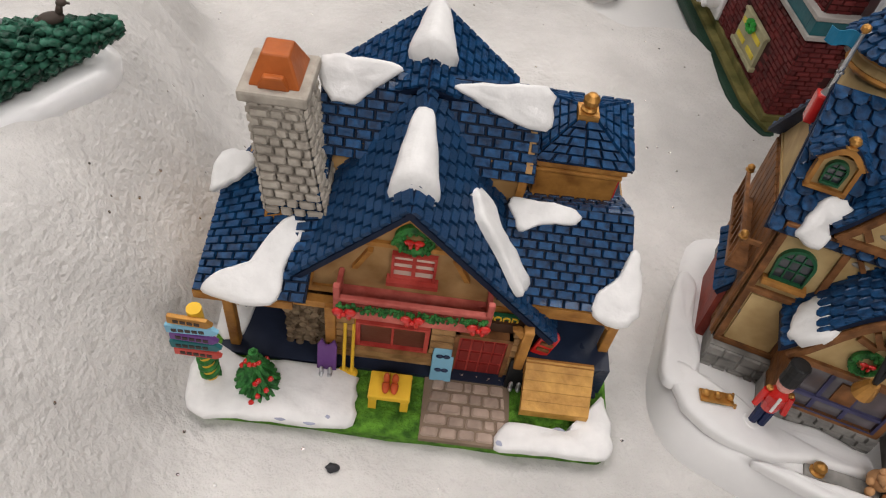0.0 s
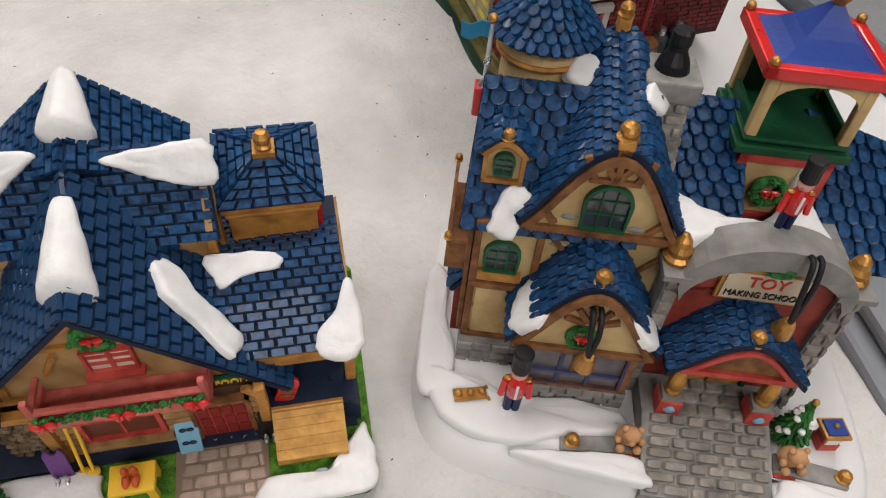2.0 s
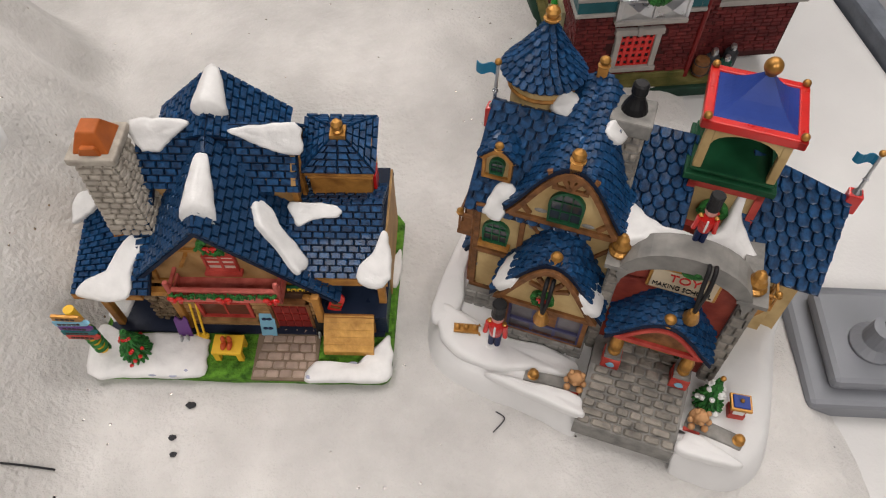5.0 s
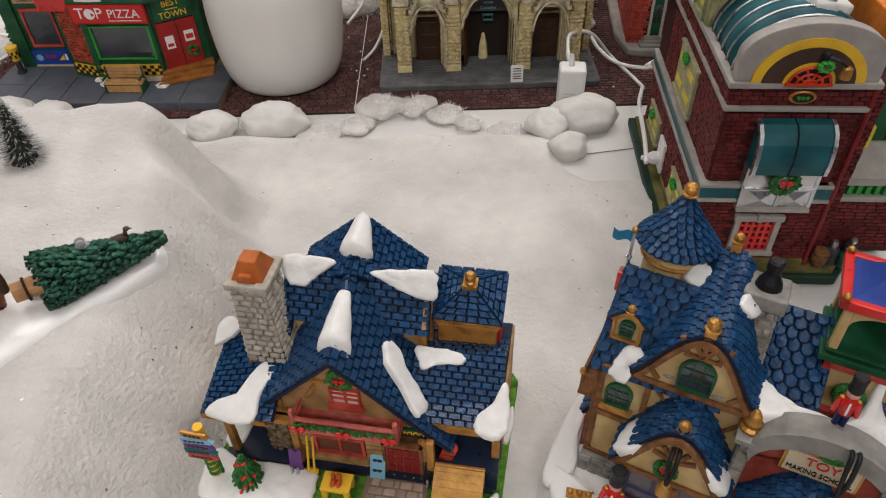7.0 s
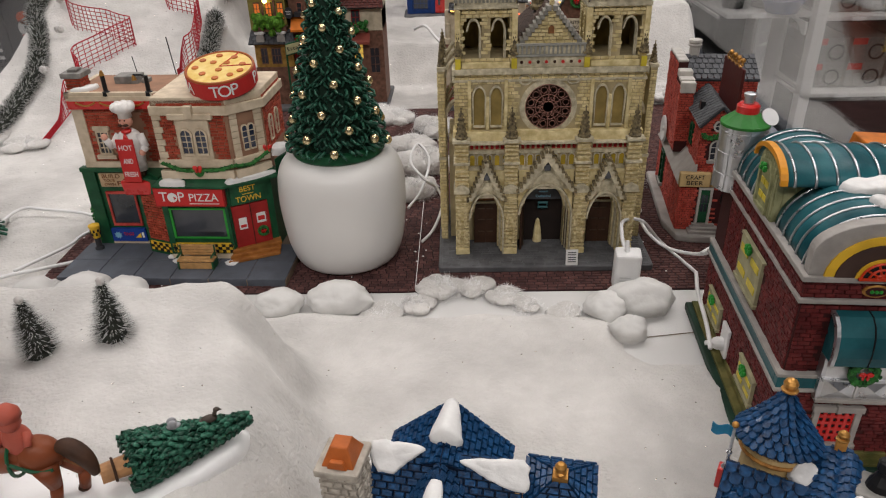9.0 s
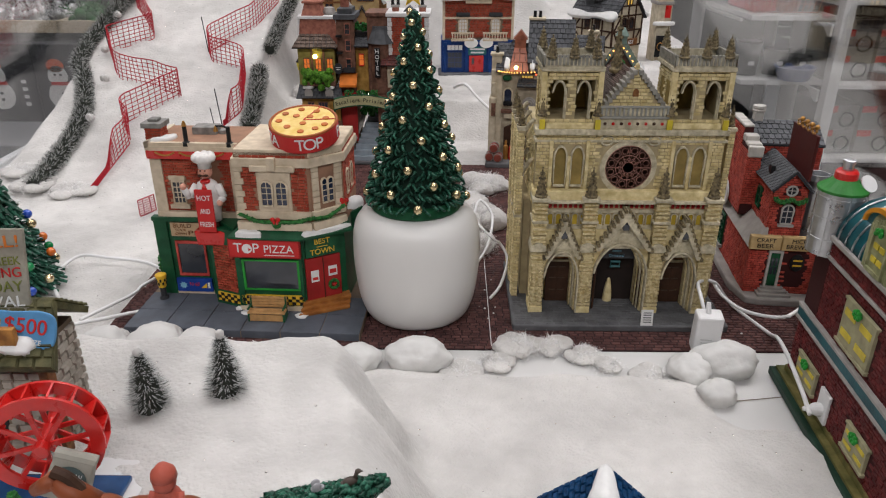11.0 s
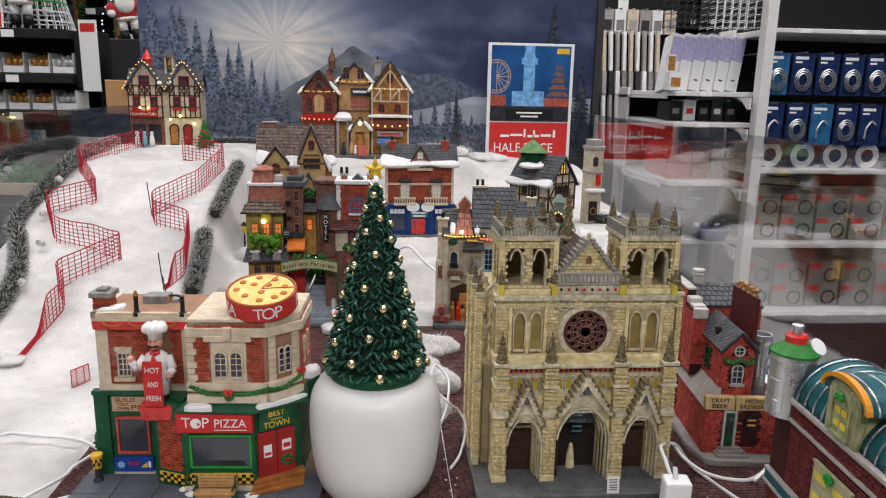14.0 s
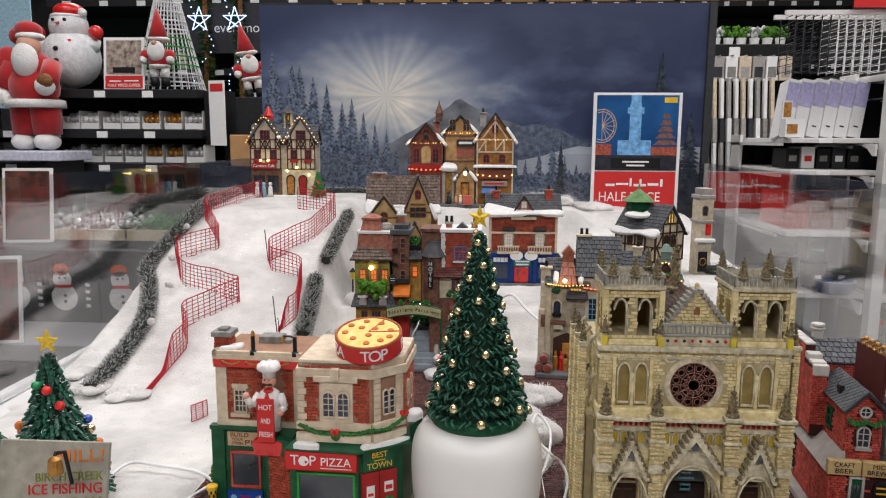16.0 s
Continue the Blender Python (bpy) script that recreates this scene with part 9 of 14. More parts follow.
  for k, (x, y, r, h, c1) in enumerate(((.0855, .0015, .0042, .0165, DKGREY), (.0925, -.002, .0038, .014, mat("bottle_glass_green", (.02, .07, .05), .15)), (.0985, .006, .004, .015, DKGREY))):
    p = ba @ Vector((x, y, 0))
    bottle(p.x, p.y, p.z, r, h, c1, SILVER, "small dark bottle with pale cap by the wall")
  bl = thing("barrel", ba @ pose(.0785, -.001, 0), "brown wooden barrel beside the brick wall", "barrel")
  bm = bmesh.new()
  lathe(bm, [(.0038, 0), (.0048, .005), (.0048, .007), (.004, .0115), (.0036, .0117), (.0034, .011)], 16)
  part("barrel_body", bm, WOOD, bl)
  for z in (.0025, .0092):
    bm = bmesh.new()
    tube(bm, [(.0045 * math.cos(k * math.pi / 10), .0045 * math.sin(k * math.pi / 10), z) for k in range(20)], .0004, 4, closed=True)
    part("hoop", bm, DKGREY, bl)


station()


# ---- brewery ----
def brewery():
  B = pose(.253, .59, .0016, 0, 0, -6)
  T = thing("brewery_building", B, "bright red brick brewery model with slate gable", "model house", "village model houses")
  white = mat("chalky_grey_trim", (.44, .42, .39), .6, var=.15, scale=120)
  bm = bmesh.new()
  footprint(bm, [(-.009, .02), (-.0035, .0), (.0, -.011), (.012, -.014), (.085, -.014), (.085, .14), (-.009, .14)], 0, .0075)
  part("kerb_base", bm, STONEGREY, T, "grey stone kerb base", bev=.0018)
  solid("lower_block", T, OXMORTAR, (0, .08, 0, .13, .0075, .0535))
  F, S = face_at(0, 0), side_face((0, .13), (0, 0))
  bw, bh = .0052, .0023
  bricks("brickwork", T, BREWBRICK, F, .08, .045, bw, bh, holes=[(.0165, .008, .0295, .051), (.034, .014, .05, .05)], z0=.0078, seed=5)
  bricks("brickwork", T, BREWBRICK, S, .13, .045, bw, bh, holes=[(.02, .012, .045, .05)], z0=.0078, seed=6)
  # sign band
  s = solid("sign_band", T, CREAM, (-.0022, .0245, -.0042, .002, .0525, .0655), (.0255, .058, -.0042, .002, .0525, .0655), bev=.0005, label="cream sign band with dark letters")
  words("CRAFT", .0056, face_at(.011, -.0043, .0618), BLACK, s, width=.0165)
  words("BEER", .0056, face_at(.011, -.0043, .0563), BLACK, s, width=.0145)
  words("MICRO", .0056, face_at(.042, -.0043, .0618), BLACK, s, width=.017)
  words("BREWERY", .0056, face_at(.042, -.0043, .0563), BLACK, s, width=.0255)
  bm = bmesh.new()
  add(bm, [(-.003, -.001, .0535), (-.003, .131, .0535), (.0125, .131, .072), (.0125, .001, .072), (.0125, -.001, .0535), (.0125, .131, .0535)], [(0, 1, 2, 3), (0, 3, 4), (1, 5, 2), (4, 5, 1, 0)])
  part("side_ledge", bm, STONEGREY, T, "grey sloping stone ledge")
  # door
  d = solid("door", T, GREEN, (.0188, .0268, -.0012, .0004, .0155, .049), label="dark green glazed door")
  solid("surround", d, white, (.0165, .0188, -.0022, .0004, .0135, .052), (.0268, .0292, -.0022, .0004, .0135, .052), (.0165, .0292, -.0024, .0004, .0488, .0515), bev=.0003)
  solid("pane", d, GLASSDARK, (.02, .0256, -.0017, -.001, .027, .0435))
  solid("bar", d, GREEN, (.0225, .0231, -.0021, -.001, .027, .0435), (.02, .0256, -.0021, -.001, .035, .0356))
  for i in range(3):
    solid("step", T, STONEGREY, (.0145 - .002 * (2 - i), .0345 + .003 * (2 - i), -.0035 - .0035 * (2 - i), .0005, .0075 + .0024 * i, .01 + .0024 * i), bev=.0004)
  bm = bmesh.new()
  lathe(bm, [(.0072, 0), (.0072, .0018), (.0064, .0022)], 24, pose(.0425, 0, .0395, 90), .85, 1.15)
  ov = part("oval_sign", bm, BLACK, T, "black oval sign")
  solid("unread_words", ov, YELLOW, (.0385, .0465, -.0026, -.0021, .0415, .043), (.0385, .0465, -.0026, -.0021, .0365, .038))
  w = window(T, S, [(.024, .016), (.038, .016), (.038, .046), (.024, .046)], .002, GREEN, GLASSDARK, 2, 4, .0009, sill=STONEGREY)
  # upper block
  gx = .0265
  prof = [(.012, .064), (.041, .064), (.041, .1095), (gx, .1235), (.012, .1095)]
  bm = bmesh.new()
  prism(bm, prof, .004, .075)
  part("gabled_block", bm, OXMORTAR, T)
  FU = face_at(0, .004)
  bricks("brickwork", T, BREWBRICK, FU, .029, .062, bw, bh, holes=[(.021, .075, .032, .095), (.0215, .102, .0315, .1125)], poly=[(p[0], p[1] + .001) for p in prof], x0=.012, z0=.064, seed=7)
  bricks("brickwork", T, BREWBRICK, side_face((.012, .075), (.012, .004)), .071, .045, bw, bh, holes=[(.028, .077, .043, .1)], z0=.0655, seed=8)
  window(T, FU, arch(gx, .0765, .0088, .017), .0013, white, GLASSDARK, 2, 3, .0007, sill=STONEGREY)
  window(T, FU, [(gx + .0038 * math.cos(k * math.pi / 8), .1075 + .0038 * math.sin(k * math.pi / 8)) for k in range(16)], .0014, white, GLASSDARK, 2, 2, .0006)
  window(T, side_face((.012, .075), (.012, .004)), arch(.0355, .08, .0095, .018), .0014, GREEN, GLASSDARK, 2, 2, .0007)
  rnd = random.Random(5)
  bm = bmesh.new()
  L = smooth_line([(.0135, .001, .1), (.02, .0, .0975), (gx, .0, .1), (.033, .0, .0975), (.0395, .001, .1)], 8)
  for p in L:
    for k in range(5):
      ball(bm, p + Vector((rnd.uniform(-1, 1), rnd.uniform(-1, 1), rnd.uniform(-1, 1))) * .0015, .0011, seg=5, rings=4)
  part("garland", bm, GARLAND, T, "green garland", kind="stuff")
  for a_, b_ in (((.0085, .1075), (gx, .1265)), ((gx, .1265), (.0445, .1075))):
    up = a_[0] < gx - .01
    lo, hi = (a_, b_) if up else (b_, a_)
    q = [(lo[0], .0, lo[1]), (lo[0], .076, lo[1]), (hi[0], .076, hi[1]), (hi[0], .0, hi[1])]
    if up:
      q = [q[1], q[0], q[3], q[2]]
    quad_roof(T, *q, 7, .006, SLATE, DKGREY, .002, seed=4)
  solid("roof_vent", T, BLACK, (.0135, .0175, .028, .035, .113, .122), label="small black roof vent", bev=.0004)
  # back block with coping and chimney
  solid("back_block", T, OXMORTAR, (.008, .072, .072, .128, .064, .132))
  solid("end_wall", T, OXMORTAR, (-.0008, .008, .08, .128, .064, .144), (-.0008, .0115, .053, .08, .064, .131))
  bricks("brickwork", T, BREWBRICK, side_face((-.0008, .128), (-.0008, .053)), .075, .062, bw, bh, z0=.0655, seed=9)
  bricks("brickwork", T, BREWBRICK, side_face((-.0008, .128), (-.0008, .08)), .048, .0155, bw, bh, z0=.1275, seed=9)
  bricks("brickwork", T, BREWBRICK, face_at(.012, .072), .06, .037, bw, bh, z0=.0935, seed=10)
  bricks("brickwork", T, BREWBRICK, face_at(-.0008, .053), .0125, .05, bw, bh, z0=.075, seed=11)
  quad_roof(T, (.008, .07, .13), (.073, .07, .13), (.073, .103, .146), (.008, .103, .146), 5, .006, SLATE, DKGREY, .002, seed=6)
  for b_ in [(-.0015, .0085, .0795 + .0122 * k, .0917 + .0122 * k, .1435, .1462) for k in range(4)] + [(-.0015, .0122, .051, .057, .122, .1325), (-.0015, .0118, .057, .0685, .1305, .134), (-.0012, .0115, .068, .08, .1315, .1385)]:
    solid("coping", T, white, b_, bev=.0012)
  ch = solid("chimney", T, white, (.0125, .021, .1, .109, .138, .154), label="chalky white chimney", bev=.0008)
  bm = bmesh.new()
  lathe(bm, [(.0062, .1535), (.0066, .155), (.005, .1562), (.0064, .1575), (.006, .1595), (.002, .16)], 16, pose(.01675, .1045, 0))
  part("chimney_cap", bm, white, ch)
  # billboard
  bb = thing("billboard", B @ pose(.0365, .0275, .1165, 0, 0, -85), "dark maroon roof billboard with gold scroll top", "billboard")
  solid("board", bb, mat("dark_maroon_board", (.075, .016, .014), .5, var=.2, scale=60), (-.025, .025, -.0012, .0012, 0, .041), bev=.0004)
  for sx in (-.014, -.004, .006, .016):
    bm = bmesh.new()
    tube(bm, [(sx + .0045 * math.cos(a_ / 3) * (1 - a_ * .03), -.0008, .043 + .0036 * math.sin(a_ / 3) * (1 - a_ * .03)) for a_ in range(18)], .0011, 5)
    ball(bm, (sx + .004, -.0008, .0475), .0022)
    part("gold_scroll", bm, GOLD, bb, "gold scroll", smooth=True)
  for sx in (-.018, .018):
    solid("board_leg", bb, DKGREY, (sx - .0006, sx + .0006, .001, .0026, -.012, .03))
  # stills and dish
  st = thing("brew_still", B @ pose(.0565, .03, .0535), "silver brewing still with a bent pipe", "brewing still")
  bm = bmesh.new()
  lathe(bm, [(.0075, 0), (.0075, .052), (.0098, .057), (.0098, .0625), (.0078, .0625), (.0072, .054), (.001, .053)], 24)
  part("tank", bm, SILVER, st, smooth=False)
  bm = bmesh.new()
  tube(bm, smooth_line([(.005, -.004, .038), (.0085, -.006, .043), (.0115, -.006, .039), (.0115, -.006, .001)], 6), .0016, 8)
  part("pipe", bm, SILVER, st, smooth=True)
  dsh = thing("white_dish", B @ pose(-.0005, .1, .071), "white round dish on the brick side wall", "dish")
  bm = bmesh.new()
  lathe(bm, [(.002, 0), (.0125, .003), (.0132, .0022), (.0132, .0036), (.0122, .0042), (.002, .0018)], 24, pose(0, 0, 0, 0, -90, 0))
  part("bowl", bm, WHITE, dsh, smooth=False)
  bm = bmesh.new()
  rod(bm, (.003, 0, 0), (-.005, 0, 0), .0028, .0024, 12)
  part("stub", bm, WHITE, dsh)


brewery()


# ---- bristles, nets, cables ----
def bristle_geometry(pts, rad, n, width, length, seed, cone=False, tip=(.0, 1.0)):
  """Thin bristles that stand out all round a line; rad(t) is the reach, tip the stretch of each that is drawn."""
  rnd = random.Random(seed)
  P = [Vector(p) for p in pts]
  acc = [.0]
  for a, b in zip(P, P[1:]):
    acc.append(acc[-1] + (b - a).length)
  verts, faces = [], []
  i = 0
  order = sorted(rnd.random() for k in range(n))
  for u in order:
    s = u * acc[-1]
    while i < len(P) - 2 and acc[i + 1] < s:
      i += 1
    d = (P[i + 1] - P[i]).normalized()
    c = P[i].lerp(P[i + 1], (s - acc[i]) / max(acc[i + 1] - acc[i], 1e-9))
    a = rnd.uniform(0, 6.2832)
    s1 = d.cross(Vector((.3, .2, 1)) if abs(d.z) < .9 else Vector((1, 0, 0))).normalized()
    s2 = d.cross(s1)
    out = s1 * math.cos(a) + s2 * math.sin(a)
    lean = d * rnd.uniform(-.35, .35) if not cone else d * rnd.uniform(.0, .3)
    r = rad(u) * rnd.uniform(.78, 1.08)
    v = (out + lean).normalized()
    p0, p1 = c + v * r * tip[0], c + v * r * tip[1]
    w = d.cross(v).normalized() * width + d * width * rnd.uniform(-.7, .7)
    k = len(verts)
    verts += [p0 - w, p0 + w, p1]
    faces.append((k, k + 1, k + 2))
  return verts, faces


def hedge(pts, r, n, label, seed):
  T = thing("bristle_garland", pose(*pts[0]), label, "garland", "bristle garlands on the snow")
  inv = T.matrix_basis.inverted()
  L = [inv @ p for p in smooth_line(pts, 10)]
  bm = bmesh.new()
  tube(bm, L, r * .55, 7)
  part("core", bm, BRISTLE, T)
  v, f = bristle_geometry(L, lambda u: r, n, .0005, r, seed)
  raw("bristle_mass", T, BRISTLE, v, f)
  v, f = bristle_geometry(L, lambda u: r * 1.04, int(n * .5), .00055, r, seed + 1, tip=(.66, 1.0))
  raw("frost_tip_mass", T, FROST, v, f)
  return T


def bottle_brush(x, y, z, h, r, seed, tilt=.0):
  T = thing("bottle_brush_pine", pose(x, y, z, 0, tilt, 0), "frosted dark bottle-brush pine on a round clear base", "toy pine", "frosted pines on the hill")
  bm = bmesh.new()
  lathe(bm, [(r * .95, 0), (r * .95, .0016), (r * .8, .0022)], 24)
  part("base", bm, WHITE, T, "white round base")
  L = [(0, 0, .003 + (h - .003) * k / 12) for k in range(13)]
  bm = bmesh.new()
  tube(bm, L, lambda u: .0014 + r * .45 * (1 - u), 7)
  part("stem", bm, BRISTLE, T)
  reach = lambda u: r * (1 - u) ** .75 * min(1, .72 + u * 2) + .0016
  v, f = bristle_geometry(L, reach, 1500, .00022, r, seed, True)
  raw("bristle_mass", T, BRISTLE, v, f)
  v, f = bristle_geometry(L, lambda u: reach(u) * 1.04, 850, .00026, r, seed + 3, True, (.62, 1.0))
  raw("frost_tip_mass", T, FROST, v, f)
  bm = bmesh.new()
  blob(bm, (0, 0, h - .001), (.0024, .0024, .003), seed, .3, sub=2)
  part("snow_tip", bm, COTTON, T, smooth=True)
  return T


for i, (bx, by, bh_) in enumerate(((-.1838, .305, .0395), (-.1465, .316, .044))):
  bottle_brush(bx, by, .0825, bh_, .0145, 30 + i * 9, -3 if i == 0 else 2)


def net_fence(pts, h, label, seed, gather=.0):
  """A limp strip of plastic net that stands on its lower edge along the line."""
  T = thing("net_fence", pose(*pts[0]), label, "fence", "slope nets")
  inv = T.matrix_basis.inverted()
  L = []
  P = [inv @ Vector(p) for p in pts]
  for a, b in zip(P, P[1:]):
    n = max(int((b - a).length / .0085), 2)
    L += [a.lerp(b, k / n) for k in range(n)]
  L.append(P[-1])
  L = [sum((L[min(max(i + k, 0), len(L) - 1)] for k in (-1, 0, 1)), Vector()) / 3 for i in range(len(L))]
  up = [Vector((.004 * noise.noise((i * .3, seed, 0)), .006 * noise.noise((i * .25, seed, 3)), h * (1 + .07 * noise.noise((i * .2, seed, 6))))) * (1 - .82 * sstep(1 - gather, 1 - gather * .55, i / (len(L) - 1)) if gather else 1) for i in range(len(L))]
  verts, faces = [], []

  def wire(a, b, r):
    d = (b - a).normalized()
    s = d.cross(Vector((0, 1, .1))).normalized() * r
    q = d.cross(s).normalized() * r
    k = len(verts)
    verts.extend([a - s, a + q, a + s, a - q, b - s, b + q, b + s, b - q])
    faces.extend([(k + j, k + (j + 1) % 4, k + 4 + (j + 1) % 4, k + 4 + j) for j in range(4)])
  for i in range(len(L)):
    wire(L[i], L[i] + up[i], .0006)
    if i:
      for j in range(8):
        wire(L[i - 1] + up[i - 1] * (j / 7), L[i] + up[i] * (j / 7), .0009 if j in (0, 7) else .00055)
  raw("net", T, REDMESH, verts, faces)
  return T, inv


net_l = [(-.547, 1.56, .205), (-.591, 1.332, .185), (-.521, 1.225, .142), (-.584, 1.184, .125), (-.546, 1.114, .097), (-.43, 1.073, .08), (-.503, 1.009, .054), (-.476, .97, .038), (-.486, .841, .004)]
net_r = [(-.428, 1.402, .199), (-.335, 1.35, .192), (-.362, 1.258, .155), (-.423, 1.188, .127), (-.409, 1.158, .115), (-.35, 1.135, .106), (-.335, 1.041, .067), (-.355, 1.002, .051)]
for pts_, sd, lab in ((net_l, 1, "limp red plastic net fence along the slope"), (net_r, 2, "limp red plastic net fence along the slope"), ([(-.395, .774, .004), (-.379, .798, .006)], 3, "short red net end behind the restaurant")):
  pts_ = [(x, y, max(z, ground(x, y)) - .001) for x, y, z in pts_]
  T_, inv_ = net_fence(pts_, .041 if sd < 3 else .02, lab, sd, (0, .1, .04, 0)[sd])
  for k in ({1: (0, 3), 2: (3, 7)}.get(sd, ())):
    p = inv_ @ Vector(pts_[k])
    bm = bmesh.new()
    rod(bm, p, p + Vector((-.006, .004, .055)), .0008, seg=6)
    part("post", bm, BLACK, T_, "thin black post")


def on_snow(pts, lift):
  return [(x, y, max(z, ground(x, y)) + lift) for x, y, z in pts]


hedge(on_snow([(-.62, 1.6, .205), (-.602, 1.361, .196), (-.616, 1.241, .148), (-.62, 1.152, .112), (-.596, 1.105, .093), (-.564, 1.021, .059), (-.557, .93, .025), (-.557, .847, .006)], .009), .0165, 11000, "long dark frosted bristle garland lying on the slope edge", 5)
hedge(on_snow([(-.31, 1.339, .188), (-.315, 1.268, .159), (-.32, 1.177, .123)], .008), .0145, 3600, "dark frosted bristle garland beside the slope", 7)
hedge(on_snow([(-.325, 1.128, .103), (-.318, 1.06, .075), (-.313, .985, .045)], .008), .016, 3200, "dark frosted bristle garland beside the slope", 9)
hedge(on_snow([(-.44, 1.72, .2), (-.33, 1.74, .2), (-.2, 1.745, .19)], .006), .012, 2400, "low frosted garland before the backdrop", 13)
hedge(on_snow([(.325, 1.21, .11), (.365, 1.19, .11), (.412, 1.16, .03)], .008), .015, 1700, "short frosted garland at the table edge", 11)


def cable(pts, r, label, material=None, name="white_cable"):
  bm = bmesh.new()
  tube(bm, smooth_line(pts, 10), r, 7)
  return single(name, bm, material or WHITE, label, "cable", smooth=True)


def cotton_tuft(x, y, r, seed, h=.6, lump=7, z=None, name="cotton_tuft"):
  rnd = random.Random(seed)
  bm = bmesh.new()
  for k in range(lump):
    a, d = rnd.uniform(0, 6.28), r * .65 * math.sqrt(rnd.random())
    q = r * rnd.uniform(.36, .6)
    blob(bm, (d * math.cos(a), d * math.sin(a) * .8, q * h * .7), (q, q, q * h), seed + k, .22, 1.2, sub=3)
  ob = single(name, bm, COTTON, "loose fluffy tuft of white cotton snow", "cotton tuft", group="cotton tufts", M=pose(x, y, (ground(x, y) if z is None else z) - .001), smooth=True)
  # stray fibres
  v, f = [], []
  for k in range(int(320 * lump)):
    a, e = rnd.uniform(0, 6.28), rnd.uniform(.0, 1.4)
    d = Vector((math.cos(a) * math.cos(e), math.sin(a) * math.cos(e) * .85, math.sin(e) * h))
    p = d * r * rnd.uniform(.6, 1.0)
    q = p + (d * .7 + Vector((rnd.uniform(-1, 1), rnd.uniform(-1, 1), rnd.uniform(-.5, .9)))) * r * rnd.uniform(.06, .24)
    w = d.cross(Vector((rnd.random(), rnd.random(), 1))).normalized() * .00022
    n = len(v)
    v += [p - w, p + w, q]
    f.append((n, n + 1, n + 2))
  raw("fibre_fuzz", ob, FIBRE, v, f)
  return ob


# ---- white pebbles along the mat ----
pebbles = ((-.262, .485, .024), (-.227, .484, .021), (-.28, .456, .0165), (-.308, .489, .018), (-.296, .443, .014), (-.245, .459, .0145), (-.096, .47, .018), (-.048, .474, .021), (.166, .461, .0165), (.195, .469, .021), (.178, .432, .0145))
for i, (px, py, pr) in enumerate(pebbles):
  rnd = random.Random(i + 3)
  bm = bmesh.new()
  wide = 1.28 if pr in (.021, .022) and px > -.1 else 1.0 + rnd.uniform(-.05, .12)
  blob(bm, (0, 0, 0), (pr * wide, pr * rnd.uniform(.8, .95), pr * rnd.uniform(.68, .8)), i * 1.7, .2, 1.3, sub=4)
  single("pebble", bm, PEBBLE, "smooth chalky white pebble half sunk in cotton snow", "pebble", group="white pebbles", M=pose(px, py, max(ground(px, py), 0) + pr * .45, 0, 0, rnd.uniform(-25, 25)), smooth=True)

for i, (tx, ty, tr, th, tn) in enumerate(((-.012, .462, .02, .3, 7), (.135, .46, .018, .3, 6), (.035, .497, .021, .55, 8), (.062, .498, .018, .5, 7), (.088, .487, .017, .4, 6), (.015, .476, .016, .4, 6), (-.125, .466, .012, .4, 5), (.105, .472, .014, .4, 5), (.2, .503, .012, .4, 5), (-.188, .499, .006, .5, 4),
                   (.005, .69, .026, .8, 9), (.012, .76, .032, .8, 10), (-.008, .82, .03, .7, 9), (.02, .88, .035, .6, 9), (-.035, .935, .03, .55, 8), (-.1, .962, .03, .6, 9), (-.06, .955, .026, .6, 8), (.1, .93, .03, .6, 8), (.225, .7, .028, .9, 9), (.23, .77, .034, .9, 10), (.215, .84, .034, .9, 9), (.22, .645, .015, .6, 5),
                   (-.285, 1.1, .026, 1.0, 7), (-.262, 1.0, .022, 1.0, 6), (-.27, 1.2, .03, .7, 7), (-.3, 1.395, .035, .5, 8), (.13, 1.7, .045, .5, 8), (.07, 1.74, .05, .5, 8), (.2, 1.72, .05, .4, 8), (-.565, .86, .03, .45, 8), (-.6, .9, .028, .4, 7), (-.51, .85, .03, .35, 7), (-.44, .62, .035, .25, 7), (-.31, .5, .02, .4, 6), (.345, 1.0, .03, .5, 7), (-.325, 1.14, .012, .8, 5))):
  cotton_tuft(tx, ty, tr, 50 + i * 13, th, tn, z=.002 if -.325 < tx < .35 and .47 < ty < .985 else None)
for i, (tx, ty, tz) in enumerate(((-.6, 1.27, .172), (-.585, 1.17, .13), (-.545, 1.0, .062), (-.555, 1.09, .1))):
  cotton_tuft(tx, ty, .007, 400 + i, 1.3, 4, z=tz)

# ---- cables ----
cable([(.187, .503, .034), (.186, .515, .043), (.193, .543, .042), (.213, .558, .034), (.236, .569, .006), (.252, .523, .004), (.243, .489, .02), (.229, .443, .034), (.227, .41, .026), (.2232, .387, .0225)], .0016, "white cable looping from the adapter to the wall socket")
cable([(.212, .56, .034), (.218, .548, .026), (.23, .525, .024), (.252, .505, .03), (.26, .49, .05), (.2365, .468, .052)], .0015, "white cable end beside the adapter")
ad = thing("power_adapter", pose(.188, .497, .003, 4, 0, -6), "white plug-in power adapter standing on the mat", "power adapter")
solid("body", ad, WHITE, (-.0105, .0105, -.008, .008, 0, .036), bev=.0022)
bm = bmesh.new()
rod(bm, (-.001, .0, .034), (-.0015, .004, .044), .0024, .0017, 10)
part("strain_relief", bm, WHITE, ad)
solid("type_mark", ad, mat("pale_grey_print", (.5, .5, .5), .5), (-.006, .006, -.0082, -.0078, .012, .0126), (-.006, .003, -.0082, -.0078, .015, .0156))
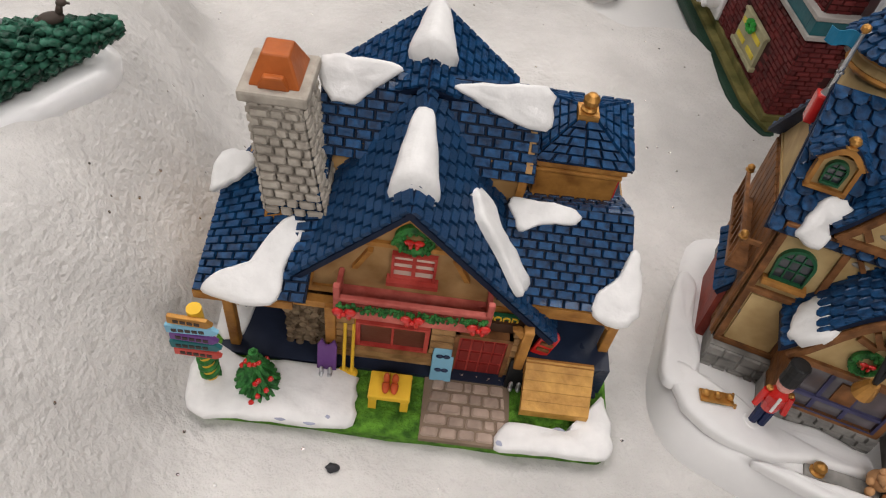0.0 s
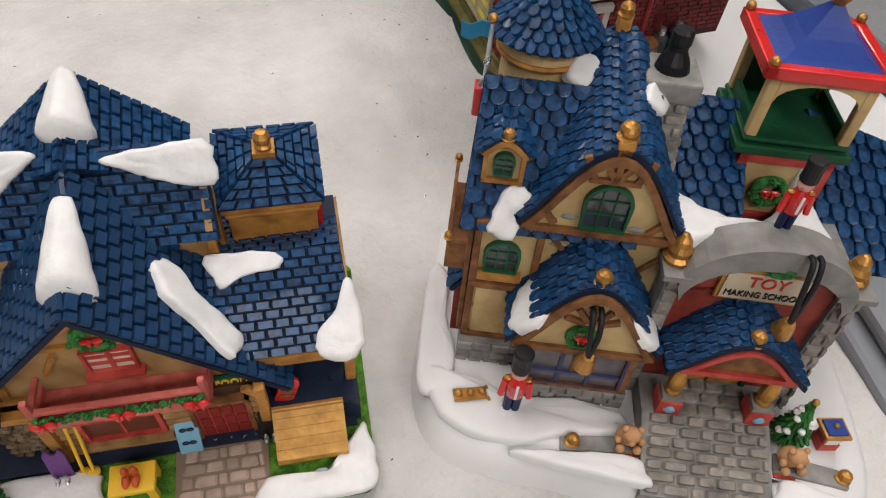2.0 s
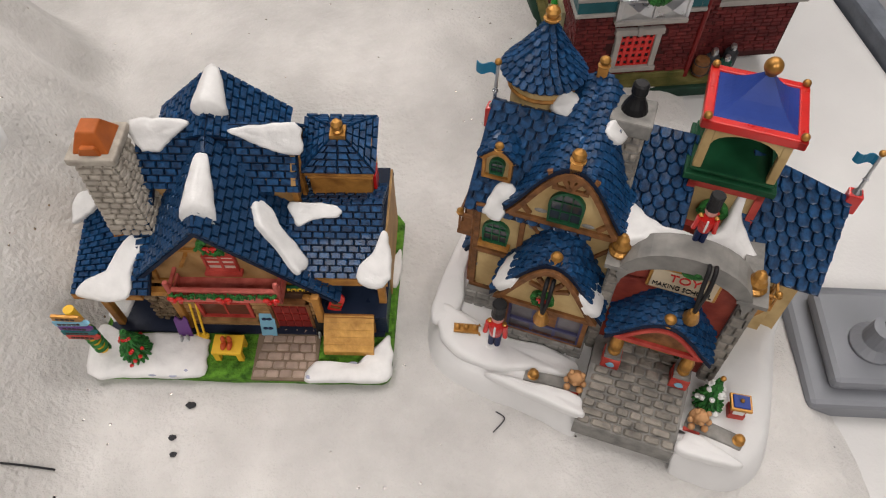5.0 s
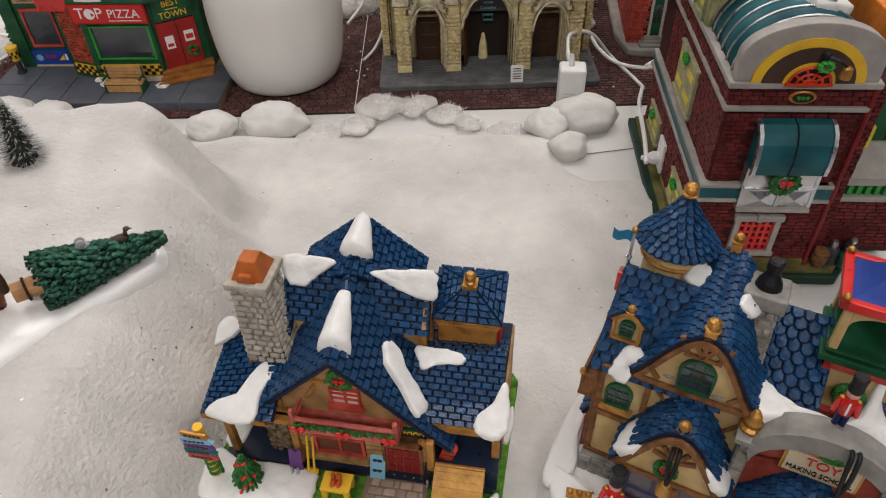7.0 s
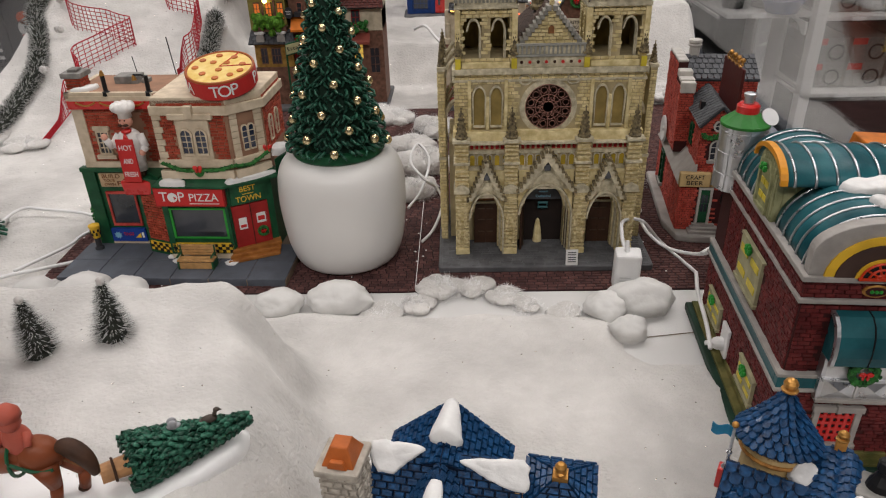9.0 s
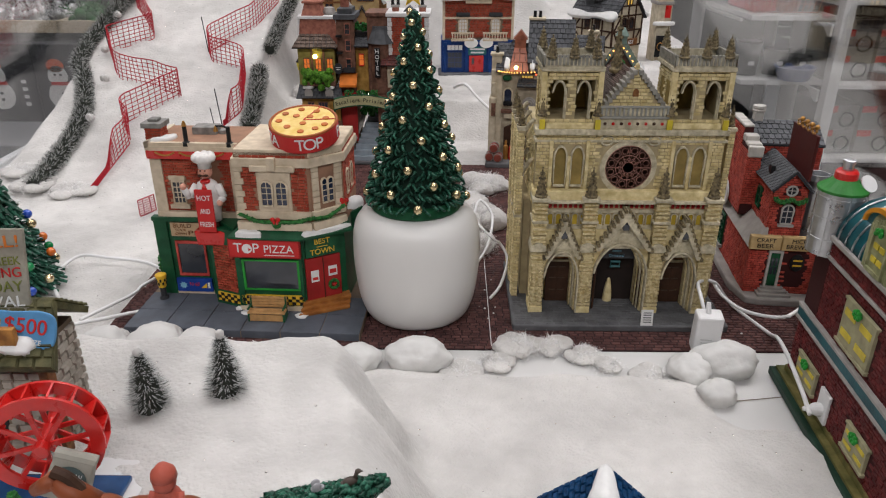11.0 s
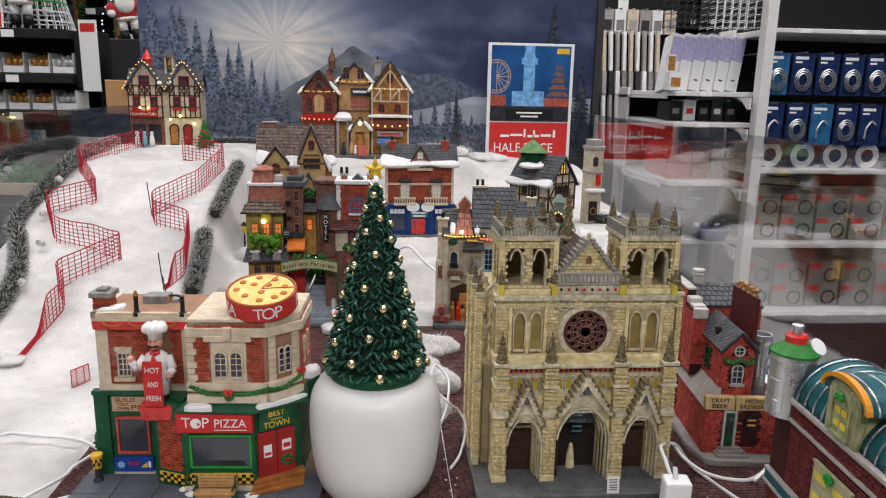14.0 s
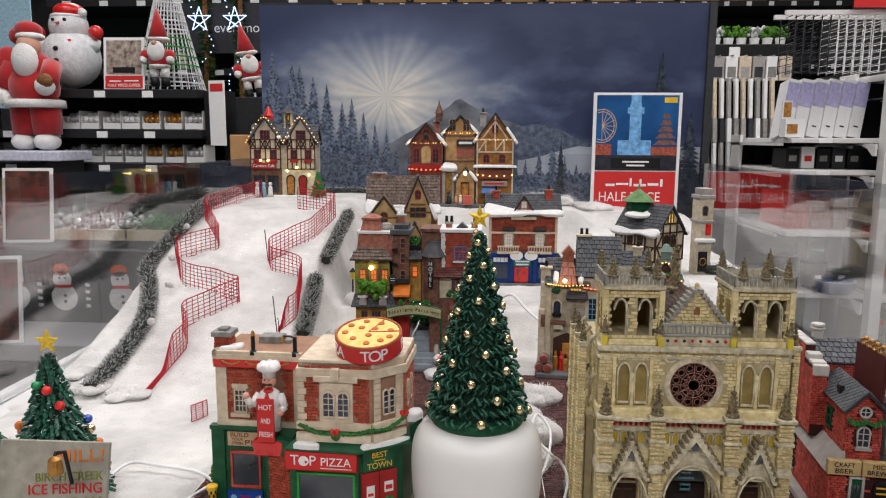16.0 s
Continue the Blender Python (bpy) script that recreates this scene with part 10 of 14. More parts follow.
cable([(-.3, .62, .004), (-.326, .633, .012), (-.37, .641, .014), (-.403, .645, .013), (-.405, .6, .012), (-.38, .559, .012)], .0016, "thin white cable on the cotton snow")
cable([(-.311, .615, .006), (-.316, .59, .009), (-.318, .57, .01), (-.342, .521, .012)], .0016, "thin white cable leaving the restaurant")
cable([(-.3, .55, .005), (-.305, .545, .006), (-.325, .522, .012), (-.345, .51, .013), (-.36, .5, .01), (-.365, .485, .008)], .0017, "thin white cable beside the pebbles")
cable([(.002, .6, .03), (.014, .63, .036), (.02, .67, .05), (.008, .69, .06), (.002, .66, .052), (.018, .64, .04), (.028, .645, .03), (.034, .63, .02), (.026, .6, .008), (.015, .58, .004)], .0014, "white cable coil behind the pot")
cable([(-.02, 1.165, .075), (-.002, 1.15, .083), (.02, 1.12, .066), (.045, 1.09, .052), (.07, 1.07, .05)], .0022, "taut white cable over the snow between the houses")

# ---- debris on the snow ----
for i, (dx, dy, dr) in enumerate(((.014, .133, .0022), (.007, .119, .0017), (.0075, .1115, .0017))):
  bm = bmesh.new()
  blob(bm, (0, 0, 0), (dr, dr * .7, dr * .6), i + 4, .5, sub=2)
  single("grit_crumb", bm, DKGREY, "small dark crumb lying on the cotton snow", "crumb", group="crumbs", M=pose(dx, dy, ground(dx, dy) + .001))
cable([(-.052, .109, ground(-.052, .109) + .0012), (-.045, .11, ground(-.045, .11) + .0012), (-.038, .1102, ground(-.038, .1102) + .0012)], .00045, "short dark thread lying on the cotton snow", DKGREY, "thread")
cable([(.144, .1, ground(.144, .1) + .001), (.15, .105, ground(.15, .105) + .001), (.147, .109, ground(.147, .109) + .001)], .0003, "fine dark hair lying on the cotton snow", DKGREY, "thread")

# ---- horse drawing a felled tree ----
hz = .078
outline = [(-.2, .15), (-.155, .146), (-.117, .166), (-.094, .191), (-.077, .21), (-.064, .223), (-.053, .241), (-.059, .255), (-.082, .263), (-.114, .245), (-.136, .23), (-.18, .222)]
tagged(snow_patch(None, pose(0, 0, hz - .004), outline, .006, 3, name="snow_plate", material=mat("glossy_resin_snow", (.80, .80, .80), .22, var=.04, scale=30, bump=.5, bscale=110, coat=.3, bump_dist=.0015)), "white glazed snow plate under the horse and tree", "snow base")
ft = thing("felled_tree", pose(-.1, .2145, .0905) @ Matrix.Scale(.93, 4), "felled dark green moulded fir with a cut trunk", "felled tree")
d_ = Vector((.0475, .0315, -.001))
FT = Matrix.Identity(4)
FM = (d_.to_track_quat("Z", "Y").to_matrix().to_4x4())
bm = bmesh.new()
lathe(bm, [(.0048, -.009), (.0052, .004), (.0045, .012)], 14, FM)
tk = part("trunk", bm, mat("cut_trunk_wood", (.42, .22, .1), .5, var=.25, scale=160), ft, "pale brown cut trunk")
bm = bmesh.new()
tube(bm, [tuple(FM @ Vector((.0056 * math.cos(k * math.pi / 8), .0056 * math.sin(k * math.pi / 8), -.003))) for k in range(16)], .0007, 5, closed=True)
part("rope_ring", bm, DARKWOOD, tk)
rnd = random.Random(4)
bm = bmesh.new()
Lt = .059
lathe(bm, [(.011, .004), (.0125, .01), (.0015, Lt - .004)], 14, FM)
part("core", bm, mat("felled_core_green", (.008, .06, .03), .6), ft)
bm = bmesh.new()
for t in range(20):
  f = t / 20
  z = .004 + Lt * f
  R = (.0138 * (1 - f) ** .85) * (.9 if t == 0 else 1) + .0012
  n = max(int(24 * (1 - f)) + 5, 6)
  for k in range(n):
    a = 6.283 * (k + rnd.uniform(-.3, .3)) / n
    dv = Vector((math.cos(a), math.sin(a), 0))
    tg = Vector((-dv.y, dv.x, 0))
    p0 = dv * R * .8 + Vector((0, 0, z + .004))
    p1 = dv * R * rnd.uniform(.95, 1.08) + tg * rnd.uniform(-.002, .002) + Vector((0, 0, z - .001 + rnd.uniform(-.001, .001)))
    tube(bm, [p0, (p0 + p1) / 2 + dv * .0012, p1, p1 - dv * .0018 - Vector((0, 0, .0004))], lambda q: .0017 * (1 - .5 * q), 5, FM)
part("sprig_mass", bm, NEEDLE, ft, kind="stuff", smooth=True)


def toy_animal(name, label, category, M, balls, rods_, material):
  bm = bmesh.new()
  for c, r, sx, sy, sz in balls:
    ball(bm, c, r, seg=14, rings=9, sx=sx, sy=sy, sz=sz)
  for p, q, a, b in rods_:
    rod(bm, p, q, a, b, 9)
  return single(name, bm, material, label, category, M=M, smooth=True)


toy_animal("bird_figure", "small dark brown bird figure on the felled tree", "bird figure", pose(-.066, .2375, .096, 0, 0, 25), [((0, 0, .0015), .0026, 1.5, .8, .8), ((.004, 0, .0058), .0012, 1.3, 1, 1)], [((.0025, 0, .0025), (.0036, 0, .0058), .0012, .0008), ((.0045, 0, .0058), (.0062, 0, .005), .0006, .0003), ((-.003, 0, .0015), (-.0062, 0, -.0005), .0014, .0006)], mat("brown_bird_paint", (.07, .055, .045), .5))
toy_animal("bird_figure", "small grey dove figure with raised wings on the felled tree", "bird figure", pose(-.079, .229, .1, 0, 0, 25), [((0, 0, .0012), .0022, 1.5, .8, .8), ((-.0005, .0012, .0032), .0024, .9, .3, .9), ((-.0005, -.0014, .0032), .0024, .9, .3, .9)], [], mat("grey_dove_paint", (.4, .4, .42), .4))
H = thing("draught_horse", pose(-.1195, .206, hz + .003, 0, 0, 2), "chestnut toy horse in green harness pulling the tree", "toy horse")
bm = bmesh.new()
ball(bm, (-.008, 0, .026), .0105, seg=16, rings=10, sx=.95, sy=.72, sz=.9)
ball(bm, (-.024, 0, .027), .0102, seg=16, rings=10, sx=1.7, sy=.75, sz=.85)
ball(bm, (-.04, 0, .028), .0098, seg=16, rings=10, sx=.95, sy=.72, sz=.95)
rod(bm, (-.044, 0, .031), (-.057, 0, .047), .0068, .004, 12)
rod(bm, (-.056, 0, .047), (-.0665, 0, .041), .0042, .0026, 10)
for sy in (-1, 1):
  y = sy * .0048
  k = .004 * sy
  rod(bm, (-.004, y, .024), (.0015 + k, y, .0125), .0058, .003, 9)
  rod(bm, (.0015 + k, y, .0125), (-.001 + k, y, .0), .0028, .0024, 9)
  rod(bm, (-.041, y, .023), (-.0425 - k, y, .012), .0048, .0027, 9)
  rod(bm, (-.0425 - k, y, .012), (-.04 - k, y, .0), .0026, .0023, 9)
part("body", bm, HORSE, H, "glossy chestnut body", smooth=True)
bm = bmesh.new()
tube(bm, smooth_line([(.001, 0, .0305), (.006, -.0005, .03), (.0125, -.002, .025), (.0155, -.003, .017)], 6), lambda u: .0016 + .0026 * math.sin(math.pi * min(u * .9 + .1, 1)), 9)
part("tail", bm, DARKWOOD, H, "dark tail", smooth=True)
bm = bmesh.new()
tube(bm, smooth_line([(-.0465, 0, .038), (-.052, 0, .047), (-.0575, 0, .0505)], 5), .0026, 8)
part("mane", bm, DARKWOOD, H)
bm = bmesh.new()
tube(bm, [(-.0165, .0083 * math.cos(k * math.pi / 10), .0265 + .0096 * math.sin(k * math.pi / 10)) for k in range(20)], .0008, 5, closed=True)
tube(bm, smooth_line([(-.016, -.0078, .028), (-.006, -.0079, .0235), (.001, -.0076, .0245)], 5), .0008, 5)
part("harness", bm, GREEN, H, "dark green harness")
bm = bmesh.new()
for sy in (-1, 1):
  ball(bm, (-.001 + .004 * sy, sy * .0048, .0016), .0029, seg=8, rings=6, sz=.7)
  ball(bm, (-.04 - .004 * sy, sy * .0048, .0016), .0028, seg=8, rings=6, sz=.7)
part("hoof", bm, DARKWOOD, H)
cable([(-.1205, .206, .105), (-.114, .209, .097), (-.1085, .211, .0925)], .0005, "thin brown rope between horse and trunk", WOOD, "rope")
bm = bmesh.new()
blob(bm, (0, 0, .008), (.006, .005, .009), 1, .06, sub=3)
ball(bm, (0, -.0005, .0185), .0046, seg=14, rings=9)
lathe(bm, [(.0052, .0205), (.0048, .0235), (.002, .0268), (.0004, .0272)], 14)
for s in (-1, 1):
  rod(bm, (s * .005, 0, .013), (s * .0065, -.004, .008), .0019, .0015, 8)
single("rider_doll", bm, mat("doll_red_brown_paint", (.40, .09, .06), .5, var=.1), "small painted doll in red hat seated on the horse", "doll", M=pose(-.1335, .205, hz + .03), smooth=True)
# ---- grist mill on the hill ----
mz = .066
LIFT = Matrix.Translation(Vector((-.0205, -.0125, .3295)) * .053) @ Matrix.Scale(.947, 4)
ML = thing("grist_mill", LIFT @ pose(-.262, .288, mz), "stone grist mill model with mossy green roof", "model house", "village model houses")
moss = mat("moss_green_roof", (.06, .062, .025), .7, var=.4, scale=160, second=(.12, .11, .05), bump=.6)
solid("wall", ML, MORTAR, (-.045, .0365, -.0005, .032, -.004, .068))
bricks("fieldstone", ML, LIGHTSTONE, face_at(-.045, -.0005), .0815, .066, .0085, .0055, holes=[(.028, .012, .055, .042)], seed=3, jit=.4, proud=.0016)
bricks("fieldstone", ML, LIGHTSTONE, side_face((.0365, -.0005), (.0365, .032)), .032, .066, .0085, .0055, seed=4, jit=.4, proud=.0016)
solid("dark_opening", ML, BLACK, (-.017, .01, -.0012, .0, .012, .042))
solid("corner_post", ML, WOOD, (.0345, .0395, -.004, .003, -.003, .062), (-.048, -.0425, -.004, .003, -.003, .062), bev=.0006)
quad_roof(ML, (-.062, -.018, .068), (.053, -.018, .068), (.041, .014, .088), (-.055, .014, .088), 7, .009, moss, moss, .004, seed=5, lift=.0016)
quad_roof(ML, (.043, .04, .07), (-.058, .04, .07), (-.055, .014, .088), (.041, .014, .088), 7, .009, moss, moss, .004, seed=6, lift=.0016)
snow_patch(ML, plane_of((-.06, -.016, .069), (.05, -.016, .069), (-.055, .014, .088)), [(.03, .005), (.05, .003), (.075, .006), (.096, .004), (.1, .012), (.085, .018), (.05, .016), (.03, .014)], .0035, 5)
solid("wood_patch", ML, ORANGE, (.022, .034, -.0125, -.009, .077, .086), bev=.0004)
SB = thing("festival_board", LIFT @ pose(-.2635, .2965, mz + .078, -14, 0, 0), "leaning weathered sign board with painted festival words", "sign board")
bt = mat("weathered_grey_board", (.30, .28, .23), .65, var=.25, scale=120)
solid("board", SB, bt, (-.0235, .0325, -.0012, .0012, 0, .0475), bev=.0005)
solid("top_edge", SB, SNOW, (-.0235, .0325, -.0018, .0018, -.003, .004), bev=.0006)
ORG = mat("faded_orange_letters", (.55, .16, .03), .5)
GRN = mat("faded_olive_letters", (.18, .2, .05), .5)
for tx, sz, z, m, w in (("MILL!", .0085, .0405, ORG, .024), ("BIRCH CREEK", .006, .0305, GRN, .034), ("ICE FISHING", .007, .0245, SIGNRED, .037), ("HOLIDAY", .0078, .0175, GRN, .034), ("FESTIVAL", .0078, .0098, PAPER, .036)):
  words(tx, sz, face_at(.03 - w / 2, -.0014, z) @ pose(0, 0, 0, 0, -4, 0), m, SB, width=w)
FS_ = thing("fish_sign", LIFT @ pose(-.2335, .2785, mz + .073, -22, 8, 0), "blue fish-shaped prize sign on the mossy roof", "sign")
fish = smooth_line([(-.0225, 0, -.001), (-.0175, 0, -.008), (0, 0, -.0095), (.0165, 0, -.0075), (.0205, 0, -.0035), (.0195, 0, .0075), (.0125, 0, .0105), (0, 0, .009), (-.014, 0, .0075)], 5, True)
bm = bmesh.new()
prism(bm, [(p.x, p.z + .01) for p in fish], -.001, .001)
fb = part("fish_board", bm, mat("fish_sky_blue", (.10, .28, .52), .5, var=.15, scale=90), FS_, bev=.0004)
words("$500", .0105, face_at(.0065, -.0012, .0125), SIGNRED, FS_, width=.02)
words("CASH PRIZE", .0034, face_at(.006, -.0012, .0052), PAPER, FS_, width=.017)
solid("gold_tag", FS_, YELLOW, (-.0105, -.0055, -.0016, -.0009, .0112, .0145))
bm = bmesh.new()
for px, pz in ((-.017, .012), (-.0145, .0085)):
  ball(bm, (px, -.0012, pz), .0011, seg=8, rings=5, sy=.4)
part("fish_spot", bm, mat("fish_deep_blue", (.02, .06, .22), .5), FS_)
GL = thing("bell_lamp", LIFT @ pose(-.2475, .288, mz + .118), "gold bell lamp on a black bracket above the board", "lamp")
bm = bmesh.new()
tube(bm, [(0, .012, -.012), (0, .008, .006), (0, .001, .0085), (0, 0, .0065)], .001, 6)
part("bracket", bm, BLACK, GL)
bm = bmesh.new()
lathe(bm, [(.001, .0075), (.003, .006), (.0036, -.001), (.003, -.001)], 14)
part("bell_shade", bm, GOLD, GL)
bm = bmesh.new()
prism(bm, [(-.125, .0), (-.045, .0), (-.045, .07), (-.085, .105), (-.125, .07)], .012, .08)
part("tall_wing", bm, LOG, ML)
quad_roof(ML, (-.037, .006, .064), (-.037, .085, .064), (-.085, .085, .108), (-.085, .006, .108), 8, .008, GREEN, moss, .003, seed=7, lift=.0016)
quad_roof(ML, (-.133, .085, .064), (-.133, .006, .064), (-.085, .006, .108), (-.085, .085, .108), 8, .008, GREEN, moss, .003, seed=8, lift=.0016)
# wheel
WH = thing("water_wheel", LIFT @ pose(-.2075, .25, mz + .0445, 0, -8, 14), "bright red plastic water wheel beside the mill", "water wheel")
bm = bmesh.new()
for y in (-.0062, .0062):
  band(bm, [(.0262 * math.cos(k * math.pi / 20), .0262 * math.sin(k * math.pi / 20)) for k in range(40)], [(.0198 * math.cos(k * math.pi / 20), .0198 * math.sin(k * math.pi / 20)) for k in range(40)], y - .0008, y + .0008, ID, True)
rim = part("rim", bm, SCARLET, WH, "red double rim")
for k in range(16):
  solid("paddle", WH, SCARLET, (.0185, .0265, -.006, .006, -.0005, .0005), M=pose(0, 0, 0, 0, k * 22.5, 0) @ pose(0, 0, 0, 0, 0, 0))
for k in range(8):
  solid("spoke", WH, SCARLET, (.002, .021, -.0068, -.0056, -.0011, .0011), (.002, .021, .0056, .0068, -.0011, .0011), M=pose(0, 0, 0, 0, k * 45, 0))
bm = bmesh.new()
rod(bm, (0, -.012, 0), (0, .03, 0), .0034, .0034, 14)
part("axle", bm, SCARLET, WH)
GS = thing("mill_flour_sack", LIFT @ pose(-.196, .2345, mz + .0235, -10, 22, 6), "grey folded flour sack sign with round print", "sack sign")
bm = bmesh.new()
prism(bm, [(-.0105, -.001), (.0105, -.001), (.0088, .0205), (-.0088, .0205)], -.003, .003)
part("sack", bm, mat("grey_sack_paper", (.30, .29, .25), .65, var=.12), GS, bev=.001)
bm = bmesh.new()
rod(bm, (-.009, 0, .0205), (.009, 0, .0205), .0032, .0032, 10)
part("sack_fold", bm, bpy.data.materials["grey_sack_paper"], GS)
bm = bmesh.new()
lathe(bm, [(.0078, -.0002), (.0078, .0003)], 24, pose(0, -.0031, .0095, 90))
dk_ = part("round_print", bm, mat("slate_green_print", (.07, .10, .10), .6), GS)
for tx, z, w, s in (("ORIGINAL", .013, .0115, .0036), ("GRIST", .0094, .0105, .0045), ("MILL", .0056, .0078, .004)):
  words(tx, s, face_at(0, -.0036, z), PAPER, GS, width=w)
bm = bmesh.new()
lathe(bm, [(.075, -.006), (.077, -.001), (.075, .0022), (.066, .003)], 56, pose(-.25, .272, mz))
single("snow_disc", bm, SNOWBASE, "round white snow base under the grist mill", "snow base", smooth=True, M=LIFT)
bm = bmesh.new()
box(bm, -.25, -.182, .226, .268, mz + .0025, mz + .006, ID)
single("mill_pond", bm, mat("pond_blue_resin", (.02, .06, .16), .12, var=.3, scale=60, coat=.5), "glossy blue resin water below the wheel", "water", bev=.0012, M=LIFT)
sf = thing("small_fir", LIFT @ pose(-.2135, .226, mz + .003), "small moulded green fir with red berries by the wheel", "toy fir")
small_tree(sf, ID, .031, .0115, "branch_mass", 8)

# ---- decorated tree with a star on the left ----
LT = thing("decorated_tree", pose(-.437, .582, .008), "green tinsel tree with coloured balls and gold star", "christmas tree")
rnd = random.Random(31)
Ht, Rt = .138, .044
bm = bmesh.new()
lathe(bm, [(Rt * .8, .006), (.003, Ht)], 18)
part("core", bm, bpy.data.materials["tree_core_green"], LT)
bm = bmesh.new()
for t in range(20):
  f = t / 20
  R = Rt * (1 - f) ** .9 + .002
  n = int(34 * (1 - f)) + 6
  for k in range(n):
    a = 6.283 * (k + rnd.uniform(-.4, .4)) / n
    dv = Vector((math.cos(a), math.sin(a), 0))
    z = .004 + Ht * .96 * f
    rod(bm, dv * R * .7 + Vector((0, 0, z + .006)), dv * R * rnd.uniform(.92, 1.1) + Vector((0, 0, z + rnd.uniform(-.003, .002))), .0026, .0014, 5)
part("sprig_mass", bm, NEEDLE, LT, kind="stuff")
v, f_ = bristle_geometry([(0, 0, .004 + Ht * k / 8) for k in range(9)], lambda u: Rt * (1 - u) ** .9 + .003, 700, .0011, Rt, 8, True, (.86, 1.03))
raw("frost_tip_mass", LT, FROST, v, f_)
for nm, m in (("red_ball", SCARLET), ("blue_ball", mat("royal_blue_ball", (.02, .07, .42), .2, coat=.4)), ("gold_ball", bpy.data.materials["gold_ornament"]), ("green_ball", mat("emerald_ball", (.01, .2, .06), .2, coat=.4)), ("orange_ball", mat("orange_ball_gloss", (.6, .14, .02), .2, coat=.4))):
  for k in range(6):
    f = rnd.random() ** 1.4 * .9
    a = rnd.uniform(0, 6.283)
    R = Rt * (1 - f) ** .9 + .004
    bm = bmesh.new()
    ball(bm, (R * math.cos(a), R * math.sin(a), .006 + Ht * .96 * f), .0043, seg=12, rings=8)
    part(nm, bm, m, LT, smooth=True)
bm = bmesh.new()
S5 = [(.0115 * (1 if k % 2 == 0 else .42) * math.sin(k * math.pi / 5), Ht + .011 + .0115 * (1 if k % 2 == 0 else .42) * math.cos(k * math.pi / 5)) for k in range(10)]
prism(bm, S5, -.0015, .0015)
part("star", bm, STARGOLD, LT, "gold star", bev=.0008)

# ---- grey stand beside the school ----
ST = thing("plastic_stand", pose(.283, .089, .001, 0, 0, -12), "grey moulded plastic stand with a black post", "display stand")
gp = mat("grey_moulded_plastic", (.22, .23, .255), .35, var=.06, scale=30, bump=.05)
bm = bmesh.new()
prism(bm, [(.0, .0), (.13, .0), (.13, .062), (.004, .062), (.0, .058)], -.004, .011, pose(0, 0, 0, 90) @ Matrix.Scale(-1, 4, (0, 0, 1)))
part("skirt", bm, gp, ST, bev=.003)
bm = bmesh.new()
prism(bm, [(.009, .007), (.123, .007), (.123, .055), (.009, .055)], .011, .019, pose(0, 0, 0, 90) @ Matrix.Scale(-1, 4, (0, 0, 1)))
part("top_plate", bm, gp, ST, bev=.003)
bm = bmesh.new()
lathe(bm, [(.0105, .02), (.0105, .0225), (.0068, .026), (.0062, .036), (.004, .0365)], 20, pose(.03, .027, -.002))
part("socket", bm, gp, ST)
bm = bmesh.new()
rod(bm, (.03, .027, .026), (.075, .04, .15), .0045, .0045, 14)
part("post", bm, BLACK, ST, "black leaning post")


# ---- back village ----
PINKBRICK = mat("rosy_brick_paint", (.30, .10, .07), .6, var=.3, scale=200, second=(.40, .16, .11))
UMBER = mat("umber_wall_paint", (.13, .065, .045), .6, var=.35, scale=160, second=(.22, .11, .075))
OCHRE = mat("ochre_wall_paint", (.34, .18, .035), .6, var=.4, scale=130, second=(.48, .28, .07))
IVORY = mat("ivory_plaster", (.58, .50, .36), .6, var=.2, scale=120, second=(.70, .62, .47), spots=.2)
BROWNSHINGLE = mat("brown_shingle_paint", (.11, .075, .06), .6, var=.35, scale=200, second=(.19, .14, .11), island=.25)
COPPER = mat("copper_roof_paint", (.30, .11, .07), .45, var=.3, scale=120)
COBALT = mat("cobalt_shop_paint", (.01, .04, .17), .4, var=.25, scale=90)
BULB = mat("warm_fairy_light", (.8, .4, .1), .4, emit=(1.0, .5, .12), emit_strength=2.6)
REDBULB = mat("red_fairy_light", (.8, .1, .05), .4, emit=(1.0, .12, .04), emit_strength=4.0)


def win(T, M, x, z, w, h, fm, gm, nx=2, nz=2, arched=False, fw=.0016, sill=None):
  o = arch(x, z, w, h, n=5) if arched else [(x - w / 2, z), (x + w / 2, z), (x + w / 2, z + h), (x - w / 2, z + h)]
  return window(T, M, o, fw, fm, gm, nx, nz, fw * .45, .0016, sill=sill)


def beams(T, M, segs, m=None, t=.0024, d=.0014):
  for a, b, c, e in segs:
    L = math.hypot(c - a, e - b)
    solid("beam", T, m or DARKWOOD, (0, L, -d, .0006, -t / 2, t / 2), M=M @ pose(a, 0, b) @ pose(0, 0, 0, 0, -math.degrees(math.atan2(e - b, c - a)), 0))


def stack(T, x, y, z, w, h, m, pots=1, cap=None):
  c = solid("chimney", T, m, (x - w / 2, x + w / 2, y - w / 2, y + w / 2, z, z + h), bev=.0005)
  solid("chimney_cap", c, cap or STONEGREY, (x - w * .65, x + w * .65, y - w * .65, y + w * .65, z + h, z + h + .003), bev=.0005)
  for k in range(pots):
    bm = bmesh.new()
    lathe(bm, [(.0028, 0), (.0022, .002), (.002, .008), (.0026, .0085)], 10, pose(x + (k - (pots - 1) / 2) * .0075, y, z + h + .003))
    part("chimney_pot", bm, BLACK if pots else m, c)
  return c


def bulbs(T, pts, n, m=None, r=.0013):
  L = smooth_line(pts, 8)
  bm = bmesh.new()
  for k in range(n):
    ball(bm, L[int(k * (len(L) - 1) / max(n - 1, 1))], r, seg=6, rings=4)
  return part("fairy_light_string", bm, m or BULB, T, kind="stuff")


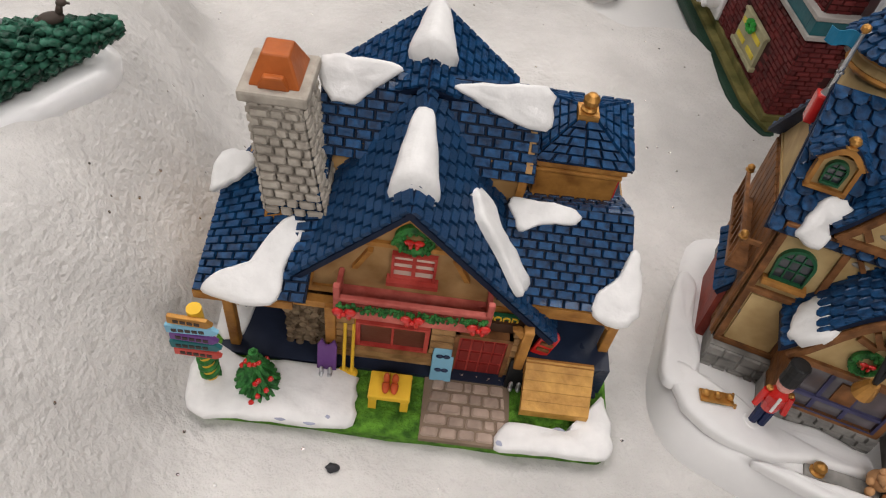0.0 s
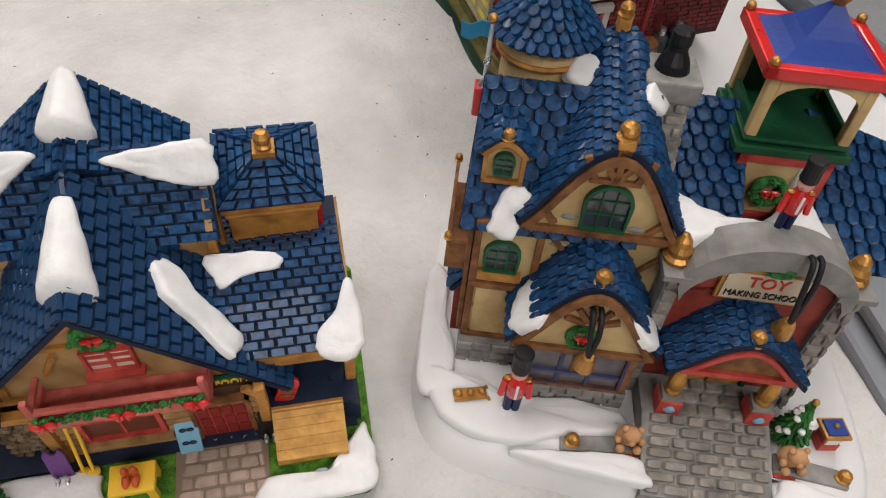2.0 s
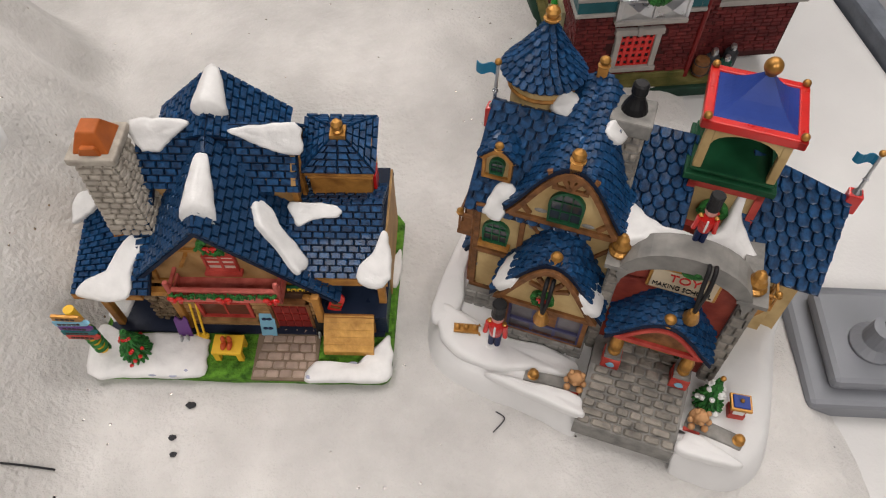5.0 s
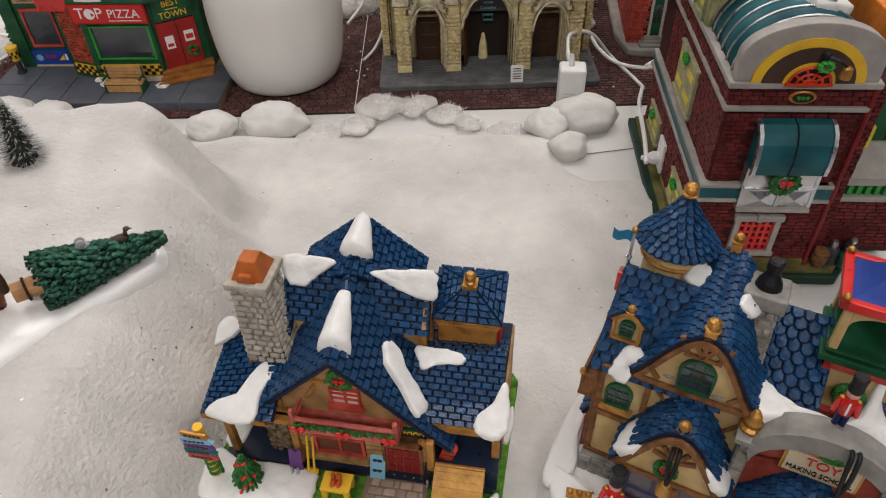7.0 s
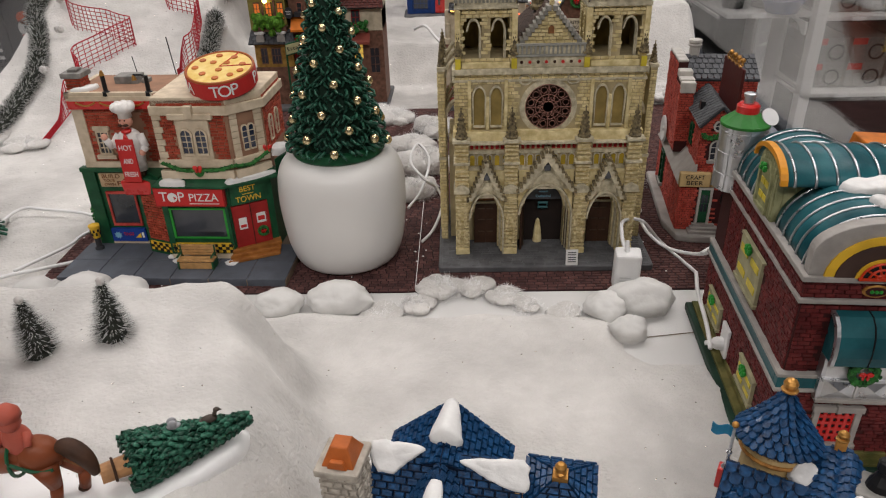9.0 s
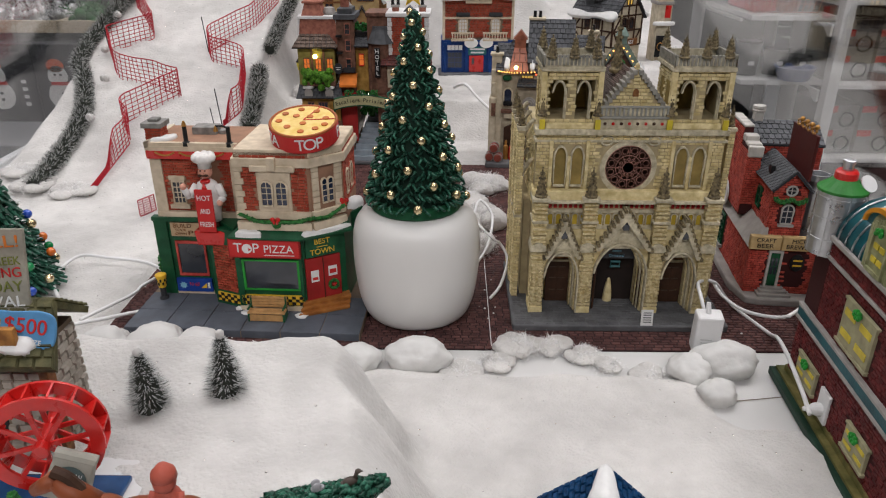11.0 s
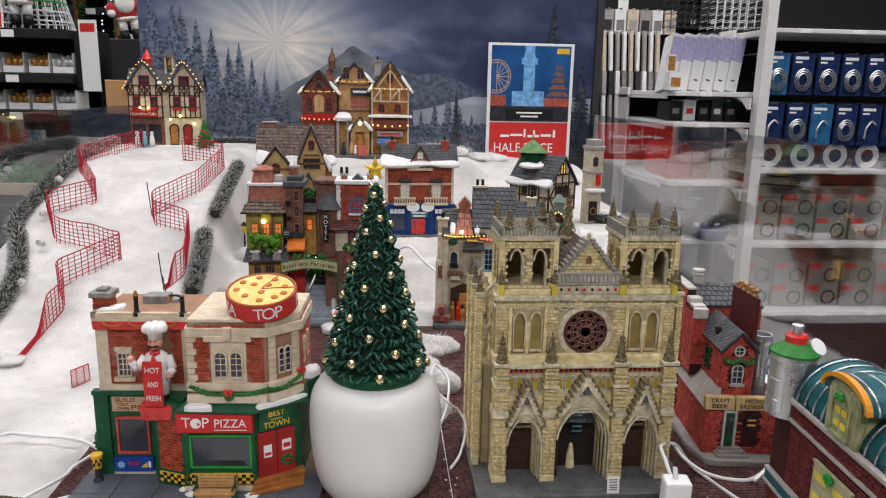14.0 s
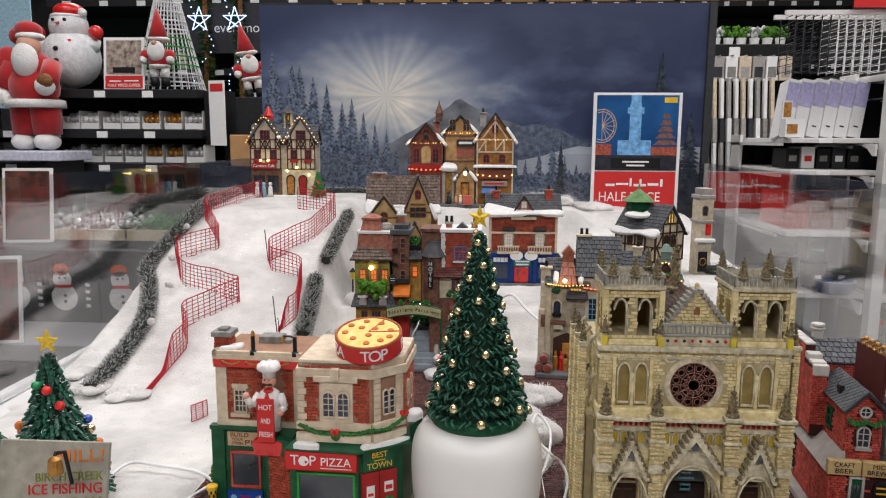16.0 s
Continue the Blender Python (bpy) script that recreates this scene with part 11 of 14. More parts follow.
def block(T, M, w, d, z0, h, rise, wall, roof, ridge="y", over=.005, tile=.008, seed=1, snow=0, name="storey"):
  """A block with a gable roof; its front lies along x at y = 0, the ridge runs along y or x."""
  bm = bmesh.new()
  if ridge == "y":
    prism(bm, [(0, z0), (w, z0), (w, z0 + h), (w / 2, z0 + h + rise), (0, z0 + h)], 0, d, M)
  else:
    add(bm, [(0, 0, z0), (w, 0, z0), (w, d, z0), (0, d, z0), (0, 0, z0 + h), (w, 0, z0 + h), (w, d, z0 + h), (0, d, z0 + h), (0, d / 2, z0 + h + rise), (w, d / 2, z0 + h + rise)],
      [(0, 1, 5, 4), (1, 2, 6, 9, 5), (2, 3, 7, 6), (3, 0, 4, 8, 7), (4, 5, 9, 8), (6, 7, 8, 9), (3, 2, 1, 0)], M)
  b = part(name, bm, wall, T)
  if roof:
    o, k = over, .0016
    zl, zt = z0 + h + k, z0 + h + rise + k
    s = rise / ((w if ridge == "y" else d) / 2) * o
    if ridge == "y":
      q = [[(-o, d + o, zl - s), (-o, -o, zl - s), (w / 2, -o, zt), (w / 2, d + o, zt)], [(w + o, -o, zl - s), (w + o, d + o, zl - s), (w / 2, d + o, zt), (w / 2, -o, zt)]]
    else:
      q = [[(-o, -o, zl - s), (w + o, -o, zl - s), (w + o, d / 2, zt), (-o, d / 2, zt)], [(w + o, d + o, zl - s), (-o, d + o, zl - s), (-o, d / 2, zt), (w + o, d / 2, zt)]]
    for i, qq in enumerate(q):
      qq = [M @ Vector(p) for p in qq]
      L = (qq[3] - qq[0]).length
      quad_roof(T, *qq, max(int(L / tile), 3), tile, roof, DKGREY, .002, seed=seed + i, lift=.0012)
      if snow and (i == 0 or ridge == "y"):
        P = plane_of(qq[0], qq[1], qq[3])
        W = (qq[1] - qq[0]).length
        snow_patch(T, P, [(0, .0), (W * .3, -.002), (W * .62, .001), (W * .98, -.001), (W * .97, L * .22), (W * .72, L * .16), (W * .45, L * .3 * snow), (W * .22, L * .16), (W * .03, L * .5 * snow)], .0035, seed + i)
  return b


def awning(T, M, x0, x1, z, drop, out, m):
  bm = bmesh.new()
  prism(bm, [(0, z), (-out, z - drop), (-out, z - drop - .003), (0, z - .004)], x0, x1, M @ pose(0, 0, 0, 0, 0, 90) @ Matrix.Scale(-1, 4, (0, 1, 0)))
  return part("awning", bm, m, T)


def plant(T, M, x, y, z, r, seed, n=30, m=None):
  rnd = random.Random(seed)
  bm = bmesh.new()
  for k in range(n):
    ball(bm, (x + rnd.uniform(-1, 1) * r, y + rnd.uniform(-.4, .4) * r, z + rnd.uniform(-.5, .6) * r), r * rnd.uniform(.12, .3), M, 5, 4)
  return part("greenery", bm, m or GARLAND, T, kind="stuff")


def street_lamp(x, y, z, h):
  T = thing("street_lamp", pose(x, y, z), "black toy street lamp with warm lantern", "street lamp", "village street lamps")
  bm = bmesh.new()
  lathe(bm, [(.005, 0), (.004, .004), (.0016, .008), (.0014, h - .02)], 10)
  part("pole", bm, BLACK, T)
  bm = bmesh.new()
  lathe(bm, [(.003, h - .02), (.005, h - .007), (.004, h - .006)], 6)
  part("lantern", bm, YELLOWGLASS, T)
  bm = bmesh.new()
  lathe(bm, [(.0062, h - .007), (.003, h - .003), (.0006, h)], 6)
  part("lantern_cap", bm, BLACK, T)


def doll(x, y, z, h, m, label):
  bm = bmesh.new()
  lathe(bm, [(h * .2, 0), (h * .17, h * .3), (h * .14, h * .62), (h * .07, h * .76)], 10)
  ball(bm, (0, 0, h * .86), h * .13, seg=10, rings=7)
  single("village_doll", bm, m, label, "doll", group="village dolls", M=pose(x, y, z), smooth=True)


def stairs_house():
  B = pose(-.24, 1.0, .002, 0, 0, 0)
  T = thing("stairway_house", B, "dark brown townhouse model pair joined by a blue-grey stairway", "model house", "village model houses")
  solid("base", T, BASEGREY, (-.004, .19, -.02, .085, 0, .006), bev=.002)
  F = ID
  # left house
  solid("shop_storey", T, OCHRE, (.004, .058, 0, .06, .006, .096), bev=.0006)
  win(T, F, .017, .066, .008, .02, UMBER, GLASSDARK, 2, 2)
  win(T, F, .034, .066, .012, .02, UMBER, GLASSDARK, 3, 2)
  solid("timber_front", T, UMBER, (.003, .059, -.002, .001, .006, .06))
  quad_roof(T, (-.002, -.009, .094), (.064, -.009, .094), (.06, .002, .112), (.002, .002, .112), 4, .007, SLATE, DKGREY, .002, name="skirt_roof")
  for x in (.016, .045):
    bm = bmesh.new()
    prism(bm, arch(x, .097, .011, .011, n=5), -.009, .001)
    dm = part("round_dormer", bm, STONEGREY, T)
    snow_patch(dm, pose(x, -.005, .108), [(-.006, -.004), (.006, -.004), (.006, .004), (-.006, .004)], .002, 3)
  solid("lit_storey", T, mat("olive_yellow_wall", (.26, .22, .06), .6, var=.3, scale=120), (.003, .054, .001, .06, .111, .166), bev=.0005)
  for x in (.015, .031, .047):
    win(T, face_at(0, .001), x, .126, .0075, .021, UMBER, mat("orange_lit_glass", (.5, .12, .02), .3, emit=(1, .25, .05), emit_strength=.5) if x < .02 else bpy.data.materials["orange_lit_glass"], 2, 3)
  for x in (.0225, .039):
    solid("shutter_bar", T, UMBER, (x - .0015, x + .0015, -.001, .002, .118, .16))
  plant(T, F, .03, -.006, .12, .02, 3, 60, GRASS)
  solid("flower_box", T, UMBER, (.008, .054, -.008, .002, .111, .117))
  bm = bmesh.new()
  ball(bm, (.028, -.004, .151), .0032, seg=10, rings=7)
  part("bracket_lamp", bm, mat("bright_yellow_lamp", (.9, .8, .3), .4, emit=(1.0, .8, .2), emit_strength=12), T, "lit yellow bracket lamp")
  quad_roof(T, (-.003, -.008, .163), (.058, -.008, .163), (.038, .018, .188), (.012, .018, .188), 6, .006, BROWNSHINGLE, DKGREY, .002, name="fishscale_roof", lift=.0016)
  quad_roof(T, (.058, -.008, .163), (.058, .05, .163), (.045, .04, .188), (.038, .018, .188), 6, .006, BROWNSHINGLE, DKGREY, .002, name="fishscale_roof", lift=.0016)
  bm = bmesh.new()
  lathe(bm, [(.042, .163), (.036, .198), (.037, .2), (.0, .2)], 4, pose(.032, .036, 0, 0, 0, 45))
  part("mansard", bm, PINKBRICK, T, "rosy brick mansard with white trim")
  bm = bmesh.new()
  for sx in (-1, 1):
    rod(bm, (.032 + sx * .0295, .0065, .163), (.032 + sx * .0255, .0105, .2), .0016, seg=6)
  box(bm, .004, .06, .008, .064, .199, .2025)
  part("white_trim", bm, SNOWBASE, T)
  win(T, pose(0, .0085, 0, -8), .018, .172, .009, .016, SNOWBASE, GLASSDARK, 2, 2, True)
  win(T, pose(0, .0085, 0, -8), .044, .172, .009, .016, SNOWBASE, GLASSDARK, 2, 2, True)
  bm = bmesh.new()
  lathe(bm, [(.021, .2025), (.015, .218), (.019, .2185), (.019, .221), (.004, .226)], 4, pose(.024, .03, 0, 0, 0, 45))
  part("brick_cap", bm, PINKBRICK, T)
  bm = bmesh.new()
  lathe(bm, [(.008, .2025), (.009, .206), (.007, .212), (.003, .213)], 12, pose(.046, .03, 0))
  part("roof_urn", bm, STONEGREY, T)
  # tower between
  solid("slim_tower", T, UMBER, (.058, .082, .004, .05, .006, .205), bev=.0006)
  solid("tower_cornice", T, SLATE, (.055, .085, .0, .053, .199, .206), (.06, .08, .008, .045, .206, .213), bev=.0008)
  stack(T, .068, .03, .213, .011, .01, PINKBRICK, 0)
  for z in (.133, .158, .18):
    win(T, face_at(0, .004), .073, z, .006, .013, PINKBRICK, GLASSDARK, 1, 2)
    solid("balcony", T, BLACK, (.0575, .0655, -.002, .004, z - .004, z - .001))
  solid("yellow_wall", T, OCHRE, (.082, .099, .012, .05, .1, .165))
  win(T, face_at(0, .012), .09, .137, .006, .014, SCARLET, bpy.data.materials["orange_lit_glass"], 1, 2)
  quad_roof(T, (.08, .004, .163), (.101, .004, .163), (.099, .02, .178), (.082, .02, .178), 4, .006, SLATE, DKGREY)
  solid("roof_terrace", T, BLACK, (.082, .1, .014, .05, .176, .181))
  plant(T, F, .091, .02, .188, .009, 5, 36)
  awning(T, face_at(0, .004), .06, .084, .127, .014, .014, mat("orange_canvas", (.62, .17, .02), .6))
  bm = bmesh.new()
  lathe(bm, [(.0068, 0), (.0068, .0018)], 20, pose(.0595, -.006, .135, 90), .85, 1.1)
  ov = part("oval_sign", bm, DKGREY, T, "dark oval hanging sign")
  solid("unread_words", ov, PAPER, (.056, .063, -.0082, -.0079, .1365, .1372), (.0565, .0625, -.0082, -.0079, .1335, .1342))
  solid("shop_board", T, DKGREY, (.066, .082, -.0025, .004, .129, .135))
  solid("dark_shopfront", T, BRICKRED, (.06, .082, .001, .004, .03, .1))
  # right house
  solid("stone_house", T, UMBER, (.112, .186, .0, .06, .006, .135), bev=.0006)
  solid("cream_storey", T, IVORY, (.122, .186, -.001, .06, .108, .142), bev=.0005)
  quad_roof(T, (.118, -.01, .14), (.19, -.01, .14), (.188, .004, .154), (.122, .004, .154), 5, .007, mat("maroon_shingle", (.10, .03, .025), .6, island=.25), DKGREY, name="skirt_roof")
  solid("brick_storey", T, MORTAR, (.13, .183, .003, .055, .15, .203))
  bricks("brickwork", T, PIZZABRICK, face_at(.134, .003), .045, .05, .0055, .0026, holes=[(.012, .008, .034, .032)], z0=.152)
  for k in range(9):
    for x in (.1285, .179):
      solid("quoin", T, SNOWBASE, (x, x + .0055 + .001 * (k % 2), .0015, .004, .151 + k * .0057, .1562 + k * .0057), bev=.0003)
  win(T, face_at(0, .003), .157, .163, .017, .019, mat("mid_blue_frame", (.06, .17, .42), .5), GLASSDARK, 3, 3, sill=SNOWBASE)
  solid("brick_cornice", T, SNOWBASE, (.1265, .187, .0, .058, .203, .2085), bev=.001)
  for x in (.139, .176):
    stack(T, x, .02, .208, .009, .006, PINKBRICK, 1 if x > .15 else 2)
  bm = bmesh.new()
  prism(bm, [(.149, .208), (.167, .208), (.158, .216)], .012, .03)
  part("small_gable", bm, SLATE, T)
  solid("side_house", T, UMBER, (.1, .13, .008, .055, .1, .205), (.098, .132, .005, .057, .203, .208), bev=.0006)
  bm = bmesh.new()
  lathe(bm, [(.021, .168), (.019, .172), (.013, .186), (.0125, .19)], 8, pose(.119, .012, 0, 0, 0, 22))
  part("bay_roof", bm, SLATE, T, "grey slate bay roof")
  bm = bmesh.new()
  lathe(bm, [(.016, .1), (.016, .168)], 8, pose(.119, .012, 0, 0, 0, 22))
  part("bay", bm, UMBER, T)
  win(T, face_at(0, -.001), .15, .118, .01, .017, BRICKRED, GLASSDARK, 2, 2)
  plant(T, F, .152, -.004, .113, .013, 6, 30)
  awning(T, F, .142, .168, .105, .011, .01, mat("maroon_canvas", (.22, .05, .035), .6))
  win(T, F, .151, .07, .012, .022, UMBER, WARMGLASS, 2, 3)
  win(T, F, .173, .05, .012, .034, UMBER, GLASSDARK, 2, 3)
  hs_ = solid("hotel_sign", T, BLACK, (.1105, .1175, -.008, .0, .123, .163), bev=.0004)
  for k, c in enumerate("HOTEL"):
    words(c, .0078, face_at(.114, -.0082, .1585 - k * .0075), PAPER, hs_)
  for k in range(10):
    solid("quoin", T, STONEGREY, (.121, .1255, -.0025, .002, .1 + k * .0052, .1045 + k * .0052), bev=.0003)
  # stairway
  for k in range(9):
    solid("stair_step", T, mat("blue_grey_step", (.26, .30, .34), .6, var=.2, scale=90) if k == 0 else bpy.data.materials["blue_grey_step"], (.072 + .003 * k, .122 - .0005 * k, -.018 + k * .007, .07, .006 + k * .0065, .0125 + k * .0065), bev=.0004)
  bm = bmesh.new()
  for x0, x1 in ((.068, .094), (.124, .12)):
    rod(bm, (x0, -.018, .016), (x1, .045, .075), .0045, .004, 6)
  part("stair_wall", bm, STONEGREY, T)
  # arch sign with greenery
  n = 14
  ar = lambda k, e: (.053 + .077 * k / n, .083 + .0115 * math.sin(math.pi * (.15 + .7 * k / n)) + e)
  bm = bmesh.new()
  band(bm, [ar(k, .0065) for k in range(n + 1)], [ar(k, -.0065) for k in range(n + 1)], -.021, -.018)
  sg = part("arch_sign", bm, mat("pale_sage_sign", (.42, .40, .22), .6), T, "arched pale sign with dark letters", bev=.0003)
  bm = bmesh.new()
  for e in (.0072, -.0072):
    tube(bm, [(ar(k, e)[0], -.0195, ar(k, e)[1]) for k in range(n + 1)], .0014, 6)
  for x in (.053, .13):
    rod(bm, (x, -.0195, .004), (x, -.0195, .092), .0014, seg=6)
  part("sign_rim", bm, GREEN, sg, "dark green rim")
  txt = "Escaliers Parisiens"
  for i, c in enumerate(txt):
    u = .7 + 12.6 * i / (len(txt) - 1)
    a, b = ar(u, 0), ar(u + .1, 0)
    if c != " ":
      words(c, .0078, pose(a[0], -.0212, a[1], 0, -math.degrees(math.atan2(b[1] - a[1], b[0] - a[0])), 0), BLACK, sg)
  for k, x in enumerate((.075, .092, .108)):
    plant(T, F, x, -.0195, .104, .006, 20 + k, 24)
  ft_ = thing("alley_fir", B @ pose(.1, .03, .06), "dark toy fir with white lights in the alley", "toy fir")
  small_tree(ft_, ID, .098, .017, "branch_mass", 11, False)
  rnd = random.Random(2)
  bulbs(ft_, [(rnd.uniform(-1, 1) * .015 * (1 - k / 12), -.014 * (1 - k / 12), .01 + .085 * k / 12) for k in range(12)], 30, mat("white_fairy_light", (.9, .9, .8), .4, emit=(1, .95, .8), emit_strength=5), .0008)
  pr = thing("cafe_parasol", B @ pose(.136, -.03, .0), "red and white striped parasol on a white table base", "parasol")
  bm = bmesh.new()
  rod(bm, (0, 0, 0), (0, 0, .034), .001, seg=6)
  box(bm, -.005, .006, -.005, .005, .0, .013)
  part("pole", bm, WHITE, pr)
  for k in range(8):
    a, b = k * math.pi / 4, (k + 1) * math.pi / 4
    bm = bmesh.new()
    top, r = (0, 0, .041), .0155
    add(bm, [top, (r * math.cos(a), r * math.sin(a), .028), (r * math.cos(b), r * math.sin(b), .028), (0, 0, .0385), (r * math.cos(a), r * math.sin(a), .026), (r * math.cos(b), r * math.sin(b), .026)], [(0, 1, 2), (3, 5, 4), (1, 4, 5, 2)])
    part("canopy_gore", bm, SCARLET if k % 2 else WHITE, pr)


def candle_house():
  B = pose(.034, 1.0, .008, 0, 0, -6)
  T = thing("candle_workshop", B, "cream and grey workshop model with copper porch roof", "model house", "village model houses")
  GG = mat("tan_grey_plaster", (.34, .29, .21), .6, var=.3, scale=100, second=(.48, .42, .31))
  solid("base", T, BASEGREY, (-.006, .1, -.03, .07, -.006, .002), bev=.002)
  solid("side_wall", T, IVORY, (-.002, .014, .0, .055, .002, .128), (-.004, .006, -.006, .02, .002, .09), (-.001, .006, -.003, .02, .09, .11), bev=.002)
  stack(T, .005, .012, .126, .014, .02, IVORY, 1, IVORY)
  solid("plaque", T, UMBER, (-.0005, .0055, -.0078, -.0055, .064, .082), bev=.0003)
  solid("front_wall", T, GG, (.012, .062, .002, .055, .002, .128), bev=.0006)
  F = face_at(0, .002)
  win(T, F, .048, .117, .015, .0085, UMBER, WARMGLASS, 4, 2)
  quad_roof(T, (.034, -.007, .106), (.066, -.007, .106), (.064, .003, .116), (.036, .003, .116), 4, .005, SLATE, DKGREY, name="window_hood")
  win(T, F, .022, .078, .01, .023, IVORY, GLASSBLUE, 1, 1, True, .002)
  bm = bmesh.new()
  for x in (.018, .022, .026):
    ball(bm, (x, -.001, .081), .0026, seg=8, rings=6, sz=1.5)
  part("dark_jars", bm, BLACK, T, kind="stuff")
  solid("ledge", T, UMBER, (.013, .036, -.007, .002, .068, .0725), bev=.0005)
  solid("small_sign", T, IVORY, (.018, .031, -.0065, -.004, .061, .067), bev=.0003)
  bm = bmesh.new()
  for r in (.0085, .006, .003):
    tube(bm, [(.052 + r * math.cos(k * math.pi / 10), -.0005, .081 + r * math.sin(k * math.pi / 10)) for k in range(20)], .0012, 6, closed=True)
  part("round_relief", bm, STONEGREY, T, "grey round relief")
  bm = bmesh.new()
  ball(bm, (.02, -.0015, .117), .0065, seg=12, rings=8, sy=.3, sz=.7)
  part("green_sign", bm, GREEN, T, "oval green sign")
  bm = bmesh.new()
  prism(bm, [(.018, .004), (.056, .004), (.056, .046), (.037, .055), (.018, .046)], -.0004, .004)
  part("dark_doorway", bm, DARKWOOD, T)
  solid("inner_door", T, ORANGE, (.031, .042, -.002, .001, .004, .04), bev=.0005)
  block(T, pose(.008, .0, 0), .056, .06, .12, .008, .03, GG, SLATE, "x", .004, .006, 3, 0)
  quad_roof(T, (.022, -.008, .126), (.05, -.008, .126), (.044, .024, .158), (.028, .024, .158), 3, .009, COPPER, DKGREY, name="copper_roof")
  solid("roof_box", T, COPPER, (.028, .044, .02, .036, .15, .166), bev=.0005)
  bm = bmesh.new()
  prism(bm, [(.026, .166), (.046, .166), (.036, .178)], .018, .038)
  part("box_roof", bm, COPPER, T)
  for x in (.019, .054):
    snow_patch(T, pose(x, -.001, .134, 45), [(-.003, -.006), (.003, -.008), (.004, .008), (-.002, .01)], .003, int(x * 1000))
  bulbs(T, [(.008, -.007, .127), (.03, -.012, .126), (.064, -.007, .127)], 16, r=.001)
  bm = bmesh.new()
  ball(bm, (.032, -.011, .133), .0028, seg=10, rings=7)
  part("bracket_lamp", bm, bpy.data.materials["bright_yellow_lamp"], T, "lit lamp on the porch roof")
  # right gable
  solid("annex", T, IVORY, (.06, .094, .006, .07, .002, .125), bev=.0005)
  win(T, face_at(0, .006), .072, .075, .01, .03, LBLUE, GLASSBLUE, 2, 4)
  block(T, pose(.05, .0, 0), .058, .075, .12, .02, .05, IVORY, SLATE, "x", .003, .007, 5, 0)
  stack(T, .058, .045, .14, .018, .05, IVORY, 2, IVORY)
  bulbs(T, [(.06, -.001, .122), (.08, -.003, .12), (.1, -.001, .122)], 8, REDBULB, .001)
  # goods in front
  for k, (x, y) in enumerate(((.03, -.01), (.036, -.013), (.046, -.009), (.022, -.009), (.06, -.014))):
    p = B @ Vector((x, y, .002))
    bottle(p.x, p.y, p.z, .0036, .028 - .003 * (k % 3), (SCARLET, ORANGE, SCARLET, GOLD, DKGREY)[k], (SCARLET, BLACK, SCARLET, GOLD, PAPER)[k], "small red or amber bottle before the workshop")
  for k, (x, y, z) in enumerate(((.0, -.016, .008), (.012, -.02, .008), (.006, -.018, .0215))):
    p = B @ Vector((x, y, z))
    bl = thing("barrel", pose(p.x, p.y, p.z, 0, 90, 80), "brown wooden barrel lying in a small stack", "barrel", "stacked barrels")
    bm = bmesh.new()
    lathe(bm, [(.005, -.009), (.0065, -.003), (.0065, .003), (.005, .009)], 14)
    part("barrel_body", bm, mat("red_brown_stave", (.2, .05, .035), .5) if k == 0 else bpy.data.materials["red_brown_stave"], bl)
    for z2, r in ((-.006, .0062), (.006, .0062)):
      bm = bmesh.new()
      tube(bm, [(r * math.cos(q * math.pi / 8), r * math.sin(q * math.pi / 8), z2) for q in range(16)], .0006, 4, closed=True)
      part("hoop", bm, STONEGREY, bl)


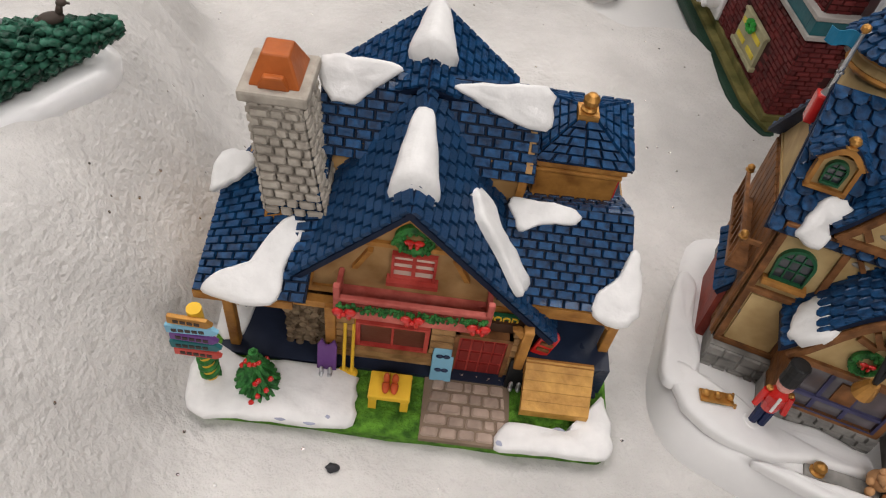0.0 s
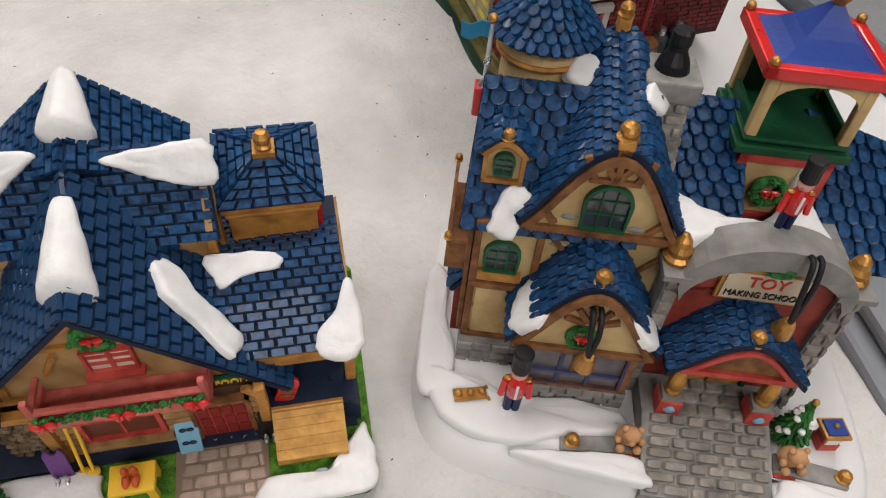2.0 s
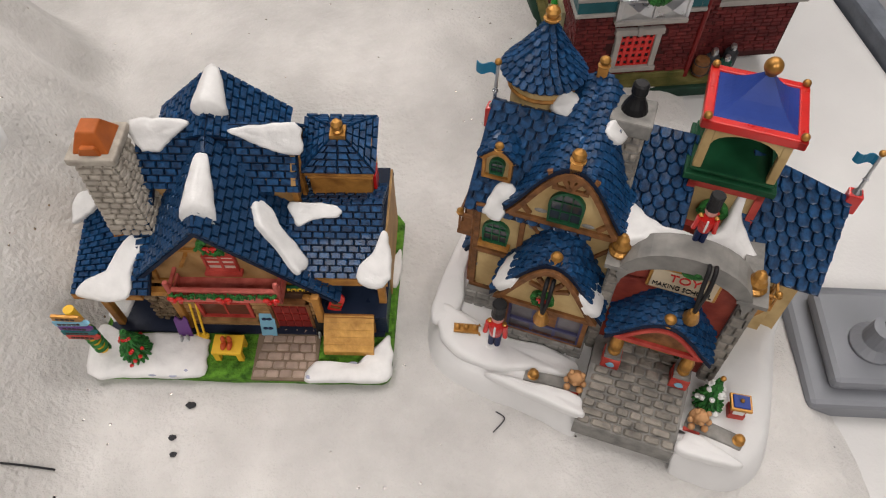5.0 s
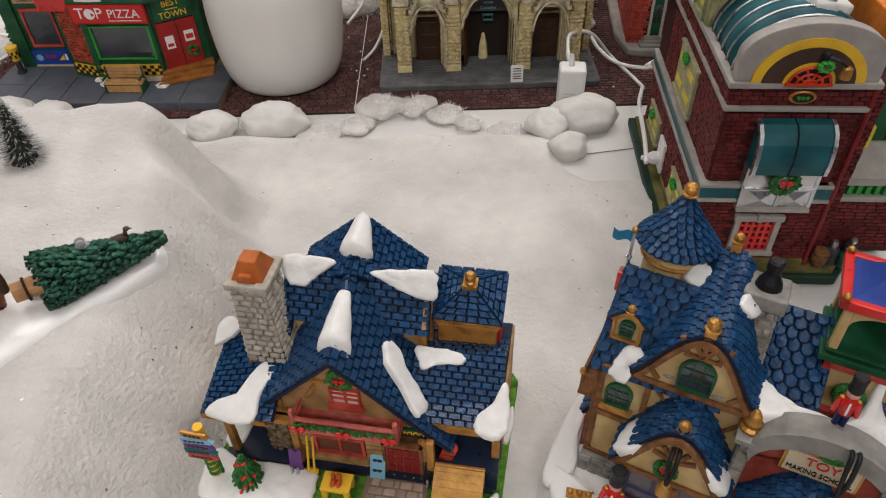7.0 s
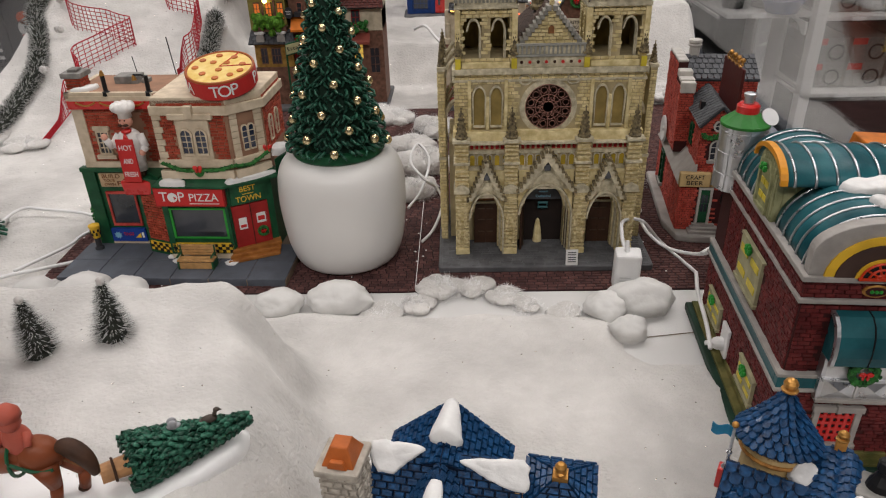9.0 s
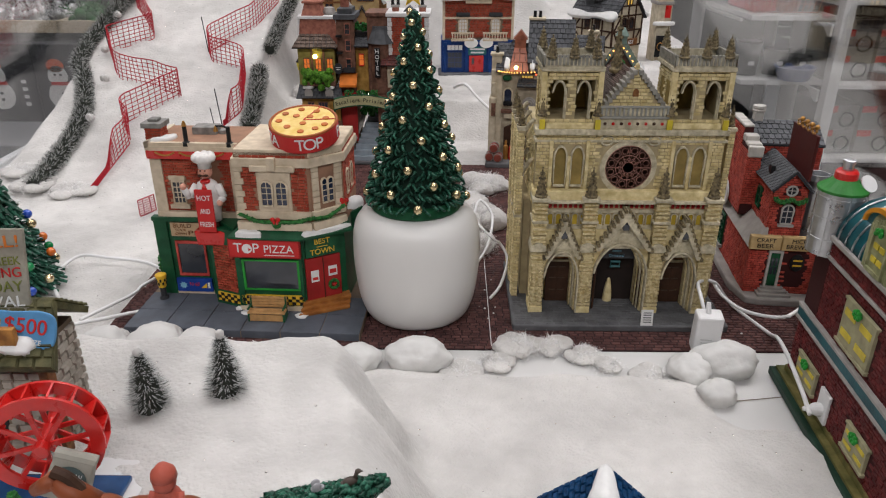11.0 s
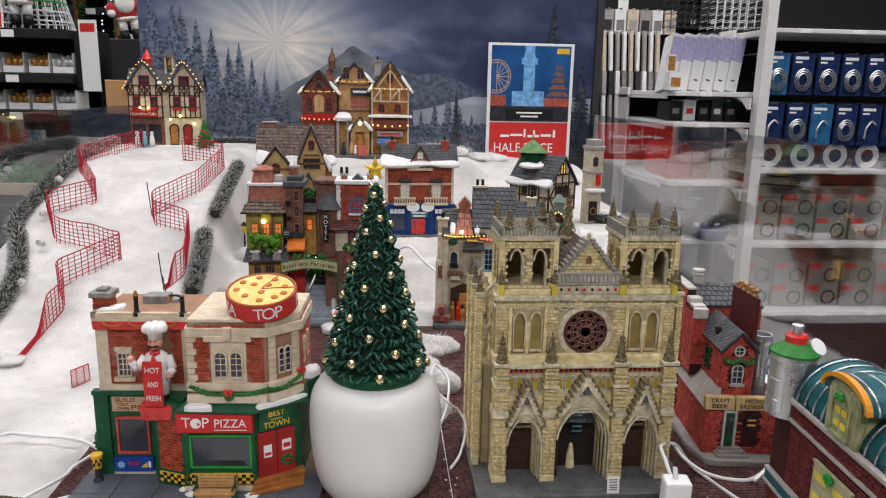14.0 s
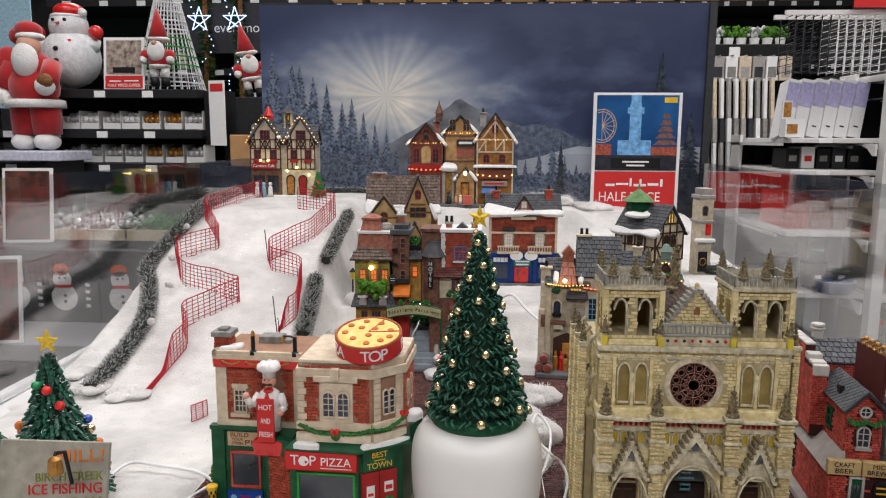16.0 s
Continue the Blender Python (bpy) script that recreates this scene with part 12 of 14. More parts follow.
def timber_hall():
  B = pose(.17, 1.2, .108, 0, 0, 4)
  T = thing("timber_hall", B, "white half-timbered tasting hall model with green cupola", "model house", "village model houses")
  solid("stone_footing", T, LIGHTSTONE, (.002, .1, .0, .07, -.01, .028), bev=.001)
  bricks("fieldstone", T, LIGHTSTONE, face_at(.002, 0), .098, .027, .009, .006, z0=.0, jit=.4)
  H = pose(.058, -.034, 0, 0, 0, 34)
  block(T, H, .07, .085, .0, .078, .044, IVORY, SLATE, "y", .006, .006, 4, .35)
  for M, w in ((H, .07), (H @ side_face((0, .085), (0, 0)), .085)):
    beams(T, M, [(w * k / 4, .03, w * k / 4, .078) for k in range(5)] + [(0, z, w, z) for z in (.03, .054, .077)] + [(w * .25, .03, w * .04, .054), (w * .75, .03, w * .96, .054), (w * .25, .076, w * .04, .054)])
    for k in (.375, .625):
      win(T, M, w * k, .057, .009, .016, DARKWOOD, GLASSDARK, 2, 3, True)
  beams(T, H, [(.035, .078, .035, .12), (.0175, .078, .0175, .098), (.0525, .078, .0525, .098), (.012, .092, .058, .092)])
  win(T, H, .035, .094, .012, .016, DARKWOOD, WARMGLASS, 2, 2, True)
  G = H @ face_at(.012, -.001)
  s = solid("brown_sign", T, WOOD, (.008, .046, -.004, .001, .03, .041), M=G, bev=.0004)
  words("EST", .0085, G @ pose(.03, -.0043, .0355), PAPER, s)
  # cupola
  bm = bmesh.new()
  lathe(bm, [(.02, .088), (.02, .108)], 8, pose(.045, .03, 0, 0, 0, 22))
  part("cupola_base", bm, SLATE, T)
  bm = bmesh.new()
  lathe(bm, [(.021, .108), (.021, .127), (.025, .128)], 8, pose(.045, .03, 0))
  cu = part("cupola_drum", bm, GREEN, T, "dark green louvred drum")
  for k in range(4):
    bm = bmesh.new()
    tube(bm, [(.045 + .0214 * math.cos(a * math.pi / 4), .03 + .0214 * math.sin(a * math.pi / 4), .111 + k * .004) for a in range(8)], .0008, 4, closed=True)
    part("louvre", bm, GREEN, cu)
  bm = bmesh.new()
  lathe(bm, [(.028, .126), (.014, .138), (.002, .147), (.0012, .153), (.0008, .156)], 10, pose(.045, .03, 0))
  part("cupola_roof", bm, mat("fresh_green_roof", (.10, .20, .07), .5, var=.25), T, "green ribbed cone roof")
  snow_patch(T, pose(.043, .008, .105, 30), [(-.026, -.002), (-.01, -.009), (.012, -.008), (.027, .004), (.025, .014), (.014, .003), (0, .0), (-.018, .005)], .0025, 9)
  # tower
  solid("tower", T, IVORY, (.138, .162, -.004, .03, -.01, .135), bev=.001)
  solid("tower_band", T, STONEGREY, (.136, .164, -.006, .032, .092, .097), (.136, .164, -.006, .032, .133, .139), (.14, .16, -.002, .028, .139, .15), bev=.0008)
  snow_patch(T, pose(.15, -.006, .062), [(-.014, -.004), (.014, -.004), (.014, .006), (-.014, .006)], .003, 4)
  solid("red_banner", T, SCARLET, (.15, .159, -.0065, -.0035, .072, .091), bev=.0006)
  win(T, face_at(0, -.004), .148, .106, .007, .014, UMBER, GLASSDARK, 1, 2, True)
  hg = solid("hanging_sign", T, BLACK, (.136, .151, -.018, -.016, .012, .046), bev=.0006)
  bm = bmesh.new()
  tube(bm, [(.1435 + .005 * math.cos(k * math.pi / 8), -.0185, .029 + .006 * math.sin(k * math.pi / 8)) for k in range(16)], .0007, 5, closed=True)
  part("gold_ring", bm, GOLD, hg)
  plant(T, ID, .166, -.01, .01, .007, 3, 30)
  # low tasting room before it
  C = pose(.178, 1.085, .01, 0, 0, -14)
  R = thing("tasting_room", C, "low shingled tasting room model with lit garlands", "model house", "village model houses")
  solid("wall", R, PINKBRICK, (.0, .085, .0, .07, -.006, .1), bev=.0006)
  block(R, pose(.02, -.012, 0), .056, .08, .0, .108, .04, UMBER, mat("grey_green_shingle", (.10, .13, .10), .6, island=.25), "y", .006, .006, 3, .6)
  block(R, pose(-.042, .0, 0), .06, .06, .0, .12, .034, IVORY, SLATE, "x", .005, .006, 8, .8)
  G = face_at(.02, -.012)
  s = solid("oval_sign", R, IVORY, (.014, .042, -.004, .0, .08, .098), M=G, bev=.004)
  words("TASTING", .0062, G @ pose(.028, -.0043, .0925), BLACK, s, width=.022)
  words("ROOM", .0062, G @ pose(.028, -.0043, .0855), BLACK, s, width=.014)
  win(R, G, .028, .04, .018, .034, WOOD, WARMGLASS, 2, 3, True, .002)
  ring_wreath(R, G @ pose(0, -.003, 0), .028, .122, .0075, .0022, 4)
  bulbs(R, [(.014, -.019, .104), (.048, -.019, .148), (.082, -.019, .104)], 22, r=.0012)
  for k, x in enumerate((-.03, .005)):
    stack(R, x, .03, .13, .013, .03, IVORY, 1, IVORY)
  bm = bmesh.new()
  lathe(bm, [(.011, .148), (.011, .158), (.014, .159), (.004, .17)], 4, pose(.048, .02, 0, 0, 0, 45))
  part("roof_lantern", bm, mat("verdigris_lantern", (.16, .22, .19), .6), R)
  bulbs(R, [(-.046, -.006, .118), (-.02, -.007, .117), (.016, -.006, .118)], 12, REDBULB, .0011)


def blue_shop():
  B = pose(-.044, 1.36, .058, 0, 0, 2)
  T = thing("optician_shop", B, "red brick shop model with cobalt blue ground floor", "model house", "village model houses")
  solid("base", T, BASEGREY, (-.006, .142, -.014, .075, -.008, .003), bev=.002)
  solid("ground_storey", T, COBALT, (0, .136, 0, .07, .003, .062), bev=.0006)
  for x in (.004, .044, .088, .128):
    solid("blue_pilaster", T, COBALT, (x, x + .006, -.003, .001, .003, .058), bev=.0004)
  for x in (.025, .112):
    win(T, ID, x, .012, .026, .028, COBALT, GLASSDARK, 4, 3)
    win(T, ID, x, .044, .028, .009, COBALT, PAPER, 4, 1)
  d = solid("red_door", T, SCARLET, (.052, .079, -.002, .001, .004, .034), bev=.0004)
  solid("door_pane", d, GLASSDARK, (.057, .061, -.0026, -.0018, .018, .03))
  s = solid("shop_sign", T, mat("teal_sign", (.03, .16, .17), .5), (.05, .084, -.003, .001, .036, .05), bev=.0004)
  solid("unread_words", s, PAPER, (.053, .081, -.0036, -.0028, .0445, .0475), (.055, .079, -.0036, -.0028, .0385, .0415))
  for x in (.055, .083):
    bm = bmesh.new()
    lathe(bm, [(.0125, -.001), (.0125, .001)], 24, pose(x, -.008, .058, 90), 1, .72)
    part("white_lens", bm, PAPER, T, "white oval spectacle lens")
  solid("brick_storey", T, MORTAR, (.004, .132, .004, .07, .062, .138))
  F = face_at(0, .004)
  bricks("brickwork", T, PIZZABRICK, F, .128, .07, .006, .0028, holes=[(.028, .07, .052, .106), (.088, .07, .112, .106)], x0=.004, z0=.066)
  solid("buff_band", T, BUFF, (.002, .134, .001, .005, .099, .103), (.002, .134, .0, .005, .134, .14), (.002, .007, .002, .005, .062, .14), (.129, .134, .002, .005, .062, .14), bev=.0005)
  for x in (.04, .1):
    w = win(T, F, x, .074, .014, .026, BUFF, PAPER, 3, 4, True, .0025)
    solid("dark_hood", w, DKGREY, (x - .0125, x + .0125, -.007, .001, .104, .111), M=F, bev=.002)
  for x0, x1 in ((.018, .06), (.076, .122)):
    solid("balustrade_rail", T, BUFF, (x0, x1, -.01, -.007, .0745, .077), (x0, x1, -.01, .003, .0615, .0645))
    for k in range(9):
      x = x0 + (x1 - x0) * (k + .3) / 9
      solid("baluster", T, BUFF, (x, x + .0018, -.0095, -.0075, .064, .075))
  block(T, pose(0, 0, 0), .136, .074, .138, .001, .034, MORTAR, SLATE, "x", .006, .006, 4, 1)
  block(T, pose(.046, -.001, 0), .044, .04, .13, .008, .034, PINKBRICK, SLATE, "y", .003, .006, 6, 0)
  win(T, pose(.046, -.001, 0), .022, .15, .009, .011, BUFF, PAPER, 2, 2)
  bm = bmesh.new()
  lathe(bm, [(.0055, 0), (.0055, .003), (.003, .0035)], 16, pose(.069, -.001, .138, 90))
  part("roundel", bm, DARKWOOD, T)
  solid("gable_band", T, BUFF, (.044, .092, -.0035, .002, .127, .133), (.052, .0625, -.003, .0, .137, .14), (.0755, .086, -.003, .0, .137, .14), bev=.0004)
  stack(T, .016, .03, .152, .013, .026, PIZZABRICK, 1, PINKBRICK)
  stack(T, .118, .03, .152, .013, .028, PIZZABRICK, 1, PINKBRICK)


def inn_house():
  B = pose(-.253, 1.215, .105, 0, 0, 6)
  T = thing("timber_inn", B, "cream half-timbered inn model with brown shingle roofs", "model house", "village model houses")
  solid("base", T, SNOWBASE, (-.004, .13, -.012, .08, -.02, .004), bev=.002)
  solid("lower_storey", T, PINKBRICK, (.004, .125, .002, .07, .0, .06), bev=.0006)
  block(T, pose(0, .02, 0), .122, .06, .05, .06, .056, TAN, BROWNSHINGLE, "x", .005, .006, 4, .7)
  block(T, pose(.0, 0, 0), .056, .05, .054, .042, .038, CREAM, BROWNSHINGLE, "y", .006, .006, 6, .7)
  G = ID
  beams(T, G, [(.001, .056, .001, .096), (.055, .056, .055, .096), (0, .096, .056, .096), (.016, .06, .004, .094), (.04, .06, .052, .094), (.001, .096, .028, .131), (.055, .096, .028, .131)], WOOD, .003)
  win(T, G, .028, .083, .011, .022, WOOD, GLASSDARK, 2, 4, True, .002)
  bm = bmesh.new()
  prism(bm, [(.006, .058), (.05, .058), (.05, .069), (.04, .077), (.016, .077), (.006, .069)], -.004, .001)
  s = part("white_sign", bm, PAPER, T, "white inn sign with dark letters")
  words("3", .016, face_at(.014, -.0042, .065), BLACK, s)
  solid("unread_words", s, DKGREY, (.023, .036, -.0045, -.0038, .0705, .0735), (.02, .047, -.0045, -.0038, .0615, .0655))
  quad_roof(T, (-.005, -.012, .05), (.062, -.012, .05), (.06, .002, .059), (-.003, .002, .059), 3, .006, BROWNSHINGLE, DKGREY, name="skirt_roof")
  for x, m in ((.02, WARMGLASS), (.04, GLASSDARK)):
    win(T, face_at(0, .002), x, .02, .012, .024, WOOD, m, 2, 2, True)
  H = face_at(.062, -.004)
  block(T, H, .05, .06, .06, .046, .062, CREAM, BROWNSHINGLE, "y", .005, .006, 9, .7)
  beams(T, H, [(.001, .06, .001, .106), (.049, .06, .049, .106), (0, .106, .05, .106), (.012, .12, .038, .12), (.001, .106, .025, .166), (.049, .106, .025, .166)], WOOD, .003)
  win(T, H, .025, .098, .026, .016, WOOD, GLASSDARK, 3, 2)
  win(T, H, .025, .13, .008, .014, BRICKRED, GLASSDARK, 2, 2, True)
  P = face_at(.064, -.014)
  block(T, P, .034, .03, .0, .058, .032, TAN, BROWNSHINGLE, "y", .005, .006, 12, 1)
  win(T, P, .017, .052, .009, .014, WOOD, GLASSDARK, 2, 2, True)
  win(T, P, .017, .008, .014, .036, BRICKRED, ORANGE, 1, 1, True, .003)
  ring_wreath(T, P @ pose(0, -.002, 0), .017, .03, .005, .0015, 3)
  quad_roof(T, (.1, -.006, .055), (.134, .012, .055), (.122, .03, .082), (.1, .02, .082), 5, .006, BROWNSHINGLE, DKGREY)
  for k in range(2):
    stack(T, .012 + .013 * k, .052, .15, .01, .02, PINKBRICK, 0)


def trio():
  B = pose(-.227, 1.65, .186)
  T = thing("alpine_terrace", B, "row of three red and ochre gabled townhouses with lights", "model house", "village model houses")
  solid("base", T, BASEGREY, (-.006, .252, -.03, .07, -.012, .003), bev=.002)
  for x0, w, h, rise, m, y, sd in ((.0, .076, .142, .045, mat("oxblood_wall_paint", (.13, .032, .024), .6, var=.35, scale=150, second=(.24, .07, .045)), .0, 1), (.08, .072, .165, .04, TAN, .012, 3), (.155, .083, .15, .06, mat("amber_plaster", (.33, .15, .035), .6, var=.35, scale=120, spots=.3), -.004, 5)):
    M = face_at(x0, y)
    block(T, M, w, .06, .0, h, rise, m, SLATE, "y", .006, .008, sd, 1)
    bulbs(T, [(x0 - .003, y - .008, h), (x0 + w / 2, y - .009, h - .001), (x0 + w + .003, y - .008, h)], 11, r=.0012)
  L, Mi, R = face_at(0, 0), face_at(.08, .012), face_at(.155, -.004)
  for x in (.016, .06):
    win(T, L, x, .098, .012, .03, BRICKRED, GLASSDARK, 2, 3, True)
  win(T, L, .038, .098, .018, .034, TAN, CREAM, 2, 2, True, .003)
  beams(T, L, [(.001, 0, .001, .14), (.075, 0, .075, .14), (0, .14, .076, .14), (0, .095, .076, .095), (.02, .143, .038, .165), (.056, .143, .038, .165), (0, .06, .076, .06)], UMBER, .0035)
  for x in (.016, .06):
    win(T, L, x, .022, .016, .03, DARKWOOD, GLASSDARK, 2, 2)
  win(T, L, .038, .15, .01, .02, DARKWOOD, GLASSDARK, 2, 2, True)
  bm = bmesh.new()
  lathe(bm, [(.008, .19), (.008, .208), (.0105, .209), (.003, .228), (.0004, .24)], 6, pose(.066, .03, 0))
  part("spire", bm, UMBER, T, "small dark roof spire")
  beams(T, Mi, [(.001, .08, .001, .165), (.071, .08, .071, .165), (0, .158, .072, .158), (0, .1, .072, .1), (.004, .168, .036, .2), (.068, .168, .036, .2)], UMBER, .0034)
  bulbs(T, [(.0, -.006, .082), (.038, -.008, .08), (.078, -.006, .082)], 9, REDBULB, .0018)
  solid("maroon_balcony", T, BRICKRED, (.0, .078, -.006, .001, .082, .092), bev=.0005)
  solid("dark_archway", T, OCHRE, (.082, .098, .0, .0125, .004, .075))
  solid("arch_pillar", T, STONEGREY, (.076, .082, -.006, .004, .0, .08), (.098, .104, -.004, .004, .0, .078), bev=.0005)
  snow_patch(T, pose(.09, -.002, .085, 25), [(-.016, -.01), (.018, -.01), (.014, .012), (-.01, .016)], .005, 3)
  for x in (.018, .05):
    win(T, Mi, x, .17, .014, .026, TAN, GLASSDARK, 2, 2, True)
  solid("shop_band", T, DKGREY, (.028, .068, -.004, .001, .134, .15), M=Mi, bev=.0005)
  solid("unread_words", T, PAPER, (.033, .063, -.0046, -.0038, .1395, .1445), M=Mi)
  for x in (.037, .058):
    win(T, Mi, x, .11, .016, .02, PINKBRICK, mat("coral_pane", (.4, .13, .1), .4) if x < .05 else bpy.data.materials["coral_pane"], 2, 2)
  block(T, face_at(.108, -.016), .042, .03, .0, .06, .026, TAN, SLATE, "y", .004, .007, 7, 1.3)
  win(T, face_at(.108, -.016), .021, .006, .016, .044, DARKWOOD, ORANGE, 1, 1, False, .004)
  bm = bmesh.new()
  ball(bm, (.129, -.02, .073), .004, seg=10, rings=7)
  part("porch_lamp", bm, bpy.data.materials["white_fairy_light"], T, "lit white porch lamp")
  beams(T, R, [(.001, .002, .001, .15), (.082, .002, .082, .15), (0, .15, .083, .15), (0, .122, .083, .122), (0, .092, .083, .092), (.02, .122, .02, .15), (.042, .122, .042, .15), (.062, .122, .062, .15), (.004, .124, .02, .148), (.042, .124, .06, .148), (.041, .15, .041, .205), (.012, .152, .04, .19), (.07, .152, .042, .19)], IVORY, .0034)
  for x in (.022, .058):
    win(T, R, x, .098, .013, .018, BRICKRED, GLASSDARK, 2, 2, True)
  win(T, R, .041, .165, .012, .028, BRICKRED, GLASSDARK, 2, 3, True)
  solid("balcony_garland", T, mat("maroon_garland", (.16, .05, .03), .6), (.002, .081, -.007, .001, .06, .082), M=R, bev=.001)
  bulbs(T, [(.158, -.013, .07), (.196, -.014, .067), (.236, -.013, .07)], 6, r=.002)
  snow_patch(T, pose(.197, -.01, .088), [(-.04, -.004), (.04, -.004), (.04, .004), (-.04, .004)], .003, 5)
  s = solid("shop_sign", T, STONEGREY, (.012, .07, -.005, .001, .044, .056), M=R, bev=.0005)
  solid("unread_words", s, SIGNRED, (.018, .064, -.0056, -.0048, .048, .052), M=R)
  awning(T, R, .012, .05, .042, .012, .018, mat("denim_canvas", (.06, .11, .26), .6))
  for x in (.02, .044):
    solid("stall_crate", T, mat("coral_crate", (.5, .12, .09), .5) if x < .03 else bpy.data.materials["coral_crate"], (x - .05, x - .03, -.03, -.016, .002, .024) if x < .03 else (x - .012, x + .006, -.02, -.008, .002, .034), M=R, bev=.0006)
  stack(T, .06, .04, .16, .014, .03, PINKBRICK, 1)
  stack(T, .168, .045, .18, .014, .03, STONEGREY, 1)
  for k, (x, m) in enumerate(((-.135, DKGREY), (-.118, BEAR), (-.108, SNOWBASE))):
    doll(x, 1.632, .189, .03 - .004 * k, m, "small painted villager doll on the terrace pavement")


def cafe():
  B = pose(-.585, 1.6, .205, 0, 0, 3)
  T = thing("carolers_cafe", B, "half-timbered red and cream cafe model with lights", "model house", "village model houses")
  solid("base", T, SNOWBASE, (-.006, .15, -.02, .075, -.012, .003), bev=.002)
  solid("shop_storey", T, UMBER, (.0, .07, .0, .065, .003, .062), bev=.0006)
  solid("side_storey", T, IVORY, (.07, .146, .001, .065, .003, .062), bev=.0006)
  block(T, pose(.0, .006, 0), .146, .06, .06, .062, .04, IVORY, SLATE, "x", .005, .007, 3, 0)
  for x0, w in ((.0, .068), (.084, .062)):
    M = face_at(x0, .0)
    block(T, M, w, .05, .06, .068, .048, IVORY, SLATE, "y", .006, .007, 6, 0)
    beams(T, M, [(w * k / 6, .062, w * k / 6, .128) for k in range(7)] + [(0, z, w, z) for z in (.062, .084, .108, .128)] + [(w * k / 6, .108, w * (k + 1) / 6, .128) for k in (0, 2, 3, 5)] + [(w * (k + 1) / 6, .108, w * k / 6, .128) for k in (0, 2, 3, 5)] + [(w * .14, .128, w * .14, .14), (w * .86, .128, w * .86, .14)])
    win(T, M, w / 2, .13, .02, .018, BRICKRED, GLASSDARK, 3, 2)
    for k in (.24, .76):
      win(T, M, w * k, .084, .014, .02, BRICKRED, GLASSDARK, 2, 2)
      solid("window_box", T, BRICKRED, (w * k - .009, w * k + .009, -.006, .0, .077, .083), M=M, bev=.0008)
    bulbs(T, [(x0 - .008, -.008, .122), (x0 + w / 2, -.009, .178), (x0 + w + .008, -.008, .122)], 18, r=.0012)
  s = solid("cafe_sign", T, BRICKRED, (.004, .058, -.006, .001, .062, .076), bev=.0005)
  words("Carolers Cafe", .0095, face_at(.031, -.0063, .069), PAPER, s, width=.049)
  for x in (.018, .05):
    win(T, ID, x, .01, .024, .036, DARKWOOD, GLASSDARK, 3, 1)
  for x, m in ((.09, ORANGE), (.118, BRICKRED)):
    win(T, ID, x, .006, .015, .04, DARKWOOD, m, 1, 1, True, .003)
  for x, z in ((.025, .082), (.042, .082), (.085, .058), (.106, .066), (.134, .05)):
    bm = bmesh.new()
    ball(bm, (x, -.01, z), .0026, seg=8, rings=6)
    part("lit_lantern", bm, bpy.data.materials["bright_yellow_lamp"], T)
  for x0, sd in ((.064, 1), (.088, 2)):
    snow_patch(T, pose(x0, -.002, .133) @ pose(0, 0, 0, 0, 55 if sd < 2 else -55, 0), [(-.004, -.003), (.005, -.004), (.006 if sd > 1 else .002, .03), (-.003, .03)], .002, sd)
  cu = solid("bell_cupola", T, IVORY, (.071, .075, .028, .044, .15, .19), (.086, .09, .028, .044, .15, .19), (.071, .09, .04, .044, .15, .19), (.069, .092, .026, .046, .188, .191))
  bm = bmesh.new()
  lathe(bm, [(.018, .19), (.001, .206)], 4, pose(.0805, .036, 0, 0, 0, 45))
  part("cupola_roof", bm, SLATE, cu)
  bm = bmesh.new()
  lathe(bm, [(.001, .187), (.004, .182), (.0055, .172), (.0045, .172)], 12, pose(.0805, .034, 0))
  part("bell", bm, GOLD, cu)
  bm = bmesh.new()
  lathe(bm, [(.01, .172), (.01, .182), (.012, .183), (.001, .204)], 8, pose(.031, .05, 0))
  part("red_turret", bm, SCARLET, T)
  for k, (x, m) in enumerate(((-.565, WHITE), (-.55, LBLUE), (-.535, SNOWBASE))):
    doll(x, 1.578, .207, .032, m, "small painted caroler doll before the cafe")
  fir = thing("cafe_fir", pose(-.428, 1.59, .205), "small dark toy fir beside the cafe", "toy fir")
  small_tree(fir, ID, .06, .018, "branch_mass", 14)


stairs_house()
candle_house()
timber_hall()
blue_shop()
inn_house()
trio()
cafe()
street_lamp(-.278, 1.2, ground(-.278, 1.2) - .002, .062)
street_lamp(-.268, 1.18, ground(-.268, 1.18) - .002, .1)
street_lamp(.088, 1.33, ground(.088, 1.33) - .002, .07)


# ---- half-price poster ----
PO = thing("half_price_poster", pose(.3143, 1.783, .16), "white-framed poster with night fair picture and red price band", "poster")
solid("holder", PO, PAPER, (-.106, .106, 0, .006, 0, .29), bev=.001)
solid("night_picture", PO, mat("print_night_blue", (.012, .06, .2), .35, var=.4, scale=9, second=(.02, .11, .3), bump=0), (-.098, .098, -.0008, 0, .103, .284))
solid("dark_ground", PO, mat("print_dark_ground", (.03, .03, .04), .35, var=.4, scale=60), (-.098, .098, -.0012, 0, .103, .14))
solid("red_band", PO, SIGNRED, (-.098, .098, -.0008, 0, .006, .1), label="red band with white letters")
words("HALF PRICE", .033, face_at(-.012, -.001, .037), PAPER, PO, width=.148)
solid("unread_words", PO, PAPER, *[(x, x + w, -.0012, 0, .064 + dz, .064 + dz + h) for x, w, dz, h in ((-.07, .022, 0, .006), (-.045, .03, .003, .005), (-.012, .005, 0, .02), (-.002, .03, 0, .006), (.012, .005, .004, .014), (.032, .026, .002, .006), (.062, .006, 0, .018))])
solid("black_label", PO, BLACK, (-.06, .06, -.0016, 0, .108, .133))
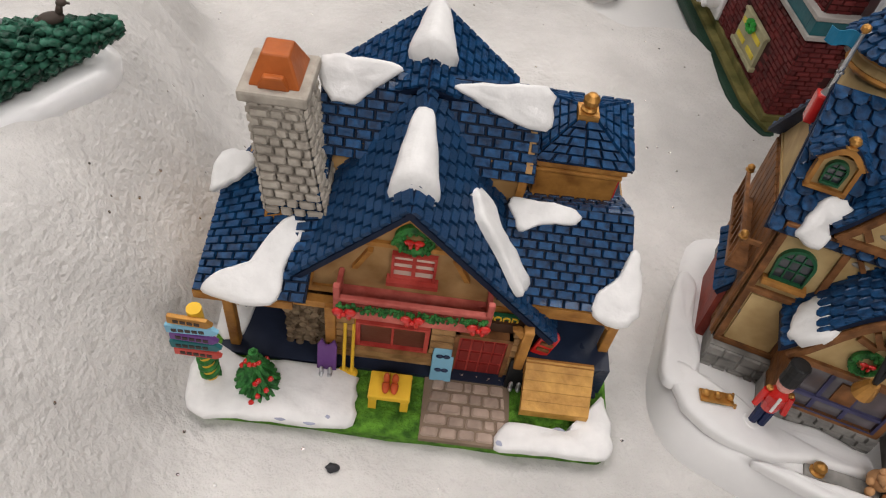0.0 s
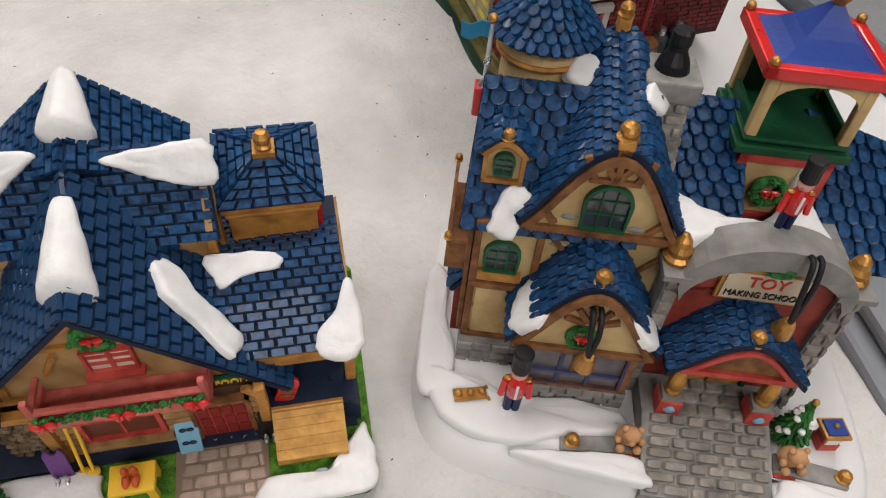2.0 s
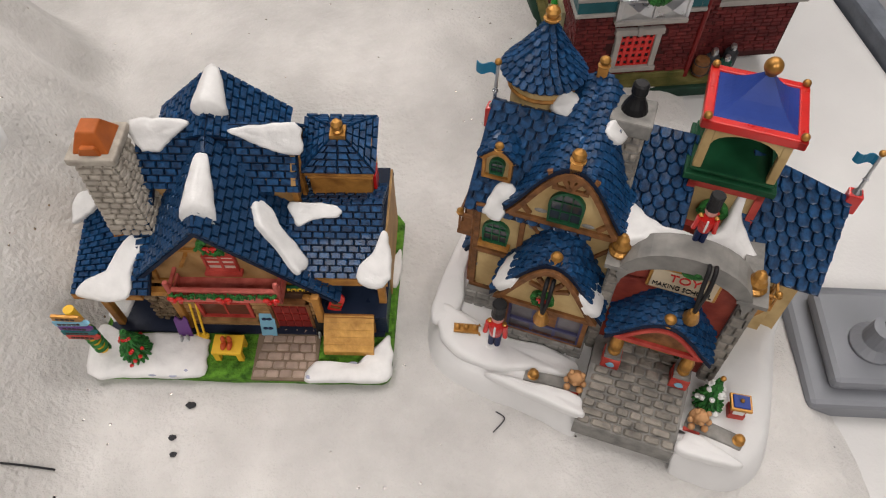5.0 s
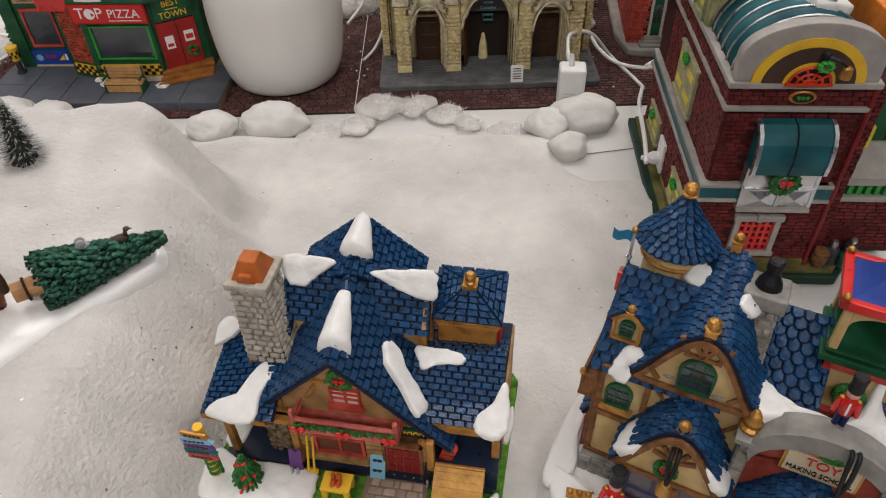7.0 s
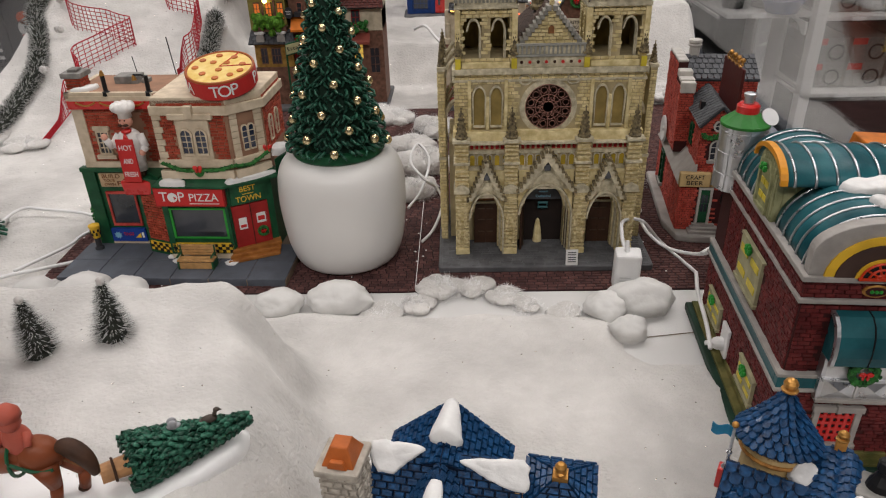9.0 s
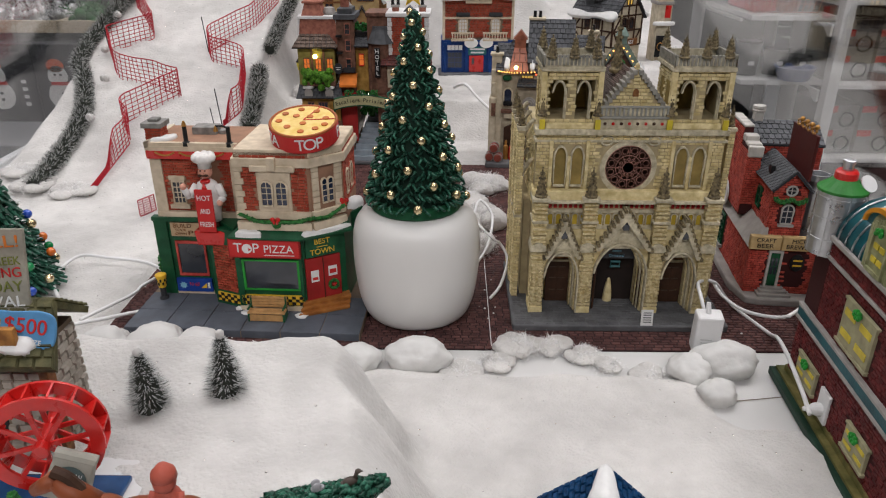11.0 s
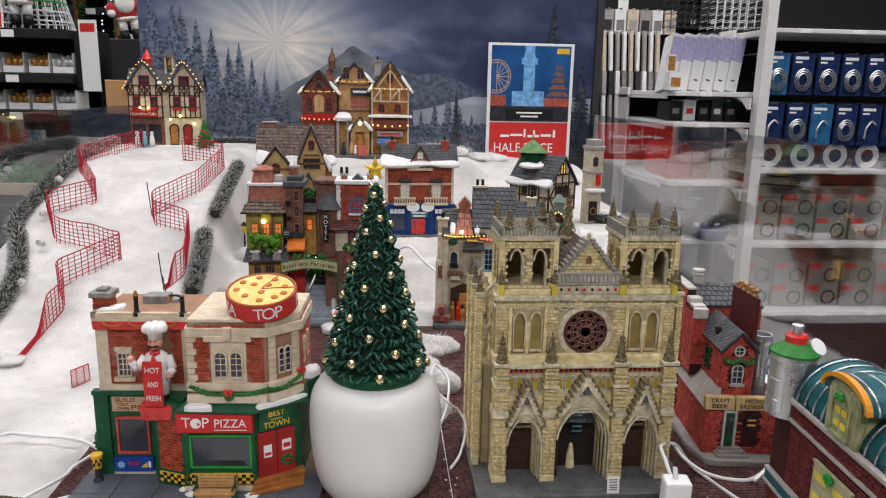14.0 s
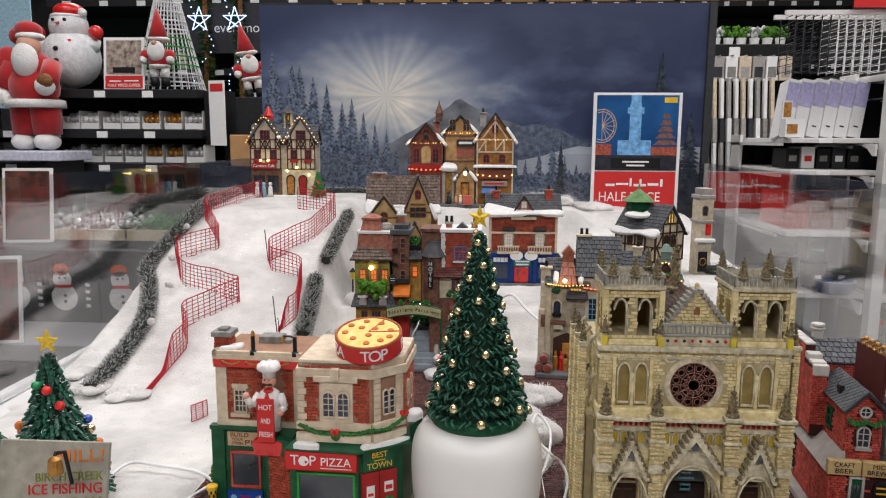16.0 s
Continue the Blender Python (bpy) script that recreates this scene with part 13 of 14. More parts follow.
solid("unread_words", PO, PAPER, (-.032, .032, -.002, -.0015, .122, .126), (-.022, .022, -.002, -.0015, .113, .117))
solid("yellow_mark", PO, YELLOW, (.063, .094, -.0012, 0, .266, .279))
bm = bmesh.new()
for r in (.04, .034):
  tube(bm, [(-.084 + r * math.cos(k * math.pi / 16) * .85, -.001, .21 + r * math.sin(k * math.pi / 16)) for k in range(-10, 11)], .001, 4)
for k in range(-4, 5):
  rod(bm, (-.084, -.001, .21), (-.084 + .034 * math.cos(k * .39), -.001, .21 + .04 * math.sin(k * .39)), .0007, seg=4)
part("ferris_wheel_print", bm, mat("print_warm_white", (.5, .36, .26), .4), PO)
LBPR = mat("print_ice_blue", (.16, .36, .62), .4, var=.4, scale=80)
solid("tower_print", PO, LBPR, (-.018, .01, -.0013, 0, .17, .262), (-.024, .016, -.0014, 0, .24, .255), (-.016, .008, -.0013, 0, .262, .284), (-.045, .035, -.0012, 0, .14, .176))
bm = bmesh.new()
for k in range(5):
  w = .03 - .005 * k
  prism(bm, [(.07 - w, .165 + .016 * k), (.07 + w, .165 + .016 * k), (.07 + w * .5, .177 + .016 * k), (.07 - w * .5, .177 + .016 * k)], -.0013, 0)
part("pagoda_print", bm, mat("print_pagoda", (.1, .12, .14), .4, var=.5, scale=120, second=(.3, .12, .08)), PO)
solid("stall_print", PO, mat("print_fair_red", (.32, .08, .05), .4, var=.5, scale=150), (.036, .098, -.0013, 0, .14, .16), (-.098, -.06, -.0013, 0, .14, .166))
for x in (-.06, .06):
  solid("foot", PO, ACRYLIC, (x - .02, x + .02, -.02, .04, -.006, .0))


# ---- figures: one mesh each ----
def figure(name, label, category, M, mats, *pieces, group=""):
  bm = bmesh.new()
  for mi, fn, args, kw in pieces:
    n = len(bm.faces)
    fn(bm, *args, **kw)
    bm.faces.ensure_lookup_table()
    for f in bm.faces[n:]:
      f.material_index = mi
  return single(name, bm, mats, label, category, group=group, M=M, smooth=True)


def B_(mi, c, r, sx=1, sy=1, sz=1):
  return (mi, ball, (c, r), dict(seg=16, rings=10, sx=sx, sy=sy, sz=sz))


def R_(mi, p, q, a, b):
  return (mi, rod, (p, q, a, b), dict(seg=12))


VELVET = mat("red_velvet", (.36, .012, .014), .8, var=.2, scale=30, sheen=.4)
FUR = mat("white_plush_fur", (.72, .71, .69), .9, var=.06, scale=60, bump=.9, bscale=220, bump_dist=.004, sheen=.3)
ICE = mat("pale_acrylic_wire", (.66, .67, .68), .35, var=.12, scale=60, bump=.8, bscale=130, bump_dist=.004)
figure("santa_statue", "standing plush santa statue in red velvet with white beard", "santa statue", pose(-1.5, 2.25, .292), [VELVET, FUR, SKIN, WOOD],
   R_(0, (-.035, 0, .05), (-.03, 0, .16), .042, .05), R_(0, (.035, 0, .05), (.03, 0, .16), .042, .05), B_(0, (0, 0, .2), .08, 1, .8, .9), R_(1, (0, 0, .135), (0, 0, .16), .09, .088), B_(0, (0, 0, .26), .062, 1, .8, .9),
   B_(1, (-.037, -.01, .028), .037, 1, 1.3, .8), B_(1, (.037, -.01, .028), .037, 1, 1.3, .8), R_(0, (-.065, 0, .27), (-.085, -.03, .19), .03, .03), R_(0, (.065, 0, .27), (.075, -.045, .2), .03, .028), B_(1, (.07, -.055, .2), .03), B_(1, (-.085, -.035, .17), .03),
   B_(3, (.08, -.07, .215), .025, 1, .7, .9), B_(2, (.005, -.02, .325), .036), B_(1, (.005, -.045, .28), .045, .9, .7, 1.2), B_(1, (.005, -.008, .355), .043, 1, 1, .35), B_(0, (-.005, 0, .375), .04, 1.05, 1, .75), B_(0, (-.045, .01, .36), .028), B_(0, (-.09, .02, .27), .05, .8, .9, 1.2))
figure("snowman_statue", "large glittering wire snowman statue in red hat and scarf", "snowman statue", pose(-1.488, 2.45, .502), [ICE, SCARLET, BLACK, SIGNRED],
   B_(0, (0, 0, .1), .1, 1, .9, 1), B_(0, (0, 0, .205), .064), B_(1, (.005, 0, .255), .052, 1, 1, .6), B_(0, (0, 0, .238), .058, 1, 1, .25), B_(0, (.055, -.01, .25), .016), R_(3, (0, 0, .148), (0, 0, .166), .058, .056), R_(3, (.035, -.06, .12), (.03, -.055, .155), .016, .014),
   R_(0, (-.08, 0, .13), (-.105, -.01, .165), .022, .02), B_(1, (-.108, -.01, .185), .026), R_(0, (.08, 0, .13), (.095, -.01, .16), .022, .02), B_(1, (.1, -.01, .185), .024), B_(2, (0, -.088, .125), .008), B_(2, (.002, -.092, .085), .008), B_(2, (-.02, -.058, .222), .006), B_(2, (.02, -.058, .222), .006), R_(1, (0, -.06, .21), (-.004, -.08, .208), .006, .001))
GN = figure("gnome_doll", "plush gnome doll with tall red hat and white beard", "gnome doll", pose(-1.134, 2.36, .502), [VELVET, FUR, BLACK, SKIN],
      R_(2, (-.018, 0, 0), (-.018, 0, .03), .015, .014), R_(2, (.018, 0, 0), (.018, 0, .03), .015, .014), R_(1, (-.018, 0, .028), (-.018, 0, .06), .014, .014), R_(1, (.018, 0, .028), (.018, 0, .06), .014, .014), B_(0, (0, 0, .09), .038, 1, .8, 1), B_(1, (0, 0, .066), .036, 1, .8, .3), B_(0, (-.04, -.01, .1), .018), B_(0, (.04, -.01, .1), .018), B_(1, (.045, -.02, .085), .013), B_(1, (-.045, -.02, .085), .013),
      B_(1, (0, -.024, .112), .03, 1, .5, 1.1), B_(3, (0, -.032, .137), .009), B_(1, (0, 0, .152), .038, 1, .9, .3), R_(0, (0, 0, .15), (-.003, .005, .25), .034, .003))
copy_thing(GN, pose(-.86, 2.5, .475, 0, -10, 25))
GS2 = thing("narrow_stand", pose(-.86, 2.5, FLOOR_Z), "narrow black stand under a gnome doll", "stand")
solid("column", GS2, SHELFBLACK, (-.06, .06, -.04, .1, 0, .475 - FLOOR_Z), bev=.003)


# ---- black shelves at the left ----
def shelf_unit(name, x0, x1, y0, y1, zs, m, label, lip=.028, back=None, end=True):
  T = thing(name, pose(0, 0, 0), label, "shelf unit", "shop shelves")
  for z in zs:
    s = solid("shelf", T, m, (x0, x1, y0, y1, z - lip, z), bev=.002)
    for k in range(int((x1 - x0) / .16)):
      x = x0 + .07 + k * .16
      solid("price_tag", s, PAPER, (x, x + .036, y0 - .003, y0, z - lip * .95, z - lip * .2))
  if back:
    solid("back_panel", T, back, (x0, x1, y1 - .02, y1, FLOOR_Z, max(zs)))
  for x in ((x0 - .01, x1) if end else ()):
    solid("upright", T, m, (x, x + .01, y1 - .1, y1, FLOOR_Z, max(zs) + .01), bev=.002)
    solid("bracket", T, m, *[(x, x + .008, y0 + .05, y1, z - lip * 1.6, z - lip) for z in zs])
  return T


shelf_unit("black_gondola", -1.72, -.985, 2.3, 2.62, (.49, .36, .25, .09, -.06), SHELFBLACK, "black steel shop shelving with boxed baubles", back=BLACK)
solid("base_plinth", bpy.data.objects["black_gondola"], SHELFBLACK, (-1.72, -.985, 2.33, 2.6, FLOOR_Z, -.08))
GLASSY = mat("clear_bauble", (.6, .6, .6), .12, metal=.4, var=.3, scale=60)
rnd = random.Random(9)
for z, row in ((.362, ((-1.44, 0), (-1.375, 2), (-1.3, 0), (-1.235, 2), (-1.165, 1), (-1.09, 1), (-1.02, 0))), (.252, ((-1.44, 0), (-1.37, 0), (-1.3, 0), (-1.23, 0), (-1.16, 1), (-1.09, 1), (-1.02, 0)))):
  for x, k in row:
    T = thing("bauble_box", pose(x, 2.34, z), "open white carton of shiny baubles under clear film", "bauble box", "boxed baubles")
    solid("carton", T, PAPER, (-.03, .03, 0, .1, 0, .02), (-.03, -.028, .002, .1, .02, .042), (.028, .03, .002, .1, .02, .06), bev=.0008)
    for i in range(3):
      for j in range(2):
        bm = bmesh.new()
        ball(bm, (-.018 + .018 * i, .014 + .03 * j, .032 + .012 * j), .0115, seg=10, rings=7)
        part("bauble", bm, (GLASSY, GOLD, PAPER)[k], T, smooth=True)
    solid("film", T, ACRYLIC, (-.0275, .0275, .001, .06, .056, .0568))
SG = thing("half_price_sign", pose(-1.26, 2.36, .492, -6, 0, 0), "white-framed half price offer sign with picture", "sign")
solid("board", SG, PAPER, (-.07, .07, 0, .004, 0, .172), bev=.001)
solid("picture", SG, mat("print_parlour", (.22, .16, .12), .4, var=.6, scale=60, second=(.5, .42, .36)), (-.06, .06, -.0008, 0, .05, .162))
solid("black_label", SG, BLACK, (-.038, .038, -.0012, 0, .055, .074))
solid("red_band", SG, SIGNRED, (-.064, .064, -.0008, 0, .004, .046))
words("HALF PRICE OFFER", .014, face_at(0, -.001, .014), PAPER, SG, width=.112)
solid("unread_words", SG, PAPER, (-.05, -.01, -.0012, 0, .026, .03), (.0, .05, -.0012, 0, .027, .031))
CN = thing("wire_light_cone", pose(-1.17, 2.52, .49), "large white and green wire light cone lamp", "light figure")
for k in range(14):
  bm = bmesh.new()
  z = k * .03
  r = .12 * (1 - k / 16)
  tube(bm, [(r * math.cos(a * math.pi / 12), r * math.sin(a * math.pi / 12), z + .003) for a in range(24)], .003, 5, closed=True)
  part("wire_ring", bm, BRIGHTGREEN if 3 <= k <= 6 else ICE, CN)
bm = bmesh.new()
for k in range(30):
  a = k * math.pi / 15
  rod(bm, (.12 * math.cos(a), .12 * math.sin(a), .0), (.02 * math.cos(a + .5), .02 * math.sin(a + .5), .41), .0022, seg=4)
part("wire_mass", bm, ICE, CN, kind="stuff")
SL = thing("white_display_shelf", pose(0, 0, 0), "pale lilac display shelf carrying the santa", "shelf")
solid("top", SL, mat("pale_lilac_board", (.55, .56, .66), .3), (-1.8, -1.345, 2.1, 2.29, .262, .292), bev=.004)
solid("leg", SL, SHELFBLACK, (-1.4, -1.37, 2.12, 2.28, FLOOR_Z, .262))
# garlands with star lights, sign board, poster
for x, sd in ((-1.205, 1), (-1.06, 2)):
  G = thing("pillar_garland", pose(x, 2.95, -.2), "dark hanging garland wound with blue-white lights", "garland", "hanging light garlands")
  L = [(.01 * math.sin(k), .01 * math.cos(k), .1 * k) for k in range(16)]
  v, f = bristle_geometry(L, lambda u: .045, 1300, .004, .05, sd)
  raw("leaf_mass", G, GARLAND, v, f)
  bm = bmesh.new()
  rod(bm, (0, 0, -.55), (0, 0, 1.6), .012, seg=8)
  part("pole", bm, WOOD, G)
  bulbs(G, [(.05 * math.sin(k * 2), -.05, .1 * k + .2) for k in range(14)], 60, mat("cold_star_light", (.5, .6, 1.0), .4, emit=(.45, .6, 1.0), emit_strength=2) if sd == 1 else bpy.data.materials["cold_star_light"], .003)
  bm = bmesh.new()
  for q in range(5):
    a0, a1 = q * 1.2566, (q + 2) * 1.2566
    rod(bm, (.05 * math.sin(a0), -.06, 1.0 + .05 * math.cos(a0)), (.05 * math.sin(a1), -.06, 1.0 + .05 * math.cos(a1)), .002, seg=5)
  part("star_outline", bm, bpy.data.materials["cold_star_light"], G)
shelf_unit("back_gondola", -1.9, -.7, 3.0, 3.3, (.9, .62, .44, .3, .1), SHELFBLACK, "dark rear shelving with vases and boxes", back=mat("dark_green_panel", (.012, .03, .022), .7))
BDN = thing("dark_header_board", pose(-1.08, 2.98, .72), "dark grey header board with white words", "sign board")
solid("board", BDN, DKGREY, (-.24, .26, 0, .015, -.04, .16))
words("even more", .055, face_at(.02, -.002, .06), PAPER, BDN)
for k in range(12):
  x = -1.35 + .06 * k
  bm = bmesh.new()
  lathe(bm, [(.014, 0), (.02, .03), (.016, .07), (.01, .08), (.013, .085)], 12)
  single("vase", bm, (BUFF, PAPER, OCHRE, STONEGREY)[k % 4], "small pale vase on the rear shelf", "vase", group="shelf vases", M=pose(x, 3.06, .44 if k % 2 else .62), smooth=True)
BP = thing("blue_wall_poster", pose(-2.05, 2.9, .45), "pale blue poster on a dark stand", "poster")
solid("stand", BP, SHELFBLACK, (-.06, -.04, .01, .03, FLOOR_Z - .45, .6))
solid("sheet", BP, mat("powder_blue_print", (.34, .52, .62), .5), (-.25, .14, 0, .01, 0, .7))
CB = thing("open_carton", pose(-.74, 2.12, FLOOR_Z), "brown cardboard carton on a stand", "carton")
solid("stand", CB, SHELFBLACK, (-.1, .16, 0, .3, 0, 1.03))
solid("carton", CB, CARD, (-.085, .15, .01, .28, 1.03, 1.125), bev=.003)
TG = thing("shelf_end_sign", pose(-.935, 2.33, .36, 0, 0, -15), "small white and red shelf-end sign", "sign")
solid("card", TG, PAPER, (-.03, .03, 0, .003, -.05, .16))
solid("red_band", TG, SIGNRED, (-.024, .024, -.0008, 0, .125, .15))
solid("clip", TG, SHELFBLACK, (-.05, -.03, .0, .02, -.02, .12))
# lower left: bauble trays and snowman cartons
LS = thing("low_stand", pose(0, 0, 0), "grey low display stand under the trays", "stand")
solid("top", LS, mat("mid_grey_board", (.2, .2, .21), .4), (-1.6, -.83, 1.74, 2.26, .03, .055), (-1.6, -.83, 1.5, 2.26, -.17, -.13), bev=.003)
solid("core", LS, SHELFBLACK, (-1.58, -.86, 1.9, 2.2, FLOOR_Z, .03))
for k, x in enumerate((-1.5, -1.31, -1.12, -.95)):
  T = thing("bauble_tray", pose(x, 1.98, .055), "wooden tray heaped with glittering glass ornaments", "tray", "ornament trays")
  solid("tray_wall", T, BUFF, (-.088, .088, -.1, -.092, 0, .03), (-.088, .088, .092, .1, 0, .03), (-.088, -.08, -.092, .092, 0, .03), (.08, .088, -.092, .092, 0, .03), bev=.001)
  rnd = random.Random(k)
  bm = bmesh.new()
  for i in range(70):
    ball(bm, (rnd.uniform(-.076, .076), rnd.uniform(-.086, .086), rnd.uniform(.012, .05)), rnd.uniform(.008, .015), seg=8, rings=6)
  for i in range(60):
    p = Vector((rnd.uniform(-.076, .076), rnd.uniform(-.086, .086), rnd.uniform(.03, .06)))
    rod(bm, p, p + Vector((rnd.uniform(-1, 1), rnd.uniform(-1, 1), rnd.uniform(0, 1))) * .03, .002, .001, 4)
  part("ornament_mass", bm, GLASSY if k < 3 else GARLAND, T, kind="stuff", smooth=True)
for k, x in enumerate((-1.23, -1.105, -.955)):
  T = thing("snowman_carton", pose(x, 1.7, -.13), "grey carton printed with a white snowman in orange hat", "carton", "snowman cartons")
  solid("carton", T, mat("charcoal_carton", (.06, .06, .066), .5, var=.1) if k == 0 else bpy.data.materials["charcoal_carton"], (-.062, .085, 0, .18, 0, .185), bev=.001)
  for nm, m, c, r, sz in (("body_print", FUR, (-.005, .065), .034, 1), ("head_print", FUR, (-.008, .112), .024, 1), ("hat_print", mat("orange_print", (.62, .11, .03), .5) if k == 0 else bpy.data.materials["orange_print"], (-.01, .136), .021, .75)):
    bm = bmesh.new()
    lathe(bm, [(r, 0), (r, .0008)], 20, pose(c[0], -.0005 - .0006 * (nm[0] == "h"), c[1], 90), 1, sz)
    part(nm, bm, m, T)
  bm = bmesh.new()
  for c, r in (((-.014, .115), .003), ((.0, .115), .003), ((-.002, .07), .004), ((-.002, .055), .004)):
    lathe(bm, [(r, 0), (r, .0008)], 10, pose(c[0], -.0022, c[1], 90))
  part("button_print", bm, BLACK, T, kind="stuff")
  solid("scarf_print", T, SIGNRED, (-.027, .016, -.0024, 0, .09, .098))
  solid("unread_words", T, PAPER, *[(.05, .062, -.0008, 0, .04 + .018 * q, .048 + .018 * q) for q in range(4)])
PP = thing("santa_poster", pose(-1.27, 1.82, .055, -8, 0, 8), "white-framed dark green poster leaning on the trays", "poster", "leaning posters")
solid("frame", PP, PAPER, (-.07, .06, 0, .006, 0, .2), bev=.001)
solid("picture", PP, mat("print_green_parlour", (.02, .05, .03), .4, var=.6, scale=40, second=(.2, .06, .05)), (-.062, .052, -.0008, 0, .008, .192))
copy_thing(PP, pose(-1.42, 1.8, .055, -8, 0, 8))
copy_thing(PP, pose(-1.16, 1.5, -.13, -8, 0, 12))

# ---- white shelves at the right ----
WR = shelf_unit("white_shelving", .78, 1.01, 2.02, 2.5, (.345, .258, .088, -.085), SHELFWHITE, "white steel shelving with cartons and baskets", .014, BLACK)
solid("post", WR, SHELFWHITE, (.985, 1.015, 1.94, 1.975, FLOOR_Z, 1.2), label="white perforated post", bev=.001)
for z in (.33, .243, .073, -.1):
  bm = bmesh.new()
  prism(bm, [(0, z), (.09, z), (.09, z - .004), (.045, z - .01), (.012, z - .032), (0, z - .032)], .97, .976, pose(0, 1.96, 0, 0, 0, 90) @ Matrix.Scale(-1, 4, (0, 1, 0)))
  part("cantilever", bm, SHELFWHITE, WR)
LAV = mat("lavender_print", (.42, .40, .62), .45)
for k in range(6):
  T = thing("tall_carton", pose(.79 + .038 * k, 2.1, .347, -12, 12, 0), "tall white carton with lavender upper print", "carton", "leaning cartons")
  solid("body", T, PAPER, (-.018, .018, 0, .06, 0, .17), bev=.001)
  solid("upper_print", T, LAV, (-.0175, .0175, -.0008, 0, .09, .16))
  solid("unread_words", T, DKGREY, (-.006, .006, -.0008, 0, .03, .034))
for k in range(5):
  T = thing("kitchen_carton", pose(.81 + .042 * k, 2.08, .26), "small dark carton on the white shelf", "carton", "dark cartons")
  solid("body", T, (BLACK, PAPER, BLACK, DKGREY, BLACK)[k], (-.018, .018, 0, .1, 0, .055 + .005 * (k % 2)), bev=.001)
  solid("label_print", T, (GREY, SIGNRED, GREY, PAPER, GREY)[k], (-.01, .01, -.0008, 0, .02, .036))
T = thing("orange_flyer_box", pose(.79, 2.05, .347), "orange and white leaflet box", "leaflet box")
solid("box", T, PAPER, (-.022, .03, -.01, .03, 0, .05), (-.022, .004, .02, .03, .05, .1))
solid("print", T, ORANGE, (-.018, .002, .0188, .02, .055, .095), (-.018, .01, -.0112, -.01, .01, .035))
BK = thing("wire_basket", pose(.89, 2.07, .09), "copper-red wire basket filled with packs", "wire basket")
bm = bmesh.new()
for k in range(14):
  rod(bm, (-.1 + .0146 * k, 0, 0), (-.11 + .0165 * k, -.012, .11), .0012, seg=4)
for j in range(6):
  rod(bm, (-.1 - .002 * j, -.0024 * j, .022 * j), (.09 + .003 * j, -.0024 * j, .022 * j), .0012, seg=4)
part("wire_front", bm, mat("copper_wire", (.5, .2, .13), .35, metal=.7), BK)
solid("pack", BK, SIGNRED, (-.09, -.02, .015, .2, 0, .1), bev=.004)
solid("pack", BK, mat("brick_red_pack", (.25, .06, .04), .5), (-.015, .04, .015, .2, 0, .09), bev=.004)
solid("pack", BK, GREY, (.045, .085, .015, .2, 0, .11), bev=.004)
for k, x in enumerate((.82, .9, .965)):
  T = thing("black_bin", pose(x, 2.1, -.083), "black plastic bin on the low shelf", "bin", "black bins")
  bm = bmesh.new()
  lathe(bm, [(.028, 0), (.036, .09 - .02 * k), (.038, .092 - .02 * k), (.03, .092 - .02 * k)], 20)
  part("body", bm, BLACK, T, smooth=False)
  solid("label_print", T, PAPER, (-.008, .008, -.0375, -.0345, .03, .04))
T = thing("blue_basin", pose(.93, 2.03, -.085), "dark blue plastic basin", "basin")
bm = bmesh.new()
lathe(bm, [(.04, 0), (.055, .035), (.057, .036), (.05, .036), (.038, .005)], 20)
part("body", bm, COBALT, T)
# hanging goods wall
HW = shelf_unit("hanging_goods_wall", .55, 1.0, 2.6, 2.9, (.665,), BLACK, "black slat wall with hanging packs and plants above", .05, BLACK)
for k in range(9):
  x = .6 + .045 * k
  T = thing("flat_pack", pose(x, 2.56, .5), "grey card pack hanging from a hook", "hanging pack", "hanging packs")
  solid("card", T, (STONEGREY, PAPER, BUFF)[k % 3], (-.02, .02, 0, .02, .04, .12), bev=.001)
  solid("print", T, (DKGREY, GREY, STONEGREY)[k % 3], (-.014, .014, -.0008, 0, .05, .085))
  solid("hook", T, SILVER, (-.002, .002, -.01, .06, .12, .124))
for k in range(16):
  x = .56 + .0235 * k
  T = thing("long_pack", pose(x, 2.48, .13, 0, -3, 0), "long slim hanging pack with pale handle", "hanging pack", "hanging utensils")
  solid("handle", T, (PAPER, STONEGREY, PAPER, BUFF)[k % 4], (-.006, .006, 0, .02, .28, .41), bev=.002)
  solid("sleeve", T, (DKGREY, STONEGREY, GREY, PAPER)[(k * 3) % 4], (-.0075, .0075, -.002, .022, .2, .28), bev=.002)
  solid("blade", T, (STONEGREY, SNOWBASE, GREY, PAPER)[k % 4], (-.006, .006, 0, .02, .0, .2), bev=.003)
  solid("hook", T, SILVER, (-.0015, .0015, .008, .14, .41, .414))
for k in range(9):
  T = thing("potted_plant", pose(.62 + .045 * k, 2.68, .665), "small potted green plant on the top shelf", "plant", "shelf plants")
  bm = bmesh.new()
  lathe(bm, [(.014, 0), (.018, .03), (.015, .03)], 12)
  part("pot", bm, PAPER, T)
  plant(T, ID, 0, 0, .05, .028, k, 40, GRASS if k % 3 else FROST)
for k in range(12):
  x = .75 + .022 * k
  T = thing("wire_rack_pack", pose(x, 1.98, .52), "white wire rack hanging in a row", "wire rack", "hanging racks")
  bm = bmesh.new()
  for j in range(9):
    rod(bm, (0, 0, .018 * j), (0, .1, .018 * j), .0011, seg=4)
  for y in (0, .1):
    rod(bm, (0, y, -.004), (0, y, .15), .0016, seg=5)
  part("rack", bm, WHITE if k > 4 else DKGREY, T)
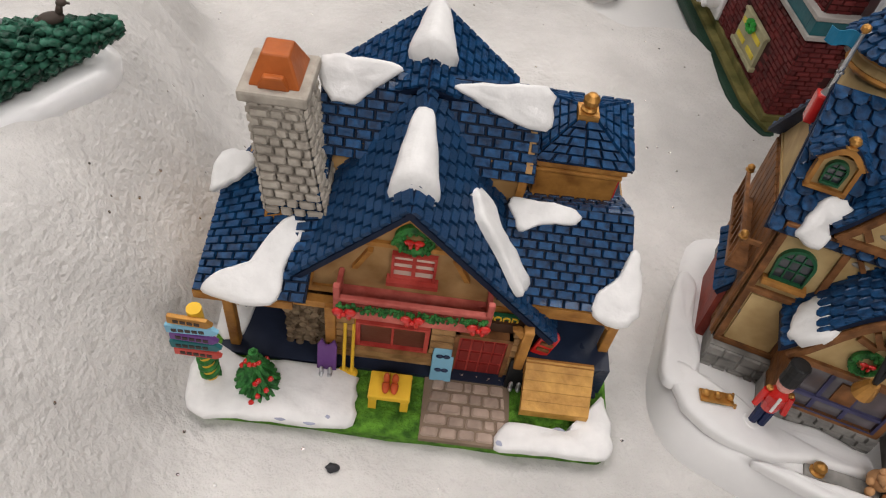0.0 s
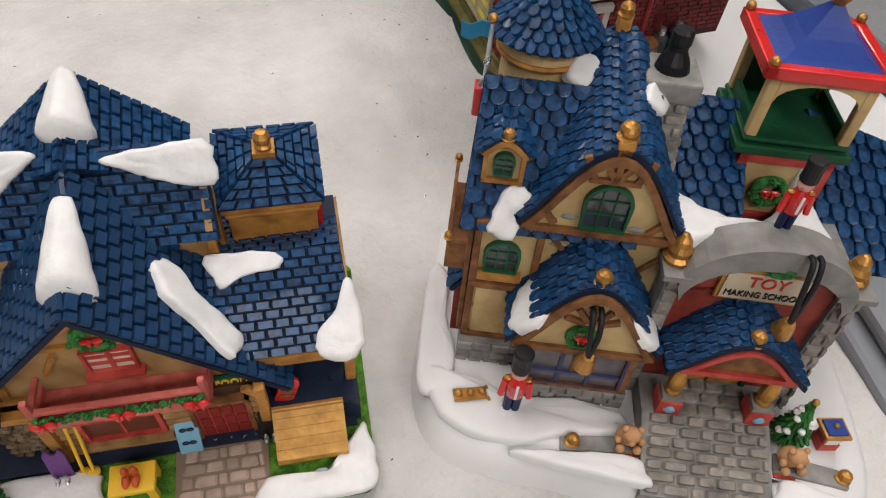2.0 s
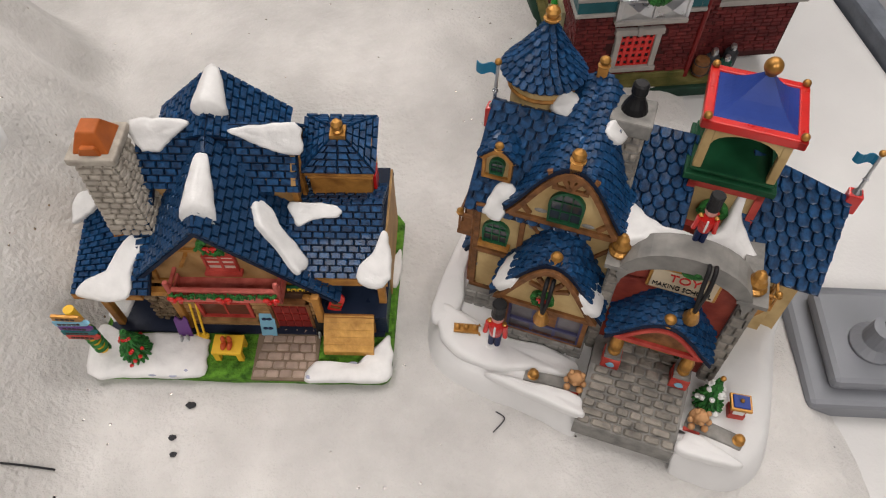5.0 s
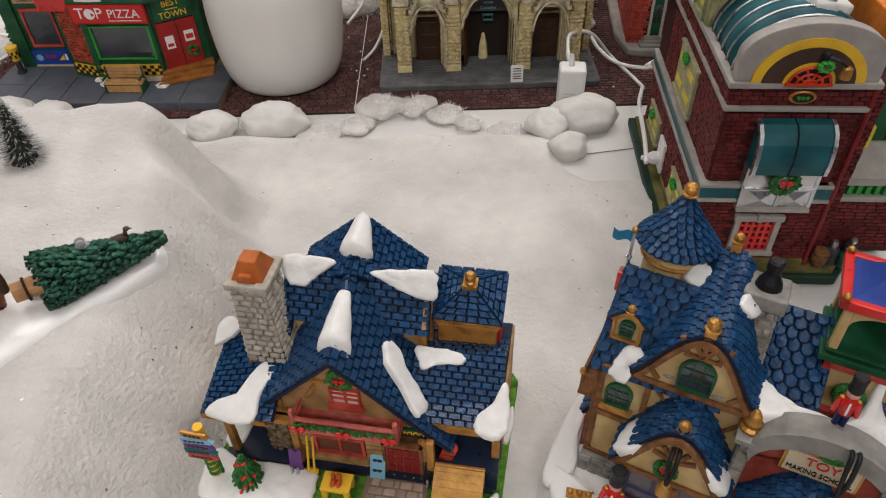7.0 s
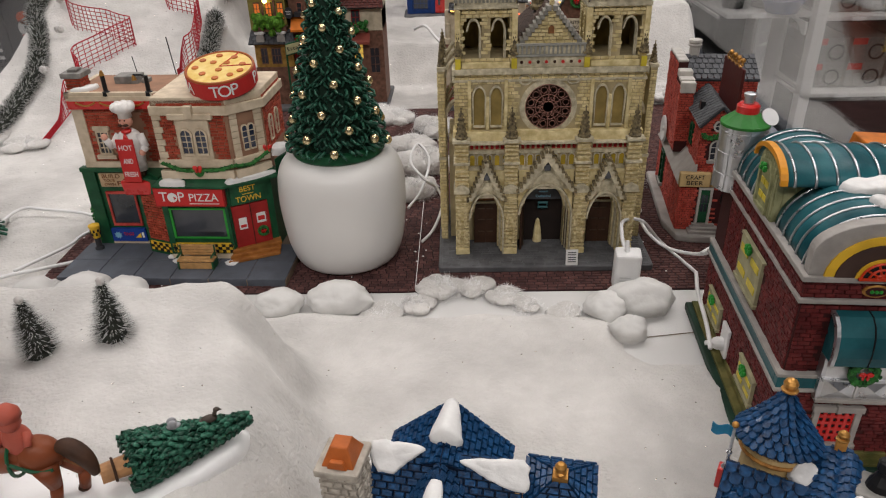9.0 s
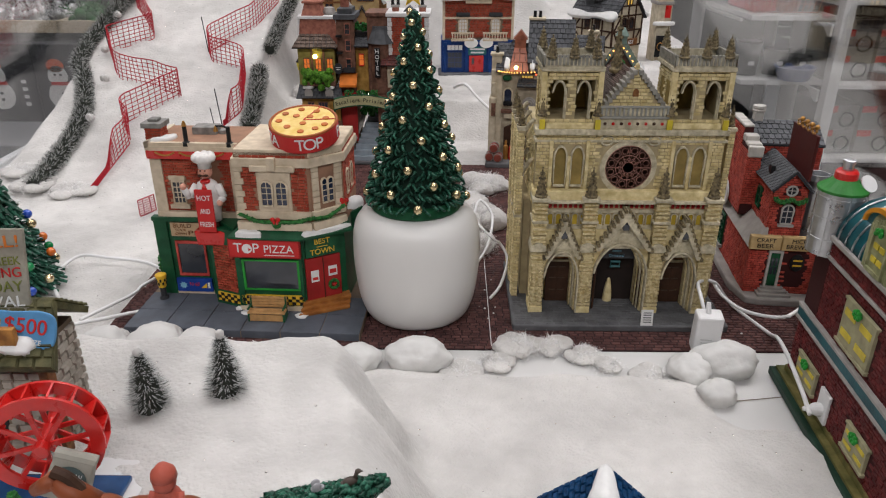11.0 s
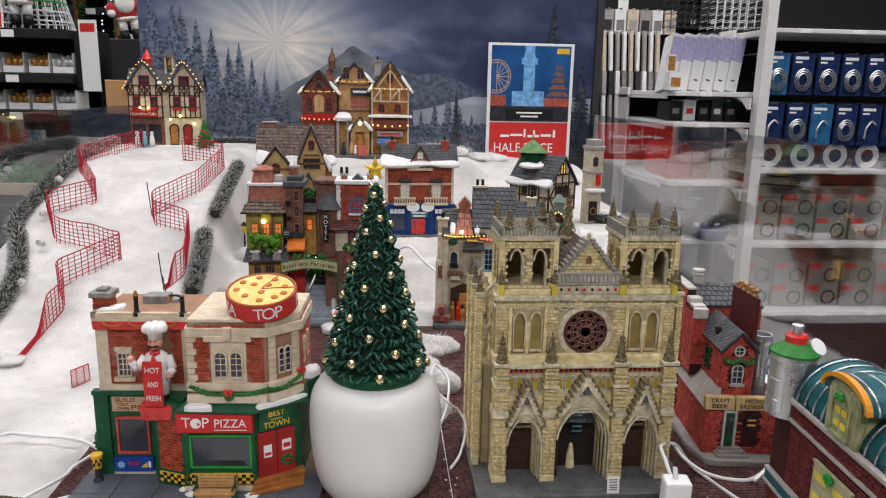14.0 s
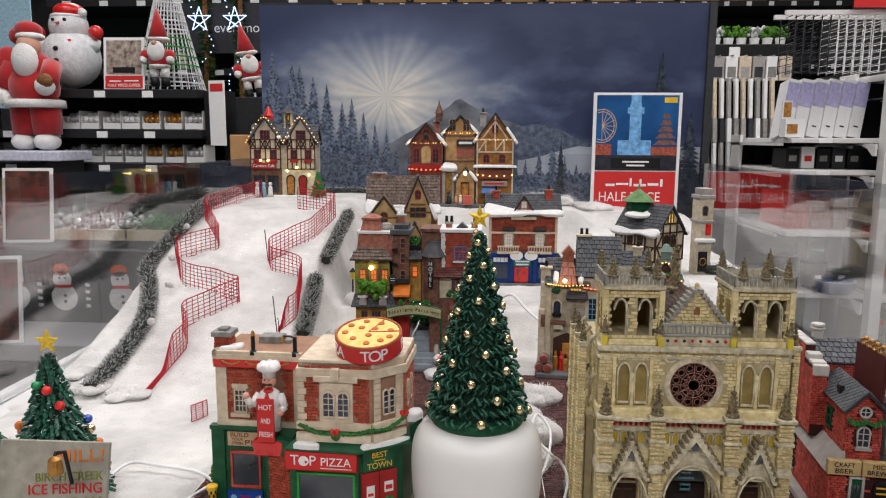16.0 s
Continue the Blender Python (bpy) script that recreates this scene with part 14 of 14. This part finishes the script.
RL = thing("hanging_rail", pose(.72, 1.95, .66), "white steel rail carrying the wire racks", "rail")
solid("bar", RL, SHELFWHITE, (0, .34, .02, .03, 0, .012), (0, .34, .095, .105, 0, .012))
solid("side_plate", RL, SHELFWHITE, (.29, .3, .0, .12, -.03, .012))
solid("red_topper", RL, SIGNRED, (.16, .34, .0, .004, .014, .05))
# blue packs and boxes right of the post
RB = shelf_unit("blue_goods_shelving", 1.03, 1.75, 1.98, 2.3, (.52, .13, -.09, -.3), SHELFWHITE, "white shelving with blue packs and boxes", .012, BLACK)
NAVYPACK = mat("navy_pack_card", (.012, .026, .085), .35, var=.5, scale=40)
SKYPACK = mat("sky_pack_card", (.025, .11, .24), .35, var=.4, scale=40)
for k in range(18):
  z = (.34, .2)[k % 2]
  T = thing("blue_pack", pose(1.065 + .074 * (k // 2), 2.0, z), "navy card pack with a bright metal fitting", "hanging pack", "blue packs")
  solid("card", T, SKYPACK if k in (0, 5, 13) else NAVYPACK, (-.032, .032, 0, .008, 0, .115), bev=.001)
  solid("pale_print", T, PAPER, (-.026, .012, -.0006, .0002, .098, .106), (-.026, -.006, -.0006, .0002, .088, .093))
  bm = bmesh.new()
  if k % 4 == 1:
    tube(bm, smooth_line([(-.015, -.004, .02), (-.012, -.004, .05), (.002, -.004, .068), (.016, -.004, .06)], 5), .003, 6)
  else:
    for r in (.024, .019, .014):
      tube(bm, [(r * math.cos(a * math.pi / 10), -.004, .042 + 1.25 * r * math.sin(a * math.pi / 10)) for a in range(20)], .0019, 5, closed=True)
  part("fitting", bm, SILVER, T)
  solid("hook", T, SILVER, (-.002, .002, -.01, .29, .115, .119))
for k in range(6):
  T = thing("coil_pack", pose(1.08 + .1 * k, 2.02, .132), "clear pack with a coiled white hose", "coil pack", "coil packs")
  bm = bmesh.new()
  for r in (.034, .028, .022):
    tube(bm, [(r * math.cos(a * math.pi / 12), 0, .036 + r * math.sin(a * math.pi / 12)) for a in range(24)], .0026, 5, closed=True)
  part("coil", bm, WHITE, T)
  solid("card", T, NAVYPACK, (-.04, .04, .004, .008, 0, .074))
for k in range(10):
  T = thing("tool_carton", pose(1.085 + .11 * (k % 5), 2.03, -.088 if k < 5 else -.298), "grey carton with red corner and ring print", "carton", "grey cartons")
  solid("body", T, GREY, (-.05, .05, 0, .2, 0, .07), (-.05, .05, 0, .2, .0705, .14), bev=.001)
  solid("red_corner", T, SIGNRED, (-.05, -.01, -.0008, 0, .05, .068), (-.05, -.01, -.0008, 0, .12, .138))
  bm = bmesh.new()
  for z in (.03, .1):
    tube(bm, [(.02 + .02 * math.cos(a * math.pi / 10), -.001, z + .02 * math.sin(a * math.pi / 10)) for a in range(20)], .003, 5, closed=True)
  part("ring_print", bm, BLACK, T)
# far wall of cartons behind the backdrop
shelf_unit("far_racking", -2.4, 2.6, 5.6, 6.2, (1.35, .9, .45, .0), SHELFBLACK, "far tall racking with cartons", .04, DKGREY)
for k in range(14):
  T = thing("far_carton", pose(-2.2 + .34 * k, 5.75, 1.35), "brown cardboard carton on far racking", "carton", "far cartons")
  solid("body", T, CARD, (-.14, .14, 0, .35, 0, .24 + .03 * (k % 3)), bev=.004)
  solid("dark_print", T, WOOD, (-.07, .07, -.001, 0, .09, .15))
